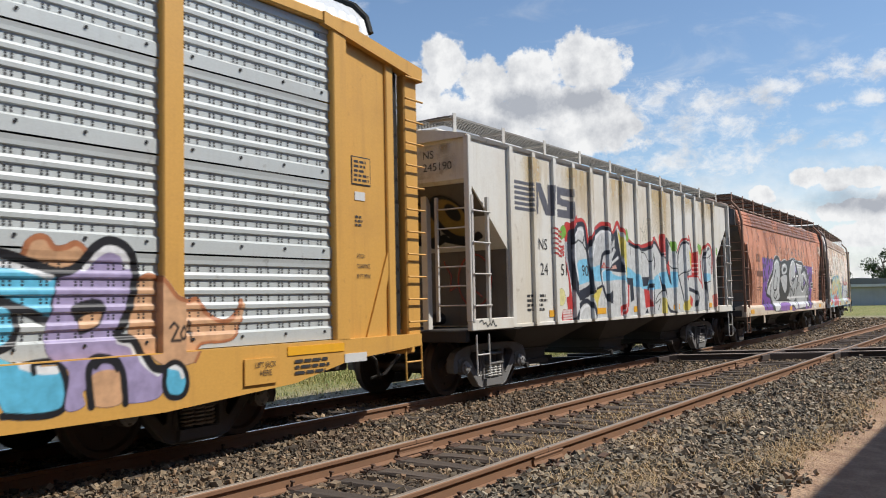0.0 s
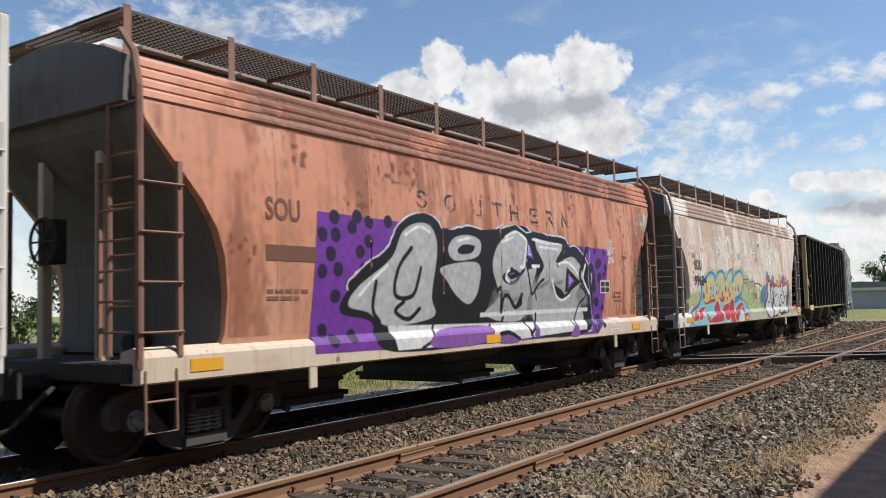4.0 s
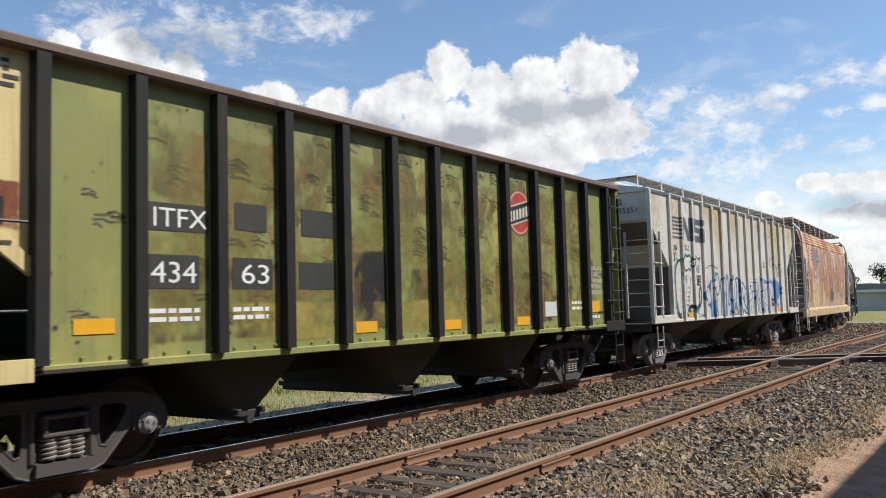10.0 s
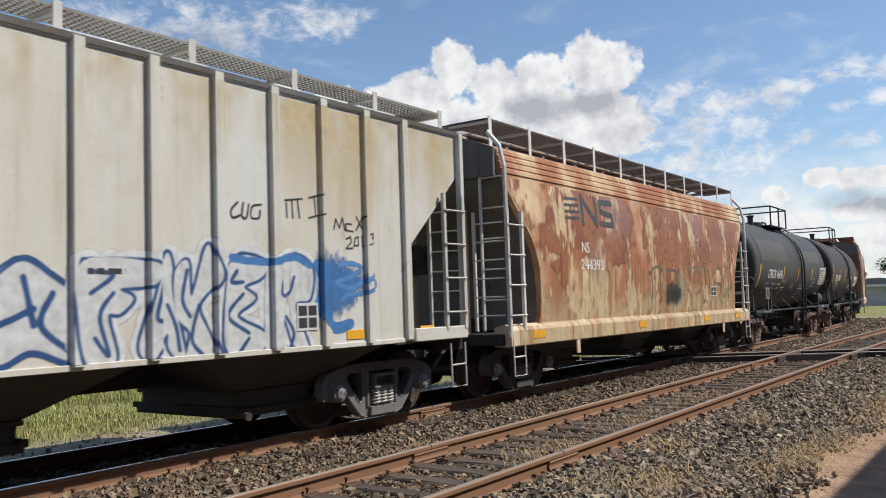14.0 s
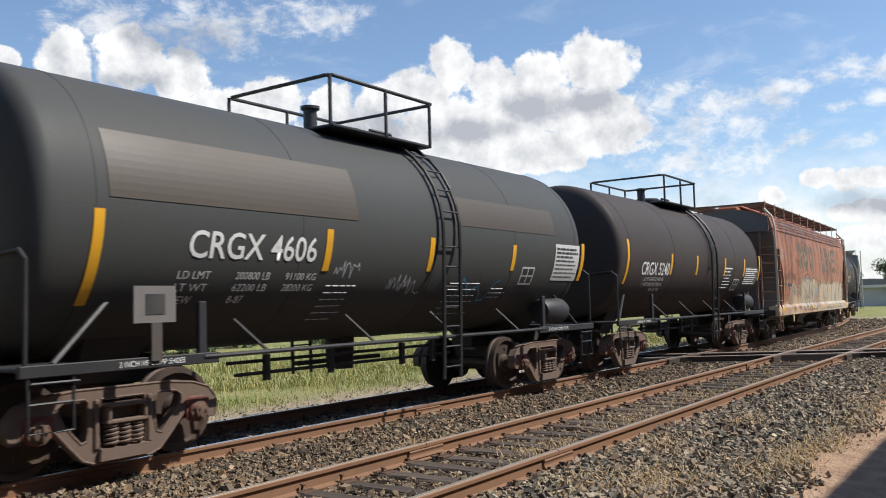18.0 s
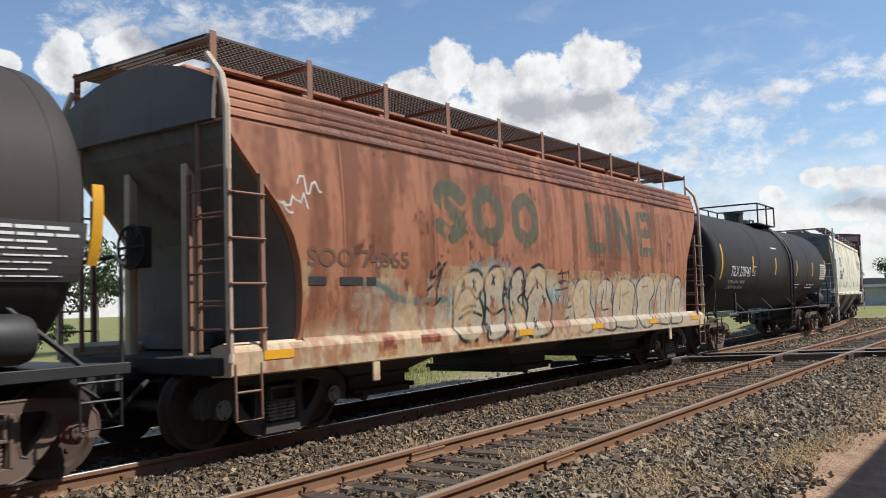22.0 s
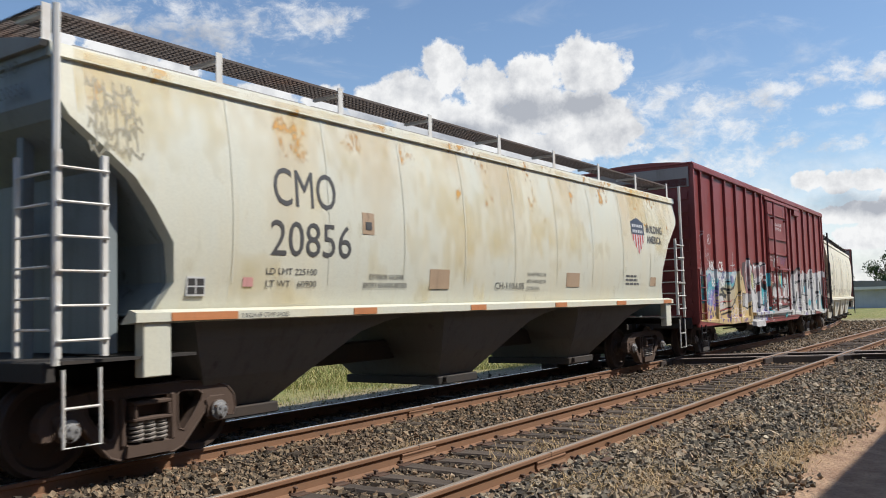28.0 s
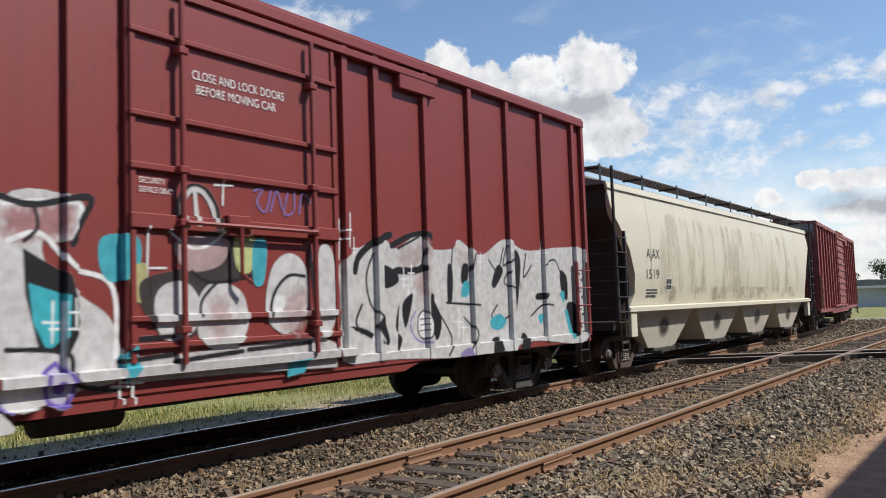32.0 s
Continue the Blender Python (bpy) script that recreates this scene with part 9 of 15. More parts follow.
    sp.brush((4.51, 1.77, 4.59, 1.54, 4.54, 1.08), 0.06, NAVY)
    sp.brush((4.63, 2, 4.69, 1.77), 0.06, NAVY)
    sp.brush((5.25, 2.01, 5.16, 1.64, 5.29, 1.54), 0.06, NAVY)
    sp.brush((5.62, 2.02, 5.66, 1.63, 5.59, 1.51), 0.06, NAVY)
    sp.brush((5.34, 1.27, 5.52, 1.51, 5.6, 1.32), 0.06, NAVY)
    sp.brush((6.45, 1.89, 6.54, 1.48), 0.06, NAVY)
    sp.brush((6.71, 1.75, 6.6, 1.48, 6.84, 1.26), 0.06, NAVY)
    sp.brush((6.24, 1.49, 6.54, 1.62), 0.06, NAVY)
    sp.haze((3.51, 1.41, 3.72, 1.56, 3.85, 1.34, 3.77, 1.03, 3.51, 1.05), (0.10, 0.24, 0.48), 0.8)
    sp.haze((5.27, 1.52, 5.78, 1.5, 5.95, 1.11, 5.34, 1.08), (0.10, 0.24, 0.48), 0.7)
    sp.blob((3.71, 1.88, 3.76, 1.96, 3.82, 1.92, 3.83, 1.81, 3.76, 1.75), (0.5, 0.33, 0.24))
    sp.brush((3.88, 1.77, 3.91, 2.1, 4.04, 2.24), 0.03, BLACK)
    sp.dots((3.8, 2.24, 3.9, 2.27, 5, 2.2, 5.37, 2.19, 5.56, 2.17), 0.08, (0.08, 0.18, 0.4))
    sp.brush((6.96, 2.04, 7.74, 2.04, 7.73, 1.84, 7.37, 1.79, 7.51, 1.7, 7.37, 1.56, 7.24, 1.53, 7.32, 1.12, 7.01, 1.09, 6.91, 1.55, 6.96, 2.04), 0.2, (0.66, 0.67, 0.67))
    sp.brush((7.67, 1.1, 7.57, 1.23, 7.67, 1.55, 7.87, 2.12, 7.95, 2.02, 7.95, 1.74, 8.11, 1.05, 7.91, 1.19, 7.89, 1.35, 7.77, 1.2, 7.67, 1.1), 0.2, (0.66, 0.67, 0.67))
    sp.brush((7.98, 1.94, 8.14, 2.07, 8.18, 1.71, 8.37, 2.22, 8.46, 2.14, 8.54, 1.9, 8.27, 1.62, 8.41, 1.3, 8.51, 1.01, 8.11, 1.02, 8.16, 1.34, 8, 1.52, 7.98, 1.94), 0.2, (0.66, 0.67, 0.67))
    sp.brush((8.62, 1.96, 8.84, 2.15, 9.22, 2.07, 9.12, 1.91, 8.87, 1.81, 9.03, 1.68, 8.77, 1.49, 9.2, 1.26, 8.92, 0.99, 8.58, 1.14, 8.55, 1.5, 8.62, 1.96), 0.2, (0.66, 0.67, 0.67))
    sp.brush((9.21, 2.02, 9.65, 2.17, 9.92, 2.02, 9.87, 1.67, 9.63, 1.59, 9.85, 1.06, 9.6, 1.14, 9.45, 1.44, 9.35, 0.96, 9.18, 0.97, 9.21, 2.02), 0.2, (0.66, 0.67, 0.67))
    sp.brush((6.96, 2.04, 7.74, 2.04, 7.73, 1.84, 7.37, 1.79, 7.51, 1.7, 7.37, 1.56, 7.24, 1.53, 7.32, 1.12, 7.01, 1.09, 6.91, 1.55, 6.96, 2.04), 0.075, NAVY)
    sp.brush((7.67, 1.1, 7.57, 1.23, 7.67, 1.55, 7.87, 2.12, 7.95, 2.02, 7.95, 1.74, 8.11, 1.05, 7.91, 1.19, 7.89, 1.35, 7.77, 1.2, 7.67, 1.1), 0.075, NAVY)
    sp.brush((7.98, 1.94, 8.14, 2.07, 8.18, 1.71, 8.37, 2.22, 8.46, 2.14, 8.54, 1.9, 8.27, 1.62, 8.41, 1.3, 8.51, 1.01, 8.11, 1.02, 8.16, 1.34, 8, 1.52, 7.98, 1.94), 0.075, NAVY)
    sp.brush((8.62, 1.96, 8.84, 2.15, 9.22, 2.07, 9.12, 1.91, 8.87, 1.81, 9.03, 1.68, 8.77, 1.49, 9.2, 1.26, 8.92, 0.99, 8.58, 1.14, 8.55, 1.5, 8.62, 1.96), 0.075, NAVY)
    sp.brush((9.21, 2.02, 9.65, 2.17, 9.92, 2.02, 9.87, 1.67, 9.63, 1.59, 9.85, 1.06, 9.6, 1.14, 9.45, 1.44, 9.35, 0.96, 9.18, 0.97, 9.21, 2.02), 0.075, NAVY)
    sp.blob((6.96, 2.04, 7.74, 2.04, 7.73, 1.84, 7.37, 1.79, 7.51, 1.7, 7.37, 1.56, 7.24, 1.53, 7.32, 1.12, 7.01, 1.09, 6.91, 1.55), ALLOY)
    sp.blob((7.67, 1.1, 7.57, 1.23, 7.67, 1.55, 7.87, 2.12, 7.95, 2.02, 7.95, 1.74, 8.11, 1.05, 7.91, 1.19, 7.89, 1.35, 7.77, 1.2), ALLOY)
    sp.blob((7.98, 1.94, 8.14, 2.07, 8.18, 1.71, 8.37, 2.22, 8.46, 2.14, 8.54, 1.9, 8.27, 1.62, 8.41, 1.3, 8.51, 1.01, 8.11, 1.02, 8.16, 1.34, 8, 1.52), ALLOY)
    sp.blob((8.62, 1.96, 8.84, 2.15, 9.22, 2.07, 9.12, 1.91, 8.87, 1.81, 9.03, 1.68, 8.77, 1.49, 9.2, 1.26, 8.92, 0.99, 8.58, 1.14, 8.55, 1.5), ALLOY)
    sp.blob((9.21, 2.02, 9.65, 2.17, 9.92, 2.02, 9.87, 1.67, 9.63, 1.59, 9.85, 1.06, 9.6, 1.14, 9.45, 1.44, 9.35, 0.96, 9.18, 0.97), ALLOY)
    sp.brush((7.02, 1.95, 7.3, 1.92, 7.07, 1.75), 0.045, NAVY)
    sp.brush((7.3, 1.75, 7.16, 1.54, 7.25, 1.18, 7.11, 1.34), 0.045, NAVY)
    sp.brush((7.82, 1.85, 7.73, 1.52, 7.82, 1.47), 0.045, NAVY)
    sp.brush((7.89, 1.63, 7.99, 1.41, 8.03, 1.18), 0.045, NAVY)
    sp.brush((8.13, 1.97, 8.07, 1.68, 8.16, 1.51), 0.045, NAVY)
    sp.brush((8.27, 1.62, 8.18, 1.28, 8.32, 1.11), 0.045, NAVY)
    sp.brush((8.78, 1.98, 8.7, 1.86, 8.86, 1.86), 0.045, NAVY)
    sp.brush((8.86, 1.73, 8.65, 1.5, 8.93, 1.31), 0.045, NAVY)
    sp.brush((9.44, 1.99, 9.37, 1.73, 9.53, 1.73, 9.62, 1.92), 0.045, NAVY)
    sp.brush((9.48, 1.47, 9.6, 1.28, 9.52, 1.09), 0.045, NAVY)
    sp.brush((8.93, 1.25, 8.77, 1.08), 0.045, NAVY)
    sp.brush((8.71, 2.12, 8.95, 2.09, 9.28, 2.09, 9.63, 2.15, 9.88, 2.06), 0.09, (0.07, 0.2, 0.45))
    sp.brush((10, 2.06, 10.12, 1.86, 10.04, 1.59, 10.26, 1.32, 10.57, 1.35), 0.14, (0.07, 0.2, 0.45))
    sp.haze((10, 2.13, 10.49, 2.1, 10.8, 1.86, 10.58, 1.58, 10.07, 1.46), (0.06, 0.18, 0.42), 0.9)
    sp.brush((10.39, 2.07, 10.6, 2.1, 10.81, 2.04, 10.59, 1.93, 10.34, 1.86, 10.61, 1.79, 10.8, 1.86, 11.03, 1.94), 0.06, (0.10, 0.25, 0.5))
    sp.brush((10.42, 1.65, 10.58, 1.72, 10.8, 1.72, 11.07, 1.82, 10.98, 1.95), 0.05, (0.10, 0.25, 0.5))
    sp.brush((8.8, 2.72, 8.71, 2.63, 8.73, 2.55, 8.83, 2.58), 0.022, BLACK)
    sp.brush((8.88, 2.72, 8.86, 2.58, 8.92, 2.56, 8.96, 2.71), 0.022, BLACK)
    sp.brush((9.14, 2.72, 9.01, 2.69, 8.99, 2.57, 9.1, 2.57, 9.12, 2.65), 0.022, BLACK)
    sp.stick((9.52, 2.77, 9.53, 2.6), 0.02, BLACK)
    sp.stick((9.61, 2.79, 9.62, 2.6), 0.02, BLACK)
    sp.stick((9.5, 2.8, 9.78, 2.84), 0.02, BLACK)
    sp.stick((9.7, 2.83, 9.73, 2.61), 0.02, BLACK)
    sp.stick((9.89, 2.86, 10.08, 2.91), 0.02, BLACK)
    sp.stick((9.98, 2.89, 10, 2.66), 0.02, BLACK)
    sp.stick((9.88, 2.62, 10.11, 2.68), 0.02, BLACK)
    sp.stick((10.31, 2.51, 10.35, 2.64, 10.41, 2.53, 10.47, 2.66, 10.51, 2.51), 0.02, BLACK)
    sp.stick((10.64, 2.59, 10.53, 2.59, 10.53, 2.51, 10.66, 2.5), 0.02, BLACK)
    sp.stick((10.73, 2.69, 10.83, 2.55), 0.02, BLACK)
    sp.stick((10.86, 2.7, 10.72, 2.52), 0.02, BLACK)
    sp.stick((10.53, 2.4, 10.61, 2.43, 10.63, 2.37, 10.52, 2.28, 10.65, 2.29), 0.018, BLACK)
    sp.stick((10.7, 2.42, 10.67, 2.32, 10.76, 2.33, 10.76, 2.44, 10.7, 2.42), 0.018, BLACK)
    sp.stick((10.83, 2.45, 10.84, 2.31), 0.018, BLACK)
    sp.stick((10.92, 2.47, 11.01, 2.49, 10.96, 2.43, 11.02, 2.37, 10.91, 2.34), 0.018, BLACK)


def paint_rusty(sp):
    """Faint dark tag outlines."""
    sp.start(88)
    sp.brush((4.24, 2.12, 4.34, 2.07, 4.48, 2.2, 4.71, 2.24, 4.88, 2.15, 4.91, 1.55, 4.85, 1.47), 0.055, SOOT)
    sp.brush((4.34, 2.07, 4.42, 1.9, 4.41, 1.47), 0.055, SOOT)
    sp.brush((4.89, 2.17, 5.24, 2.16, 5.75, 2.17, 5.9, 1.93), 0.055, SOOT)
    sp.brush((5.83, 2.18, 5.95, 1.93, 5.75, 1.77), 0.055, SOOT)
    sp.brush((5.73, 1.76, 5.95, 1.92, 6.11, 1.85, 6.17, 1.65, 6.12, 1.42), 0.055, SOOT)
    sp.brush((6.24, 1.48, 6.41, 1.67, 6.68, 1.73, 6.88, 1.63, 6.99, 1.42), 0.055, SOOT)
    sp.brush((6.53, 1.7, 6.64, 2.04, 6.82, 2.21, 7.28, 2.28, 7.51, 2.13, 7.64, 2.26, 7.89, 2.31, 7.95, 2.09, 7.91, 1.39), 0.055, SOOT)
    sp.brush((7.25, 1.61, 7.5, 1.7, 7.65, 1.83, 7.6, 2.08), 0.055, SOOT)
    sp.brush((7.64, 2.26, 7.72, 1.83, 7.85, 1.39), 0.055, SOOT)
    sp.brush((7.78, 1.37, 7.93, 1.47, 8.13, 1.38), 0.055, SOOT)
    sp.brush((8.23, 2.19, 8.3, 1.63), 0.055, SOOT)
    sp.brush((8.66, 2.16, 8.93, 2.28, 9.26, 2.21, 9.3, 1.92, 9.08, 1.55), 0.055, SOOT)
    sp.brush((9.08, 1.55, 9.25, 1.41, 9.37, 1.35), 0.055, SOOT)
    sp.brush((9.35, 1.77, 9.6, 2.23, 9.89, 2.31, 10.15, 2.01, 9.99, 1.77, 9.61, 1.62), 0.055, SOOT)
    sp.brush((8.66, 1.91, 9.16, 1.86, 9.23, 1.7), 0.055, SOOT)
    sp.brush((9.55, 1.68, 9.86, 1.77, 10.13, 1.71), 0.055, SOOT)
    sp.haze((6.09, 1.94, 6.21, 2.17, 6.34, 2.12, 6.4, 1.76, 6.36, 1.41, 6.14, 1.38), (0.34, 0.36, 0.24), 0.8)
    sp.brush((4.1, 1.2, 4.34, 1.28, 4.39, 1.37), 0.04, SOOT)
    sp.brush((4.75, 1.2, 4.92, 1.28), 0.04, SOOT)
    sp.brush((5.15, 1.29, 5.36, 1.26, 5.41, 1.14), 0.04, SOOT)
    sp.brush((5.69, 1.31, 5.73, 1.14), 0.04, SOOT)
    sp.brush((6.6, 1.08, 6.72, 1.28), 0.04, SOOT)
    sp.brush((7.62, 0.99, 7.64, 1.17, 7.78, 1.29), 0.04, SOOT)
    sp.stick((6.83, 1.27, 6.78, 1.08), 0.03, SOOT)
    sp.stick((6.96, 1.27, 6.83, 1.18, 6.91, 1.07), 0.03, SOOT)
    sp.stick((6.97, 1.07, 7.05, 1.25, 7.13, 1.24, 7.02, 1.17, 7.08, 1.08), 0.03, SOOT)
    sp.stick((7.22, 1.26, 7.14, 1.06), 0.03, SOOT)
    sp.stick((7.29, 1.23, 7.31, 1.15, 7.23, 1.07, 7.19, 1.15, 7.29, 1.23), 0.03, SOOT)


def paint_rusty_patch(sp):
    """Painted-out black patch."""
    sp.start(88)
    sp.haze((5.2, 1.77, 6.07, 1.81, 6.11, 1.46, 5.44, 1.4, 5.23, 1.44), (0.015, 0.018, 0.02), 1.0)


def paint_soo(sp):
    """Grey-beige rounded forms with black edges and crosses."""
    sp.start(127)
    sp.brush((0.67, 1.83, 0.87, 1.84, 1.07, 1.77, 1.29, 1.66, 1.63, 1.6, 2.11, 1.6, 2.45, 1.62), 0.09, (0.14, 0.17, 0.15))
    sp.haze((2.52, 1.51, 2.65, 1.85, 3.1, 2.09, 4.12, 2.19, 4.3, 1.99, 5.8, 1.94, 6.06, 1.41, 5.09, 1.16, 2.81, 1.27), (0.30, 0.42, 0.42), 0.7)
    sp.blob((2.64, 1.33, 2.65, 1.68, 2.77, 1.9, 3, 2.01, 3.27, 2.05, 3.43, 1.95, 3.47, 1.79, 3.34, 1.66, 3.44, 1.48, 3.45, 1.24, 3.2, 1.01, 2.82, 1, 2.64, 1.16), BISCUIT)
    sp.brush((2.64, 1.33, 2.65, 1.68, 2.77, 1.9, 3, 2.01, 3.27, 2.05, 3.43, 1.95, 3.47, 1.79, 3.34, 1.66, 3.44, 1.48, 3.45, 1.24, 3.2, 1.01, 2.82, 1, 2.64, 1.16, 2.64, 1.33), 0.06, COAL)
    sp.blob((3.51, 1.61, 3.48, 1.86, 3.67, 2.07, 3.93, 2.1, 4.08, 1.92, 4.03, 1.6, 4.13, 1.33, 4.04, 1.08, 3.78, 0.97, 3.48, 0.99, 3.5, 1.23), BISCUIT)
    sp.brush((3.51, 1.61, 3.48, 1.86, 3.67, 2.07, 3.93, 2.1, 4.08, 1.92, 4.03, 1.6, 4.13, 1.33, 4.04, 1.08, 3.78, 0.97, 3.48, 0.99, 3.5, 1.23, 3.51, 1.61), 0.06, COAL)
    sp.blob((4.23, 0.94, 4.38, 1.26, 4.24, 1.46, 4.23, 1.79, 4.38, 2.03, 4.6, 2.09, 4.7, 1.93, 4.66, 1.59, 4.79, 1.31, 4.65, 1), BISCUIT)
    sp.brush((4.23, 0.94, 4.38, 1.26, 4.24, 1.46, 4.23, 1.79, 4.38, 2.03, 4.6, 2.09, 4.7, 1.93, 4.66, 1.59, 4.79, 1.31, 4.65, 1, 4.23, 0.94), 0.06, COAL)
    sp.blob((4.67, 1.04, 4.83, 1.45, 4.7, 1.72, 4.86, 2.03, 5.23, 2.17, 5.43, 2.05, 5.48, 1.72, 5.69, 1.42, 5.55, 1.06, 5.26, 0.96, 4.83, 0.96), BISCUIT)
    sp.brush((4.67, 1.04, 4.83, 1.45, 4.7, 1.72, 4.86, 2.03, 5.23, 2.17, 5.43, 2.05, 5.48, 1.72, 5.69, 1.42, 5.55, 1.06, 5.26, 0.96, 4.83, 0.96, 4.67, 1.04), 0.06, COAL)
    sp.brush((2.7, 1.5, 2.83, 1.71, 3.05, 1.78, 3.26, 1.61, 3.42, 1.73), 0.05, COAL)
    sp.brush((2.88, 1.45, 3.03, 1.5, 3.23, 1.51), 0.05, COAL)
    sp.brush((2.81, 1.33, 3.11, 1.42, 3.4, 1.36), 0.05, COAL)
    sp.brush((3.54, 1.48, 3.77, 1.37, 4.09, 1.47), 0.05, COAL)
    sp.brush((4.81, 1.58, 5.12, 1.86, 5.34, 1.78), 0.05, COAL)
    sp.brush((4.71, 1.45, 4.5, 1.59, 4.74, 1.72), 0.05, COAL)
    sp.stick((2.88, 1.92, 2.93, 1.78), 0.05, COAL)
    sp.stick((2.94, 1.9, 2.86, 1.79), 0.04, COAL)
    sp.stick((3.17, 1.89, 3.23, 1.74), 0.05, COAL)
    sp.stick((3.23, 1.87, 3.15, 1.76), 0.04, COAL)
    sp.stick((3.71, 1.98, 3.77, 1.83), 0.05, COAL)
    sp.stick((3.78, 1.96, 3.7, 1.84), 0.04, COAL)
    sp.stick((3.68, 1.63, 3.75, 1.48), 0.05, COAL)
    sp.stick((3.75, 1.6, 3.67, 1.49), 0.04, COAL)
    sp.stick((4.24, 1.94, 4.3, 1.78), 0.05, COAL)
    sp.stick((4.31, 1.91, 4.22, 1.79), 0.04, COAL)
    sp.stick((4.11, 1.22, 4.09, 1.06), 0.05, COAL)
    sp.stick((4.17, 1.19, 4.01, 1.08), 0.04, COAL)
    sp.stick((3.56, 1.22, 3.55, 1.07), 0.05, COAL)
    sp.stick((3.62, 1.19, 3.47, 1.09), 0.04, COAL)
    sp.stick((3.03, 1.26, 3.03, 1.12), 0.05, COAL)
    sp.stick((3.09, 1.23, 2.96, 1.13), 0.04, COAL)
    sp.stick((4.63, 1.9, 4.7, 1.74), 0.05, COAL)
    sp.stick((4.71, 1.88, 4.61, 1.75), 0.04, COAL)
    sp.stick((5.09, 1.95, 5.16, 1.78), 0.05, COAL)
    sp.stick((5.17, 1.92, 5.06, 1.79), 0.04, COAL)
    sp.stick((4.34, 1.54, 4.41, 1.38), 0.05, COAL)
    sp.stick((4.42, 1.51, 4.33, 1.39), 0.04, COAL)
    sp.stick((5.35, 1.63, 5.44, 1.46), 0.05, COAL)
    sp.stick((5.44, 1.6, 5.34, 1.47), 0.04, COAL)
    sp.stick((4.09, 1.79, 4.16, 1.63), 0.05, COAL)
    sp.stick((4.16, 1.77, 4.07, 1.65), 0.04, COAL)
    sp.stick((5.06, 1.26, 5.04, 1.09), 0.05, COAL)
    sp.stick((5.14, 1.22, 4.95, 1.11), 0.04, COAL)
    sp.brush((2.11, 2.01, 2.08, 1.9, 2.21, 1.96), 0.045, COAL)
    sp.brush((2.21, 2.06, 2.3, 2.13, 2.28, 1.96, 2.17, 1.85), 0.045, COAL)
    sp.brush((2.24, 1.79, 2.37, 2.07, 2.44, 2.12), 0.045, COAL)
    sp.brush((1.84, 1.74, 1.86, 1.65, 2, 1.69), 0.045, COAL)
    sp.brush((2, 1.74, 2.17, 1.82, 2.22, 1.63, 2.05, 1.57), 0.045, COAL)
    sp.brush((1.93, 1.57, 2.16, 1.54, 2.31, 1.63), 0.045, COAL)
    sp.haze((6.31, 1.56, 6.84, 1.87, 8.72, 1.97, 12.11, 1.9, 12.02, 0.82, 8.57, 0.81, 6.46, 0.93), (0.50, 0.50, 0.46), 0.5)
    sp.blob((6.46, 1.56, 6.65, 1.87, 6.95, 1.95, 7.24, 1.87, 7.21, 1.54, 7.43, 1.21, 7.13, 0.96, 6.68, 0.98, 6.58, 1.24), OATMEAL)
    sp.brush((6.46, 1.56, 6.65, 1.87, 6.95, 1.95, 7.24, 1.87, 7.21, 1.54, 7.43, 1.21, 7.13, 0.96, 6.68, 0.98, 6.58, 1.24, 6.46, 1.56), 0.045, COAL)
    sp.blob((7.45, 1.37, 7.57, 1.79, 7.88, 1.95, 8.24, 1.84, 8.17, 1.53, 8.38, 1.26, 8.18, 0.95, 7.61, 1, 7.51, 1.17), OATMEAL)
    sp.brush((7.45, 1.37, 7.57, 1.79, 7.88, 1.95, 8.24, 1.84, 8.17, 1.53, 8.38, 1.26, 8.18, 0.95, 7.61, 1, 7.51, 1.17, 7.45, 1.37), 0.045, COAL)
    sp.blob((8.25, 1, 8.27, 1.53, 8.51, 1.88, 8.93, 1.96, 9.37, 1.79, 9.27, 1.32, 9.24, 0.95), OATMEAL)
    sp.brush((8.25, 1, 8.27, 1.53, 8.51, 1.88, 8.93, 1.96, 9.37, 1.79, 9.27, 1.32, 9.24, 0.95, 8.25, 1), 0.045, COAL)
    sp.blob((9.54, 1.41, 9.45, 1.79, 9.85, 2.02, 10.34, 1.99, 10.47, 1.69, 10.18, 1.42, 10.19, 1, 9.7, 0.93, 9.43, 1.13), OATMEAL)
    sp.brush((9.54, 1.41, 9.45, 1.79, 9.85, 2.02, 10.34, 1.99, 10.47, 1.69, 10.18, 1.42, 10.19, 1, 9.7, 0.93, 9.43, 1.13, 9.54, 1.41), 0.045, COAL)
    sp.blob((10.36, 1, 10.6, 1.69, 10.91, 1.97, 11.23, 1.89, 11.15, 1.27, 11.21, 0.96), OATMEAL)
    sp.brush((10.36, 1, 10.6, 1.69, 10.91, 1.97, 11.23, 1.89, 11.15, 1.27, 11.21, 0.96, 10.36, 1), 0.045, COAL)
    sp.blob((11.3, 0.95, 11.51, 1.68, 11.76, 2, 12.16, 1.9, 12.02, 1.25, 11.98, 0.97), OATMEAL)
    sp.brush((11.3, 0.95, 11.51, 1.68, 11.76, 2, 12.16, 1.9, 12.02, 1.25, 11.98, 0.97, 11.3, 0.95), 0.045, COAL)
    sp.brush((6.78, 1.71, 6.92, 1.79, 6.96, 1.39), 0.035, COAL)
    sp.brush((6.85, 1.23, 7.08, 1.29), 0.035, COAL)
    sp.brush((7.81, 1.71, 7.73, 1.37, 8.05, 1.36), 0.035, COAL)
    sp.brush((8.64, 1.79, 8.59, 1.34), 0.035, COAL)
    sp.brush((8.72, 1.61, 9.07, 1.7), 0.035, COAL)
    sp.brush((9.8, 1.79, 10.09, 1.81), 0.035, COAL)
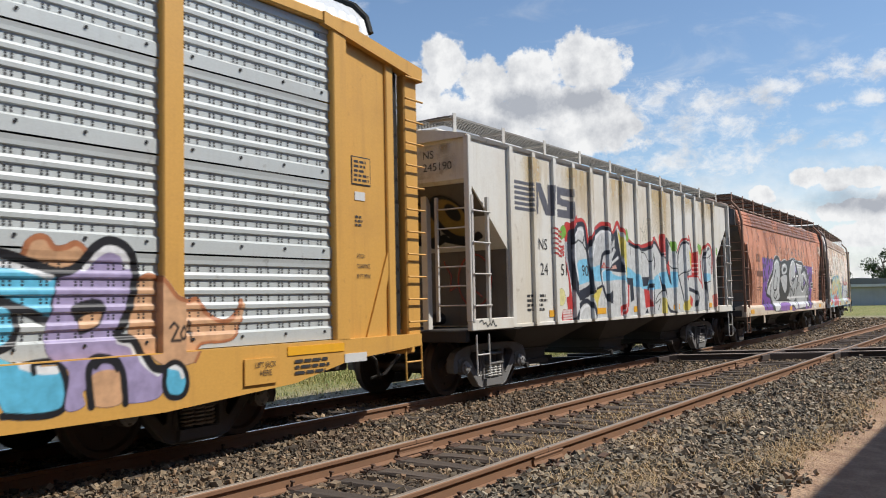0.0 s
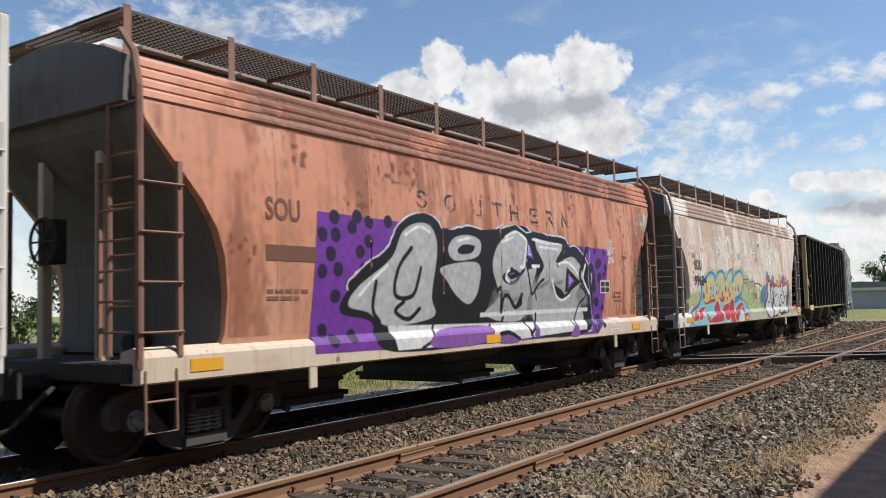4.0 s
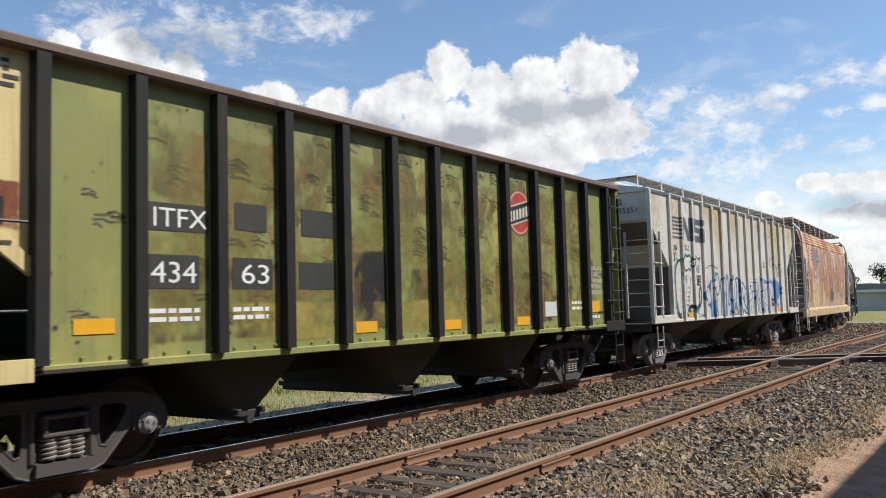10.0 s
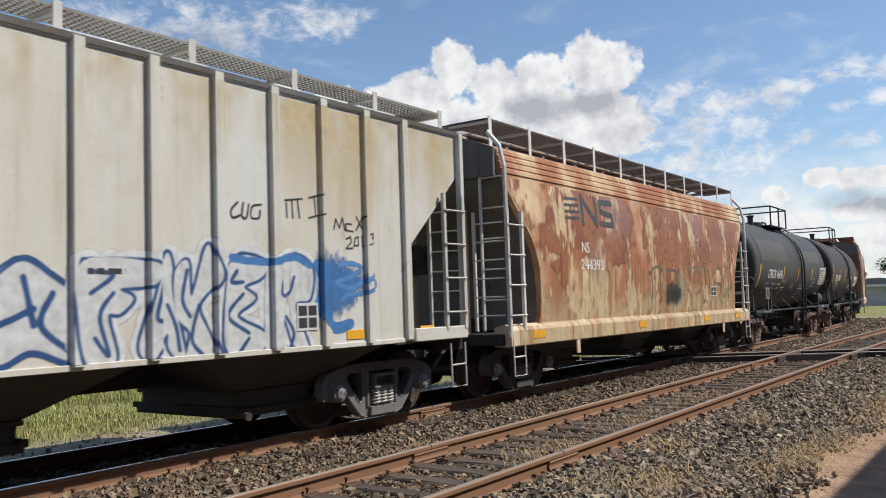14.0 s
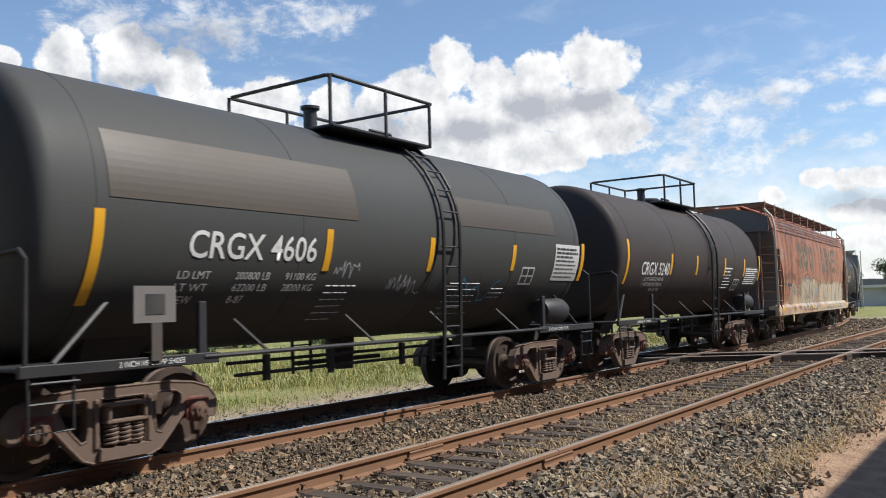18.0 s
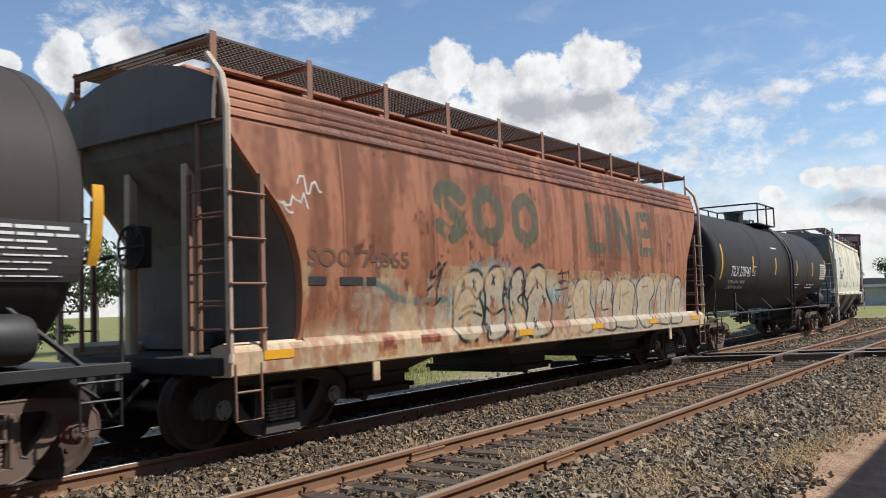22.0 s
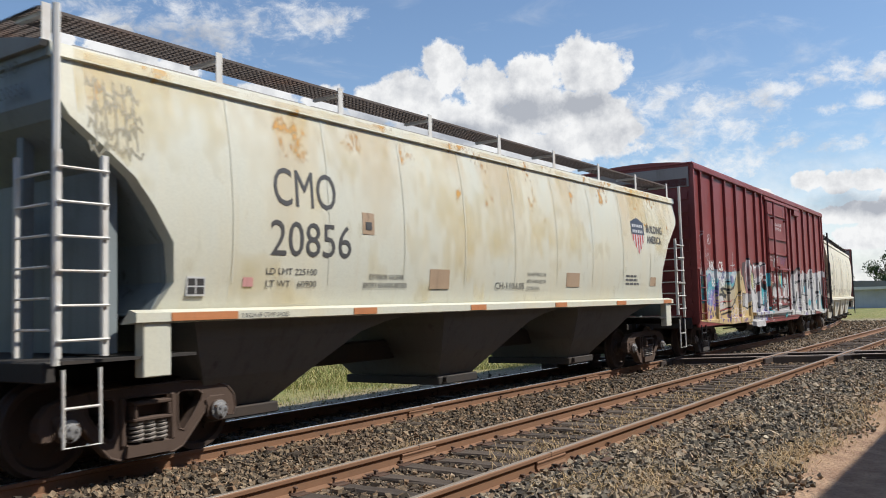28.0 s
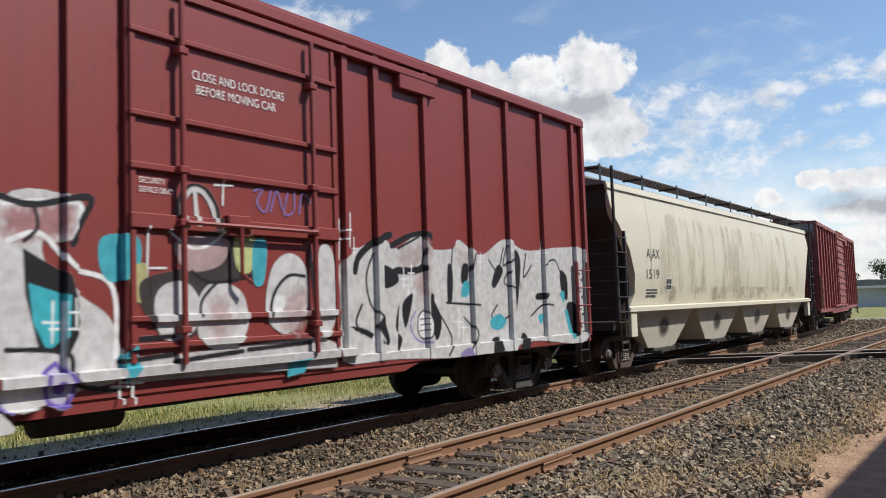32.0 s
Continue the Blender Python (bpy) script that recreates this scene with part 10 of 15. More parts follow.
    sp.brush((10.86, 1.79, 10.83, 1.28), 0.035, COAL)
    sp.brush((11.76, 1.79, 11.72, 1.26), 0.035, COAL)
    sp.brush((10.92, 1.18, 10.98, 1.07), 0.035, COAL)
    sp.brush((5.88, 2.02, 6.3, 2.06), 0.03, COAL)
    sp.brush((6.05, 2.1, 6.1, 1.87, 5.95, 1.87), 0.03, COAL)
    sp.brush((6.35, 2.1, 6.3, 1.87, 6.51, 1.92), 0.03, COAL)
    sp.brush((5.71, 1.81, 6.05, 1.9, 6.56, 1.87, 6.3, 1.78, 5.8, 1.73), 0.03, COAL)
    sp.brush((5.81, 1.64, 5.96, 1.41), 0.03, COAL)
    sp.brush((5.95, 1.64, 5.86, 1.42), 0.03, COAL)
    sp.brush((6.13, 1.64, 6.11, 1.44, 6.31, 1.44), 0.03, COAL)
    sp.brush((6.36, 1.64, 6.26, 1.41, 6.52, 1.48), 0.03, COAL)
    sp.brush((5.87, 1.27, 5.92, 1.11), 0.03, COAL)
    sp.brush((6.16, 1.18, 6.32, 1.25, 6.21, 1.07), 0.03, COAL)
    sp.brush((10.81, 3.55, 10.7, 2.2), 0.025, (0.62, 0.30, 0.12))
    sp.brush((11.1, 3.47, 11.05, 2.1), 0.025, (0.62, 0.30, 0.12))
    sp.brush((11.41, 3.38, 11.15, 2.21), 0.025, (0.62, 0.30, 0.12))
    sp.brush((10.79, 2.2, 10.51, 1.89, 10.91, 2.1), 0.025, (0.62, 0.30, 0.12))


def paint_box(sp):
    """Ochre and turquoise ground with a beaked form, then tall silver forms."""
    sp.start(176)
    sp.facet((0.31, 2.13, 0.88, 2.25, 1.25, 2.3, 2.49, 2.25, 4.02, 2.3, 4.19, 1.74, 3.15, 1.5, 2.27, 1.53, 1.52, 1.34, 0.88, 1.31, 0.31, 1.31), (0.06, 0.38, 0.46))
    sp.facet((0.31, 1.4, 0.88, 1.42, 1.41, 1.32, 1.64, 1.54, 1.95, 1.43, 3.15, 1.63, 4.4, 2.29, 5.01, 2.02, 5.21, 1.45, 5.42, 1.15, 5.45, 0.71, 3.29, 0.77, 0.88, 0.92, 0.32, 0.95), OCHRE)
    sp.haze((0.4, 2.22, 0.68, 2.3, 0.98, 2.26, 0.88, 2.15, 0.4, 2.09), (0.62, 0.6, 0.58), 0.9)
    sp.haze((0.73, 2, 0.88, 2.12, 0.98, 1.96, 0.88, 1.66, 0.76, 1.66), (0.60, 0.66, 0.34), 0.9)
    sp.haze((1.19, 2.26, 1.89, 2.28, 2.49, 2.21, 4.02, 2.27, 3.83, 2.07, 2.55, 2.01, 1.89, 2.03, 1.41, 2.12), (0.60, 0.60, 0.61), 1.0)
    sp.haze((1.7, 1.76, 2.48, 1.92, 3.48, 1.87, 3.64, 1.49, 1.76, 1.44), OCHRE, 0.8)
    sp.haze((2.01, 1.97, 2.28, 2.15, 2.78, 2.16, 2.7, 1.87, 2.08, 1.81), (0.66, 0.66, 0.66), 0.8)
    sp.dots((1.02, 2.08, 1.33, 2.1, 1, 1.8, 1.86, 1.76, 2.67, 2.18, 3.42, 2.07), 0.12, (0.05, 0.08, 0.2))
    sp.dots((1.14, 2.01, 1.07, 1.96, 2.48, 2.04, 3.59, 2.06, 1.3, 2.08), 0.1, (0.25, 0.22, 0.4))
    sp.dots((1.28, 1.18, 1.36, 1.04, 1.04, 0.99, 1.23, 1.04, 0.91, 1.08, 2.72, 0.91, 2.9, 1.04, 1.96, 1.18, 1.67, 1.25, 0.78, 1.09, 4.65, 0.87, 4.82, 0.9), 0.055, (0.14, 0.07, 0.32))
    sp.dots((1.5, 1.08, 1.48, 1.13, 1.35, 1.24, 1.73, 1.12, 2.95, 0.91, 4.61, 0.85, 5.12, 0.88, 5.41, 1), 0.05, (0.05, 0.05, 0.1))
    sp.stick((1.03, 1.88, 1.18, 1.84), 0.032, INDIGO)
    sp.stick((1.13, 1.94, 1.08, 1.78), 0.032, INDIGO)
    sp.stick((1.05, 1.8, 1.16, 1.92), 0.032, INDIGO)
    sp.stick((1.78, 1.94, 1.95, 1.9), 0.032, INDIGO)
    sp.stick((1.89, 2, 1.84, 1.83), 0.032, INDIGO)
    sp.stick((1.8, 1.85, 1.93, 1.98), 0.032, INDIGO)
    sp.stick((2.12, 2.07, 2.31, 2.03), 0.032, INDIGO)
    sp.stick((2.24, 2.15, 2.18, 1.96), 0.032, INDIGO)
    sp.stick((2.14, 1.99, 2.28, 2.12), 0.032, INDIGO)
    sp.stick((0.9, 1.36, 1.04, 1.32), 0.032, INDIGO)
    sp.stick((0.99, 1.42, 0.95, 1.26), 0.032, INDIGO)
    sp.stick((0.92, 1.28, 1.02, 1.39), 0.032, INDIGO)
    sp.stick((1.08, 1.45, 1.23, 1.4), 0.032, INDIGO)
    sp.stick((1.18, 1.51, 1.14, 1.35), 0.032, INDIGO)
    sp.stick((1.1, 1.37, 1.21, 1.49), 0.032, INDIGO)
    sp.stick((1.37, 1.64, 1.52, 1.6), 0.032, INDIGO)
    sp.stick((1.47, 1.7, 1.42, 1.54), 0.032, INDIGO)
    sp.stick((1.39, 1.56, 1.5, 1.68), 0.032, INDIGO)
    sp.stick((1.64, 1.38, 1.81, 1.33), 0.032, INDIGO)
    sp.stick((1.75, 1.44, 1.7, 1.27), 0.032, INDIGO)
    sp.stick((1.66, 1.29, 1.78, 1.41), 0.032, INDIGO)
    sp.stick((1.03, 1.27, 1.18, 1.22), 0.032, INDIGO)
    sp.stick((1.12, 1.32, 1.08, 1.17), 0.032, INDIGO)
    sp.stick((1.05, 1.19, 1.16, 1.3), 0.032, INDIGO)
    sp.stick((2.17, 1, 2.36, 0.94), 0.032, INDIGO)
    sp.stick((2.29, 1.06, 2.24, 0.88), 0.032, INDIGO)
    sp.stick((2.2, 0.91, 2.33, 1.03), 0.032, INDIGO)
    sp.stick((1.56, 1.72, 1.73, 1.68), 0.032, INDIGO)
    sp.stick((1.67, 1.79, 1.62, 1.62), 0.032, INDIGO)
    sp.stick((1.58, 1.64, 1.7, 1.77), 0.032, INDIGO)
    sp.stick((0.83, 1.25, 0.97, 1.2), 0.032, INDIGO)
    sp.stick((0.92, 1.3, 0.88, 1.15), 0.032, INDIGO)
    sp.stick((0.85, 1.17, 0.95, 1.28), 0.032, INDIGO)
    sp.stick((2.89, 1, 3.1, 0.94), 0.032, INDIGO)
    sp.stick((3.03, 1.06, 2.96, 0.88), 0.032, INDIGO)
    sp.stick((2.92, 0.91, 3.07, 1.04), 0.032, INDIGO)
    sp.stick((3.43, 1.02, 3.66, 0.96), 0.032, INDIGO)
    sp.stick((3.58, 1.09, 3.51, 0.89), 0.032, INDIGO)
    sp.stick((3.46, 0.92, 3.63, 1.06), 0.032, INDIGO)
    sp.brush((1.35, 1.71, 1.53, 1.76, 1.58, 1.6, 1.41, 1.55, 1.52, 1.39, 1.76, 1.33, 1.64, 1.49, 1.52, 1.55), 0.04, (0.20, 0.12, 0.45))
    sp.brush((1.56, 1.65, 1.76, 1.75, 1.86, 1.65, 1.7, 1.54, 1.86, 1.43, 1.64, 1.33), 0.04, (0.20, 0.12, 0.45))
    sp.haze((1.19, 1.66, 1.52, 1.65, 1.58, 1.39, 1.24, 1.4), (0.30, 0.16, 0.5), 0.7)
    sp.blob((2.03, 1.48, 2.27, 1.55, 2.62, 1.53, 3.07, 1.75, 3.14, 1.32, 2.91, 1.27, 2.47, 1.24, 2.07, 1.1, 1.98, 1.26), (0.52, 0.44, 0.32))
    sp.blob((2.06, 1.53, 2.21, 1.62, 2.48, 1.57, 2.62, 1.46, 2.47, 1.27, 2.2, 1.27, 2.03, 1.37), TIN)
    sp.blob((2.02, 1.1, 2.07, 1.31, 2.2, 1.36, 2.27, 1.3, 2.13, 1.11), TIN)
    sp.blob((2.2, 1.24, 2.54, 1.29, 2.99, 1.29, 3.02, 1.22, 2.47, 1.16), (0.55, 0.5, 0.44))
    sp.brush((1.98, 0.99, 1.94, 1.32, 2.02, 1.56, 2.14, 1.62, 2.41, 1.64, 2.62, 1.59, 2.84, 1.63), 0.07, BLACK)
    sp.brush((2.04, 1.1, 2.27, 1.19, 2.54, 1.21, 3.06, 1.27, 3.55, 1.29), 0.055, BLACK)
    sp.brush((2.27, 1.08, 2.68, 1.11, 3.14, 1.16, 3.55, 1.24), 0.05, BLACK)
    sp.brush((2.34, 1.79, 2.62, 1.8, 3.07, 1.76, 3.15, 1.75, 3.65, 1.85, 3.89, 2.07), 0.07, BLACK)
    sp.brush((2.36, 1.75, 2.55, 1.72, 2.69, 1.63, 2.48, 1.69, 2.55, 1.6, 2.78, 1.54, 2.58, 1.57, 2.62, 1.45, 2.76, 1.4, 2.55, 1.42, 2.47, 1.35), 0.05, BLACK)
    sp.facet((3.07, 1.75, 3.65, 1.85, 3.89, 2.07, 4.21, 2.41, 4.38, 2.28, 4.2, 2.01, 3.82, 1.74, 3.73, 1.49, 3.22, 1.26, 3.1, 1.32), (0.5, 0.42, 0.28))
    sp.haze((3.83, 1.87, 4.21, 2.41, 4.4, 2.29, 4.2, 1.87, 3.82, 1.49), (0.5, 0.4, 0.2), 0.8)
    sp.brush((3.15, 1.75, 3.65, 1.83, 3.85, 2.04, 3.92, 2.12), 0.05, BLACK)
    sp.brush((3.14, 1.24, 3.38, 1.27, 3.73, 1.47, 4.19, 1.74, 4.45, 2, 4.6, 2.14), 0.05, BLACK)
    sp.brush((2.85, 2.09, 2.79, 1.99, 2.92, 1.69, 3.2, 1.75, 3.25, 1.99), 0.05, BLACK)
    sp.stick((2.8, 1.99, 3.29, 2.01), 0.045, BLACK)
    sp.stick((3.61, 1.48, 3.78, 1.47, 3.78, 1.35, 3.62, 1.35, 3.61, 1.48), 0.03, BLACK)
    sp.stick((3.69, 1.48, 3.69, 1.35), 0.03, BLACK)
    sp.brush((2.07, 1.41, 2.69, 1.45, 3.14, 1.43, 3.47, 1.49), 0.022, (0.5, 0.06, 0.05))
    sp.brush((2.08, 1.19, 2.61, 1.22, 3.14, 1.24), 0.022, (0.5, 0.06, 0.05))
    sp.brush((3.34, 1.01, 3.47, 1.25, 3.73, 1.36, 3.99, 1.22, 4.18, 1.48), 0.022, BLUSH)
    sp.brush((3.46, 0.87, 3.63, 1.17, 3.9, 1.22, 4.07, 0.95), 0.022, BLUSH)
    sp.brush((3.38, 1.13, 3.8, 1.04, 4.17, 1.14, 4.36, 0.93), 0.022, BLUSH)
    sp.brush((3.8, 0.85, 3.99, 1.15, 4.37, 1.27, 4.77, 1.39), 0.022, BLUSH)
    sp.brush((4.18, 1.21, 4.32, 0.94, 4.66, 1.05), 0.022, BLUSH)
    sp.brush((3.29, 0.77, 3.54, 0.99, 3.98, 0.83), 0.022, BLUSH)
    sp.brush((4.09, 1.48, 4.37, 1.2, 4.77, 1.18, 4.84, 1.46), 0.022, BLUSH)
    sp.brush((3.72, 1.3, 3.76, 0.85), 0.022, BLUSH)
    sp.brush((4, 1.61, 4.38, 1.61, 4.79, 1.74), 0.022, BLUSH)
    sp.brush((4.47, 1.47, 4.56, 0.99, 4.81, 1.14), 0.022, BLUSH)
    sp.dots((3.54, 0.87, 3.86, 0.97, 4.13, 1.02, 4.36, 1.03, 4.76, 1.06, 3.98, 0.81, 4.49, 0.86), 0.045, (0.45, 0.2, 0.4))
    sp.blob((4.8, 1.6, 5.21, 1.45, 5.42, 1.15, 5.88, 0.83, 6.39, 0.95, 6.65, 0.77, 6.64, 0.61, 5.45, 0.68, 5.31, 1.16), TIN)
    sp.facet((4.58, 1.67, 5.17, 1.62, 5.13, 1.24, 4.53, 1.28), (0.30, 0.28, 0.27))
    sp.stick((4.58, 1.67, 5.17, 1.62, 5.13, 1.24, 4.53, 1.28, 4.58, 1.67), 0.035, BLACK)
    sp.stick((3.68, 2.85, 3.66, 2.13), 0.02, WHITE)
    sp.stick((3.43, 2.47, 3.92, 2.5), 0.02, WHITE)
    sp.stick((1.3, 1.83, 1.3, 1.22), 0.02, WHITE)
    sp.stick((1.14, 1.53, 1.47, 1.52), 0.02, WHITE)
    sp.stick((1.17, 1.78, 1.17, 1.58), 0.02, WHITE)
    sp.stick((1.12, 1.68, 1.22, 1.68), 0.02, WHITE)
    sp.stick((1.44, 1.84, 1.44, 1.57), 0.02, WHITE)
    sp.stick((1.37, 1.71, 1.51, 1.7), 0.02, WHITE)
    sp.stick((2.63, 2.22, 2.94, 2.16), 0.018, WHITE)
    sp.stick((2.75, 2.34, 2.82, 2.05), 0.018, WHITE)
    sp.stick((2.66, 2.07, 2.93, 2.29), 0.018, WHITE)
    sp.stick((2.6, 2.15, 3, 2.22), 0.018, WHITE)
    sp.blob((4.71, 2.56, 4.95, 2.61, 5.15, 2.59, 4.95, 2.34, 4.93, 2.05, 5.05, 1.67, 4.81, 1.96, 4.67, 2.32), (0.05, 0.03, 0.03))
    sp.blob((4.93, 2.24, 5.05, 2.54, 5.21, 2.7, 5.15, 2.45, 5.07, 2.2, 5.13, 1.86, 5.3, 1.67, 5.05, 1.57, 4.97, 1.86), (0.36, 0.18, 0.18))
    sp.blob((5.15, 2.4, 5.21, 2.67, 5.41, 2.67, 5.57, 2.57, 5.86, 2.48, 5.69, 2.28, 5.66, 1.97, 5.85, 1.66, 5.57, 1.63, 5.27, 1.77, 5.07, 2.1), TIN)
    sp.haze((5.13, 2.2, 5.23, 2.51, 5.44, 2.52, 5.46, 2.17, 5.41, 1.76, 5.25, 1.86), (0.33, 0.16, 0.16), 0.95)
    sp.brush((5.07, 2.25, 5.13, 2.5, 5.21, 2.67, 5.41, 2.62, 5.52, 2.57, 5.74, 2.47), 0.04, WHITE)
    sp.brush((5.07, 2.25, 5.1, 2.01, 5.25, 1.77, 5.46, 1.62, 5.68, 1.66, 5.71, 1.76), 0.045, BLACK)
    sp.brush((5.2, 2.72, 5.46, 2.68, 5.68, 2.58, 5.89, 2.47, 5.75, 2.34, 5.66, 2.12, 5.69, 1.87, 5.91, 1.66), 0.06, BLACK)
    sp.brush((5.77, 2.41, 5.64, 2.17, 5.67, 1.87, 5.85, 1.66), 0.04, WHITE)
    sp.blob((5.7, 2.12, 5.8, 2.34, 5.91, 2.18, 5.95, 1.87, 5.91, 1.71, 5.75, 1.87), (0.50, 0.50, 0.22))
    sp.brush((5.7, 2.18, 5.8, 2.35, 5.92, 2.19, 5.96, 1.87, 5.9, 1.69), 0.04, BLACK)
    sp.blob((6.01, 2.59, 6.24, 2.51, 6.52, 2.55, 6.54, 1.98, 6.29, 1.92, 6.13, 1.65, 6.07, 1.98), TIN)
    sp.haze((6.04, 2.41, 6.48, 2.48, 6.48, 2.21, 6.09, 2.14), (0.38, 0.2, 0.2), 0.9)
    sp.brush((5.99, 2.66, 6.1, 2.59, 6.48, 2.61, 6.55, 2.61), 0.06, BLACK)
    sp.brush((6.01, 2.55, 6.22, 2.47, 6.51, 2.51, 6.53, 2.04), 0.045, WHITE)
    sp.facet((5.89, 2.29, 6.03, 2.3, 6.15, 1.98, 6.09, 1.33, 5.99, 1.76), BLACK)
    sp.brush((6.13, 1.98, 6.31, 1.95, 6.53, 2.03), 0.04, BLACK)
    sp.brush((6.29, 1.92, 6.21, 1.71, 6.13, 1.65), 0.04, BLACK)
    sp.blob((4.86, 1.58, 5.15, 1.67, 5.57, 1.56, 5.74, 1.76, 6.03, 1.65, 6.12, 1.22, 5.79, 0.94, 5.35, 0.93, 4.86, 1.21), TIN)
    sp.facet((5.35, 0.88, 5.79, 1.55, 6.15, 1.65, 6.54, 1.76, 6.55, 0.81, 5.46, 0.85), TIN)
    sp.haze((5.77, 1.71, 5.95, 1.71, 6.09, 1.39, 5.85, 1.34), (0.66, 0.66, 0.66), 0.9)
    sp.blob((5.37, 1.67, 5.62, 1.56, 5.73, 1.25, 5.72, 0.89, 5.56, 0.91, 5.51, 1.16, 5.3, 1.37), BLACK)
    sp.blob((5.15, 1.28, 5.3, 1.42, 5.49, 1.41, 5.56, 1.11, 5.53, 0.91, 5.2, 0.89), OCHRE)
    sp.blob((4.81, 1.12, 5.15, 1.14, 5.35, 0.93, 5.3, 0.86, 4.77, 0.94), OCHRE)
    sp.stick((5.4, 1.17, 5.48, 1.11), 0.035, BLACK)
    sp.stick((5.44, 1.05, 5.51, 1.16), 0.035, BLACK)
    sp.stick((5.35, 1.07, 5.49, 1.01), 0.035, BLACK)
    sp.stick((5.44, 1.27, 5.46, 1.07), 0.035, BLACK)
    sp.brush((4.86, 1.24, 5.05, 1.21, 5.2, 1.23, 5.33, 1.32, 5.37, 1.47), 0.045, BLACK)
    sp.brush((6.12, 0.96, 6.21, 1.17, 6.35, 1.37, 6.4, 1.21, 6.53, 1.31), 0.05, BLACK)
    sp.brush((6.08, 0.86, 6.28, 1.11, 6.33, 0.94, 6.53, 0.91, 6.73, 0.79), 0.04, (0.16, 0.12, 0.42))
    sp.blob((6.69, 2.56, 7.43, 2.6, 7.27, 2.24, 7.06, 2.23, 7.11, 1.99, 7.41, 1.75, 7.73, 1.5, 7.8, 1, 7.39, 0.91, 6.73, 0.79, 6.64, 1.31), TIN)
    sp.haze((6.76, 2.51, 7.27, 2.54, 7.24, 2.3, 6.82, 2.22), (0.34, 0.14, 0.14), 0.9)
    sp.brush((6.69, 2.54, 7.4, 2.57, 7.3, 2.24), 0.05, WHITE)
    sp.brush((6.75, 2.22, 7.04, 2.29, 7.34, 2, 7.74, 1.81, 7.75, 1), 0.05, WHITE)
    sp.brush((6.66, 2.6, 6.97, 2.54, 7.5, 2.65, 7.43, 2.43, 7.3, 2.21), 0.06, BLACK)
    sp.facet((6.88, 2.16, 7.29, 1.93, 7.41, 1.51, 7.26, 1.22, 7.02, 1.29, 6.9, 1.76), BLACK)
    sp.facet((6.93, 1.86, 7.29, 1.75, 7.27, 1.39, 7.1, 1.26, 6.97, 1.52), (0.05, 0.42, 0.50))
    sp.brush((6.97, 2.56, 7.01, 2.35, 6.89, 2.22), 0.035, BLACK)
    sp.brush((6.74, 1.3, 7.25, 1.24, 7.32, 0.97, 7.72, 0.88), 0.045, BLACK)
    sp.blob((7.03, 1.05, 7.18, 1.16, 7.3, 1.03, 7.24, 0.8, 7.09, 0.79), (0.48, 0.46, 0.56))
    sp.brush((7.17, 1.16, 7.05, 1.05, 7.07, 0.84, 7.22, 0.79, 7.3, 0.97, 7.17, 1.16), 0.04, (0.16, 0.1, 0.4))
    sp.dots((7.17, 0.95), 0.06, (0.14, 0.08, 0.36))
    sp.stick((5.95, 2.19, 5.95, 1.76), 0.022, WHITE)
    sp.stick((5.85, 1.97, 6.04, 1.97), 0.022, WHITE)
    sp.stick((6.03, 2.01, 6.03, 1.62), 0.022, WHITE)
    sp.stick((5.94, 1.81, 6.12, 1.81), 0.022, WHITE)
    sp.stick((6.11, 2.24, 6.1, 1.95), 0.022, WHITE)
    sp.stick((6.04, 2.09, 6.17, 2.1), 0.022, WHITE)
    sp.stick((7.15, 1.7, 7.14, 1.34), 0.022, WHITE)
    sp.stick((7.06, 1.52, 7.24, 1.51), 0.022, WHITE)
    sp.stick((7.24, 1.69, 7.23, 1.22), 0.022, WHITE)
    sp.stick((7.12, 1.46, 7.36, 1.45), 0.022, WHITE)
    sp.stick((7.33, 1.72, 7.33, 1.48), 0.022, WHITE)
    sp.stick((7.27, 1.6, 7.39, 1.6), 0.022, WHITE)
    sp.stick((8.07, 2.4, 8.04, 1.62), 0.022, WHITE)
    sp.stick((7.85, 2, 8.27, 2.01), 0.022, WHITE)
    sp.stick((7.77, 1.05, 7.76, 0.75), 0.022, WHITE)
    sp.stick((7.68, 0.91, 7.84, 0.9), 0.022, WHITE)
    sp.stick((7.89, 1.12, 7.88, 0.74), 0.022, WHITE)
    sp.stick((7.78, 0.94, 7.99, 0.92), 0.022, WHITE)
    sp.stick((9.01, 3.11, 8.99, 2.69), 0.022, WHITE)
    sp.stick((8.88, 2.89, 9.13, 2.91), 0.022, WHITE)
    sp.stick((9.23, 3.46, 9.22, 3.17), 0.022, WHITE)
    sp.stick((9.14, 3.31, 9.31, 3.33), 0.022, WHITE)
    sp.blob((7.63, 2.29, 7.96, 2.3, 7.96, 1.98, 7.72, 1.87, 7.6, 2.03), (0.06, 0.38, 0.46))
    sp.blob((7.87, 1.98, 8.05, 2.04, 8.02, 1.71, 7.9, 1.71), (0.44, 0.42, 0.2))
    sp.blob((7.98, 1.87, 8.37, 1.99, 8.58, 2.05, 8.65, 2.34, 9.26, 2.43, 9.38, 2.06, 8.93, 1.76, 8.64, 1.36, 8.3, 1.32, 8.04, 1.55), (0.05, 0.04, 0.04))
    sp.blob((8.13, 1.65, 8.24, 1.84, 8.51, 1.87, 8.69, 1.64, 8.57, 1.36, 8.23, 1.32), TIN)
    sp.blob((8.38, 2.27, 8.8, 2.35, 9.07, 2.3, 8.94, 2.05, 8.51, 1.99), (0.42, 0.30, 0.30))
    sp.blob((8.69, 1.76, 8.91, 1.88, 9.24, 1.76, 9.31, 1.39, 9.07, 1.16, 8.71, 1.24, 8.64, 1.47), TIN)
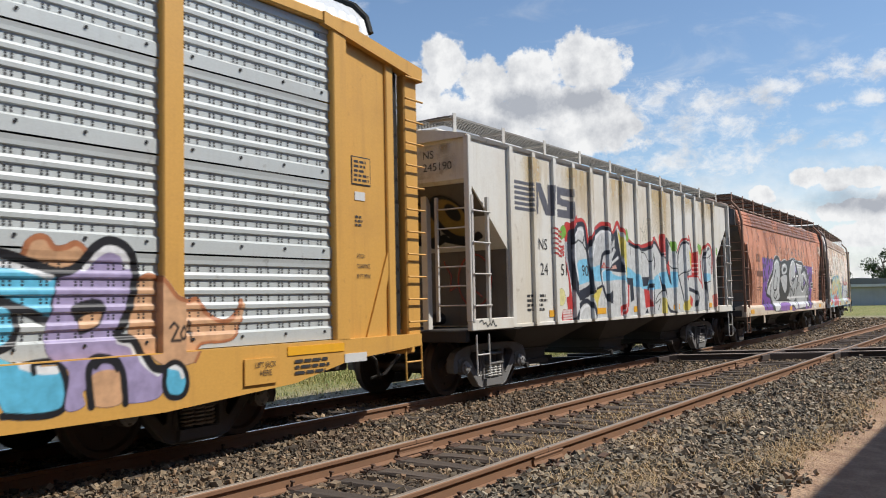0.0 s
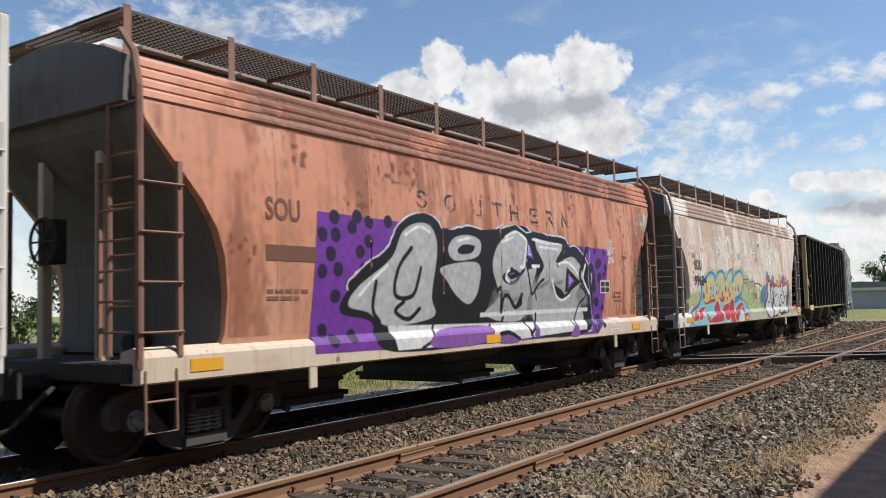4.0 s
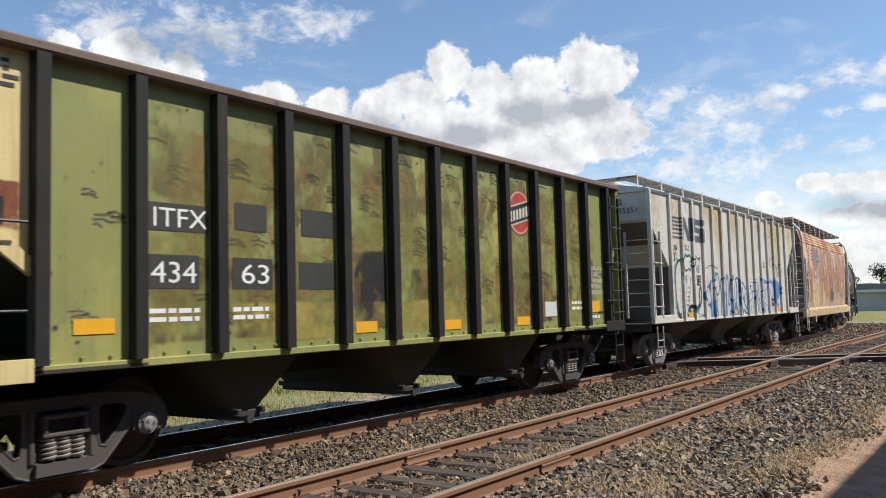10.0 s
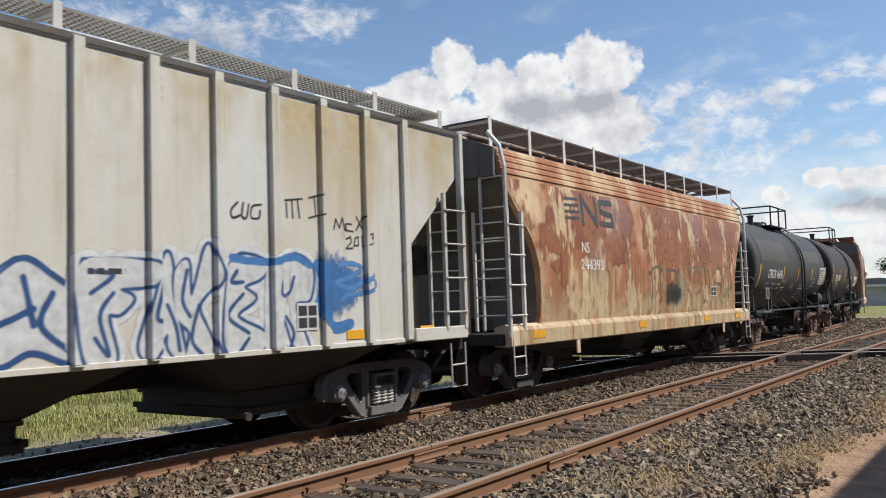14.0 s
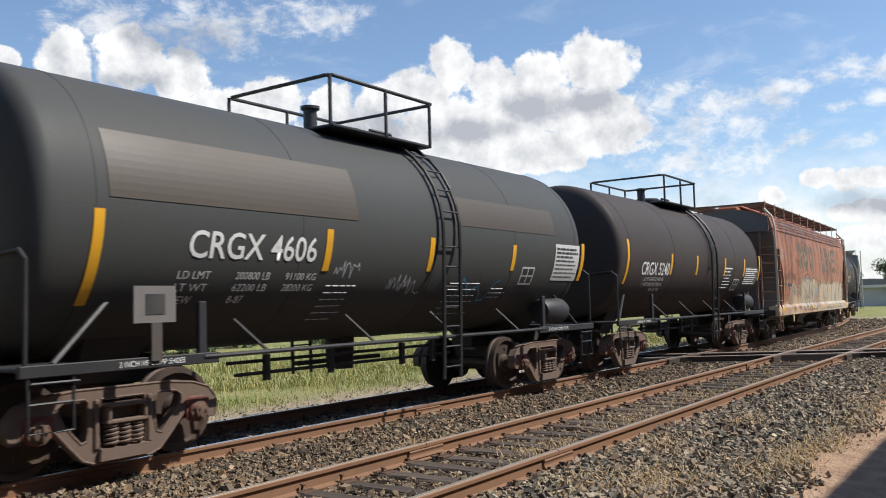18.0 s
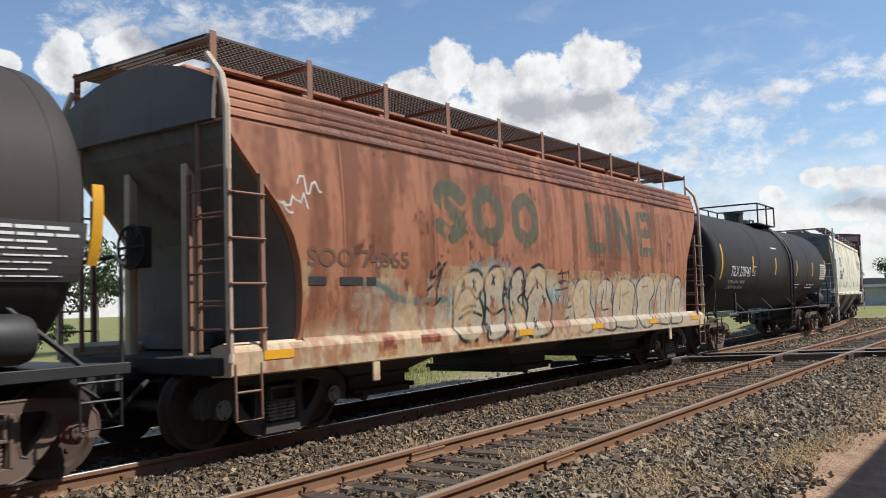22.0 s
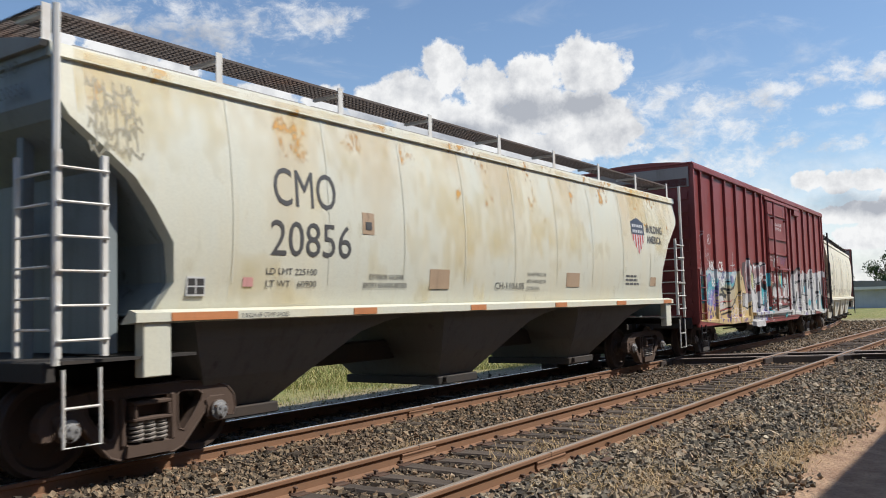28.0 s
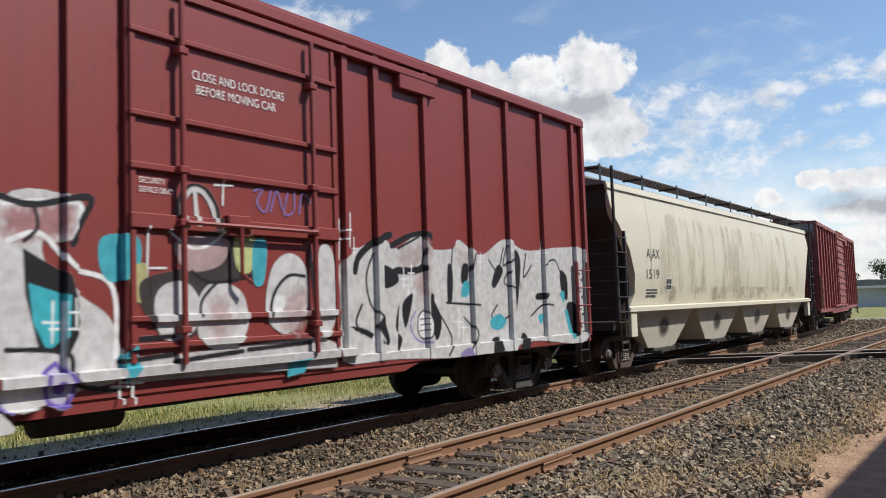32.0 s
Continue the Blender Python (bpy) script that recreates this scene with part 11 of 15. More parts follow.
    sp.haze((8.76, 1.64, 9.01, 1.7, 9.08, 1.34, 8.85, 1.29), (0.42, 0.30, 0.30), 0.8)
    sp.brush((8.31, 2.38, 8.58, 2.22, 8.87, 2.29, 9.07, 2.48), 0.03, WHITE)
    sp.brush((8.58, 1.98, 8.76, 1.88, 9.01, 1.88, 9.33, 1.94, 9.49, 2.02), 0.035, BLACK)
    sp.brush((8.91, 1.88, 8.71, 1.7, 8.68, 1.53), 0.035, BLACK)
    sp.blob((9.15, 2.36, 9.42, 2.35, 9.37, 2, 9.17, 2.02), (0.50, 0.55, 0.25))
    sp.blob((9.41, 2.31, 9.6, 2.32, 9.55, 1.88, 9.4, 1.88), (0.06, 0.38, 0.46))
    sp.blob((9.66, 2.01, 9.92, 2.21, 10.19, 2.08, 10.23, 1.62, 9.9, 1.3, 9.58, 1.5), TIN)
    sp.haze((9.82, 1.62, 10.18, 1.82, 10.17, 1.36, 9.9, 1.3), (0.42, 0.30, 0.30), 0.8)
    sp.dots((9.77, 1.65), 0.1, (0.70, 0.70, 0.70))
    sp.brush((9.64, 1.5, 9.7, 1.75, 9.92, 1.95, 10.19, 1.95), 0.04, BLACK)
    sp.brush((10.29, 2.28, 10.35, 1.75, 10.45, 1.28), 0.05, BLACK)
    sp.blob((10.45, 2.29, 10.68, 2.23, 10.71, 1.47, 10.45, 1.21, 10.39, 1.75), TIN)
    sp.facet((7.74, 1.16, 8.36, 1.16, 9.23, 1.2, 10.45, 1.24, 10.74, 1.13, 10.71, 0.86, 9.22, 0.91, 7.91, 0.93, 7.73, 1.01), (0.48, 0.46, 0.46))
    sp.facet((7.77, 1.16, 7.92, 1.28, 7.98, 1.07, 7.83, 0.92), (0.06, 0.38, 0.46))
    sp.facet((9.89, 0.98, 10.25, 1, 10.15, 0.84, 9.88, 0.81), (0.06, 0.38, 0.46))
    sp.stick((7.79, 1.13, 8.36, 1.16), 0.05, BLACK)
    sp.stick((8.36, 1.09, 9.23, 1.14), 0.05, BLACK)
    sp.stick((9.31, 1.15, 10.26, 1.18), 0.05, BLACK)
    sp.stick((7.98, 1.33, 8.36, 1.34), 0.05, BLACK)
    sp.blob((10.88, 2.1, 11.32, 2.35, 11.78, 2.46, 12.02, 2.35, 12.54, 2.56, 12.8, 2.38, 13.38, 2.4, 13.56, 2.54, 14.15, 2.33, 14.89, 2.61, 15.58, 2.45, 16.84, 2.55, 17.87, 2.51, 17.83, 1.71, 17.69, 0.83, 15.65, 0.92, 14.2, 0.77, 11.95, 0.87, 10.84, 0.92, 10.81, 1.47), (0.56, 0.55, 0.54))
    sp.haze((12.02, 2.27, 12.67, 2.46, 12.79, 2.22, 12.26, 2.05), (0.40, 0.30, 0.30), 0.7)
    sp.haze((12.52, 2.05, 12.74, 2.14, 12.66, 1.74, 12.5, 1.66), (0.40, 0.28, 0.27), 0.8)
    sp.haze((13.53, 2.41, 13.98, 2.25, 13.81, 2.07, 13.45, 2.15), (0.44, 0.36, 0.35), 0.6)
    sp.brush((11.17, 2.03, 11.27, 2.23, 11.55, 2.41, 11.91, 2.53), 0.1, BLACK)
    sp.brush((11.93, 2.38, 12.28, 2.52, 12.63, 2.58, 12.84, 2.51), 0.08, BLACK)
    sp.brush((11.88, 1.89, 12.01, 2.04, 12.39, 2.05, 12.63, 2.1), 0.1, BLACK)
    sp.blob((11.72, 2.11, 12.01, 2.04, 12.05, 1.89, 11.75, 1.82), BLACK)
    sp.blob((12.06, 1.59, 11.97, 1.29, 12.11, 1.13, 12, 0.98), BLACK)
    sp.blob((12.13, 1.59, 12.37, 1.74, 12.28, 1.43, 12.17, 1.28), BLACK)
    sp.blob((10.98, 1.33, 11.27, 1.24, 11.67, 1.08, 11.5, 1.23, 11.23, 1.32), BLACK)
    sp.blob((11.69, 1.45, 11.84, 1.14, 11.77, 1.07, 11.55, 1.3), BLACK)
    sp.blob((12.71, 1.74, 13.03, 1.41, 12.95, 1.09, 12.74, 1.18), BLACK)
    sp.blob((13.24, 2.15, 13.36, 2.07, 13.33, 1.65, 13.21, 1.62), BLACK)
    sp.blob((13.63, 2.16, 13.79, 2.16, 13.74, 1.9, 13.58, 1.9), BLACK)
    sp.blob((14.45, 1.9, 14.64, 2.18, 14.81, 2.09, 14.55, 1.82), BLACK)
    sp.blob((15.16, 2.38, 15.38, 2.29, 15.29, 1.72, 15.12, 1.35), BLACK)
    sp.blob((15.92, 1.72, 16.24, 1.72, 16.15, 1.62, 15.87, 1.62), BLACK)
    sp.blob((16.8, 2.12, 17.06, 2.02, 17.06, 1.61, 16.85, 1.71), BLACK)
    sp.blob((17.01, 1.5, 17.38, 1.5, 17.42, 0.97, 17.14, 0.99), BLACK)
    sp.blob((15.35, 1.06, 15.54, 0.96, 15.44, 0.68, 15.21, 0.72), BLACK)
    sp.blob((14.42, 1.02, 14.73, 1, 14.61, 0.74, 14.37, 0.75), BLACK)
    sp.brush((11.54, 2.26, 11.39, 1.96, 11.47, 1.6, 11.73, 1.37, 11.72, 1.15), 0.035, BLACK)
    sp.brush((11.29, 1.6, 11.17, 1.39, 11.27, 1.24), 0.035, BLACK)
    sp.brush((12.07, 2.35, 12.54, 2.53), 0.035, BLACK)
    sp.brush((12.67, 2.37, 12.57, 2.05), 0.035, BLACK)
    sp.brush((13.38, 2.4, 13.29, 1.9), 0.035, BLACK)
    sp.brush((13.92, 2.34, 13.81, 2.07), 0.035, BLACK)
    sp.brush((13.18, 1.6, 14.1, 1.55), 0.035, BLACK)
    sp.brush((14.38, 2.26, 14.64, 2.09, 14.84, 2.46), 0.035, BLACK)
    sp.brush((14.95, 2.5, 14.82, 2.18, 15.08, 2.28, 15.22, 2.19), 0.035, BLACK)
    sp.brush((15.58, 2.39, 15.47, 2, 15.76, 2.2), 0.035, BLACK)
    sp.brush((16.16, 2.21, 16.6, 2.32, 16.8, 2.12), 0.035, BLACK)
    sp.brush((14.6, 1.55, 14.41, 1.37, 14.65, 1.27, 14.94, 1.36), 0.035, BLACK)
    sp.brush((15.68, 1.34, 16.1, 1.52, 16.52, 1.51), 0.035, BLACK)
    sp.brush((14.99, 2.09, 14.83, 1.91, 15.08, 1.81), 0.035, BLACK)
    sp.brush((13.03, 1.41, 13.29, 1.07, 13.13, 0.84), 0.035, BLACK)
    sp.brush((13.61, 1.39, 13.91, 1.13, 13.73, 0.88), 0.035, BLACK)
    sp.blob((12.48, 1.42, 12.62, 1.5, 12.75, 1.34, 12.73, 1.15, 12.57, 1.11, 12.47, 1.22), WHITE)
    sp.brush((12.48, 1.42, 12.62, 1.5, 12.75, 1.34, 12.73, 1.15, 12.57, 1.11, 12.47, 1.22, 12.48, 1.42), 0.025, BLACK)
    sp.stick((12.53, 1.38, 12.69, 1.39), 0.016, BLACK)
    sp.stick((12.53, 1.3, 12.69, 1.31), 0.016, BLACK)
    sp.stick((12.52, 1.22, 12.68, 1.23), 0.016, BLACK)
    sp.brush((12.43, 1.5, 12.3, 1.35, 12.34, 1.2, 12.49, 1.08, 12.73, 1.05), 0.03, (0.26, 0.2, 0.45))
    sp.blob((14.38, 1.32, 14.66, 1.4, 14.86, 1.27, 14.64, 1.15, 14.4, 1.19), (0.06, 0.38, 0.46))
    sp.blob((13.65, 1.9, 13.8, 1.9, 13.76, 1.7, 13.57, 1.7), (0.06, 0.38, 0.46))
    sp.blob((15.92, 1.33, 16.13, 1.36, 16.03, 1.19), (0.06, 0.38, 0.46))
    sp.blob((16.76, 1.71, 16.94, 1.75, 16.92, 1.55), (0.06, 0.38, 0.46))
    sp.facet((16.91, 1.42, 17.13, 0.88, 17.27, 0.88, 17.04, 1.42), (0.06, 0.38, 0.46))
    sp.blob((14.63, 1.1, 14.92, 1.17, 15.16, 1.02, 15.07, 0.8, 14.72, 0.82), (0.6, 0.6, 0.6))
    sp.blob((13.43, 0.85, 13.7, 0.92, 13.82, 0.74, 13.51, 0.73), (0.26, 0.2, 0.4))
    sp.blob((11.47, 1.16, 11.59, 1.23, 11.6, 1.01, 11.44, 0.98), (0.64, 0.63, 0.63))
    sp.stick((10.9, 2.67, 10.88, 2.17), 0.02, WHITE)
    sp.stick((10.76, 2.41, 11.02, 2.43), 0.02, WHITE)
    sp.stick((11.03, 2.75, 11.01, 2.33), 0.02, WHITE)
    sp.stick((10.91, 2.53, 11.13, 2.55), 0.02, WHITE)
    sp.stick((11.17, 2.46, 11.16, 2.17), 0.02, WHITE)
    sp.stick((11.09, 2.31, 11.24, 2.32), 0.02, WHITE)
    sp.stick((12.18, 2.09, 12.17, 1.79), 0.02, WHITE)
    sp.stick((12.09, 1.94, 12.26, 1.94), 0.02, WHITE)
    sp.stick((12.36, 2.14, 12.35, 1.89), 0.02, WHITE)
    sp.stick((12.28, 2.02, 12.42, 2.02), 0.02, WHITE)
    sp.stick((12.28, 1.97, 12.27, 1.72), 0.02, WHITE)
    sp.stick((12.2, 1.85, 12.34, 1.85), 0.02, WHITE)
    sp.stick((13.5, 1.51, 13.47, 1.11), 0.02, WHITE)
    sp.stick((13.35, 1.32, 13.61, 1.31), 0.02, WHITE)
    sp.stick((13.61, 1.43, 13.59, 1.02), 0.02, WHITE)
    sp.stick((13.47, 1.23, 13.72, 1.22), 0.02, WHITE)
    sp.stick((14.15, 2.36, 14.13, 2.08), 0.02, WHITE)
    sp.stick((14.04, 2.22, 14.22, 2.22), 0.02, WHITE)
    sp.stick((16.12, 2.62, 16.08, 2.23), 0.02, WHITE)
    sp.stick((15.96, 2.42, 16.25, 2.43), 0.02, WHITE)
    sp.stick((15.94, 2.44, 15.91, 2.13), 0.02, WHITE)
    sp.stick((15.8, 2.28, 16.03, 2.29), 0.02, WHITE)


def paint_box_tag(sp):
    """Thin pale scribbles."""
    sp.start(176)
    sp.brush((0.93, 3.27, 1.01, 3.18, 1.04, 3.01, 0.93, 2.9, 0.96, 2.98, 1.07, 2.96, 1.11, 2.82, 1.06, 2.64, 1.19, 2.72), 0.018, DUSTY_ROSE)
    sp.brush((1.19, 2.62, 1.26, 2.75, 1.35, 2.74, 1.36, 2.6, 1.24, 2.55, 1.18, 2.64, 1.3, 2.71, 1.4, 2.65, 1.44, 2.54), 0.018, DUSTY_ROSE)
    sp.brush((1.18, 2.47, 1.26, 2.44), 0.018, DUSTY_ROSE)
    sp.brush((1.25, 2.87, 1.34, 2.84), 0.018, DUSTY_ROSE)
    sp.brush((1.23, 3, 1.28, 3.02), 0.018, DUSTY_ROSE)
    sp.brush((1.48, 2.77, 1.51, 2.72), 0.018, DUSTY_ROSE)
    sp.brush((1.29, 3.11, 1.35, 3.23, 1.48, 3.25, 1.58, 3.18, 1.53, 3.04, 1.42, 3, 1.31, 3.05, 1.29, 3.11), 0.022, (0.68, 0.62, 0.62))
    sp.brush((1.36, 3.15, 1.33, 3.09, 1.38, 3.08, 1.41, 3.15, 1.46, 3.19, 1.42, 3.1, 1.46, 3.05), 0.02, (0.68, 0.62, 0.62))
    sp.brush((0.6, 3.21, 0.65, 3.1, 0.59, 3, 0.64, 2.86), 0.018, (0.6, 0.48, 0.48))
    sp.brush((0.56, 2.8, 0.63, 2.71, 0.6, 2.57, 0.56, 2.66), 0.018, (0.6, 0.48, 0.48))
    sp.brush((0.59, 2.42, 0.68, 2.48, 0.65, 2.28, 0.58, 2.19), 0.018, (0.6, 0.48, 0.48))
    sp.brush((0.63, 3.31, 0.73, 3.29, 0.66, 3.15), 0.018, (0.6, 0.48, 0.48))


def paint_door_tag(sp):
    """Ring with a bar, and violet scribbles."""
    sp.start(176)
    sp.brush((8.49, 2.45, 8.45, 2.67, 8.59, 2.82, 8.75, 2.81, 8.88, 2.65, 8.92, 2.47), 0.1, BLACK)
    sp.brush((8.5, 2.47, 8.48, 2.67, 8.59, 2.81, 8.73, 2.8, 8.85, 2.65, 8.89, 2.49), 0.055, (0.58, 0.55, 0.54))
    sp.stick((8.63, 2.78, 8.66, 2.46), 0.055, (0.58, 0.55, 0.54))
    sp.brush((9.43, 2.88, 9.56, 2.92, 9.47, 2.76, 9.59, 2.66, 9.68, 2.9), 0.022, (0.22, 0.14, 0.4))
    sp.brush((9.67, 2.67, 9.77, 2.91, 9.85, 2.71), 0.022, (0.22, 0.14, 0.4))
    sp.brush((9.94, 2.9, 9.88, 2.66, 10.03, 2.7, 10.05, 2.94), 0.022, (0.22, 0.14, 0.4))
    sp.brush((10.12, 2.68, 10.18, 2.92, 10.31, 2.82), 0.022, (0.22, 0.14, 0.4))


def mid_of(car):
    return next(m for c, m, h in CARS if c is car)


def rib_side(hw, depth, ribs, half):
    """Side surface with upright ribs at the given places."""
    ribs = np.array(ribs)

    def f(x, z):
        x = np.asarray(x)
        near = np.min(np.abs(x[..., None] - ribs), axis=-1) < half + 0.012
        return np.where(near, -(hw + depth), -hw)
    return f


def smudge(sp, x0, x1, z0, z1, col, cover, seed, sx=1.2, sz=1.5, gain=6.0, most=1.0):
    """A cloudy patch of paint or dirt with ragged edges."""
    u, v = (sp.X - x0) / (x1 - x0), (sp.Z - z0) / (z1 - z0)
    n = 0.5 * vnoise(sp.X * sx, sp.Z * sz, seed) + 0.3 * vnoise(sp.X * sx * 3, sp.Z * sz * 3, seed + 1) + 0.2 * vnoise(sp.X * sx * 9, sp.Z * sz * 9, seed + 2)
    fade = np.clip(8 * np.minimum(np.minimum(u, 1 - u), np.minimum(v, 1 - v)), 0, 1)
    return sp.over(np.clip((n * fade - (1 - cover)) * gain, 0, most), col)


def top_stain(car, x0, x1, top, col, seed, side, most=0.6, lim=None, depth=1.3):
    """Soft stains that run down from the top edge of a side."""
    sp = Spray(x0, x1, top - 1.9, top, 0.035)
    n = 0.6 * vnoise(sp.X * 1.7, sp.Z * 0.3, seed) + 0.25 * vnoise(sp.X * 6.0, sp.Z * 0.5, seed + 1) + 0.15 * vnoise(sp.X * 9.0, sp.Z * 6.0, seed + 2)
    run = 0.25 + depth * vnoise(sp.X * 1.1, sp.Z * 0, seed + 3)
    sp.over(most * np.clip(1.15 - (top - sp.Z) / run, 0, 1) * np.clip((n - 0.32) * 3.0, 0, 1), col)
    if lim is not None:
        sp.erase(1.0 * (np.abs(sp.X) > lim(sp.Z)))
    return sp.apply("rust_stain", car, side, "rust stain running down from the roof", 0.0025)



def washes(car, hl, side, dark, pale, spots, film, seed, d=0.5, p=0.45, fade=0.0):
    """Dark and pale runs down a swept side, rust specks, and a film of dirt on its ribbed roof edge."""
    sp = Spray(-hl + 0.2, hl - 0.2, 1.25, 3.62, 0.03)
    run = 0.55 * vnoise(sp.X * 3.2, sp.Z * 0.5, seed) + 0.3 * vnoise(sp.X * 11.0, sp.Z * 0.8, seed + 1) + 0.15 * vnoise(sp.X * 16.0, sp.Z * 9.0, seed + 2)
    run = run + 0.12 * (vnoise(sp.X * 0.7, sp.Z * 0.9, seed + 3) - 0.5)
    if fade:
        # paler towards one end
        run = run - 0.16 * np.clip((fade - 6.0 - sp.X) / 5.0, 0, 1)
    sp.over(d * np.clip((run - 0.47) * 5, 0, 1), dark).over(p * np.clip((0.40 - run) * 6, 0, 1), pale)
    sp.over(0.6 * np.clip((0.75 * vnoise(sp.X * 2.2, sp.Z * 1.8, seed + 4) + 0.75 * vnoise(sp.X * 15.0, sp.Z * 13.0, seed + 5) - 1.12) * 7, 0, 1), spots)
    sp.erase(1.0 * (np.abs(sp.X) > np.interp(sp.Z, [1.2, 1.7, 2.1, 2.7, 3.3, 3.6], [hl - 1.16, hl - 1.18, hl - 1.14, hl - 0.86, hl - 0.32, hl - 0.16])))
    sp.apply("rust_stain", car, side, "brown washes and pale chalky runs", 0.0022)
    sp = Spray(-hl + 0.12, hl - 0.12, 3.64, 4.09, 0.03)
    smudge(sp, -hl, hl, 3.3, 4.5, film, 0.8, seed + 6, 1.6, 1.2, 2.5, 0.8)
    sp.apply("rust_stain", car, lambda x, z: side(x, z) - 0.012, "brown film on the ribbed roof edge", 0.004)


def scrawl(sp, x0, x1, z0, z1, col, w, seed, n=9):
    """A quick hand-drawn tag: one wandering line."""
    rnd = random.Random(seed)
    pts = [(x0 + (x1 - x0) * (k + 0.6 * rnd.random()) / n, z0 + (z1 - z0) * rnd.random()) for k in range(n)]
    return sp.line(pts, w, col)


def data_box(car, x, z, w, h, side, frame_col=None, name="data_panel"):
    """Black inspection panel with a white border, split in four."""
    p = plate(car, x, x + w, z, z + h, side, frame_col or DATA_WHITE, name)
    for i in range(2):
        for j in range(2):
            plate(p, x + w * (0.07 + 0.47 * i), x + w * (0.46 + 0.47 * i), z + h * (0.1 + 0.44 * j), z + h * (0.46 + 0.44 * j), side, BLACK_LETTER, "field", 0.009)
    return p


def rail_logo(sp, x, z, k, col):
    """Speed-line trade mark as plain shapes: six bars and two slanted blocks."""
    for i in range(6):
        sp.poly([(x, z + k * (0.02 + 0.09 * i)), (x + k * 0.62, z + k * (0.02 + 0.09 * i)), (x + k * 0.60, z + k * (0.07 + 0.09 * i)), (x, z + k * (0.07 + 0.09 * i))], col)
    a = x + k * 0.66
    sp.poly([(a, z), (a + k * 0.02, z + k * 0.56), (a + k * 0.30, z + k * 0.56), (a + k * 0.55, z + k * 0.2), (a + k * 0.56, z + k * 0.56), (a + k * 0.76, z + k * 0.56), (a + k * 0.70, z), (a + k * 0.46, z), (a + k * 0.2, z + k * 0.36), (a + k * 0.18, z)], col)
    b = a + k * 0.82
    sp.poly([(b, z), (b, z + k * 0.15), (b + k * 0.5, z + k * 0.15), (b + k * 0.5, z + k * 0.22), (b, z + k * 0.24), (b, z + k * 0.56), (b + k * 0.72, z + k * 0.56), (b + k * 0.72, z + k * 0.42), (b + k * 0.24, z + k * 0.42), (b + k * 0.24, z + k * 0.36), (b + k * 0.74, z + k * 0.33),
             (b + k * 0.74, z)], col)


def decor_rack(car, hl):
    m = mid_of(car)
    hw, base, top = 1.5, 1.08, 5.0
    zs = [base + (top - base) * k / 4 for k in range(5)]
    pz, pd = [], []
    for i in range(4):
        z0, z1 = zs[i] + 0.01, zs[i + 1] - 0.01
        pz += [z0, z0 + 0.14]
        pd += [0.03, 0.03]
        zz = np.linspace(z0 + 0.16, z1 - 0.02, 11)
        for k in range(5):
            pz += [zz[2 * k] + 0.005, zz[2 * k + 1], zz[2 * k + 1] + 0.012, zz[2 * k + 2] - 0.026]
            pd += [0.0, 0.0, 0.02, 0.022]
        pz.append(z1)
        pd.append(0.03)
    posts = np.array([hl - 1.75 - 2.53 * k for k in range(10)])

    def side(x, z):
        near = np.min(np.abs(np.asarray(x)[..., None] - posts), axis=-1) < 0.14
        return -np.where(near | (np.asarray(z) < 1.075), hw + 0.1, hw + np.interp(z, pz, pd))

    o = -m
    sp = Spray(1.6 + o, 6.9 + o, 0.5, 2.3, 0.012, o)
    paint_rack(sp)
    sp.apply("graffiti", car, side, "blue, lilac and peach graffiti", 0.004)
    y = -hw - 0.105
    plate(car, 6.33 + o, 6.81 + o, 0.66, 0.94, y, RACK_YELLOW, "jacking_plate", 0.02)
    lettering(car, "LIFT JACK", 6.47 + o, 0.84, 0.065, y - 0.022, width=0.31)
    lettering(car, "HERE", 6.54 + o, 0.75, 0.065, y - 0.022, width=0.17)
    plate(car, 6.99 + o, 7.96 + o, 0.94, 1.04, y, YELLOW_MARK, "reflector")
    text_bars(car, 7.1 + o, 7.7 + o, 0.7, 0.9, y, BLACK_LETTER, 3, 3)
    plate(car, 7.97 + o, 8.39 + o, 0.79, 0.9, y, DATA_WHITE, "warning_label")
    y = -hw - 0.022
    p = plate(car, 8.24 + o, 8.62 + o, 3.05, 3.42, y, BLACK_LETTER, "stencil_frame")
    plate(p, 8.255 + o, 8.605 + o, 3.065, 3.405, y, RACK_YELLOW, "stencil_field", 0.009)
    text_bars(car, 8.28 + o, 8.58 + o, 3.08, 3.38, y - 0.006, BLACK_LETTER, 5, 5)
    plate(car, 8.3 + o, 8.5 + o, 2.85, 2.96, y, DATA_WHITE, "sticker")
    for k, wd in enumerate(("ARCH", "CLEARANCE", "8 FT MIN")):
        lettering(car, wd, 8.32 + o, 2.1 - 0.13 * k, 0.06, y, width=0.16 if k == 0 else 0.26)
    text_bars(car, 8.3 + o, 8.46 + o, 2.5, 2.66, y, BLACK_LETTER, 3, 6)


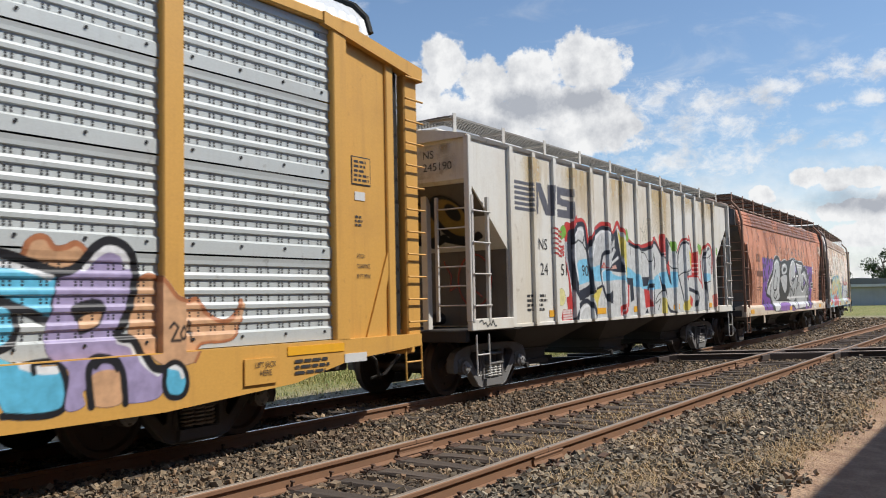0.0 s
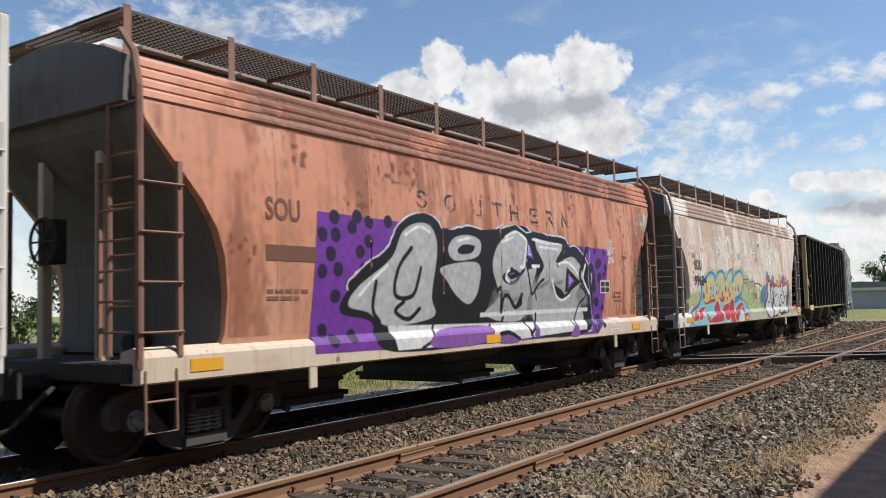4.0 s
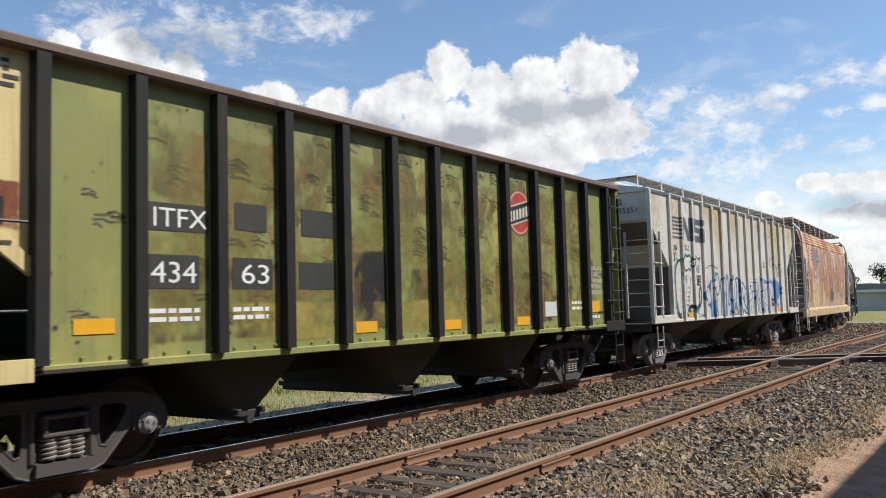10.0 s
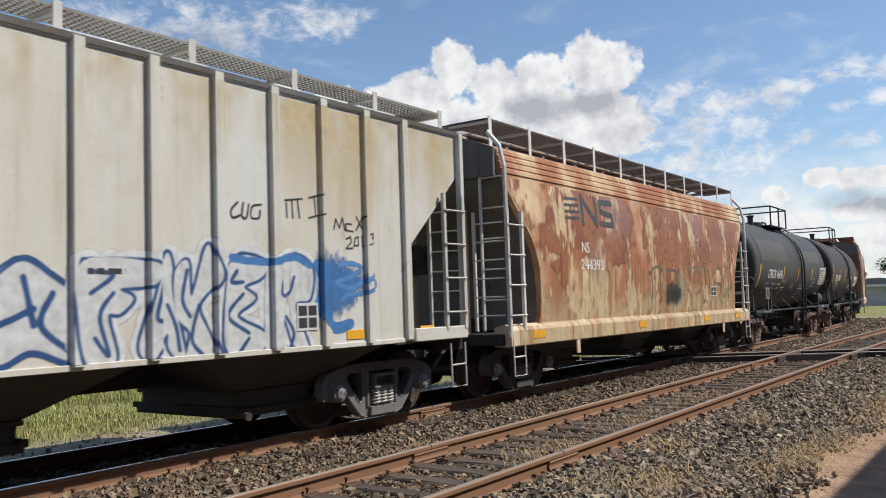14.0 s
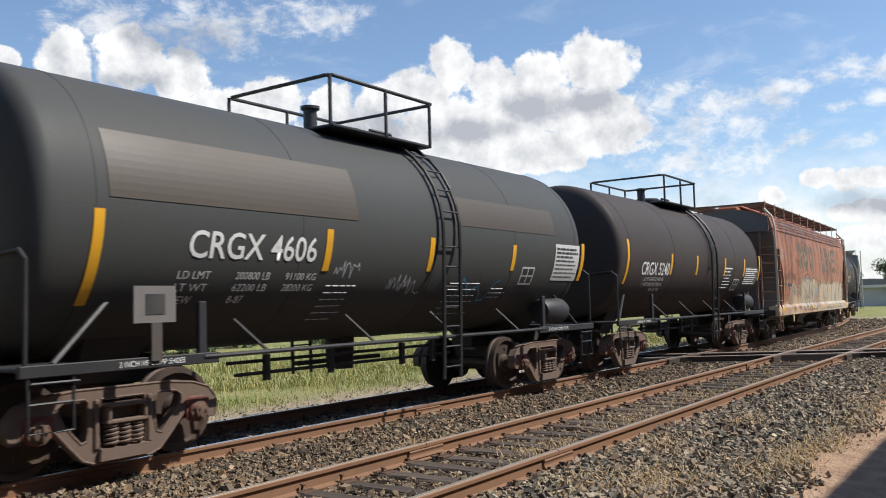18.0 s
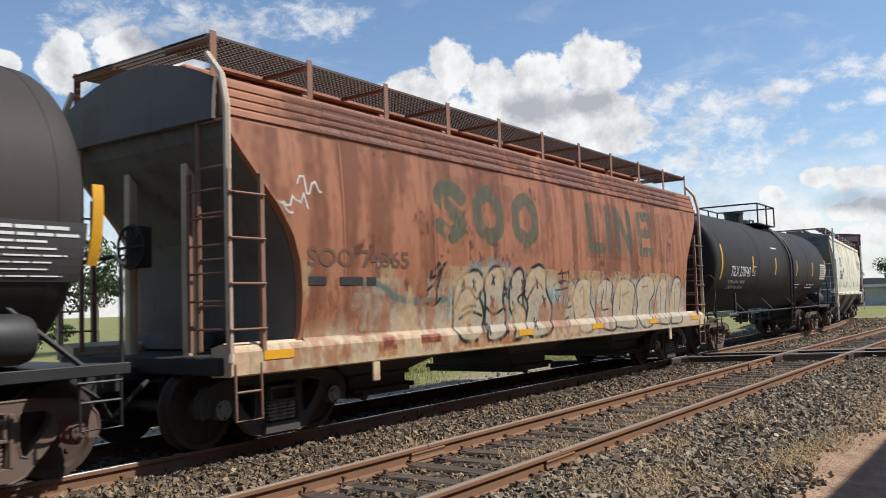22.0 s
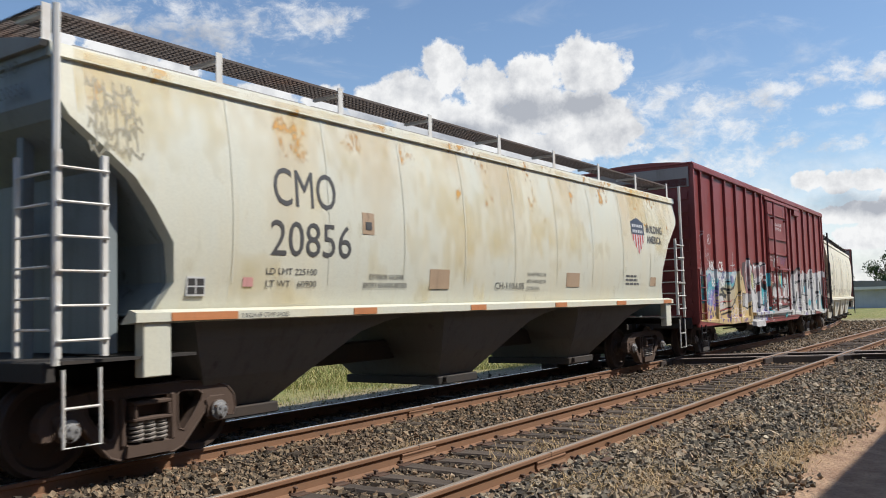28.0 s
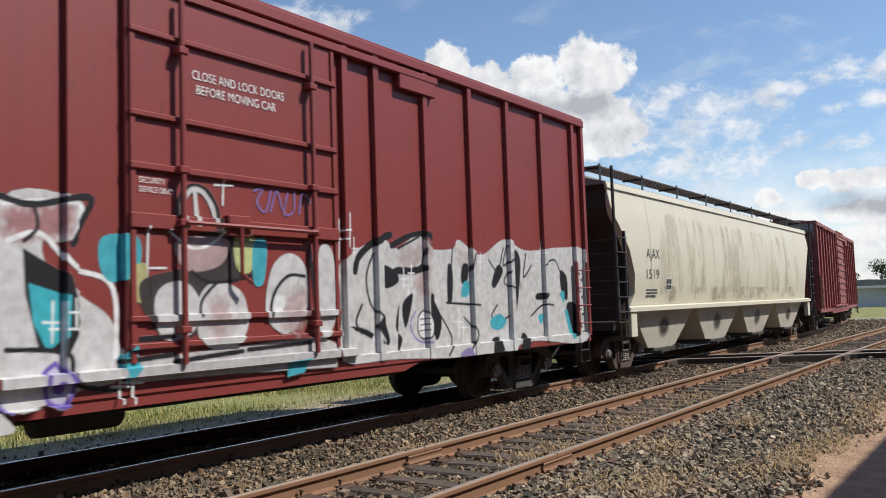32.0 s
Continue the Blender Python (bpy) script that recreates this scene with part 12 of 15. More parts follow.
def decor_ribbed_a(car, hl, hw):
    m = mid_of(car)
    o = -m
    ribs = [-hl + 1.36 + (2 * hl - 2.72) * k / 14 for k in range(15)]
    side = rib_side(hw, 0.065, ribs, 0.055)
    sp = Spray(12.2 + o, 15.0 + o, 2.8, 3.7, 0.018)
    rail_logo(sp, 12.4 + o, 3.02, 1.0, (0.12, 0.12, 0.14))
    sp.wear(0.3, 4).apply("painted_logo", car, side, "dark grey bars and slanted blocks")
    lettering(car, "NS", 13.2 + o, 2.4, 0.2, -hw, bold=0.0)
    for txt, x in (("24", 13.25), ("51", 14.05), ("90", 14.93)):
        lettering(car, txt, x + o, 1.95, 0.22, -hw - (0.0), BLACK_LETTER)
    text_bars(car, 12.75 + o, 13.5 + o, 1.3, 1.62, -hw, BLACK_LETTER, 4, 7)
    top_stain(car, -hl + 1.3, hl - 1.3, 4.0, (0.66, 0.46, 0.18), 181, side, 0.5)
    end_lettering(car, "NS", -0.75, 3.78, 0.13, -hl + 0.03, BLACK_LETTER, 0.2)
    end_lettering(car, "245190", -0.75, 3.58, 0.13, -hl + 0.03, BLACK_LETTER, 0.55)
    sp = Spray(13.5 + o, 23.7 + o, 1.12, 3.3, 0.012, o)
    paint_ribbed_a(sp)
    for k in range(6):
        sp.line([(13.75 + o, 2.35 + 0.09 * k), (14.1 + o, 2.3 + 0.09 * k)], 0.035, RED)
    sp.disc(14.05 + o, 1.55, 0.16, (0.7, 0.65, 0.3))
    sp.wear(0.22, 5, 14.0, 1.2)
    sp.apply("graffiti", car, side, "grey, blue and red graffiti")
    for x in (13.55, 15.6, 17.5, 20.0, 22.6):
        plate(car, x + o, x + 0.42 + o, 1.2, 1.32, -hw - 0.004, YELLOW_MARK)
    # brown film of dirt and painted shade, gold and black tag and a red ring on the end, drawn across the car and
    # turned to face along it
    far = lambda x, z: -np.interp(z, [1.1, 2.37, 3.36, 3.42, 3.44], [hl - 1.225, hl - 1.225, hl - 0.13, hl - 0.1, hl - 0.04])
    sp = Spray(-1.5, 1.5, 1.15, 4.0, 0.02)
    smudge(sp, -1.6, 1.6, 3.3, 4.2, (0.40, 0.31, 0.19), 0.72, 61, 1.4, 1.6, 2.0, 0.75)
    sp.erase(1.0 * (sp.Z < 3.46))
    sp.apply("grime_patch", car, lambda x, z: -(hl - 0.05) + 0 * z, "brown dirt and painted shade on the end sheet").rotation_euler = (0, 0, -math.pi / 2)
    sp = Spray(-1.45, 1.5, 1.2, 3.3, 0.014)
    gold = (0.30, 0.20, 0.05)
    for k in range(4):
        x = -1.2 + 0.68 * k
        sp.disc(x, 2.86, 0.36, COAL).disc(x + 0.04, 2.88, 0.28, gold).disc(x + 0.1, 2.96, 0.13, COAL)
        sp.line([(x - 0.34, 2.56), (x, 2.48), (x + 0.36, 2.6)], 0.1, COAL)
    sp.line([(0.92 + 0.33 * math.cos(a), 1.86 + 0.44 * math.sin(a)) for a in np.linspace(0, 6.3, 30)], 0.035, (0.34, 0.05, 0.04))
    sp.line([(0.8, 1.62), (0.92, 1.7), (1.06, 1.58)], 0.03, (0.34, 0.05, 0.04)).line([(0.3, 2.2), (0.45, 1.95), (0.42, 1.7), (0.62, 1.8)], 0.03, (0.34, 0.05, 0.04))
    sp.apply("tag", car, far, "gold and black tag above a red ring").rotation_euler = (0, 0, -math.pi / 2)
    scr = Spray(11.0 + o, 12.0 + o, 1.06, 1.24, 0.012)
    scrawl(scr, 11.05 + o, 11.6 + o, 1.1, 1.22, BLACK, 0.02, 5, 12)
    scr.apply("tag", car, flat_side(hw + 0.086))


def decor_ribbed_b(car, hl, hw):
    m = mid_of(car)
    o = -m
    ribs = [-hl + 1.36 + (2 * hl - 2.72) * k / 14 for k in range(15)]
    side = rib_side(hw, 0.065, ribs, 0.055)
    sp = Spray(72.4 + o, 75.3 + o, 2.8, 3.75, 0.018)
    rail_logo(sp, 72.68 + o, 3.05, 1.05, (0.10, 0.10, 0.12))
    sp.wear(0.3, 8).apply("painted_logo", car, side, "dark grey bars and slanted blocks")
    for txt, x, z in (("24", 73.42, 2.0), ("N", 74.3, 2.27), ("S", 74.52, 2.27), ("51", 75.1, 2.0)):
        lettering(car, txt, x + o, z, 0.2, -hw)
    for k, x in enumerate((74.24, 74.5)):
        plate(car, x + o, x + 0.23 + o, 1.94, 2.2, -hw, BLACK_LETTER, "number_patch")
        lettering(car, "52"[k], x + 0.05 + o, 1.97, 0.19, -hw - 0.004, WHITE_LETTER)
    top_stain(car, -hl + 0.1, hl - 0.1, 4.0, (0.68, 0.50, 0.20), 185, side, 0.5, lambda z: np.interp(z, [2.2, 2.4, 3.42, 4.0], [hl - 1.3, hl - 1.26, hl - 0.12, hl - 0.1]), 1.6)
    end_lettering(car, "NS", -0.75, 3.78, 0.13, -hl + 0.03, BLACK_LETTER, 0.2)
    end_lettering(car, "245251", -0.75, 3.58, 0.13, -hl + 0.03, BLACK_LETTER, 0.55)
    sp = Spray(72.3 + o, 83.6 + o, 1.12, 2.95, 0.011, o)
    paint_ribbed_b(sp)
    scrawl(sp, 75.05 + o, 76.2 + o, 2.38, 2.5, BLACK, 0.018, 13, 26)
    sp.wear(0.16, 23, 14.0, 1.2)
    sp.apply("graffiti", car, side, "silver and dark blue graffiti")
    for x in (73.7, 77.5, 82.5, 84.0):
        plate(car, x + o, x + 0.32 + o, 1.16, 1.27, -hw - 0.004, YELLOW_MARK)
    data_box(car, 81.65 + o, 1.3, 0.34, 0.32, -hw - 0.006)
    text_bars(car, 79.0 + o, 79.5 + o, 1.9, 2.0, -hw, BLACK_LETTER, 1, 9)


def decor_orange(car, hl, side):
    o = -mid_of(car)
    washes(car, hl, side, (0.33, 0.13, 0.075), (0.62, 0.34, 0.22), (0.20, 0.08, 0.05), (0.28, 0.125, 0.08), 205, 0.42, 0.5)
    sp = Spray(27.3 + o, 37.3 + o, 0.86, 2.85, 0.012, o)
    paint_orange(sp)
    sp.wear(0.14, 31, 20.0, 1.0)
    sp.apply("graffiti", car, side, "silver letters on purple graffiti")
    sp = Spray(36.7 + o, 37.7 + o, 0.88, 2.8, 0.012)
    sp.line([(37.16 + 0.085 * math.cos(a) + o, 2.72 + 0.1 * math.sin(a)) for a in np.linspace(0, 6.3, 16)], 0.025, WHITE)
    sp.line([(37.19 + 0.04 * math.cos(a) + o, 2.72 + 0.05 * math.sin(a)) for a in np.linspace(0.8, 5.5, 10)], 0.022, WHITE)
    sp.apply("tag", car, side, "white ring tag")
    for txt, x, z, size, wd in (("RAILWAY", 37.0, 2.46, 0.13, 0.34), ("DOGS", 37.04, 2.3, 0.12, 0.26), ("LOS VAGONES", 36.95, 1.13, 0.08, 0.55), ("SE PINTAN CON", 36.95, 1.02, 0.08, 0.55), ("RESPETO...", 36.97, 0.92, 0.07, 0.5)):
        lettering(car, txt, x + o, z, size, side, WHITE_LETTER, "tag", bold=0.004, width=wd, tilt=0.08 if z > 2 else 0.0)
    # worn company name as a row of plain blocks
    sp = Spray(30.3 + o, 35.7 + o, 2.8, 3.3, 0.012, o)
    name_x = (30.54, 31.25, 32.0, 32.62, 33.18, 33.86, 34.44, 35.06)
    sp.words("SOUTHERN", name_x, 2.93, 3.15, 0.28, 0.06, (0.55, 0.43, 0.33))
    sp.words("SOUTHERN", [x - 0.015 for x in name_x], 2.94, 3.16, 0.26, 0.05, (0.10, 0.045, 0.03))
    sp.wear(0.5, 6, 9.0, 9.0).apply_each([x - 0.1 for x in name_x] + [35.7], "worn_letter", car, side)
    faint = paint_mat("faint_brown_lettering", (0.16, 0.07, 0.045), 0.6, dirt=(0.45, 0.2, 0.12), dirt_amount=0.7, streak=0.6, bump=0.0)
    lettering(car, "SOU", 27.62 + o, 2.56, 0.26, side, faint, bold=0.008, width=0.55)
    plate(car, 27.62 + o, 28.44 + o, 2.09, 2.27, side, faint, "number_bar")
    text_bars(car, 27.64 + o, 28.35 + o, 1.62, 1.78, side, faint, 2, 4)
    data_box(car, 36.62 + o, 1.7, 0.45, 0.26, side)
    for x in (26.55, 38.1, 32.2):
        plate(car, x + o, x + 0.42 + o, 0.93, 1.06, -1.622, YELLOW_MARK)
    text_bars(car, 37.3 + o, 37.7 + o, 1.5, 1.75, side, RAIL_RUST_TEXT, 3, 4)
    sp = Spray(37.5 + o, 39.6 + o, 1.6, 3.6, 0.02)
    smudge(sp, 37.5 + o, 39.6 + o, 2.6, 3.6, (0.55, 0.47, 0.38), 0.42, 14, 2.0, 1.0)
    smudge(sp, 37.5 + o, 39.0 + o, 1.6, 2.6, (0.16, 0.07, 0.04), 0.45, 15, 2.0, 1.0)
    sp.erase((sp.X > hl - 1.18 + np.interp(sp.Z, [1.6, 2.2, 3.3], [0, 0.1, 0.9])) * 1.0)
    sp.apply("peeling_patch", car, side)


RAIL_RUST_TEXT = paint_mat("faded_stencil", (0.14, 0.07, 0.045), 0.7, bump=0.0)


def decor_pink(car, hl, side):
    o = -mid_of(car)
    sp = Spray(41.6 + o, 54.5 + o, 0.86, 2.5, 0.012, o)
    low = np.clip((1.17 - sp.Z) * 30, 0, 1) * np.clip((sp.X - 42.3 - o) * 3, 0, 1)
    sp.over(0.5 * low, (0.60, 0.60, 0.46))
    paint_pink(sp)
    smudge(sp, 52.8 + o, 54.4 + o, 0.9, 1.3, (0.6, 0.12, 0.12), 0.5, 9, 6, 6)
    sp.wear(0.14, 41, 16.0, 1.0)
    sp.apply("graffiti", car, side, "yellow, red, blue and white graffiti")
    washes(car, hl, side, (0.52, 0.32, 0.22), (0.78, 0.74, 0.68), (0.36, 0.16, 0.08), (0.46, 0.31, 0.22), 195, 0.28, 0.55, fade=6.5)
    top_stain(car, -hl + 0.2, hl - 0.2, 3.62, (0.64, 0.42, 0.28), 191, side, 0.5, lambda z: np.interp(z, [1.7, 2.1, 2.7, 3.3, 3.6], [hl - 1.18, hl - 1.14, hl - 0.86, hl - 0.32, hl - 0.16]), 1.6)
    lettering(car, "SOU", 42.46 + o, 2.3, 0.26, side, bold=0.012, width=0.58)
    lettering(car, "99684", 42.43 + o, 1.9, 0.25, side, bold=0.012, width=1.0)
    sp = Spray(44.2 + o, 51.5 + o, 2.55, 3.4, 0.013, o)
    name_x = (44.48, 45.41, 46.28, 47.1, 48.03, 48.93, 49.77, 50.64)
    sp.words("SOUTHERN", name_x, 2.7, 3.27, 0.47, 0.15, (0.70, 0.68, 0.58))
    sp.words("SOUTHERN", [x + 0.01 for x in name_x], 2.72, 3.24, 0.46, 0.11, (0.02, 0.022, 0.024))
    flakes = 0.5 * vnoise(sp.X * 5.0, sp.Z * 4.0, 121) + 0.3 * vnoise(sp.X * 16.0, sp.Z * 34.0, 122) + 0.2 * vnoise(sp.X * 40.0, sp.Z * 30.0, 123)
    left = np.clip((flakes + 0.45 * vnoise(sp.X * 2.6, sp.Z * 3.2, 124) - 0.22 * (sp.Z - 2.98) - 0.90) * 14, 0, 1)
    dark = sp.c[..., 0] < 0.35
    sp.c[..., :3] = np.where(dark[..., None], np.where(left[..., None] > 0.5, sp.c[..., :3], (0.70, 0.68, 0.58)), sp.c[..., :3])
    sp.wear(0.36, 6, 5.0, 4.0).apply_each([x - 0.14 for x in name_x] + [51.5], "worn_letter", car, side, "flaking black and cream letter")
    plate(car, 41.6 + o, 42.05 + o, 0.96, 1.09, -1.624, YELLOW_MARK)
    plate(car, 54.0 + o, 54.45 + o, 0.96, 1.09, -1.626, YELLOW_MARK)
    plate(car, 46.9 + o, 47.3 + o, 0.90, 1.0, -1.628, YELLOW_MARK)
    plate(car, 50.9 + o, 51.3 + o, 0.90, 1.0, -1.628, YELLOW_MARK)


def decor_olive(car, hl, hw):
    o = -mid_of(car)
    n, e = 12, 1.01
    w = (2 * hl - e - 0.57) / n
    side = flat_side(hw)
    dark = paint_mat("painted_out_patch", (0.035, 0.038, 0.034), 0.6)
    for x0, x1, z0, z1 in ((59.33, 59.8, 2.44, 2.74), (60.35, 60.9, 2.43, 2.75), (60.3, 60.93, 1.8, 2.12), (58.2, 58.95, 2.38, 2.66), (58.2, 58.85, 1.8, 2.14), (59.3, 59.88, 1.8, 2.14)):
        k = int((x0 - 56.09 - e) / w)
        a = max(x0, 56.09 + e + w * k + 0.09)
        plate(car, a + o, min(x1, 56.09 + e + w * (k + 1) - 0.09) + o, z0, z1, side, dark, "painted_out_patch")
    lettering(car, "ITFX", 58.27 + o, 2.42, 0.2, -hw - 0.004, WHITE_LETTER, width=0.66)
    lettering(car, "434", 58.26 + o, 1.86, 0.22, -hw - 0.004, WHITE_LETTER, width=0.55)
    lettering(car, "63", 59.4 + o, 1.86, 0.22, -hw - 0.004, WHITE_LETTER, width=0.4)
    # round badge with a slanting band, as plain shapes, over panel and rib
    sp = Spray(65.0 + o, 66.3 + o, 2.6, 3.6, 0.012)
    sp.disc(65.56 + o, 3.11, 0.38, (0.46, 0.07, 0.05))
    sp.line([(65.56 + 0.35 * math.cos(a) + o, 3.11 + 0.35 * math.sin(a)) for a in np.linspace(0, 6.3, 30)], 0.02, (0.6, 0.5, 0.4))
    sp.poly([(65.08 + o, 2.82), (66.0 + o, 3.04), (66.0 + o, 3.38), (65.08 + o, 3.16)], (0.55, 0.53, 0.42))
    sp.poly([(65.08 + o, 2.845), (66.0 + o, 3.065), (66.0 + o, 3.355), (65.08 + o, 3.135)], (0.03, 0.035, 0.03))
    for k in range(8):
        x, z = 65.13 + 0.105 * k + o, 2.905 + 0.025 * k
        sp.poly([(x, z), (x + 0.068, z + 0.016), (x + 0.068, z + 0.186), (x, z + 0.17)], (0.6, 0.58, 0.46))
    ribs = [-hl + e + w * k for k in range(n + 1)]
    sp.erase(1.0 * (np.min(np.abs(sp.X[..., None] - np.array(ribs)), axis=-1) < 0.075))
    sp.wear(0.25, 5).apply("painted_badge", car, side, "red roundel with a black and cream band")
    sp = Spray(57.1 + o, 69.4 + o, 1.16, 3.8, 0.018)
    smudge(sp, 57.1 + o, 69.4 + o, 1.16, 2.2, (0.075, 0.045, 0.035), 0.60, 31, 1.9, 1.2, 2.6, 0.8)
    smudge(sp, 57.1 + o, 69.4 + o, 2.6, 3.8, (0.13, 0.085, 0.045), 0.55, 33, 3.2, 2.0, 2.2, 0.4)
    smudge(sp, 57.1 + o, 69.4 + o, 1.2, 3.7, (0.26, 0.22, 0.065), 0.60, 35, 1.1, 1.6, 1.8, 0.6)
    smudge(sp, 61.2 + o, 62.2 + o, 1.2, 2.4, (0.03, 0.03, 0.028), 0.7, 36, 2.0, 1.2)
    smudge(sp, 57.1 + o, 69.4 + o, 1.16, 1.7, (0.40, 0.34, 0.09), 0.66, 37, 1.6, 1.6, 2.0, 0.7)
    rnd = random.Random(3)
    smudge(sp, 57.1 + o, 69.4 + o, 1.2, 3.7, (0.34, 0.19, 0.07), 0.46, 47, 5.5, 3.5, 4.0, 0.3)
    for k in range(110):
        # clusters of short level scratches, and a few dents
        x, z = 57.2 + 12 * rnd.random() + o, 1.35 + 2.3 * rnd.random()
        for q in range(rnd.randint(1, 5)):
            h, u = 0.08 + 0.24 * rnd.random(), 0.06 * rnd.random()
            sp.line([(x + u, z + 0.045 * q), (x + u + h * 0.5, z + 0.045 * q + 0.012), (x + u + h, z + 0.045 * q - 0.02)], 0.009 + 0.01 * rnd.random(), (0.05, 0.045, 0.025))
    for k in range(40):
        x, z = 57.2 + 12 * rnd.random() + o, 1.25 + 2.4 * rnd.random()
        sp.disc(x, z, 0.012 + 0.016 * rnd.random(), (0.09, 0.055, 0.03))
    sp.erase(1.0 * (np.min(np.abs(sp.X[..., None] - np.array(ribs)), axis=-1) < 0.09))
    sp.apply("scraped_patch", car, side, "rust patches and scrapes", 0.003)
    for x, z in ((57.45, 1.38), (61.3, 1.25), (63.27, 1.22), (65.36, 1.22)):
        plate(car, x + o, x + 0.42 + o, z, z + 0.14, -hw - 0.003, YELLOW_MARK)
    plate(car, 68.16 + o, 68.62 + o, 1.38, 1.6, -hw - 0.003, YELLOW_MARK)
    text_bars(car, 68.2 + o, 68.7 + o, 1.24, 1.34, -hw, WHITE_LETTER, 1, 12)
    plate(car, 66.35 + o, 66.78 + o, 1.34, 1.6, -hw - 0.003, DATA_WHITE, "stencil_box")
    for k, txt in enumerate(("CAR EQUIPPED WITH TEST", "BRAKE CONTROL VALVE", "IF CONTROL VALVE DOES", "NOT FUNCTION AS", "EXTENDED CONTACT CAR")):
        lettering(car, txt, 68.02 + o, 2.2 - 0.118 * k, 0.078, -hw, WHITE_LETTER, width=0.92 if k != 3 else 0.66)
    text_bars(car, 67.4 + o, 67.9 + o, 1.42, 1.62, -hw, WHITE_LETTER, 2, 4)
    text_bars(car, 58.25 + o, 58.9 + o, 1.45, 1.62, -hw, WHITE_LETTER, 2, 8)
    text_bars(car, 59.3 + o, 59.9 + o, 1.45, 1.62, -hw, WHITE_LETTER, 2, 9)
    text_bars(car, 56.32 + o, 56.95 + o, 3.5, 3.78, -hw, BLACK_LETTER, 4, 9)
    sp = Spray(56.25 + o, 57.02 + o, 2.0, 3.8, 0.016)
    smudge(sp, 56.4 + o, 57.0 + o, 2.25, 2.75, (0.24, 0.075, 0.04), 0.72, 41, 3.0, 3.0, 4.0)
    smudge(sp, 56.5 + o, 56.85 + o, 2.3, 2.6, (0.03, 0.028, 0.025), 0.66, 44, 4.0, 4.0, 5.0)
    smudge(sp, 56.25 + o, 57.02 + o, 2.2, 3.8, (0.42, 0.27, 0.10), 0.5, 46, 4.0, 1.2, 2.5, 0.6)
    sp.erase(1.0 * (sp.Z < 2.78 - 0.9 * (sp.X - 56.2 - o)))
    sp.apply("rust_stain", car, side, "scorched rust spot and stains on cream paint")


PALE_WORN = paint_mat("worn_white_lettering", (0.66, 0.62, 0.54), 0.7, bump=0.0)


def decor_rusty(car, hl, side):
    o = -mid_of(car)
    x0, x1 = -hl + 0.3, hl - 0.3
    sp = Spray(x0, x1, 0.86, 3.6, 0.02, o)
    lim = np.interp(sp.Z, [0.8, 1.16, 1.17, 2.1, 2.7, 3.3, 3.6], [hl - 0.3, hl - 0.3, hl - 1.18, hl - 1.14, hl - 0.86, hl - 0.32, hl - 0.16])
    # rust-brown scale with cream left in ragged patches, runs below
    X, Z = sp.X, sp.Z
    cloud = 0.45 * vnoise(X * 0.9, Z * 1.1, 511) + 0.3 * vnoise(X * 2.6, Z * 2.4, 512) + 0.25 * vnoise(X * 7.0, Z * 6.0, 513)
    runs = 0.6 * vnoise(X * 9.0, Z * 0.5, 514) + 0.4 * vnoise(X * 26.0, Z * 1.1, 515)
    scale = np.clip((cloud + 0.16 * runs - 0.545 + 0.16 * np.clip(Z - 2.15, -0.9, 0.5) + 0.07 * np.clip((X - 89 - o) / 7, 0, 1)) * 8, 0, 1)
    sp.over(0.92 * scale, (0.36, 0.14, 0.065))
    sp.over(0.8 * scale * np.clip((vnoise(X * 1.7, Z * 2.2, 516) + 0.4 * vnoise(X * 8.0, Z * 9.0, 517) - 0.74) * 5, 0, 1), (0.25, 0.085, 0.042))
    sp.over(0.6 * np.clip((runs - 0.52) * 5, 0, 1) * (Z < 2.5), (0.42, 0.20, 0.085))
    sp.over(0.75 * np.clip((vnoise(X * 2.3, Z * 1.3, 518) + 0.5 * vnoise(X * 11.0, Z * 4.0, 519) + 0.3 * vnoise(X * 30.0, Z * 9.0, 520) - 1.04) * 7, 0, 1), (0.74, 0.58, 0.34))
    sp.over(0.35 * np.clip((vnoise(X * 1.2, Z * 0.9, 521) - 0.6) * 5, 0, 1) * (Z > 1.6), (0.36, 0.24, 0.22))
    sp.over(0.55 * np.clip((1.75 - Z + 0.6 * (vnoise(X * 1.6, Z, 522) - 0.5)) * 3, 0, 1) * np.clip((0.75 - runs) * 4, 0, 1), (0.70, 0.56, 0.34))
    sp.o = o
    paint_rusty(sp)
    paint_rusty_patch(sp)
    sp.over(0.5 * np.clip((runs - 0.56) * 6, 0, 1) * (Z < 2.3), (0.50, 0.30, 0.14))
    sp.erase(1.0 * (np.abs(sp.X) > lim))
    sp.apply("rusty_patch", car, side, "brown rust with faded tags")
    sp = Spray(88.3 + o, 91.5 + o, 2.2, 3.6, 0.02)
    for k in range(4):
        sp.line([(88.45 + o, 3.42 - 0.12 * k), (89.0 + o, 3.44 - 0.12 * k)], 0.05, (0.07, 0.07, 0.06))
    sp.line([(89.15 + o, 3.0), (89.15 + o, 3.5), (89.75 + o, 3.0), (89.75 + o, 3.5)], 0.12, (0.07, 0.07, 0.06))
    sp.line([(90.5 + o, 3.47), (89.98 + o, 3.47), (89.98 + o, 3.27), (90.48 + o, 3.22), (90.48 + o, 3.03), (89.92 + o, 3.03)], 0.11, (0.07, 0.07, 0.06))
    sp.wear(0.3, 518)
    sp.apply("painted_out_logo", car, side, "", 0.006)
    lettering(car, "NS", 89.0 + o, 2.45, 0.2, side, PALE_WORN, bold=0.005)
    lettering(car, "244393", 88.95 + o, 2.13, 0.2, side, PALE_WORN, bold=0.005, width=0.98)
    data_box(car, 96.36 + o, 1.56, 0.44, 0.25, side)
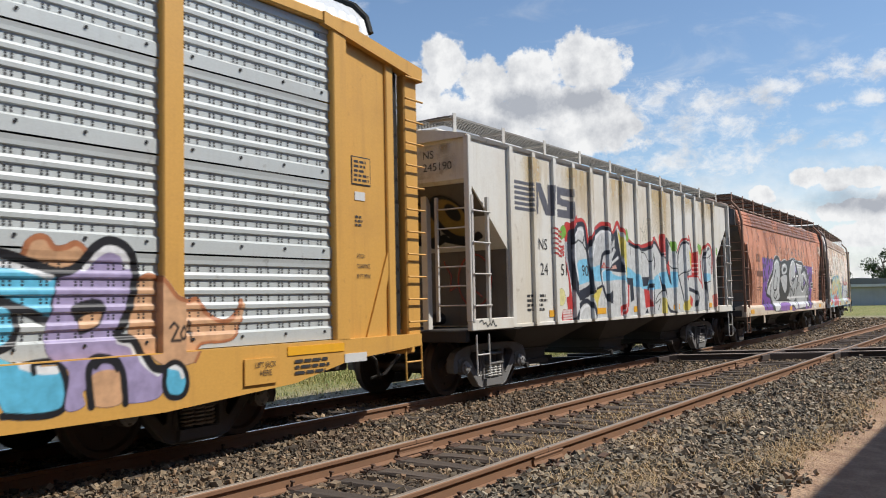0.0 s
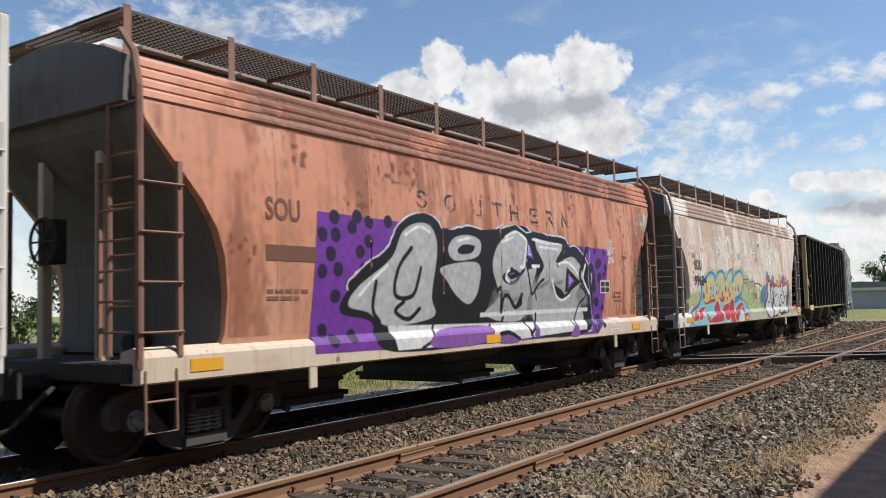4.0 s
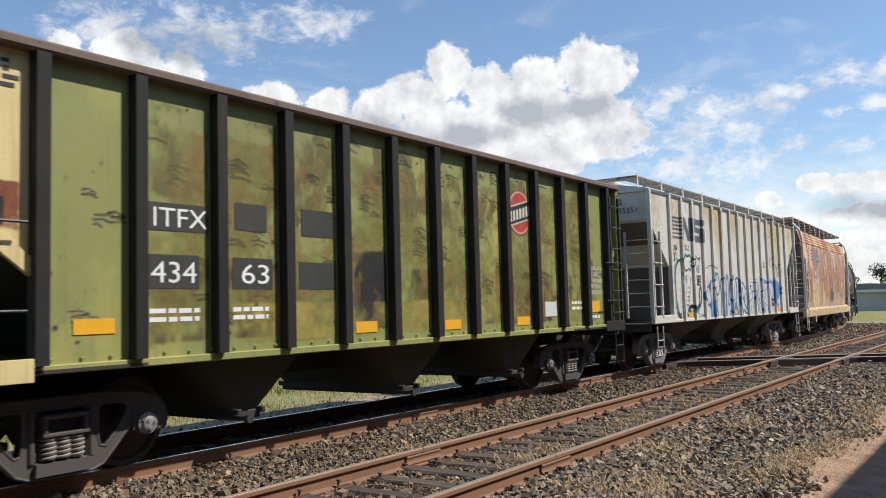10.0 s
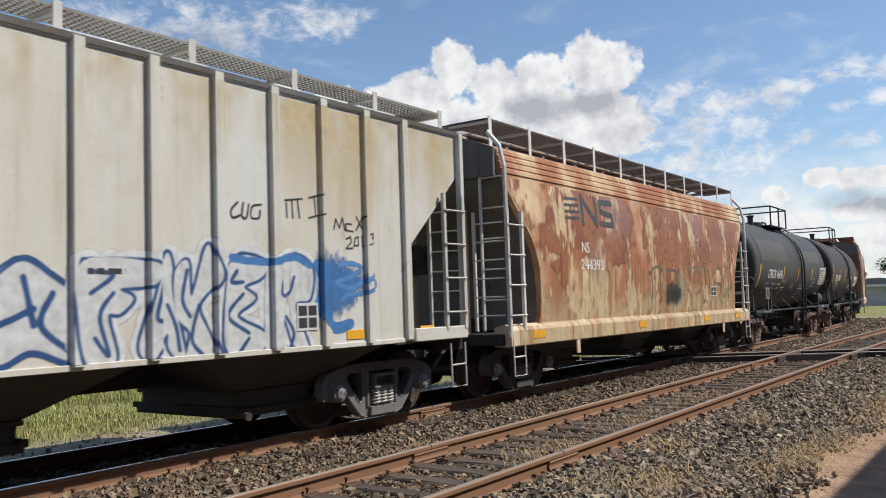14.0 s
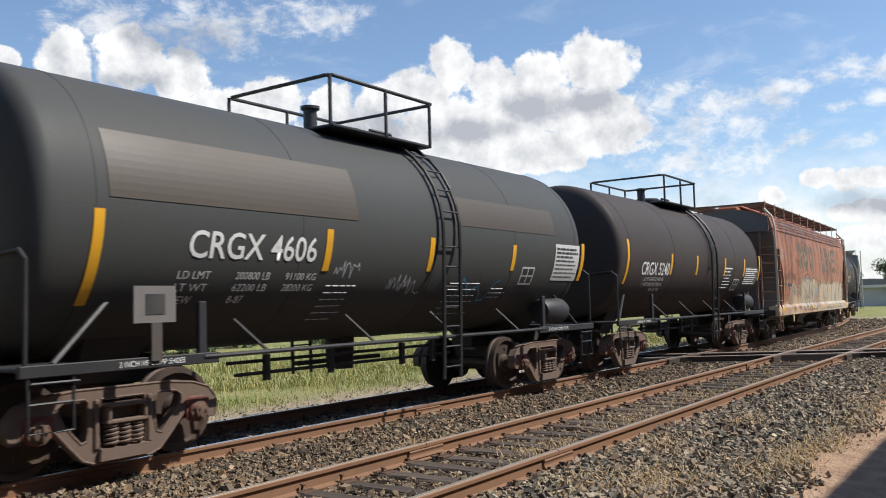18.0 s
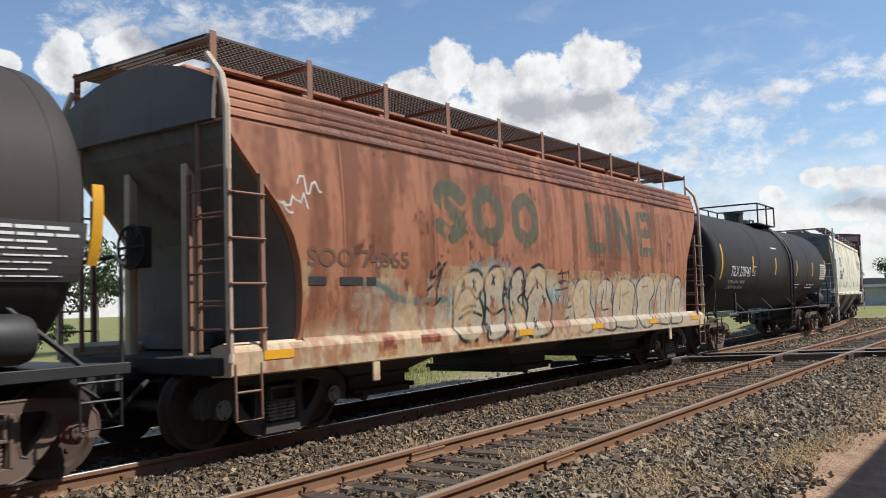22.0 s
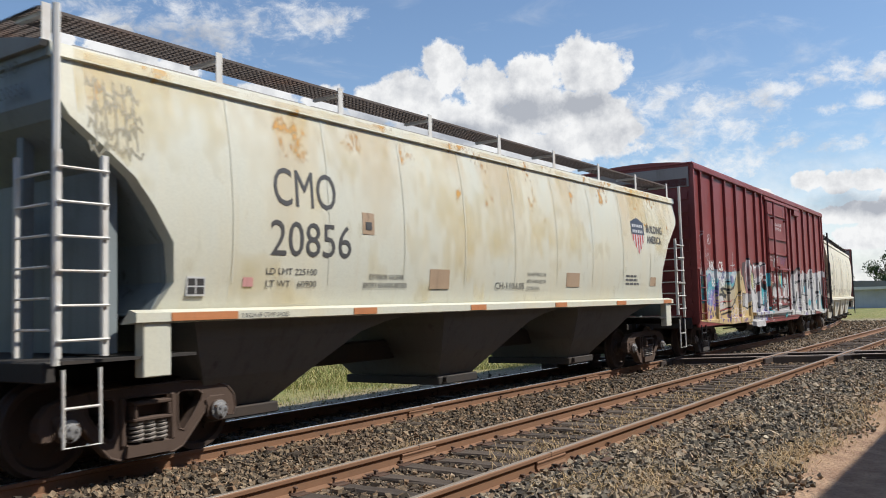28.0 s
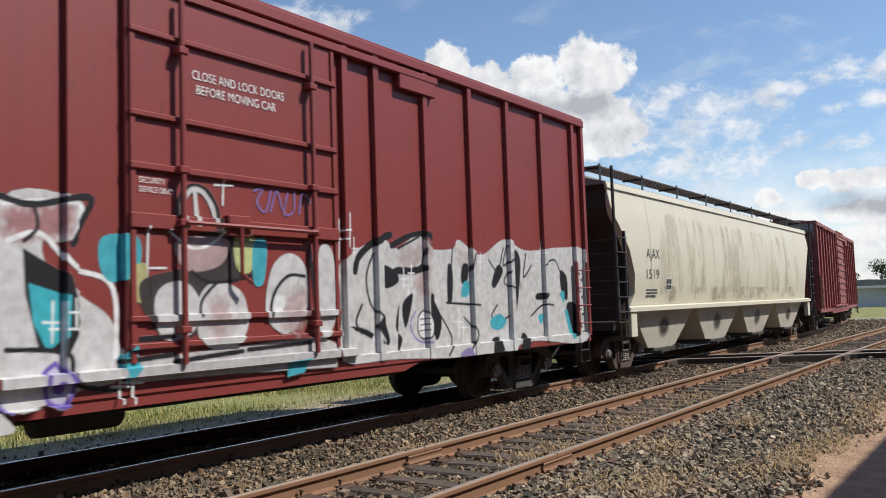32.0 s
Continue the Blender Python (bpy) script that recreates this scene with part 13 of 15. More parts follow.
    lettering(car, "HC596", 97.42 + o, 1.5, 0.12, side, width=0.45)
    for x in (87.0, 95.6, 98.2, 91.5):
        plate(car, x + o, x + 0.42 + o, 0.95, 1.08, -1.624, YELLOW_MARK)



def decor_tank_a(car, hl, side):
    o = -mid_of(car)
    for x, a, b in ((101.45, 1.6, 2.5), (104.58, 1.97, 2.48), (106.73, 2.0, 2.48), (109.05, 2.05, 2.47), (111.6, 1.9, 2.6)):
        plate(car, x - 0.055 + o, x + 0.055 + o, a, b, side, YELLOW_MARK, "reflector_stripe", 0.008)
    plate(car, 101.55 + o, 105.1 + o, 2.62, 3.3, side, PATCH_BROWN, "painted_out_band", 0.006)
    plate(car, 107.3 + o, 110.5 + o, 2.7, 3.15, side, PATCH_BROWN, "painted_out_band", 0.006)
    lettering(car, "CRGX 4606", 102.48 + o, 2.08, 0.29, side, WHITE_LETTER, bold=0.004, width=1.88)
    for k, (a, b, c) in enumerate((("LD LMT", "200800 LB", "91100 KG"), ("LT WT", "62200 LB", "28200 KG"), ("NEW", "8-87", ""))):
        for txt, x, wd in ((a, 102.42, 0.42 if k < 2 else 0.28), (b, 103.2, 0.5 if k < 2 else 0.22), (c, 103.95, 0.5)):
            if txt:
                lettering(car, txt, x + o, 1.86 - 0.13 * k, 0.085, side, WHITE_LETTER, width=wd)
    text_bars(car, 104.7 + o, 105.3 + o, 1.35, 1.85, side, WHITE_LETTER, 6, 4)
    text_bars(car, 107.4 + o, 108.4 + o, 1.35, 1.9, side, WHITE_LETTER, 6, 5)
    text_bars(car, 108.6 + o, 109.1 + o, 1.6, 1.8, side, WHITE_LETTER, 3, 6)
    plate(car, 110.5 + o, 111.45 + o, 1.9, 2.55, side, DATA_WHITE, "data_panel")
    text_bars(car, 110.55 + o, 111.4 + o, 1.95, 2.5, lambda x, z: side(x, z) - 0.006, BLACK_LETTER, 8, 7)
    data_box(car, 109.4 + o, 1.82, 0.42, 0.3, side)
    sp = Spray(104.3 + o, 109.0 + o, 1.3, 2.2, 0.012)
    for i, (x, z) in enumerate(((104.75, 2.0), (105.9, 1.85), (106.2, 1.8), (101.9, 1.7))):
        scrawl(sp, x + o, x + 0.5 + o, z - 0.12, z + 0.1, (0.4, 0.42, 0.42), 0.018, 30 + i, 16)
    scrawl(sp, 107.6 + o, 108.9 + o, 1.5, 1.95, (0.05, 0.2, 0.32), 0.035, 41, 12)
    sp.apply("tag", car, side, "faint chalk tags")
    # placard board on its post
    plate(car, 101.8 + o, 102.28 + o, 1.42, 1.78, -1.5, paint_mat("grey_placard_board", (0.17, 0.16, 0.15), 0.6), "placard_board", 0.012)
    plate(car, 101.93 + o, 102.15 + o, 1.5, 1.7, -1.512, BLACK_LETTER, "placard_slot", 0.006)
    plate(car, 102.0 + o, 102.12 + o, 1.05, 1.42, -1.5, TRUCK_GREY, "placard_post", 0.012)
    lettering(car, "2 INCH HF COMP SHOES", -hl + 1.0, 1.01, 0.055, -1.482, WHITE_LETTER, width=0.75)
    lettering(car, "2 INCH HF COMP SHOES", hl - 1.9, 1.01, 0.055, -1.482, WHITE_LETTER, width=0.75)


def decor_tank_b(car, hl, side):
    o = -mid_of(car)
    for x, a, b in ((113.8, 1.85, 2.8), (116.4, 2.08, 2.57), (118.22, 2.1, 2.58), (120.54, 2.1, 2.58), (122.4, 2.1, 2.6), (124.0, 2.0, 2.75)):
        plate(car, x - 0.055 + o, x + 0.055 + o, a, b, side, YELLOW_MARK, "reflector_stripe", 0.008)
    lettering(car, "CRGX 5240", 114.6 + o, 2.06, 0.29, side, WHITE_LETTER, bold=0.004, width=1.68)
    for k, txt in enumerate(("LD LMT 201600 LB 91450 KG", "LT WT 61400 LB 27850 KG", "NEW 03-1990")):
        lettering(car, txt, 114.85 + (0.55 if k == 2 else 0) + o, 1.93 - 0.12 * k, 0.08, side, WHITE_LETTER, width=1.2 if k < 2 else 0.6)
    text_bars(car, 120.6 + o, 121.3 + o, 1.75, 2.35, side, WHITE_LETTER, 7, 4)
    p = plate(car, 122.5 + o, 123.9 + o, 1.85, 2.38, side, paint_mat("grey_data_panel", (0.09, 0.09, 0.09), 0.5), "data_panel")
    text_bars(car, 122.55 + o, 123.85 + o, 1.88, 2.35, lambda x, z: side(x, z) - 0.006, WHITE_LETTER, 8, 7)
    data_box(car, 121.6 + o, 1.7, 0.5, 0.32, side)
    lettering(car, "2 INCH HF COMP SHOES", -hl + 1.0, 1.01, 0.055, -1.482, WHITE_LETTER, width=0.75)


def decor_soo(car, hl, side):
    o = -mid_of(car)
    x0, x1 = -hl + 0.3, hl - 0.3
    washes(car, hl, side, (0.20, 0.075, 0.045), (0.50, 0.22, 0.11), (0.15, 0.055, 0.035), (0.20, 0.085, 0.055), 215, 0.4, 0.4)
    sp = Spray(x0, x1, 0.86, 3.6, 0.015, o)
    green = (0.09, 0.17, 0.115)
    sp.words("SOO", (129.3, 130.35, 131.5), 2.56, 3.26, 0.68, 0.25, green)
    sp.words("LINE", (134.28, 134.84, 135.6, 136.74), 2.55, 3.32, 0.66, 0.2, green)
    sp.wear(0.3, 61)
    sp.c[..., 3] *= 0.5
    sp.over(0.85 * np.clip((1.5 - sp.Z + 0.5 * (vnoise(sp.X * 1.3, sp.Z * 1.1, 611) - 0.5) + 0.25 * (vnoise(sp.X * 5.0, sp.Z * 4.0, 612) - 0.5)) * 3.0, 0, 1), (0.60, 0.47, 0.32))
    smudge(sp, x0, x1, 1.15, 2.0, (0.50, 0.41, 0.31), 0.62, 62, 1.8, 1.0, 2.5, 0.7)
    smudge(sp, x0, x1, 2.2, 3.6, (0.16, 0.085, 0.065), 0.5, 63, 1.2, 0.4, 1.2, 0.2)
    smudge(sp, x0, x1, 0.86, 1.2, (0.36, 0.15, 0.06), 0.55, 64, 2.0, 2.0)
    for xa, xb, za, zb in ((127.96, 128.24, 0.98, 1.14), (128.77, 129.23, 1.02, 1.14)):
        sp.poly([(xa + o, za), (xb + o, za), (xb + o, zb), (xa + o, zb)], (0.20, 0.05, 0.03))
        for k in range(4):
            sp.line([(xa + 0.06 * k + 0.04 + o, za), (xa + 0.06 * k + 0.04 + o, za - 0.06 - 0.03 * (k % 2))], 0.03, (0.40, 0.16, 0.08))
    paint_soo(sp)
    rust = 0.5 * vnoise(sp.X * 2.0, sp.Z * 1.5, 621) + 0.3 * vnoise(sp.X * 9.0, sp.Z * 3.0, 622) + 0.2 * vnoise(sp.X * 24.0, sp.Z * 14.0, 623)
    sp.over(0.6 * np.clip((rust - 0.52) * 7, 0, 1) * (sp.Z < 2.1), (0.58, 0.40, 0.22)).over(0.7 * np.clip((0.41 - rust) * 9, 0, 1) * (sp.Z < 1.9), (0.36, 0.15, 0.07))
    for k in range(3):
        scrawl(sp, 126.0 + 0.25 * k + o, 126.45 + 0.25 * k + o, 2.55 + 0.15 * k, 2.8 + 0.15 * k, (0.66, 0.58, 0.48), 0.03, 69 + k, 9)
    lim = np.interp(sp.Z, [0.8, 1.16, 1.17, 2.1, 2.7, 3.3, 3.6], [hl - 0.3, hl - 0.3, hl - 1.18, hl - 1.14, hl - 0.86, hl - 0.32, hl - 0.16])
    sp.erase(1.0 * (np.abs(sp.X) > lim))
    sp.apply("graffiti", car, side, "worn green letters, grey graffiti and rust")
    lettering(car, "SOO 74365", 126.62 + o, 2.05, 0.22, side, RAIL_RUST_TEXT, bold=0.006, width=1.95)
    for a, b in ((126.65, 126.95), (127.2, 127.62), (127.7, 127.88)):
        plate(car, a + o, b + o, 1.82, 1.92, lambda x, z: side(x, z) - 0.004, BLACK_LETTER)
    for x in (131.4, 134.16, 136.98, 139.7, 125.9):
        plate(car, x + o, x + 0.45 + o, 1.0, 1.1, -1.626, YELLOW_MARK)


def decor_tank_c(car, hl, side):
    o = -mid_of(car)
    for x, a, b in ((142.72, 2.0, 2.97), (145.87, 2.23, 2.72), (148.74, 2.2, 2.74), (151.87, 2.2, 2.74), (154.61, 2.2, 2.74), (157.1, 2.1, 2.9)):
        plate(car, x - 0.055 + o, x + 0.055 + o, a, b, side, YELLOW_MARK, "reflector_stripe", 0.008)
    lettering(car, "TILX 270743", 143.65 + o, 2.1, 0.3, side, WHITE_LETTER, bold=0.003, width=1.98)
    for k, (a, b) in enumerate((("LD LMT 210600 LB", "95500 KG"), ("LT WT 75400 LB", "34200 KG"))):
        lettering(car, a, 143.6 + o, 1.9 - 0.15 * k, 0.085, side, WHITE_LETTER, width=1.0)
        lettering(car, b, 144.75 + o, 1.9 - 0.15 * k, 0.085, side, WHITE_LETTER, width=0.5)
    p = plate(car, 145.95 + o, 146.22 + o, 2.13, 2.42, side, WHITE_LETTER, "plate_mark")
    plate(p, 145.975 + o, 146.195 + o, 2.155, 2.395, side, TANK_BLACK, "field", 0.009)
    lettering(p, "C", 146.04 + o, 2.18, 0.11, lambda x, z: side(x, z) - 0.008, WHITE_LETTER)
    plate(car, 148.5 + o, 149.2 + o, 3.06, 3.1, side, WHITE_LETTER, "small_print")
    plate(car, 156.1 + o, 157.0 + o, 2.1, 2.7, side, DATA_WHITE, "data_panel")
    text_bars(car, 156.15 + o, 156.95 + o, 2.15, 2.65, lambda x, z: side(x, z) - 0.006, BLACK_LETTER, 7, 7)
    text_bars(car, 151.9 + o, 152.9 + o, 1.75, 1.95, side, WHITE_LETTER, 2, 8)
    text_bars(car, 154.0 + o, 155.5 + o, 1.75, 1.95, side, WHITE_LETTER, 2, 9)
    lettering(car, "2 INCH HF COMP SHOES", -hl + 1.2, 1.01, 0.055, -1.482, WHITE_LETTER, width=0.75)


def decor_cream(car, hl, side):
    o = -mid_of(car)
    sp = Spray(159.0 + o, 174.6 + o, 1.6, 4.0, 0.026)
    n = 0.5 * vnoise(sp.X * 0.9, sp.Z * 1.1, 72) + 0.3 * vnoise(sp.X * 2.7, sp.Z * 2.4, 73) + 0.2 * vnoise(sp.X * 9, sp.Z * 5, 74)
    sp.over(0.3 * np.clip((n - 0.52 + 0.09 * (sp.Z - 3.0)) * 3.5, 0, 1), (0.78, 0.58, 0.20))
    fine = 0.5 * vnoise(sp.X * 3.0, sp.Z * 2.2, 75) + 0.3 * vnoise(sp.X * 12, sp.Z * 9, 76) + 0.2 * vnoise(sp.X * 30, sp.Z * 22, 77)
    sp.over(0.65 * np.clip((fine - 0.66 + 0.2 * (sp.Z - 3.55)) * 6, 0, 1), (0.72, 0.36, 0.06))
    lim = np.interp(sp.Z, [1.6, 2.3, 2.6, 2.9, 3.2, 3.5, 4.0], [hl - 1.36, hl - 1.34, hl - 1.12, hl - 0.86, hl - 0.5, hl - 0.2, hl - 0.16])
    sp.erase(1.0 * (np.abs(sp.X) > lim))
    sp.apply("rust_stain", car, side, "amber rust stains", 0.003)
    top_stain(car, 159.1 + o, 174.7 + o, 3.98, (0.74, 0.46, 0.14), 171, side, 0.26, lambda z: np.interp(z, [2.0, 2.6, 2.9, 3.2, 3.5, 4.0], [hl - 1.34, hl - 1.12, hl - 0.86, hl - 0.5, hl - 0.2, hl - 0.16]), 1.7)
    sp = Spray(159.05 + o, 159.8 + o, 2.85, 3.9, 0.012)
    for k in range(4):
        scrawl(sp, 159.1 + o, 159.7 + o, 3.58 - 0.2 * k, 3.76 - 0.2 * k, (0.40, 0.37, 0.27), 0.014, 80 + k, 26)
    for k in range(5):
        sp.line([(159.18 + 0.11 * k + o, 3.1), (159.2 + 0.1 * k + o, 3.75)], 0.012, (0.40, 0.37, 0.27))
    sp.apply("tag", car, side, "thin pale tag")
    grey = paint_mat("dark_grey_lettering", (0.085, 0.085, 0.085), 0.5, bump=0.0)
    lettering(car, "CMO", 161.38 + o, 2.74, 0.46, side, grey, bold=0.0, width=1.05)
    lettering(car, "20856", 161.32 + o, 2.16, 0.42, side, grey, bold=0.0, width=1.38)
    lettering(car, "LD LMT 225100", 161.28 + o, 1.94, 0.075, side, grey, width=0.82)
    lettering(car, "LT WT   60900", 161.28 + o, 1.80, 0.075, side, grey, width=0.82)
    tan = paint_mat("tan_label", (0.42, 0.30, 0.20), 0.6, bump=0.0)
    for x0, x1, z0, z1 in ((162.94, 163.18, 2.48, 2.76), (164.45, 164.95, 1.78, 2.06), (168.8, 169.35, 1.82, 2.08)):
        plate(car, x0 + o, x1 + o, z0, z1, side, tan, "label")
    plate(car, 163.0 + o, 163.12 + o, 2.54, 2.64, lambda x, z: side(x, z) - 0.006, grey, "label_print")
    for k, txt in enumerate(("DO NOT MOVE CAR", "WITH HATCHES OR", "GATES OPEN")):
        lettering(car, txt, 167.3 + o, 2.0 - 0.12 * k, 0.065, side, grey, width=0.68 if k < 2 else 0.45)
    lettering(car, "CH-110-L05", 166.25 + o, 1.78, 0.11, side, grey, width=0.95)
    data_box(car, 160.2 + o, 1.7, 0.24, 0.2, side)
    plate(car, 160.95 + o, 161.1 + o, 1.8, 1.9, side, paint_mat("pink_sticker", (0.6, 0.3, 0.28), 0.6, bump=0.0), "sticker")
    # striped shield badge in plain shapes
    sp = Spray(171.9 + o, 172.8 + o, 2.5, 3.4, 0.01)
    sp.poly([(171.98 + o, 3.25), (172.35 + o, 3.36), (172.72 + o, 3.25), (172.7 + o, 2.9), (172.35 + o, 2.55), (172.0 + o, 2.9)], (0.6, 0.6, 0.6))
    for k in range(5):
        x = 172.06 + 0.135 * k + o
        sp.over(sp.inside([(171.98 + o, 2.98), (172.72 + o, 2.98), (172.7 + o, 2.88), (172.35 + o, 2.55), (172.0 + o, 2.88)]) * (np.abs(sp.X - x) < 0.035), (0.5, 0.06, 0.04))
    sp.poly([(171.98 + o, 3.25), (172.35 + o, 3.36), (172.72 + o, 3.25), (172.72 + o, 2.98), (171.98 + o, 2.98)], (0.06, 0.07, 0.10))
    for z in (3.17, 3.05):
        for k in range(6):
            sp.poly([(172.06 + 0.1 * k + o, z - 0.03), (172.13 + 0.1 * k + o, z - 0.03), (172.13 + 0.1 * k + o, z + 0.03), (172.06 + 0.1 * k + o, z + 0.03)], (0.6, 0.6, 0.6))
    sp.apply("shield_badge", car, side, "red, white and dark blue striped shield")
    lettering(car, "BUILDING", 172.85 + o, 3.06, 0.17, side, grey, width=0.98, bold=0.006)
    lettering(car, "AMERICA", 172.85 + o, 2.82, 0.17, side, grey, width=0.9, bold=0.006)
    text_bars(car, 171.6 + o, 172.4 + o, 1.85, 2.1, side, grey, 3, 6)
    plate(car, 173.0 + o, 173.35 + o, 1.85, 2.05, side, tan, "label")
    sticker = paint_mat("orange_reflector", (0.55, 0.22, 0.09), 0.5, bump=0.0)
    for x0, x1 in ((159.95, 160.8), (162.69, 163.14), (165.39, 165.83), (168.17, 168.62), (170.9, 171.38), (173.6, 174.1)):
        plate(car, x0 + o, x1 + o, 1.455, 1.535, -1.624, sticker, "reflector")
    for txt, zz, sz, wd in (("CMO", 3.80, 0.13, 0.34), ("20856", 3.58, 0.13, 0.44)):
        end_lettering(car, txt, -0.62, zz, sz, -hl + 0.06, grey, wd)
    lettering(car, "EXTERIOR VALSPAR", 163.1 + o, 1.9, 0.07, side, grey, width=0.72)
    lettering(car, "EPOXY EEA0090-89T603", 162.98 + o, 1.79, 0.07, side, grey, width=0.92)
    lettering(car, "2 INCH HF COMP SHOES", 160.85 + o, 1.465, 0.05, -1.622, grey, width=0.7)


def decor_box(car, hl, hw):
    o = -mid_of(car)
    door = (-1.16, 1.8)
    ribs = [x + o for x in RED_RIBS]
    rib = rib_side(hw, 0.07, ribs, 0.05)

    def side(x, z):
        x, z = np.asarray(x), np.asarray(z)
        y = rib(x, z)
        y = np.where((x > door[0] - 0.02) & (x < door[1] + 0.02), -(hw + 0.08), y)
        bars = np.min(np.abs(z[..., None] - np.array([b for b, h in DOOR_BARS])) - np.array([h for b, h in DOOR_BARS]), axis=-1) < 0.006
        y = np.where((x > door[0]) & (x < door[1]) & bars, -(hw + 0.122), y)
        y = np.where((z < 0.79), -(hw + 0.034), y)
        return np.where((z < 0.975) & (z >= 0.79), np.minimum(y, -(hw + 0.055)), np.where((z < 1.075) & (x > door[0] - 2.3) & (x < door[1] + 0.3), -(hw + 0.135), y))

    sp = Spray(-hl + 0.1, hl - 0.1, 0.62, 2.95, 0.012, o)
    paint_box(sp)
    sp.wear(0.15, 88, 12.0, 1.6)
    sp.erase(1.0 * ((sp.Z < 0.8) & ((sp.X < door[0] - 2.6 - (0.8 - 0.62)) | (sp.X > door[1] + 1.3))))
    sp.apply("graffiti", car, side, "silver, black and turquoise graffiti")
    sp = Spray(-hl + 0.2, 178.2 + o, 2.2, 3.8, 0.011, o)
    paint_box_tag(sp)
    sp.apply("tag", car, side, "thin white tags")
    sp = Spray(183.9 + o, 187.5 + o, 2.1, 3.3, 0.012, o)
    paint_door_tag(sp)
    sp.apply("tag", car, side, "painted ring and tags on the door")
    lettering(car, "NK", 177.31 + o, 2.31, 0.25, -hw - 0.004, WHITE_LETTER, bold=0.008, width=0.46)
    lettering(car, "CR", 178.19 + o, 2.31, 0.25, -hw - 0.004, WHITE_LETTER, bold=0.008, width=0.44)
    lettering(car, "65", 177.46 + o, 1.86, 0.22, -hw - 0.012, WHITE_LETTER, width=0.34, bold=0.008)
    lettering(car, "749", 178.15 + o, 1.87, 0.22, -hw - 0.012, WHITE_LETTER, width=0.5, bold=0.008)
    y = -hw - 0.078
    lettering(car, "CLOSE AND LOCK DOORS", 184.61 + o, 3.97, 0.1, y, WHITE_LETTER, width=1.3)
    lettering(car, "BEFORE MOVING CAR", 184.66 + o, 3.82, 0.1, y, WHITE_LETTER, width=1.12)
    lettering(car, "SECURITY", 183.97 + o, 2.83, 0.06, y, WHITE_LETTER, width=0.3)
    lettering(car, "DEVICE ONLY", 183.97 + o, 2.74, 0.06, y, WHITE_LETTER, width=0.4)
    lettering(car, "OPEN", 185.24 + o, 2.3, 0.06, y, WHITE_LETTER, width=0.2)


def decor_sand(car, hl, side):
    o = -mid_of(car)
    lettering(car, "AJAX", 196.9 + o, 2.48, 0.22, side, width=0.8)
    lettering(car, "1519", 196.8 + o, 2.02, 0.22, side, width=0.75)
    text_bars(car, 196.9 + o, 197.6 + o, 1.6, 1.8, side, BLACK_LETTER, 3, 3)
    sp = Spray(195.9 + o, 213.0 + o, 1.45, 3.8, 0.035)
    smudge(sp, 196 + o, 213 + o, 1.45, 3.8, (0.60, 0.54, 0.42), 0.56, 101, 2.2, 0.5, 1.6, 0.45)
    smudge(sp, 196 + o, 213 + o, 1.45, 1.9, (0.42, 0.34, 0.25), 0.52, 102, 2.2, 1.5, 2.0, 0.6)
    for k in range(8):
        x = 198.5 + 1.7 * k + o
        sp.over(0.4 * sp.edge(sp.dist([(x, 1.5), (x + 0.05, 2.1)]), 0.02), (0.4, 0.36, 0.27))
    lim = np.interp(sp.Z, [1.4, 2.3, 2.6, 2.9, 3.2, 3.5, 4.0], [hl - 1.16, hl - 1.14, hl - 0.92, hl - 0.7, hl - 0.4, hl - 0.2, hl - 0.16])
    sp.erase(1.0 * (np.abs(sp.X) > lim))
    sp.apply("dust_streak", car, side)
    # dark patch in the middle of each bay's front sheet
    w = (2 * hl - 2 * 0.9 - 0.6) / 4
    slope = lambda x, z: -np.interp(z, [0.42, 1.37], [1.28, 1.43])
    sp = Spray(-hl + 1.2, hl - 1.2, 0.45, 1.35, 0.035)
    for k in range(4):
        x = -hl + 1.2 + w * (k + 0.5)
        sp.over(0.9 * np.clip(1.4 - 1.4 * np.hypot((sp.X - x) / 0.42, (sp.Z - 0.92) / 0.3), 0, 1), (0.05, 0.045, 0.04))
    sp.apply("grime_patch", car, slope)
    data_box(car, 198.1 + o, 1.75, 0.35, 0.3, side)


def head_lettering(car, hl, rows):
    """Small white words on the dished head of a tank."""
    def head(y, z):
        q = np.clip(np.hypot(y, z - 2.56) / 1.5, 0, 1)
        return -(hl - 0.42) - 0.33 * np.maximum(0.0, 1 - q ** 3.704) ** 0.27
    dim = paint_mat("dusty_white_lettering", (0.62, 0.62, 0.60), 0.7, bump=0.0)
    for text, y, z, size, width in rows:
        end_lettering(car, text, y, z, size, head, dim, width)


# ---- sleepers, fastenings and the crossing track ----
def sleeper_geo(seed, w=0.23, ln=2.55, d=0.16):
    """A weathered sleeper along y: worn edges, split ends, a slightly bowed top."""
    rnd = random.Random(seed)
    g = Geo()
    n = 9
    vs = []
    for i in range(n):
        y = -ln / 2 + ln * i / (n - 1)
        a, b, c = (rnd.uniform(-0.008, 0.008) for _ in range(3))
        e = 0.018 + rnd.uniform(0, 0.014)
        top = rnd.uniform(-0.008, 0.004)
        vs += [(-w / 2 + a, y, -d), (w / 2 + b, y, -d), (w / 2 + b, y, top - e), (w / 2 - e + c, y, top), (c * 0.5, y, top - 0.006), (-w / 2 + e + c, y, top), (-w / 2 + a, y, top - e)]
    m = 7
    fs = [(i * m + k, i * m + (k + 1) % m, (i + 1) * m + (k + 1) % m, (i + 1) * m + k) for i in range(n - 1) for k in range(m)]
    fs += [tuple(range(m))[::-1], tuple((n - 1) * m + k for k in range(m))]
    return g.add(vs, fs)


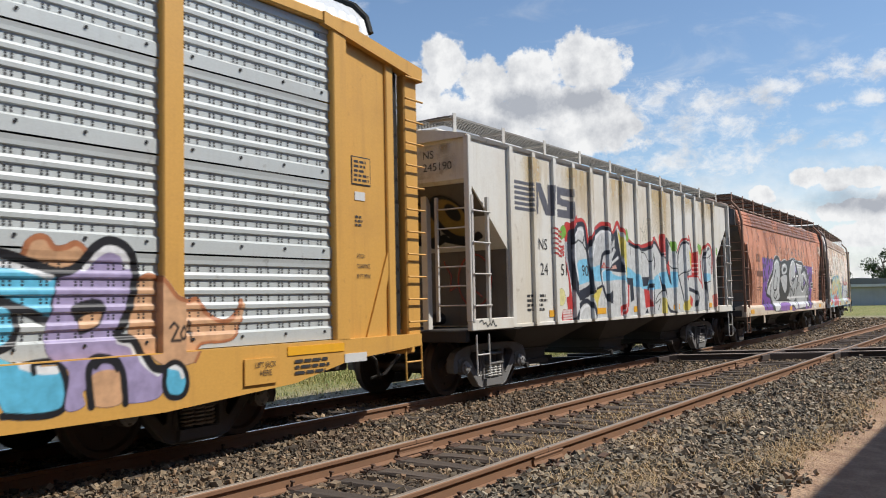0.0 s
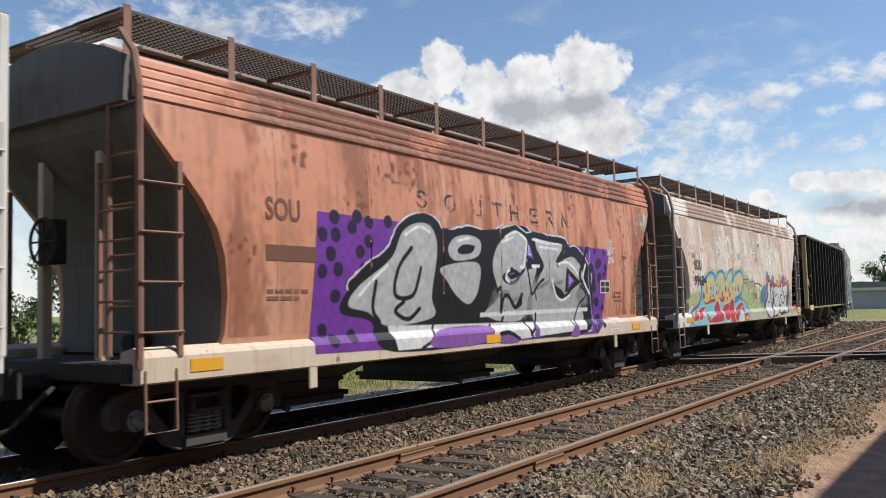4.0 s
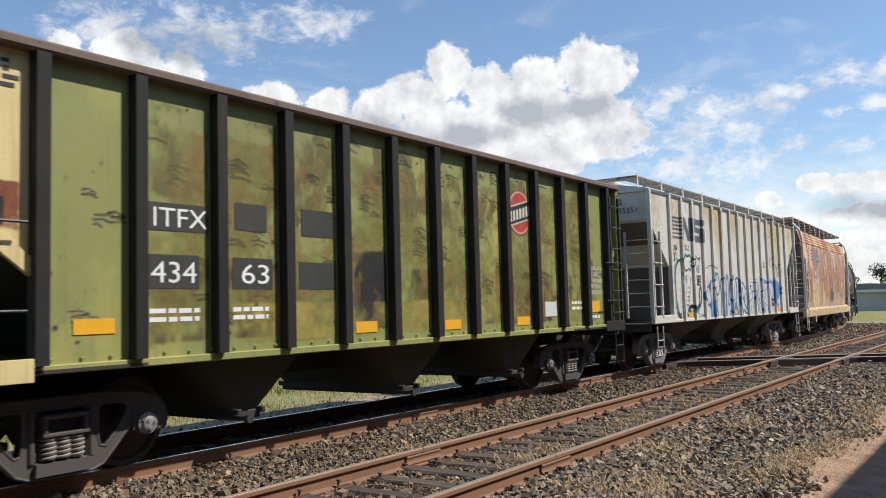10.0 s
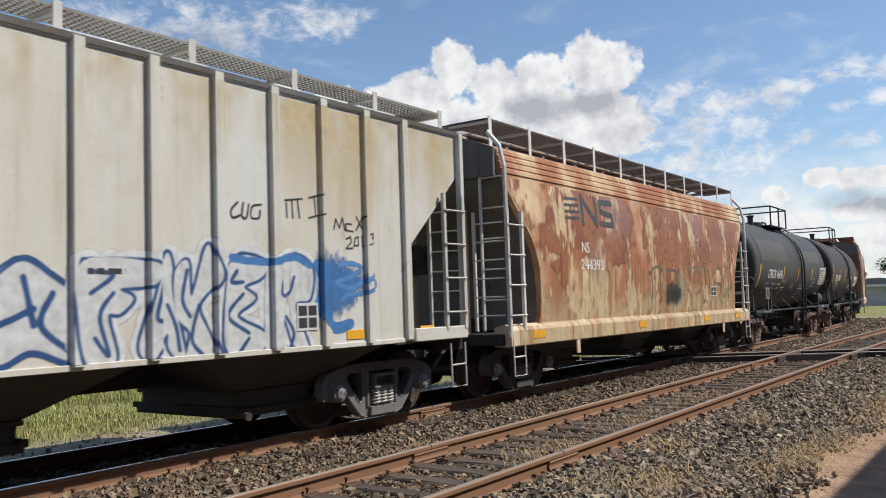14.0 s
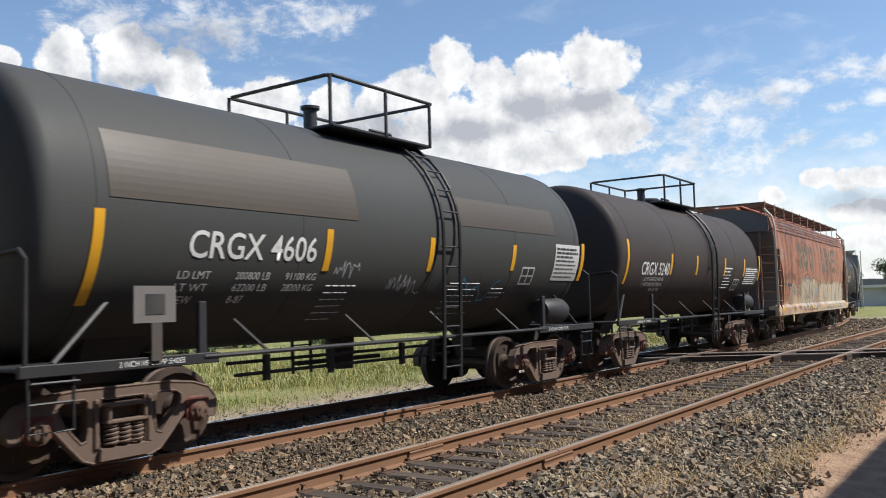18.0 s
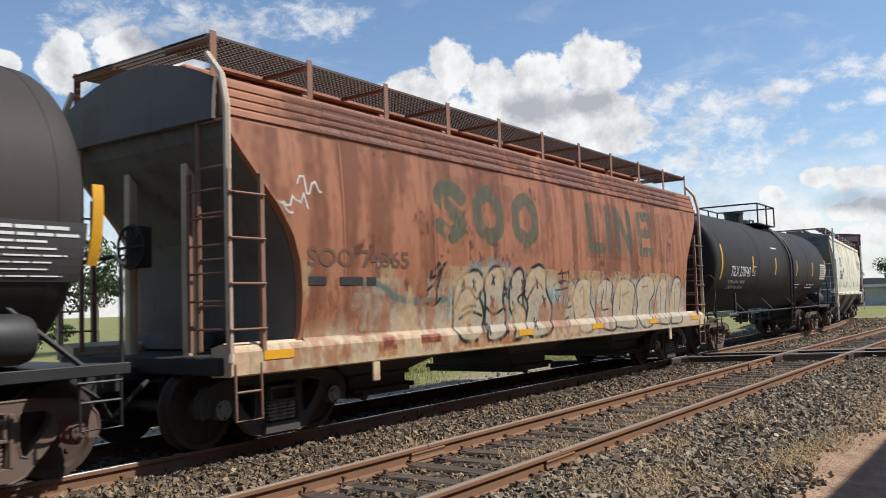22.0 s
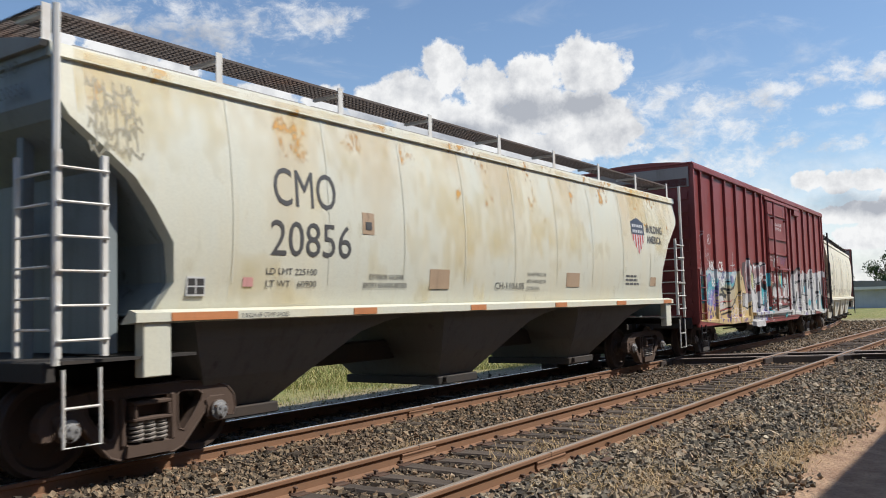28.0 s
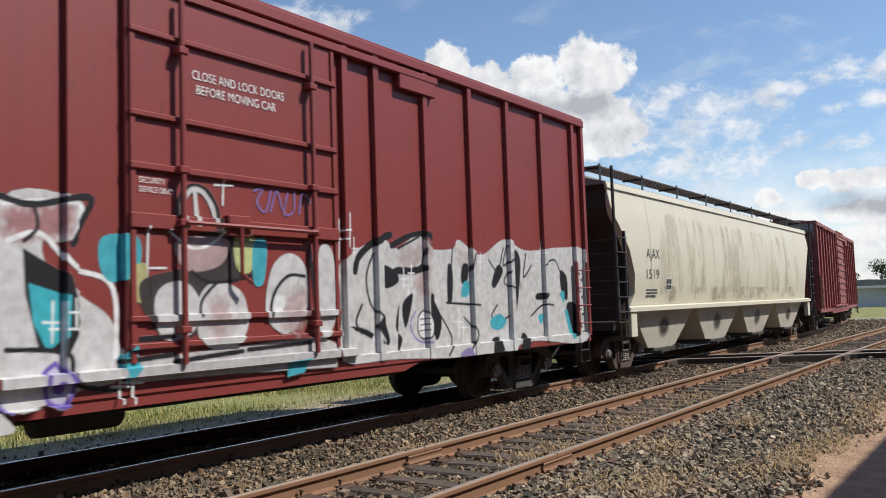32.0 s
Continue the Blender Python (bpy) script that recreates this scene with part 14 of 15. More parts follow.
def tie_plate_geo():
    g = Geo()
    g.block(-0.095, 0.095, -0.175, 0.175, -0.012, 0.008, 0.004)
    g.block(-0.095, 0.095, -0.10, -0.074, 0.006, 0.018, 0.003)
    return g.block(-0.095, 0.095, 0.074, 0.10, 0.006, 0.018, 0.003)


def spike_geo():
    g = Geo()
    g.block(-0.009, 0.009, -0.009, 0.009, -0.03, 0.035, 0.002)
    return g.block(-0.018, 0.018, -0.03, 0.016, 0.028, 0.046, 0.005)


def anchor_geo():
    """Spring clip gripping the foot of the rail beside a sleeper."""
    g = Geo()
    g.tube([(0, -0.11, -0.005), (0, -0.115, 0.02), (0, -0.075, 0.03), (0.012, -0.06, 0.02)], 0.012, 6)
    g.tube([(0, -0.11, -0.006), (0, 0.10, -0.012), (0, 0.112, 0.012), (0, 0.085, 0.022)], 0.011, 6)
    return g.block(-0.02, 0.02, -0.125, -0.085, -0.03, 0.012, 0.006)


TIES = [sleeper_geo(40 + k).mesh("sleeper", WOOD_TIE) for k in range(5)]
PLATE = tie_plate_geo().mesh("tie_plate", SPIKE)
SPIKE_ME = spike_geo().mesh("spike", SPIKE)
ANCHOR = anchor_geo().mesh("rail_anchor", SPIKE)


def lay_sleeper(track, x, y, turn, rnd, fastened=True, top=-0.150):
    ob = part("sleeper", rnd.choice(TIES), None, track, at=(x, y, top + rnd.uniform(-0.016, 0.004)))
    ob.rotation_euler = (rnd.uniform(-0.006, 0.006), rnd.uniform(-0.03, 0.03), turn + rnd.uniform(-0.03, 0.03))
    if fastened:
        for s in (-1, 1):
            part("tie_plate", PLATE, None, ob, at=(0, s * GAUGE, 0.0))
            for dx, q in ((-0.05, -1), (0.055, 1)):
                sp = part("spike", SPIKE_ME, None, ob, at=(dx + rnd.uniform(-0.015, 0.015), s * GAUGE + q * 0.088, rnd.choice((0.0, 0.004, 0.012, 0.03))))
                sp.rotation_euler = (rnd.uniform(-0.12, 0.12), rnd.uniform(-0.1, 0.1), 0.0 if q < 0 else math.pi)
            if rnd.random() < 0.65:
                an = part("rail_anchor", ANCHOR, None, ob, at=(rnd.choice((-0.15, 0.15)), s * GAUGE, 0.0))
                an.rotation_euler = (0, 0, math.pi if rnd.random() < 0.6 else 0)
    return ob


def lay_sleepers():
    rnd = random.Random(77)
    x = 4.2
    while x < 22.2:
        lay_sleeper(near_track, x + rnd.uniform(-0.04, 0.04), NEAR_Y + rnd.uniform(-0.06, 0.06), 0.0, rnd)
        x += 0.51
    x = 26.6
    while x < 48:
        lay_sleeper(near_track, x, NEAR_Y, 0.0, rnd, x < 34)
        x += 0.53
    s = 1.6
    while s < 20.4:
        p = on_track(s)
        lay_sleeper(train_track, p.x, p.y + rnd.uniform(-0.05, 0.05), 0.0, rnd, s > 3)
        s += 0.52
    s = 26.5
    while s < 62:
        p, q = on_track(s), on_track(s + 0.5)
        lay_sleeper(train_track, p.x, p.y, math.atan2(q.y - p.y, q.x - p.x), rnd, False)
        s += 0.56


def joint_geo():
    """Joint bar along x against the web, with four bolts and their nuts on the side to -y."""
    g = Geo()
    g.extrude_x([(-0.048, -0.135), (-0.016, -0.142), (-0.012, -0.05), (-0.036, -0.046), (-0.044, -0.06), (-0.032, -0.085), (-0.032, -0.105)], -0.31, 0.31)
    for x in (-0.23, -0.085, 0.085, 0.23):
        g.lathe([(0.0, -0.078), (0.021, -0.078), (0.024, -0.07), (0.024, -0.034), (0.0, -0.034)], 6, "y", (x, 0, -0.094))
    return g


JOINT = joint_geo().mesh("joint_bar", RAIL_RUST)
for jx, jy, track in ((7.85, NEAR_Y - GAUGE, near_track), (7.61, NEAR_Y + GAUGE, near_track), (22.1, NEAR_Y - GAUGE, near_track), (20.4, NEAR_Y + GAUGE, near_track),
                      (10.6, TRACK_Y - GAUGE, train_track), (13.5, TRACK_Y + GAUGE, train_track), (16.8, TRACK_Y - GAUGE, train_track)):
    for turn in (0, math.pi):
        part("joint_bar", JOINT, None, track, at=(jx, jy, 0)).rotation_euler = (0, 0, turn)
    part("joint_gap", Geo().box(jx - 0.005, jx + 0.005, jy - 0.0375, jy + 0.0375, -0.055, 0.0045), SPIKE, track, "dark gap between two rail ends")

# the track that crosses both others on the level
CROSS_A, CROSS_B, CROSS_K = 23.45, 25.1, -0.66


def cross_point(x5, y, dz=-0.005):
    return Vector((x5 + CROSS_K * (y - 5.0), y, dz))


# Rail sides, castings and planks near-black: their shade is put into the colour.
crossing = thing("crossing_track", "dark rails and timbers of a level rail crossing, shade in their colour", "railway crossing", kind="structure")
CROSS_HEAD = paint_mat("crossing_rail_head", (0.27, 0.215, 0.18), 0.5, 0.4, (0.12, 0.08, 0.06), 0.4, 0.1, 2.0, 0.05)
for x5 in (CROSS_A, CROSS_B):
    sweep_rail([cross_point(x5, y) for y in (-26, 0, 5, 10.6)], "rail", CROSS_HEAD, crossing, RAIL_DARK)
for x5 in (CROSS_A + 0.16, CROSS_B - 0.16):
    sweep_rail([cross_point(x5, y, -0.009) for y in (1.6, 5, 10.5)], "guard_rail", CROSS_HEAD, crossing, RAIL_DARK)
for y0, y1 in ((NEAR_Y - 1.0, NEAR_Y + 1.0), (TRACK_Y - 1.0, TRACK_Y + 1.0)):
    for x5 in (CROSS_A - 0.13, CROSS_B + 0.13):
        part("casting", Geo().extrude_x([(-0.07, -0.17), (0.07, -0.17), (0.06, -0.02), (-0.06, -0.02)], 0.0, (y1 - y0) * 1.2), RAIL_DARK, crossing, "dark crossing casting with shade in its colour", at=cross_point(x5, y0, 0)).rotation_euler = (0, 0, math.atan2(1, CROSS_K))
for off in (0.10, -0.10):
    for yc in (NEAR_Y - GAUGE, NEAR_Y + GAUGE, TRACK_Y - GAUGE, TRACK_Y + GAUGE):
        s = 1 if off > 0 else -1
        y = yc + s * 0.09
        part("wing_rail", Geo().block(-1.75, 1.75, -0.03, 0.03, -0.16, -0.012, 0.01), RAIL_DARK, crossing, at=((CROSS_A + CROSS_B) / 2 + CROSS_K * (y - 5), y, 0))


def cross_timbers():
    rnd = random.Random(5)
    y = -6.0
    while y < 10.4:
        c = cross_point((CROSS_A + CROSS_B) / 2, y)
        ob = lay_sleeper(crossing, c.x, c.y, math.atan2(1, CROSS_K), rnd, False, -0.185)
        y += 0.47


lay_sleepers()
cross_timbers()
plank = Geo().block(-0.14, 0.14, -1.9, 1.9, -0.19, -0.06, 0.012).mesh("crossing_plank", RAIL_DARK)
for k in range(4):
    c = cross_point(CROSS_A + 0.42 + 0.27 * k, NEAR_Y)
    part("crossing_plank", plank, None, crossing, at=(c.x, c.y, -0.03)).rotation_euler = (0, 0, math.atan2(1, CROSS_K) - math.pi / 2)
    c = cross_point(CROSS_A + 0.42 + 0.27 * k, TRACK_Y)
    part("crossing_plank", plank, None, crossing, at=(c.x, c.y, -0.03)).rotation_euler = (0, 0, math.atan2(1, CROSS_K) - math.pi / 2)


# ---- ballast ----
def stone_mat(name, tone, dust):
    m, nd, ln, bs = nodes_of(name)
    geo = nd.new("ShaderNodeNewGeometry")
    ramp = nd.new("ShaderNodeValToRGB")
    cr = ramp.color_ramp
    cr.elements[0].position, cr.elements[0].color = 0.0, (0.05, 0.047, 0.043, 1)
    cr.elements[1].position, cr.elements[1].color = 1.0, (0.66, 0.61, 0.52, 1)
    for p, c in ((0.25, (0.15, 0.14, 0.122)), (0.5, (0.27, 0.25, 0.215)), (0.68, (0.33, 0.265, 0.19)), (0.82, (0.45, 0.42, 0.36)), (0.93, (0.29, 0.19, 0.12))):
        cr.elements.new(p).color = (*c, 1)
    for el in cr.elements:
        el.color = [a * b for a, b in zip(el.color, (*tone, 1))]
    ln.new(geo.outputs["Random Per Island"], ramp.inputs[0])
    tc = nd.new("ShaderNodeTexCoord")
    n = nd.new("ShaderNodeTexNoise")
    n.inputs["Scale"].default_value, n.inputs["Detail"].default_value = 70.0, 4.0
    ln.new(tc.outputs["Object"], n.inputs["Vector"])
    big = nd.new("ShaderNodeTexNoise")
    big.inputs["Scale"].default_value, big.inputs["Detail"].default_value = 0.9, 5.0
    ln.new(tc.outputs["Object"], big.inputs["Vector"])
    rust = nd.new("ShaderNodeMapRange")
    ln.new(big.outputs["Fac"], rust.inputs[0])
    for i, v in enumerate((0.5, 0.75, 0.0, 0.55)):
        rust.inputs[i + 1].default_value = v
    dusty = nd.new("ShaderNodeMix")
    dusty.data_type = "RGBA"
    ln.new(rust.outputs[0], dusty.inputs[0])
    ln.new(ramp.outputs[0], dusty.inputs[6])
    dusty.inputs[7].default_value = (*dust, 1)
    mul = nd.new("ShaderNodeMix")
    mul.data_type, mul.blend_type = "RGBA", "MULTIPLY"
    mul.inputs[0].default_value = 0.6
    ln.new(dusty.outputs[2], mul.inputs[6])
    lift = nd.new("ShaderNodeMapRange")
    ln.new(n.outputs["Fac"], lift.inputs[0])
    for i, v in enumerate((0.3, 0.7, 0.5, 1.3)):
        lift.inputs[i + 1].default_value = v
    ln.new(lift.outputs[0], mul.inputs[7])
    ln.new(mul.outputs[2], bs.inputs["Base Color"])
    bs.inputs["Roughness"].default_value = 0.85
    return m


CUBE = np.array([[x, y, z] for z in (-1, 1) for y in (-1, 1) for x in (-1, 1)], float)
CUBE_T = np.array([(0, 2, 3), (0, 3, 1), (4, 5, 7), (4, 7, 6), (0, 1, 5), (0, 5, 4), (2, 6, 7), (2, 7, 3), (0, 4, 6), (0, 6, 2), (1, 3, 7), (1, 7, 5)])


def scatter_mesh(name, verts, faces, material):
    """verts (n, k, 3) and one face table for all n pieces, as one mesh."""
    n, k = verts.shape[:2]
    f = (faces[None] + (np.arange(n) * k)[:, None, None]).reshape(-1, faces.shape[1])
    me = bpy.data.meshes.new(name)
    me.vertices.add(n * k)
    me.vertices.foreach_set("co", verts.reshape(-1).astype(np.float32))
    me.loops.add(f.size)
    me.loops.foreach_set("vertex_index", f.reshape(-1).astype(np.int32))
    me.polygons.add(len(f))
    me.polygons.foreach_set("loop_start", (np.arange(len(f)) * faces.shape[1]).astype(np.int32))
    me.polygons.foreach_set("use_smooth", np.zeros(len(f), bool))
    me.update(calc_edges=True)
    me.materials.append(material)
    return me


def ballast():
    rng = np.random.default_rng(11)
    # candidates over the ballast, thinner with distance
    n = 560000
    r = rng.uniform(6.6, 62.0, n)
    az = rng.uniform(radians(3), radians(75), n)
    x, y = r * np.cos(az), r * np.sin(az)
    want = np.interp(r, [6.6, 10, 14, 20, 30, 40, 62], [1000, 860, 470, 215, 90, 48, 28])
    have = n / (radians(72) * 55.4) / r
    keep = rng.random(n) < want / have
    bend = np.maximum(0, x - BEND_X) ** 2 / (2 * BEND_R)
    yb = y - bend
    rim = 2.2 + 0.12 * np.sin(x * 1.3) + 0.08 * np.sin(x * 3.1 + 1) + rng.normal(0, 0.11, n)
    keep &= (yb > rim) & (yb < 11.2 + rng.gamma(1.2, 0.45, n) + np.interp(x, [26, 34], [0, 1.3]))
    for c in (NEAR_Y - GAUGE, NEAR_Y + GAUGE):
        keep &= np.abs(y - c) > 0.085
    for c in (TRACK_Y - GAUGE, TRACK_Y + GAUGE):
        keep &= np.abs(yb - c) > 0.085
    cross = x - CROSS_K * (y - 5.0)
    for c in (CROSS_A, CROSS_B):
        keep &= np.abs(cross - c) > 0.12
    inside = (cross > CROSS_A) & (cross < CROSS_B)
    keep &= ~(inside & (np.abs(y - NEAR_Y) < 1.9)) & ~(inside & (np.abs(yb - TRACK_Y) < 1.9))
    # sleepers of the near track stand half clear of the stones
    on_tie = (np.abs(y - NEAR_Y) < GAUGE) & (np.abs((x - 4.2 + 0.255) % 0.51 - 0.255) < 0.10) & (x < 22)
    keep &= ~(on_tie & (rng.random(n) < np.interp(x, [9, 12, 15, 19], [0.96, 0.85, 0.45, 0.2])))
    x, y, r = x[keep], y[keep], r[keep]
    n = len(x)
    z = np.array([bed(a, b) for a, b in zip(x, y)])
    z = np.where((y > NEAR_Y - GAUGE + 0.1) & (y < NEAR_Y + GAUGE - 0.1), z - 0.012, z)
    between = (y > NEAR_Y - GAUGE) & (y < NEAR_Y + GAUGE)
    small = between | (y > NEAR_Y + GAUGE)
    size = rng.lognormal(0, 0.38, n) * np.where(small, 0.0145, 0.0172)
    size = np.clip(size, 0.007, 0.042) * np.interp(r, [8, 40, 62], [1.0, 1.35, 1.9])
    v = CUBE[None] * rng.uniform(0.35, 1.1, (n, 8, 3))
    v *= np.stack([rng.uniform(0.9, 1.5, n), rng.uniform(0.7, 1.1, n), rng.uniform(0.6, 1.0, n)], 1)[:, None] * size[:, None, None]
    a, b, c = rng.uniform(0, 6.28, n), rng.normal(0, 0.45, n), rng.normal(0, 0.45, n)
    ca, sa, cb, sb, cc, sc = np.cos(a), np.sin(a), np.cos(b), np.sin(b), np.cos(c), np.sin(c)
    rot = np.stack([np.stack([ca * cb, ca * sb * sc - sa * cc, ca * sb * cc + sa * sc], 1), np.stack([sa * cb, sa * sb * sc + ca * cc, sa * sb * cc - ca * sc], 1), np.stack([-sb, cb * sc, cb * cc], 1)], 1)
    v = np.einsum("nij,nkj->nki", rot, v)
    v += np.stack([x, y, z + size * rng.uniform(0.2, 1.1, n) + 0.004], 1)[:, None]
    me = scatter_mesh("ballast_stones", v[~small], CUBE_T, stone_mat("crushed_stone", (0.86, 0.79, 0.68), (0.27, 0.19, 0.125)))
    tagged(new("ballast_stones", me), "coarse grey crushed stones beside the rails", "ballast", kind="stuff")
    me = scatter_mesh("brown_gravel", v[small], CUBE_T, stone_mat("brown_crushed_stone", (0.68, 0.56, 0.43), (0.155, 0.105, 0.07)))
    tagged(new("brown_gravel", me), "fine brown gravel between the tracks", "gravel", kind="stuff")


ballast()


# ---- grass, straw and odds and ends ----
def blade_mat(name, a, b, c):
    m, nd, ln, bs = nodes_of(name)
    geo = nd.new("ShaderNodeNewGeometry")
    ramp = nd.new("ShaderNodeValToRGB")
    cr = ramp.color_ramp
    cr.elements[0].color, cr.elements[1].color = (*a, 1), (*c, 1)
    cr.elements.new(0.5).color = (*b, 1)
    ln.new(geo.outputs["Random Per Island"], ramp.inputs[0])
    ln.new(ramp.outputs[0], bs.inputs["Base Color"])
    bs.inputs["Roughness"].default_value = 0.7
    return m


BLADE_F = np.array([(0, 1, 3, 2), (2, 3, 5, 4)])


def blades(rng, x, y, z, tall, wide, lean):
    """Bent blades of two quads each, standing at the given places."""
    n = len(x)
    a = rng.uniform(0, 6.28, n)
    d = np.stack([np.cos(a), np.sin(a), np.zeros(n)], 1)
    s = np.stack([-np.sin(a), np.cos(a), np.zeros(n)], 1) * (wide * rng.uniform(0.6, 1.3, n))[:, None]
    h = tall * rng.uniform(0.5, 1.3, n)
    k = lean * rng.uniform(0.3, 1.2, n)
    p0 = np.stack([x, y, z], 1)
    p1 = p0 + d * (h * k * 0.35)[:, None] + np.array([0, 0, 1]) * (h * 0.6)[:, None]
    p2 = p0 + d * (h * k)[:, None] + np.array([0, 0, 1]) * (h * np.maximum(0.15, 1.0 - 0.35 * k))[:, None]
    return np.stack([p0 - s, p0 + s, p1 - s * 0.8, p1 + s * 0.8, p2 - s * 0.15, p2 + s * 0.15], 1)


def grasses():
    rng = np.random.default_rng(23)
    n = 120000
    x = rng.uniform(-2, 48, n)
    y = 12.6 + rng.gamma(2.2, 2.6, n) + np.maximum(0, x - BEND_X) ** 2 / (2 * BEND_R)
    patch = np.sin(x * 0.9 + 2 * np.sin(y * 0.35)) + np.sin(y * 0.8 + x * 0.31) + rng.normal(0, 0.7, n)
    keep = (patch > -0.5) & (y < 34) & (np.hypot(x, y) > 9)
    x, y = x[keep], y[keep]
    z = np.array([bed(a, b) for a, b in zip(x, y)])
    far = np.clip((y - 13.0) / 8, 0, 1)
    v = blades(rng, x, y, z, 0.10 + 0.24 * far, 0.005 + 0.007 * far, 0.9)
    me = scatter_mesh("verge_grass", v, BLADE_F, blade_mat("verge_blades", (0.14, 0.20, 0.035), (0.31, 0.29, 0.085), (0.48, 0.40, 0.18)))
    tagged(new("verge_grass", me), "green and straw-coloured grass beyond the tracks", "grass", kind="stuff")
    # dry straw lying in the ballast and along its edge
    spots = [(7.75, 3.15, 0.5, 150), (7.2, 3.6, 0.3, 120), (10.6, 2.35, 0.35, 160), (9.2, 2.5, 0.4, 130), (13.4, 2.3, 0.5, 130), (9.5, 3.7, 0.35, 150), (12.0, 3.4, 0.4, 130),
             (8.6, 4.75, 0.5, 200), (11.2, 4.8, 0.7, 240), (14.0, 4.9, 0.8, 240), (16.8, 4.6, 0.9, 200), (8.2, 6.3, 0.5, 70), (19.2, 4.9, 0.6, 140), (7.9, 3.1, 0.5, 160), (11.6, 2.25, 0.5, 300), (14.8, 2.25, 0.8, 300), (9.9, 2.35, 0.4, 220), (17.5, 2.3, 1.2, 260)]
    xs = np.concatenate([rng.normal(c[0], c[2], c[3]) for c in spots])
    ys = np.concatenate([rng.normal(c[1], c[2] * 0.35, c[3]) for c in spots])
    zs = np.array([bed(a, b) + 0.03 for a, b in zip(xs, ys)])
    v = blades(rng, xs, ys, zs, 0.10, 0.0036, 2.6)
    me = scatter_mesh("dry_straw", v, BLADE_F, blade_mat("straw_blades", (0.40, 0.27, 0.12), (0.50, 0.36, 0.18), (0.30, 0.20, 0.10)))
    tagged(new("dry_straw", me), "dry straw lying among the ballast stones", "straw", kind="stuff")


grasses()
CABLE = paint_mat("old_black_cable", (0.025, 0.022, 0.02), 0.7, 0, (0.08, 0.06, 0.045), 0.4, 0.2, 4.0)
cable = thing("old_cable", "thin black cable lying loose on the ballast", "cable")
part("cable", Geo().tube([(6.6, 3.62, -0.12), (6.95, 3.6, -0.145), (7.35, 3.57, -0.14), (7.75, 3.62, -0.13), (8.1, 3.6, -0.15)], 0.011, 6), CABLE, cable)
scrap = thing("rusty_scrap", "bent rusty iron plate lying beside the rail", "scrap metal")
part("scrap_plate", Geo().prism([(8.28, -0.14), (8.44, -0.125), (8.5, -0.15), (8.51, -0.138), (8.44, -0.112), (8.28, -0.126)], 3.72, 3.8), SPIKE, scrap)


# ---- trees behind the line ----
def leaf_mat(name, a, b, c):
    m = blade_mat(name, a, b, c)
    m.node_tree.nodes["Principled BSDF"].inputs["Roughness"].default_value = 0.6
    return m


LEAF = leaf_mat("tree_leaves", (0.022, 0.045, 0.010), (0.045, 0.085, 0.018), (0.085, 0.125, 0.03))
BARK = paint_mat("tree_bark", (0.10, 0.08, 0.06), 0.9, 0, (0.05, 0.04, 0.03), 0.5, 0.5, 2.0, 0.6)


def tree_parts(seed, tall, spread, low):
    """Trunk with limbs, and a crown of leaf clumps at the limbs' ends."""
    rnd, rng = random.Random(seed), np.random.default_rng(seed)
    wood = Geo()
    trunk = [(0, 0, -0.3)]
    for k in range(1, 5):
        trunk.append((rnd.uniform(-0.2, 0.2) * k, rnd.uniform(-0.2, 0.2) * k, tall * 0.17 * k))
    for k in range(4):
        wood.tube([trunk[k], trunk[k + 1]], 0.03 * tall * (1 - 0.2 * k), 8)
    tips = []
    for k in range(15):
        a = k * 2.4 + rnd.uniform(-0.4, 0.4)
        f = rnd.uniform(low, 0.95)
        base = Vector(trunk[1 + min(3, int(f * 4))])
        reach = spread * rnd.uniform(0.5, 1.0) * (1.15 - 0.6 * f)
        tip = Vector((math.cos(a) * reach, math.sin(a) * reach, tall * (0.22 + 0.72 * f) + rnd.uniform(-0.3, 0.3)))
        mid = (base + tip) / 2 + Vector((0, 0, 0.25))
        wood.tube([tuple(base), tuple(mid), tuple(tip)], 0.008 * tall, 5)
        tips.append((tip, rnd.uniform(0.5, 1.0)))
    n = 4200
    pick = rng.integers(0, len(tips), n)
    c = np.array([t[0] for t in tips])[pick]
    w = np.array([t[1] for t in tips])[pick] * spread * 0.36
    d = rng.normal(0, 1, (n, 3))
    d /= np.linalg.norm(d, axis=1)[:, None]
    p = c + d * (w * rng.uniform(0.3, 1.05, n) ** 0.6)[:, None] * np.array([1, 1, 0.72])
    p += 0.18 * spread * np.sin(p[:, [1, 2, 0]] * 2.2 + seed)
    p[:, 2] = np.maximum(p[:, 2], 0.15)
    u = rng.normal(0, 1, (n, 3))
    u /= np.linalg.norm(u, axis=1)[:, None]
    q = np.cross(u, d + 0.01)
    q /= np.linalg.norm(q, axis=1)[:, None]
    s = rng.uniform(0.07, 0.17, n)[:, None]
    v = np.stack([p - u * s, p + q * s * 0.6, p + u * s, p - q * s * 0.6], 1)
    return wood.mesh("trunk", BARK), scatter_mesh("crown", v, np.array([(0, 1, 2, 3)]), LEAF)


KINDS = [tree_parts(3, 6.2, 2.6, 0.1), tree_parts(8, 7.4, 3.2, 0.15), tree_parts(14, 5.2, 2.8, 0.05), tree_parts(21, 8.6, 3.4, 0.2)]


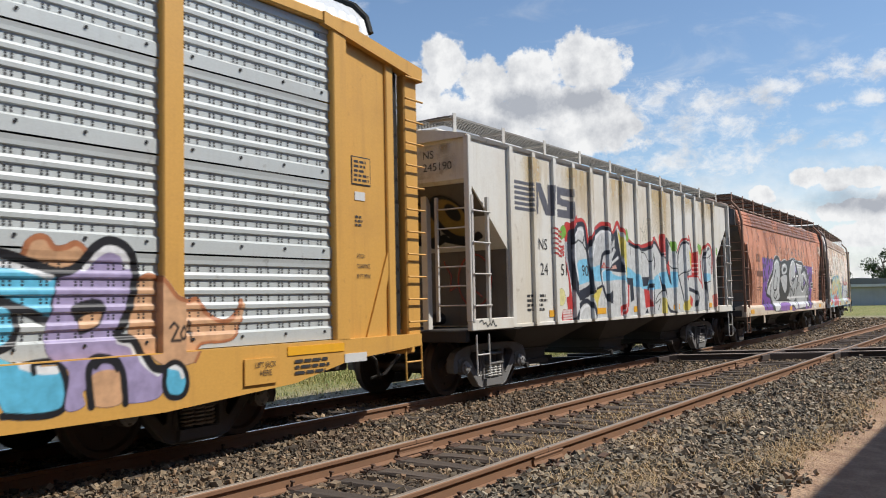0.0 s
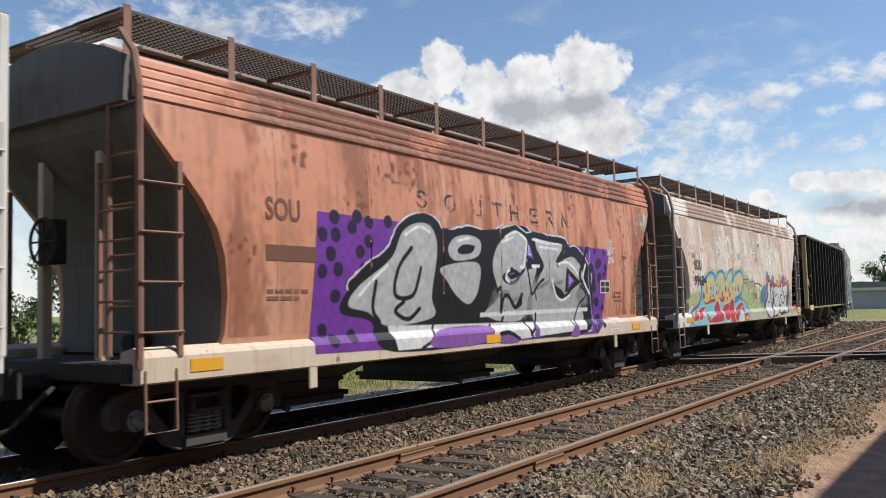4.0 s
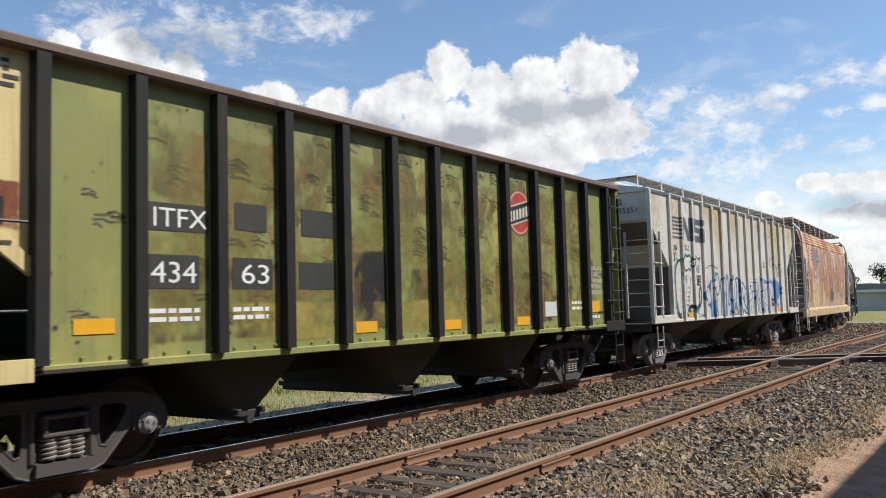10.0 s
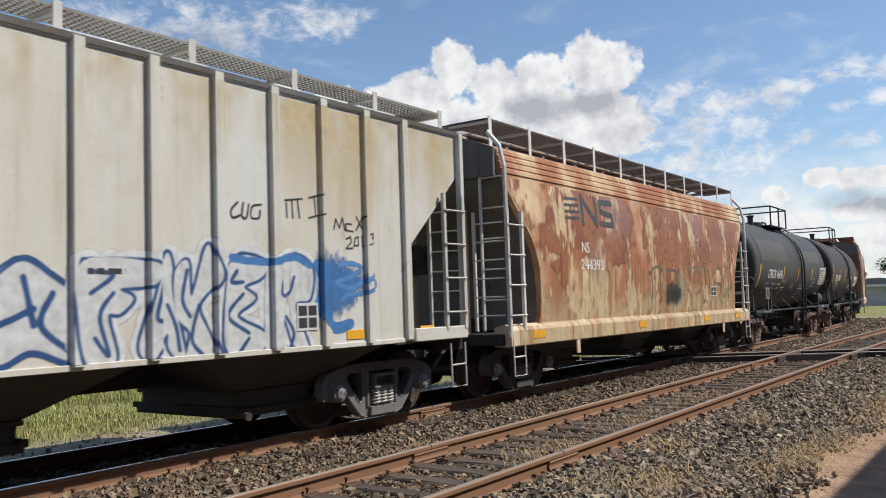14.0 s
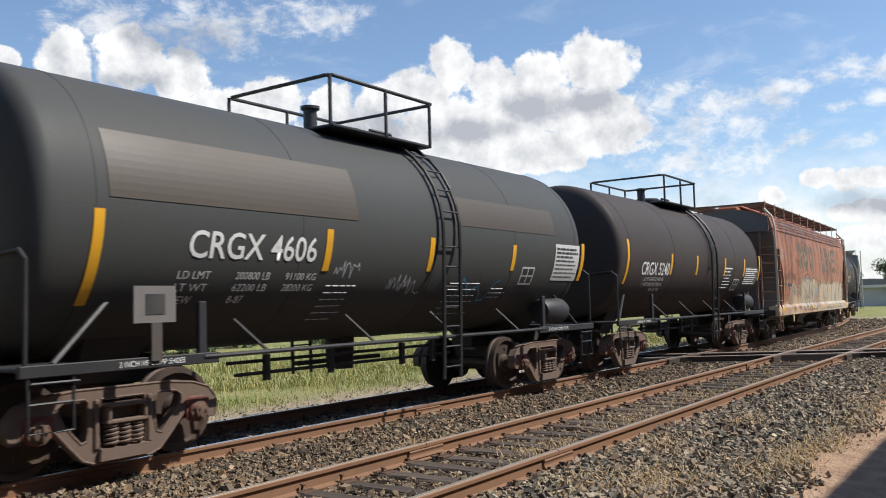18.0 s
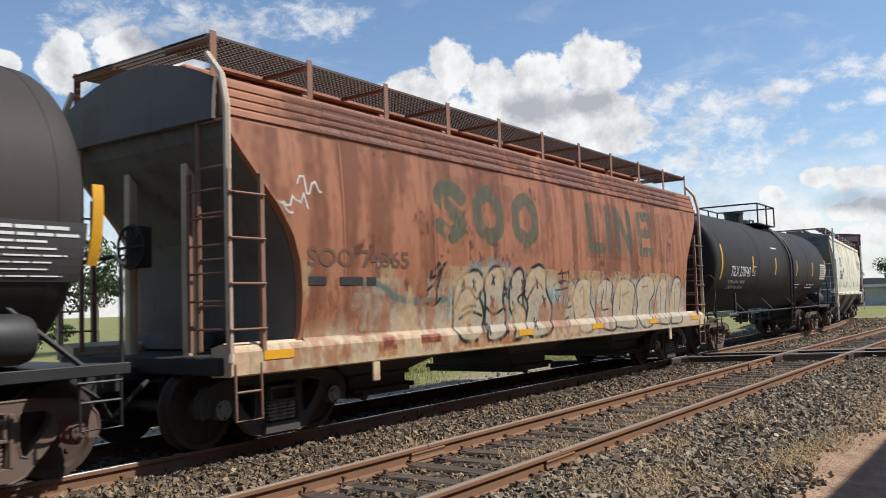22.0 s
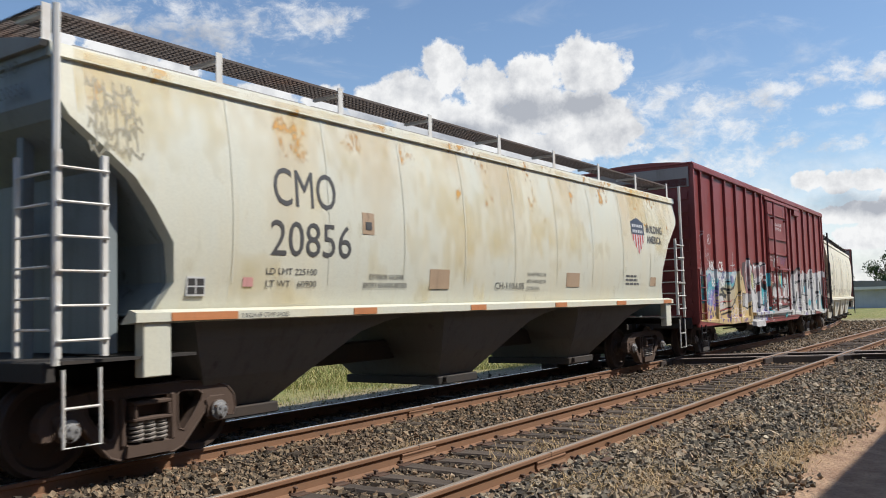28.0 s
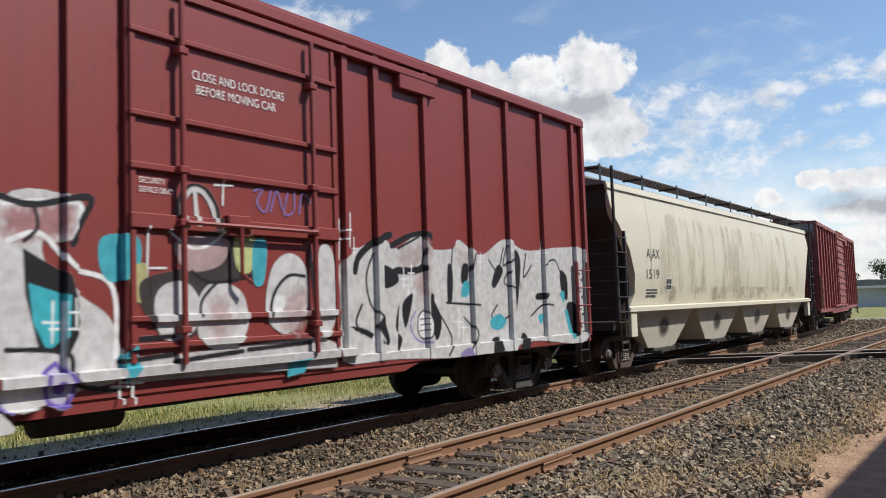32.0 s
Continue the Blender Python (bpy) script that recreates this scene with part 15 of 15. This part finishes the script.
def plant_trees():
    rnd = random.Random(31)
    spots = []
    for k in range(17):
        x = -14 + 6.6 * k + rnd.uniform(-2, 2)
        spots.append((x, 47 + 0.10 * max(0, x) + rnd.uniform(-4, 5), rnd.uniform(0.65, 0.95)))
    for k in range(7):
        spots.append((134 + rnd.uniform(-4, 8), 4 + 6.0 * k + rnd.uniform(-2, 2), rnd.uniform(0.95, 1.3)))
    for i, (x, y, k) in enumerate(spots):
        wood, crown = KINDS[i % 4]
        root = thing("tree", "leafy dark green tree beyond the railway", "tree", "trees beyond the tracks")
        root.location = (x, y, bed(min(x, 90.0), y))
        root.rotation_euler, root.scale = (0, 0, rnd.uniform(0, 6.28)), (k, k, k)
        part("trunk", wood, None, root)
        part("crown", crown, None, root)
    # low scrub along the field's edge
    for i in range(12):
        x = 2 + 5.2 * i + rnd.uniform(-1.5, 1.5)
        y = 33 + 0.12 * x + rnd.uniform(-3, 3)
        root = thing("bush", "low green bush in the grass beyond the tracks", "bush", "bushes beyond the tracks")
        root.location = (x, y, bed(x, y) - 0.5)
        k = rnd.uniform(0.28, 0.42)
        root.rotation_euler, root.scale = (0, 0, rnd.uniform(0, 6.28)), (k * 1.5, k * 1.5, k)
        part("stems", KINDS[2][0], None, root)
        part("leaves", KINDS[2][1], None, root)


plant_trees()

# ---- long low building across the field ----
BLDG = paint_mat("pale_grey_cladding", (0.46, 0.47, 0.48), 0.6, 0, (0.30, 0.29, 0.27), 0.4, 0.4, 0.4)
BLDG_ROOF = paint_mat("grey_sheet_roof", (0.20, 0.205, 0.21), 0.5, 0.2, (0.12, 0.11, 0.10), 0.4, 0.3, 0.3)
BLDG_TRIM = paint_mat("white_roof_trim", (0.62, 0.62, 0.60), 0.6, 0, (0.35, 0.33, 0.30), 0.3, 0.3, 0.5)
BLDG_DOOR = paint_mat("blue_grey_door", (0.33, 0.38, 0.44), 0.5, 0, (0.2, 0.2, 0.2), 0.3, 0.3, 0.5)
shed = thing("storage_building", "long low pale grey building with a sheet roof", "building")
shed.location, shed.rotation_euler = (121, 9, -0.8), (0, 0, radians(14))
part("wall", Geo().box(0, 12, -8, 26, 0, 3.1), BLDG, shed)
part("roof", Geo().extrude_x([(-8.6, 3.12), (26.6, 3.12), (26.6, 3.3), (9, 4.1), (-8.6, 3.3)], -0.6, 12.6), BLDG_ROOF, shed)
part("fascia", Geo().block(-0.66, -0.61, -8.6, 26.6, 2.95, 3.3, 0.01), BLDG_TRIM, shed)
for y in (-5.5, 2.5, 10.5, 18.0):
    d = part("door", Geo().block(-0.06, 0.0, y, y + 2.4, 0.02, 2.3, 0.01), BLDG_DOOR, shed, "blue-grey sliding door")
    part("handle", Geo().block(-0.10, -0.06, y + 0.2, y + 0.26, 0.95, 1.15, 0.005), BLDG_ROOF, d)

# ---- the unseen depot behind the camera, which shades the path and, made tall, cuts sky light ----
DEPOT_WALL = paint_mat("depot_wall", (0.20, 0.12, 0.09), 0.8, 0, (0.13, 0.09, 0.07), 0.3, 0.3, 0.6)
DEPOT_ROOF = paint_mat("depot_roof", (0.12, 0.11, 0.10), 0.8, 0, (0.08, 0.07, 0.06), 0.3, 0.2, 0.6)
depot = thing("depot", "plain tall depot wall with a flat roof", "building", kind="structure")
part("wall", Geo().box(-26, 46, -11.5, -3.6, -0.45, 7.1), DEPOT_WALL, depot)
part("roof", Geo().block(-26.2, 46.2, -11.7, -3.55, 7.1, 7.42, 0.03), DEPOT_ROOF, depot)


# ---- the train ----
def build_train():
    c, hl, w = auto_rack(-16.3, 9.72, "yellow car carrier with grey slotted side screens and graffiti")
    decor_rack(c, hl)
    decor_ribbed_a(*ribbed_hopper(10.86, 24.68, "grey ribbed covered hopper car with red and blue graffiti", PALE_GREY, 15))
    decor_orange(*swept_hopper(25.92, 39.65, "faded orange-red covered hopper car with purple and silver graffiti", ORANGE_RED, SILL_TAN, IRON_RUST, ROOF_WORN))
    decor_pink(*swept_hopper(40.9, 54.55, "chalky pink-beige covered hopper car with colourful graffiti", FADED_PINK, SILL_WHITE, IRON_DUST, ROOF_DUST))
    decor_olive(*open_hopper(56.09, 69.5, "olive green open hopper car with black ribs and cream ends"))
    decor_ribbed_b(*ribbed_hopper(71.2, 85.08, "stained grey ribbed covered hopper car with blue and silver graffiti", PALE_GREY_B, 15))
    decor_rusty(*swept_hopper(86.26, 99.6, "rusted tan covered hopper car with peeling paint", RUSTED_TAN, SILL_CREAM, IRON_WHITE, ROOF_WORN))
    decor_tank_a(*tank_car(100.66, 112.05, "faded black tank car with a brown painted-out band", TANK_GREEN, walk_x=0.75, truck_tone=TRUCK_TAN))
    c, hl, side = tank_car(113.15, 124.4, "black tank car with white lettering and yellow marks", TANK_BROWN, walk_x=0.6, truck_tone=TRUCK_TAN)
    decor_tank_b(c, hl, side)
    head_lettering(c, hl, [("CRGX 5240", 0.62, 2.98, 0.13, 0.72), ("CAPY 17649 GAL", 0.62, 2.74, 0.09, 0.62), ("CAPY 66809 L", 0.64, 2.58, 0.09, 0.52)])
    decor_soo(*swept_hopper(125.4, 140.68, "rusty brown covered hopper car with green letters and grey graffiti", BROWN_RED, SILL_CREAM, IRON_RUST, BROWN_RED, rail_paint=RAIL_TAN))
    c, hl, side = tank_car(141.95, 157.75, "long black tank car with white lettering", TANK_BLACK, dome=True, walk_x=0.85, truck_tone=TRUCK_TAN)
    decor_tank_c(c, hl, side)
    head_lettering(c, hl, [("TILX 270743", 0.62, 3.0, 0.13, 0.78), ("CAPY 27500 US GAL", 0.62, 2.8, 0.085, 0.7), ("CAPY 104 099 L", 0.6, 2.64, 0.085, 0.55)])
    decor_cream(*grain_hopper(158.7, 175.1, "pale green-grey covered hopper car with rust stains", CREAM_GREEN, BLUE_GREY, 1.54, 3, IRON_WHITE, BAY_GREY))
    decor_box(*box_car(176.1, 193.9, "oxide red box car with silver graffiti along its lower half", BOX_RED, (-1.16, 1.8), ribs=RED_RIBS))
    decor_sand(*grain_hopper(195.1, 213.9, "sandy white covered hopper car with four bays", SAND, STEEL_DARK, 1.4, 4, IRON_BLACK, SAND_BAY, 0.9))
    box_car(215.2, 231.5, "dull maroon box car with a slatted door", BOX_RED_B, slat_door=True, top=4.5)
    tank_car(232.8, 247.0, "black tank car at the far end of the train", TANK_BLACK)


build_train()


def motions():
    """Rolls every car along the track and turns its wheels."""
    for car, mid, half in CARS:
        rows = []
        for k in range(65):
            t = 0.5 * k
            s = mid - gone(t)
            a, b = on_track(s - half), on_track(s + half)
            d = b - a
            p = (a + b) / 2
            rows.append((t, Matrix.Translation(p) @ Matrix.Rotation(math.atan2(d.y, d.x), 4, "Z")))
        walk(car, rows)
    for w in WHEELSETS:
        base = Matrix.Translation(w.location)
        walk(w, [(0.1 * k, base @ Matrix.Rotation(-gone(0.1 * k) / WHEEL_R, 4, "Y")) for k in range(321)])


motions()
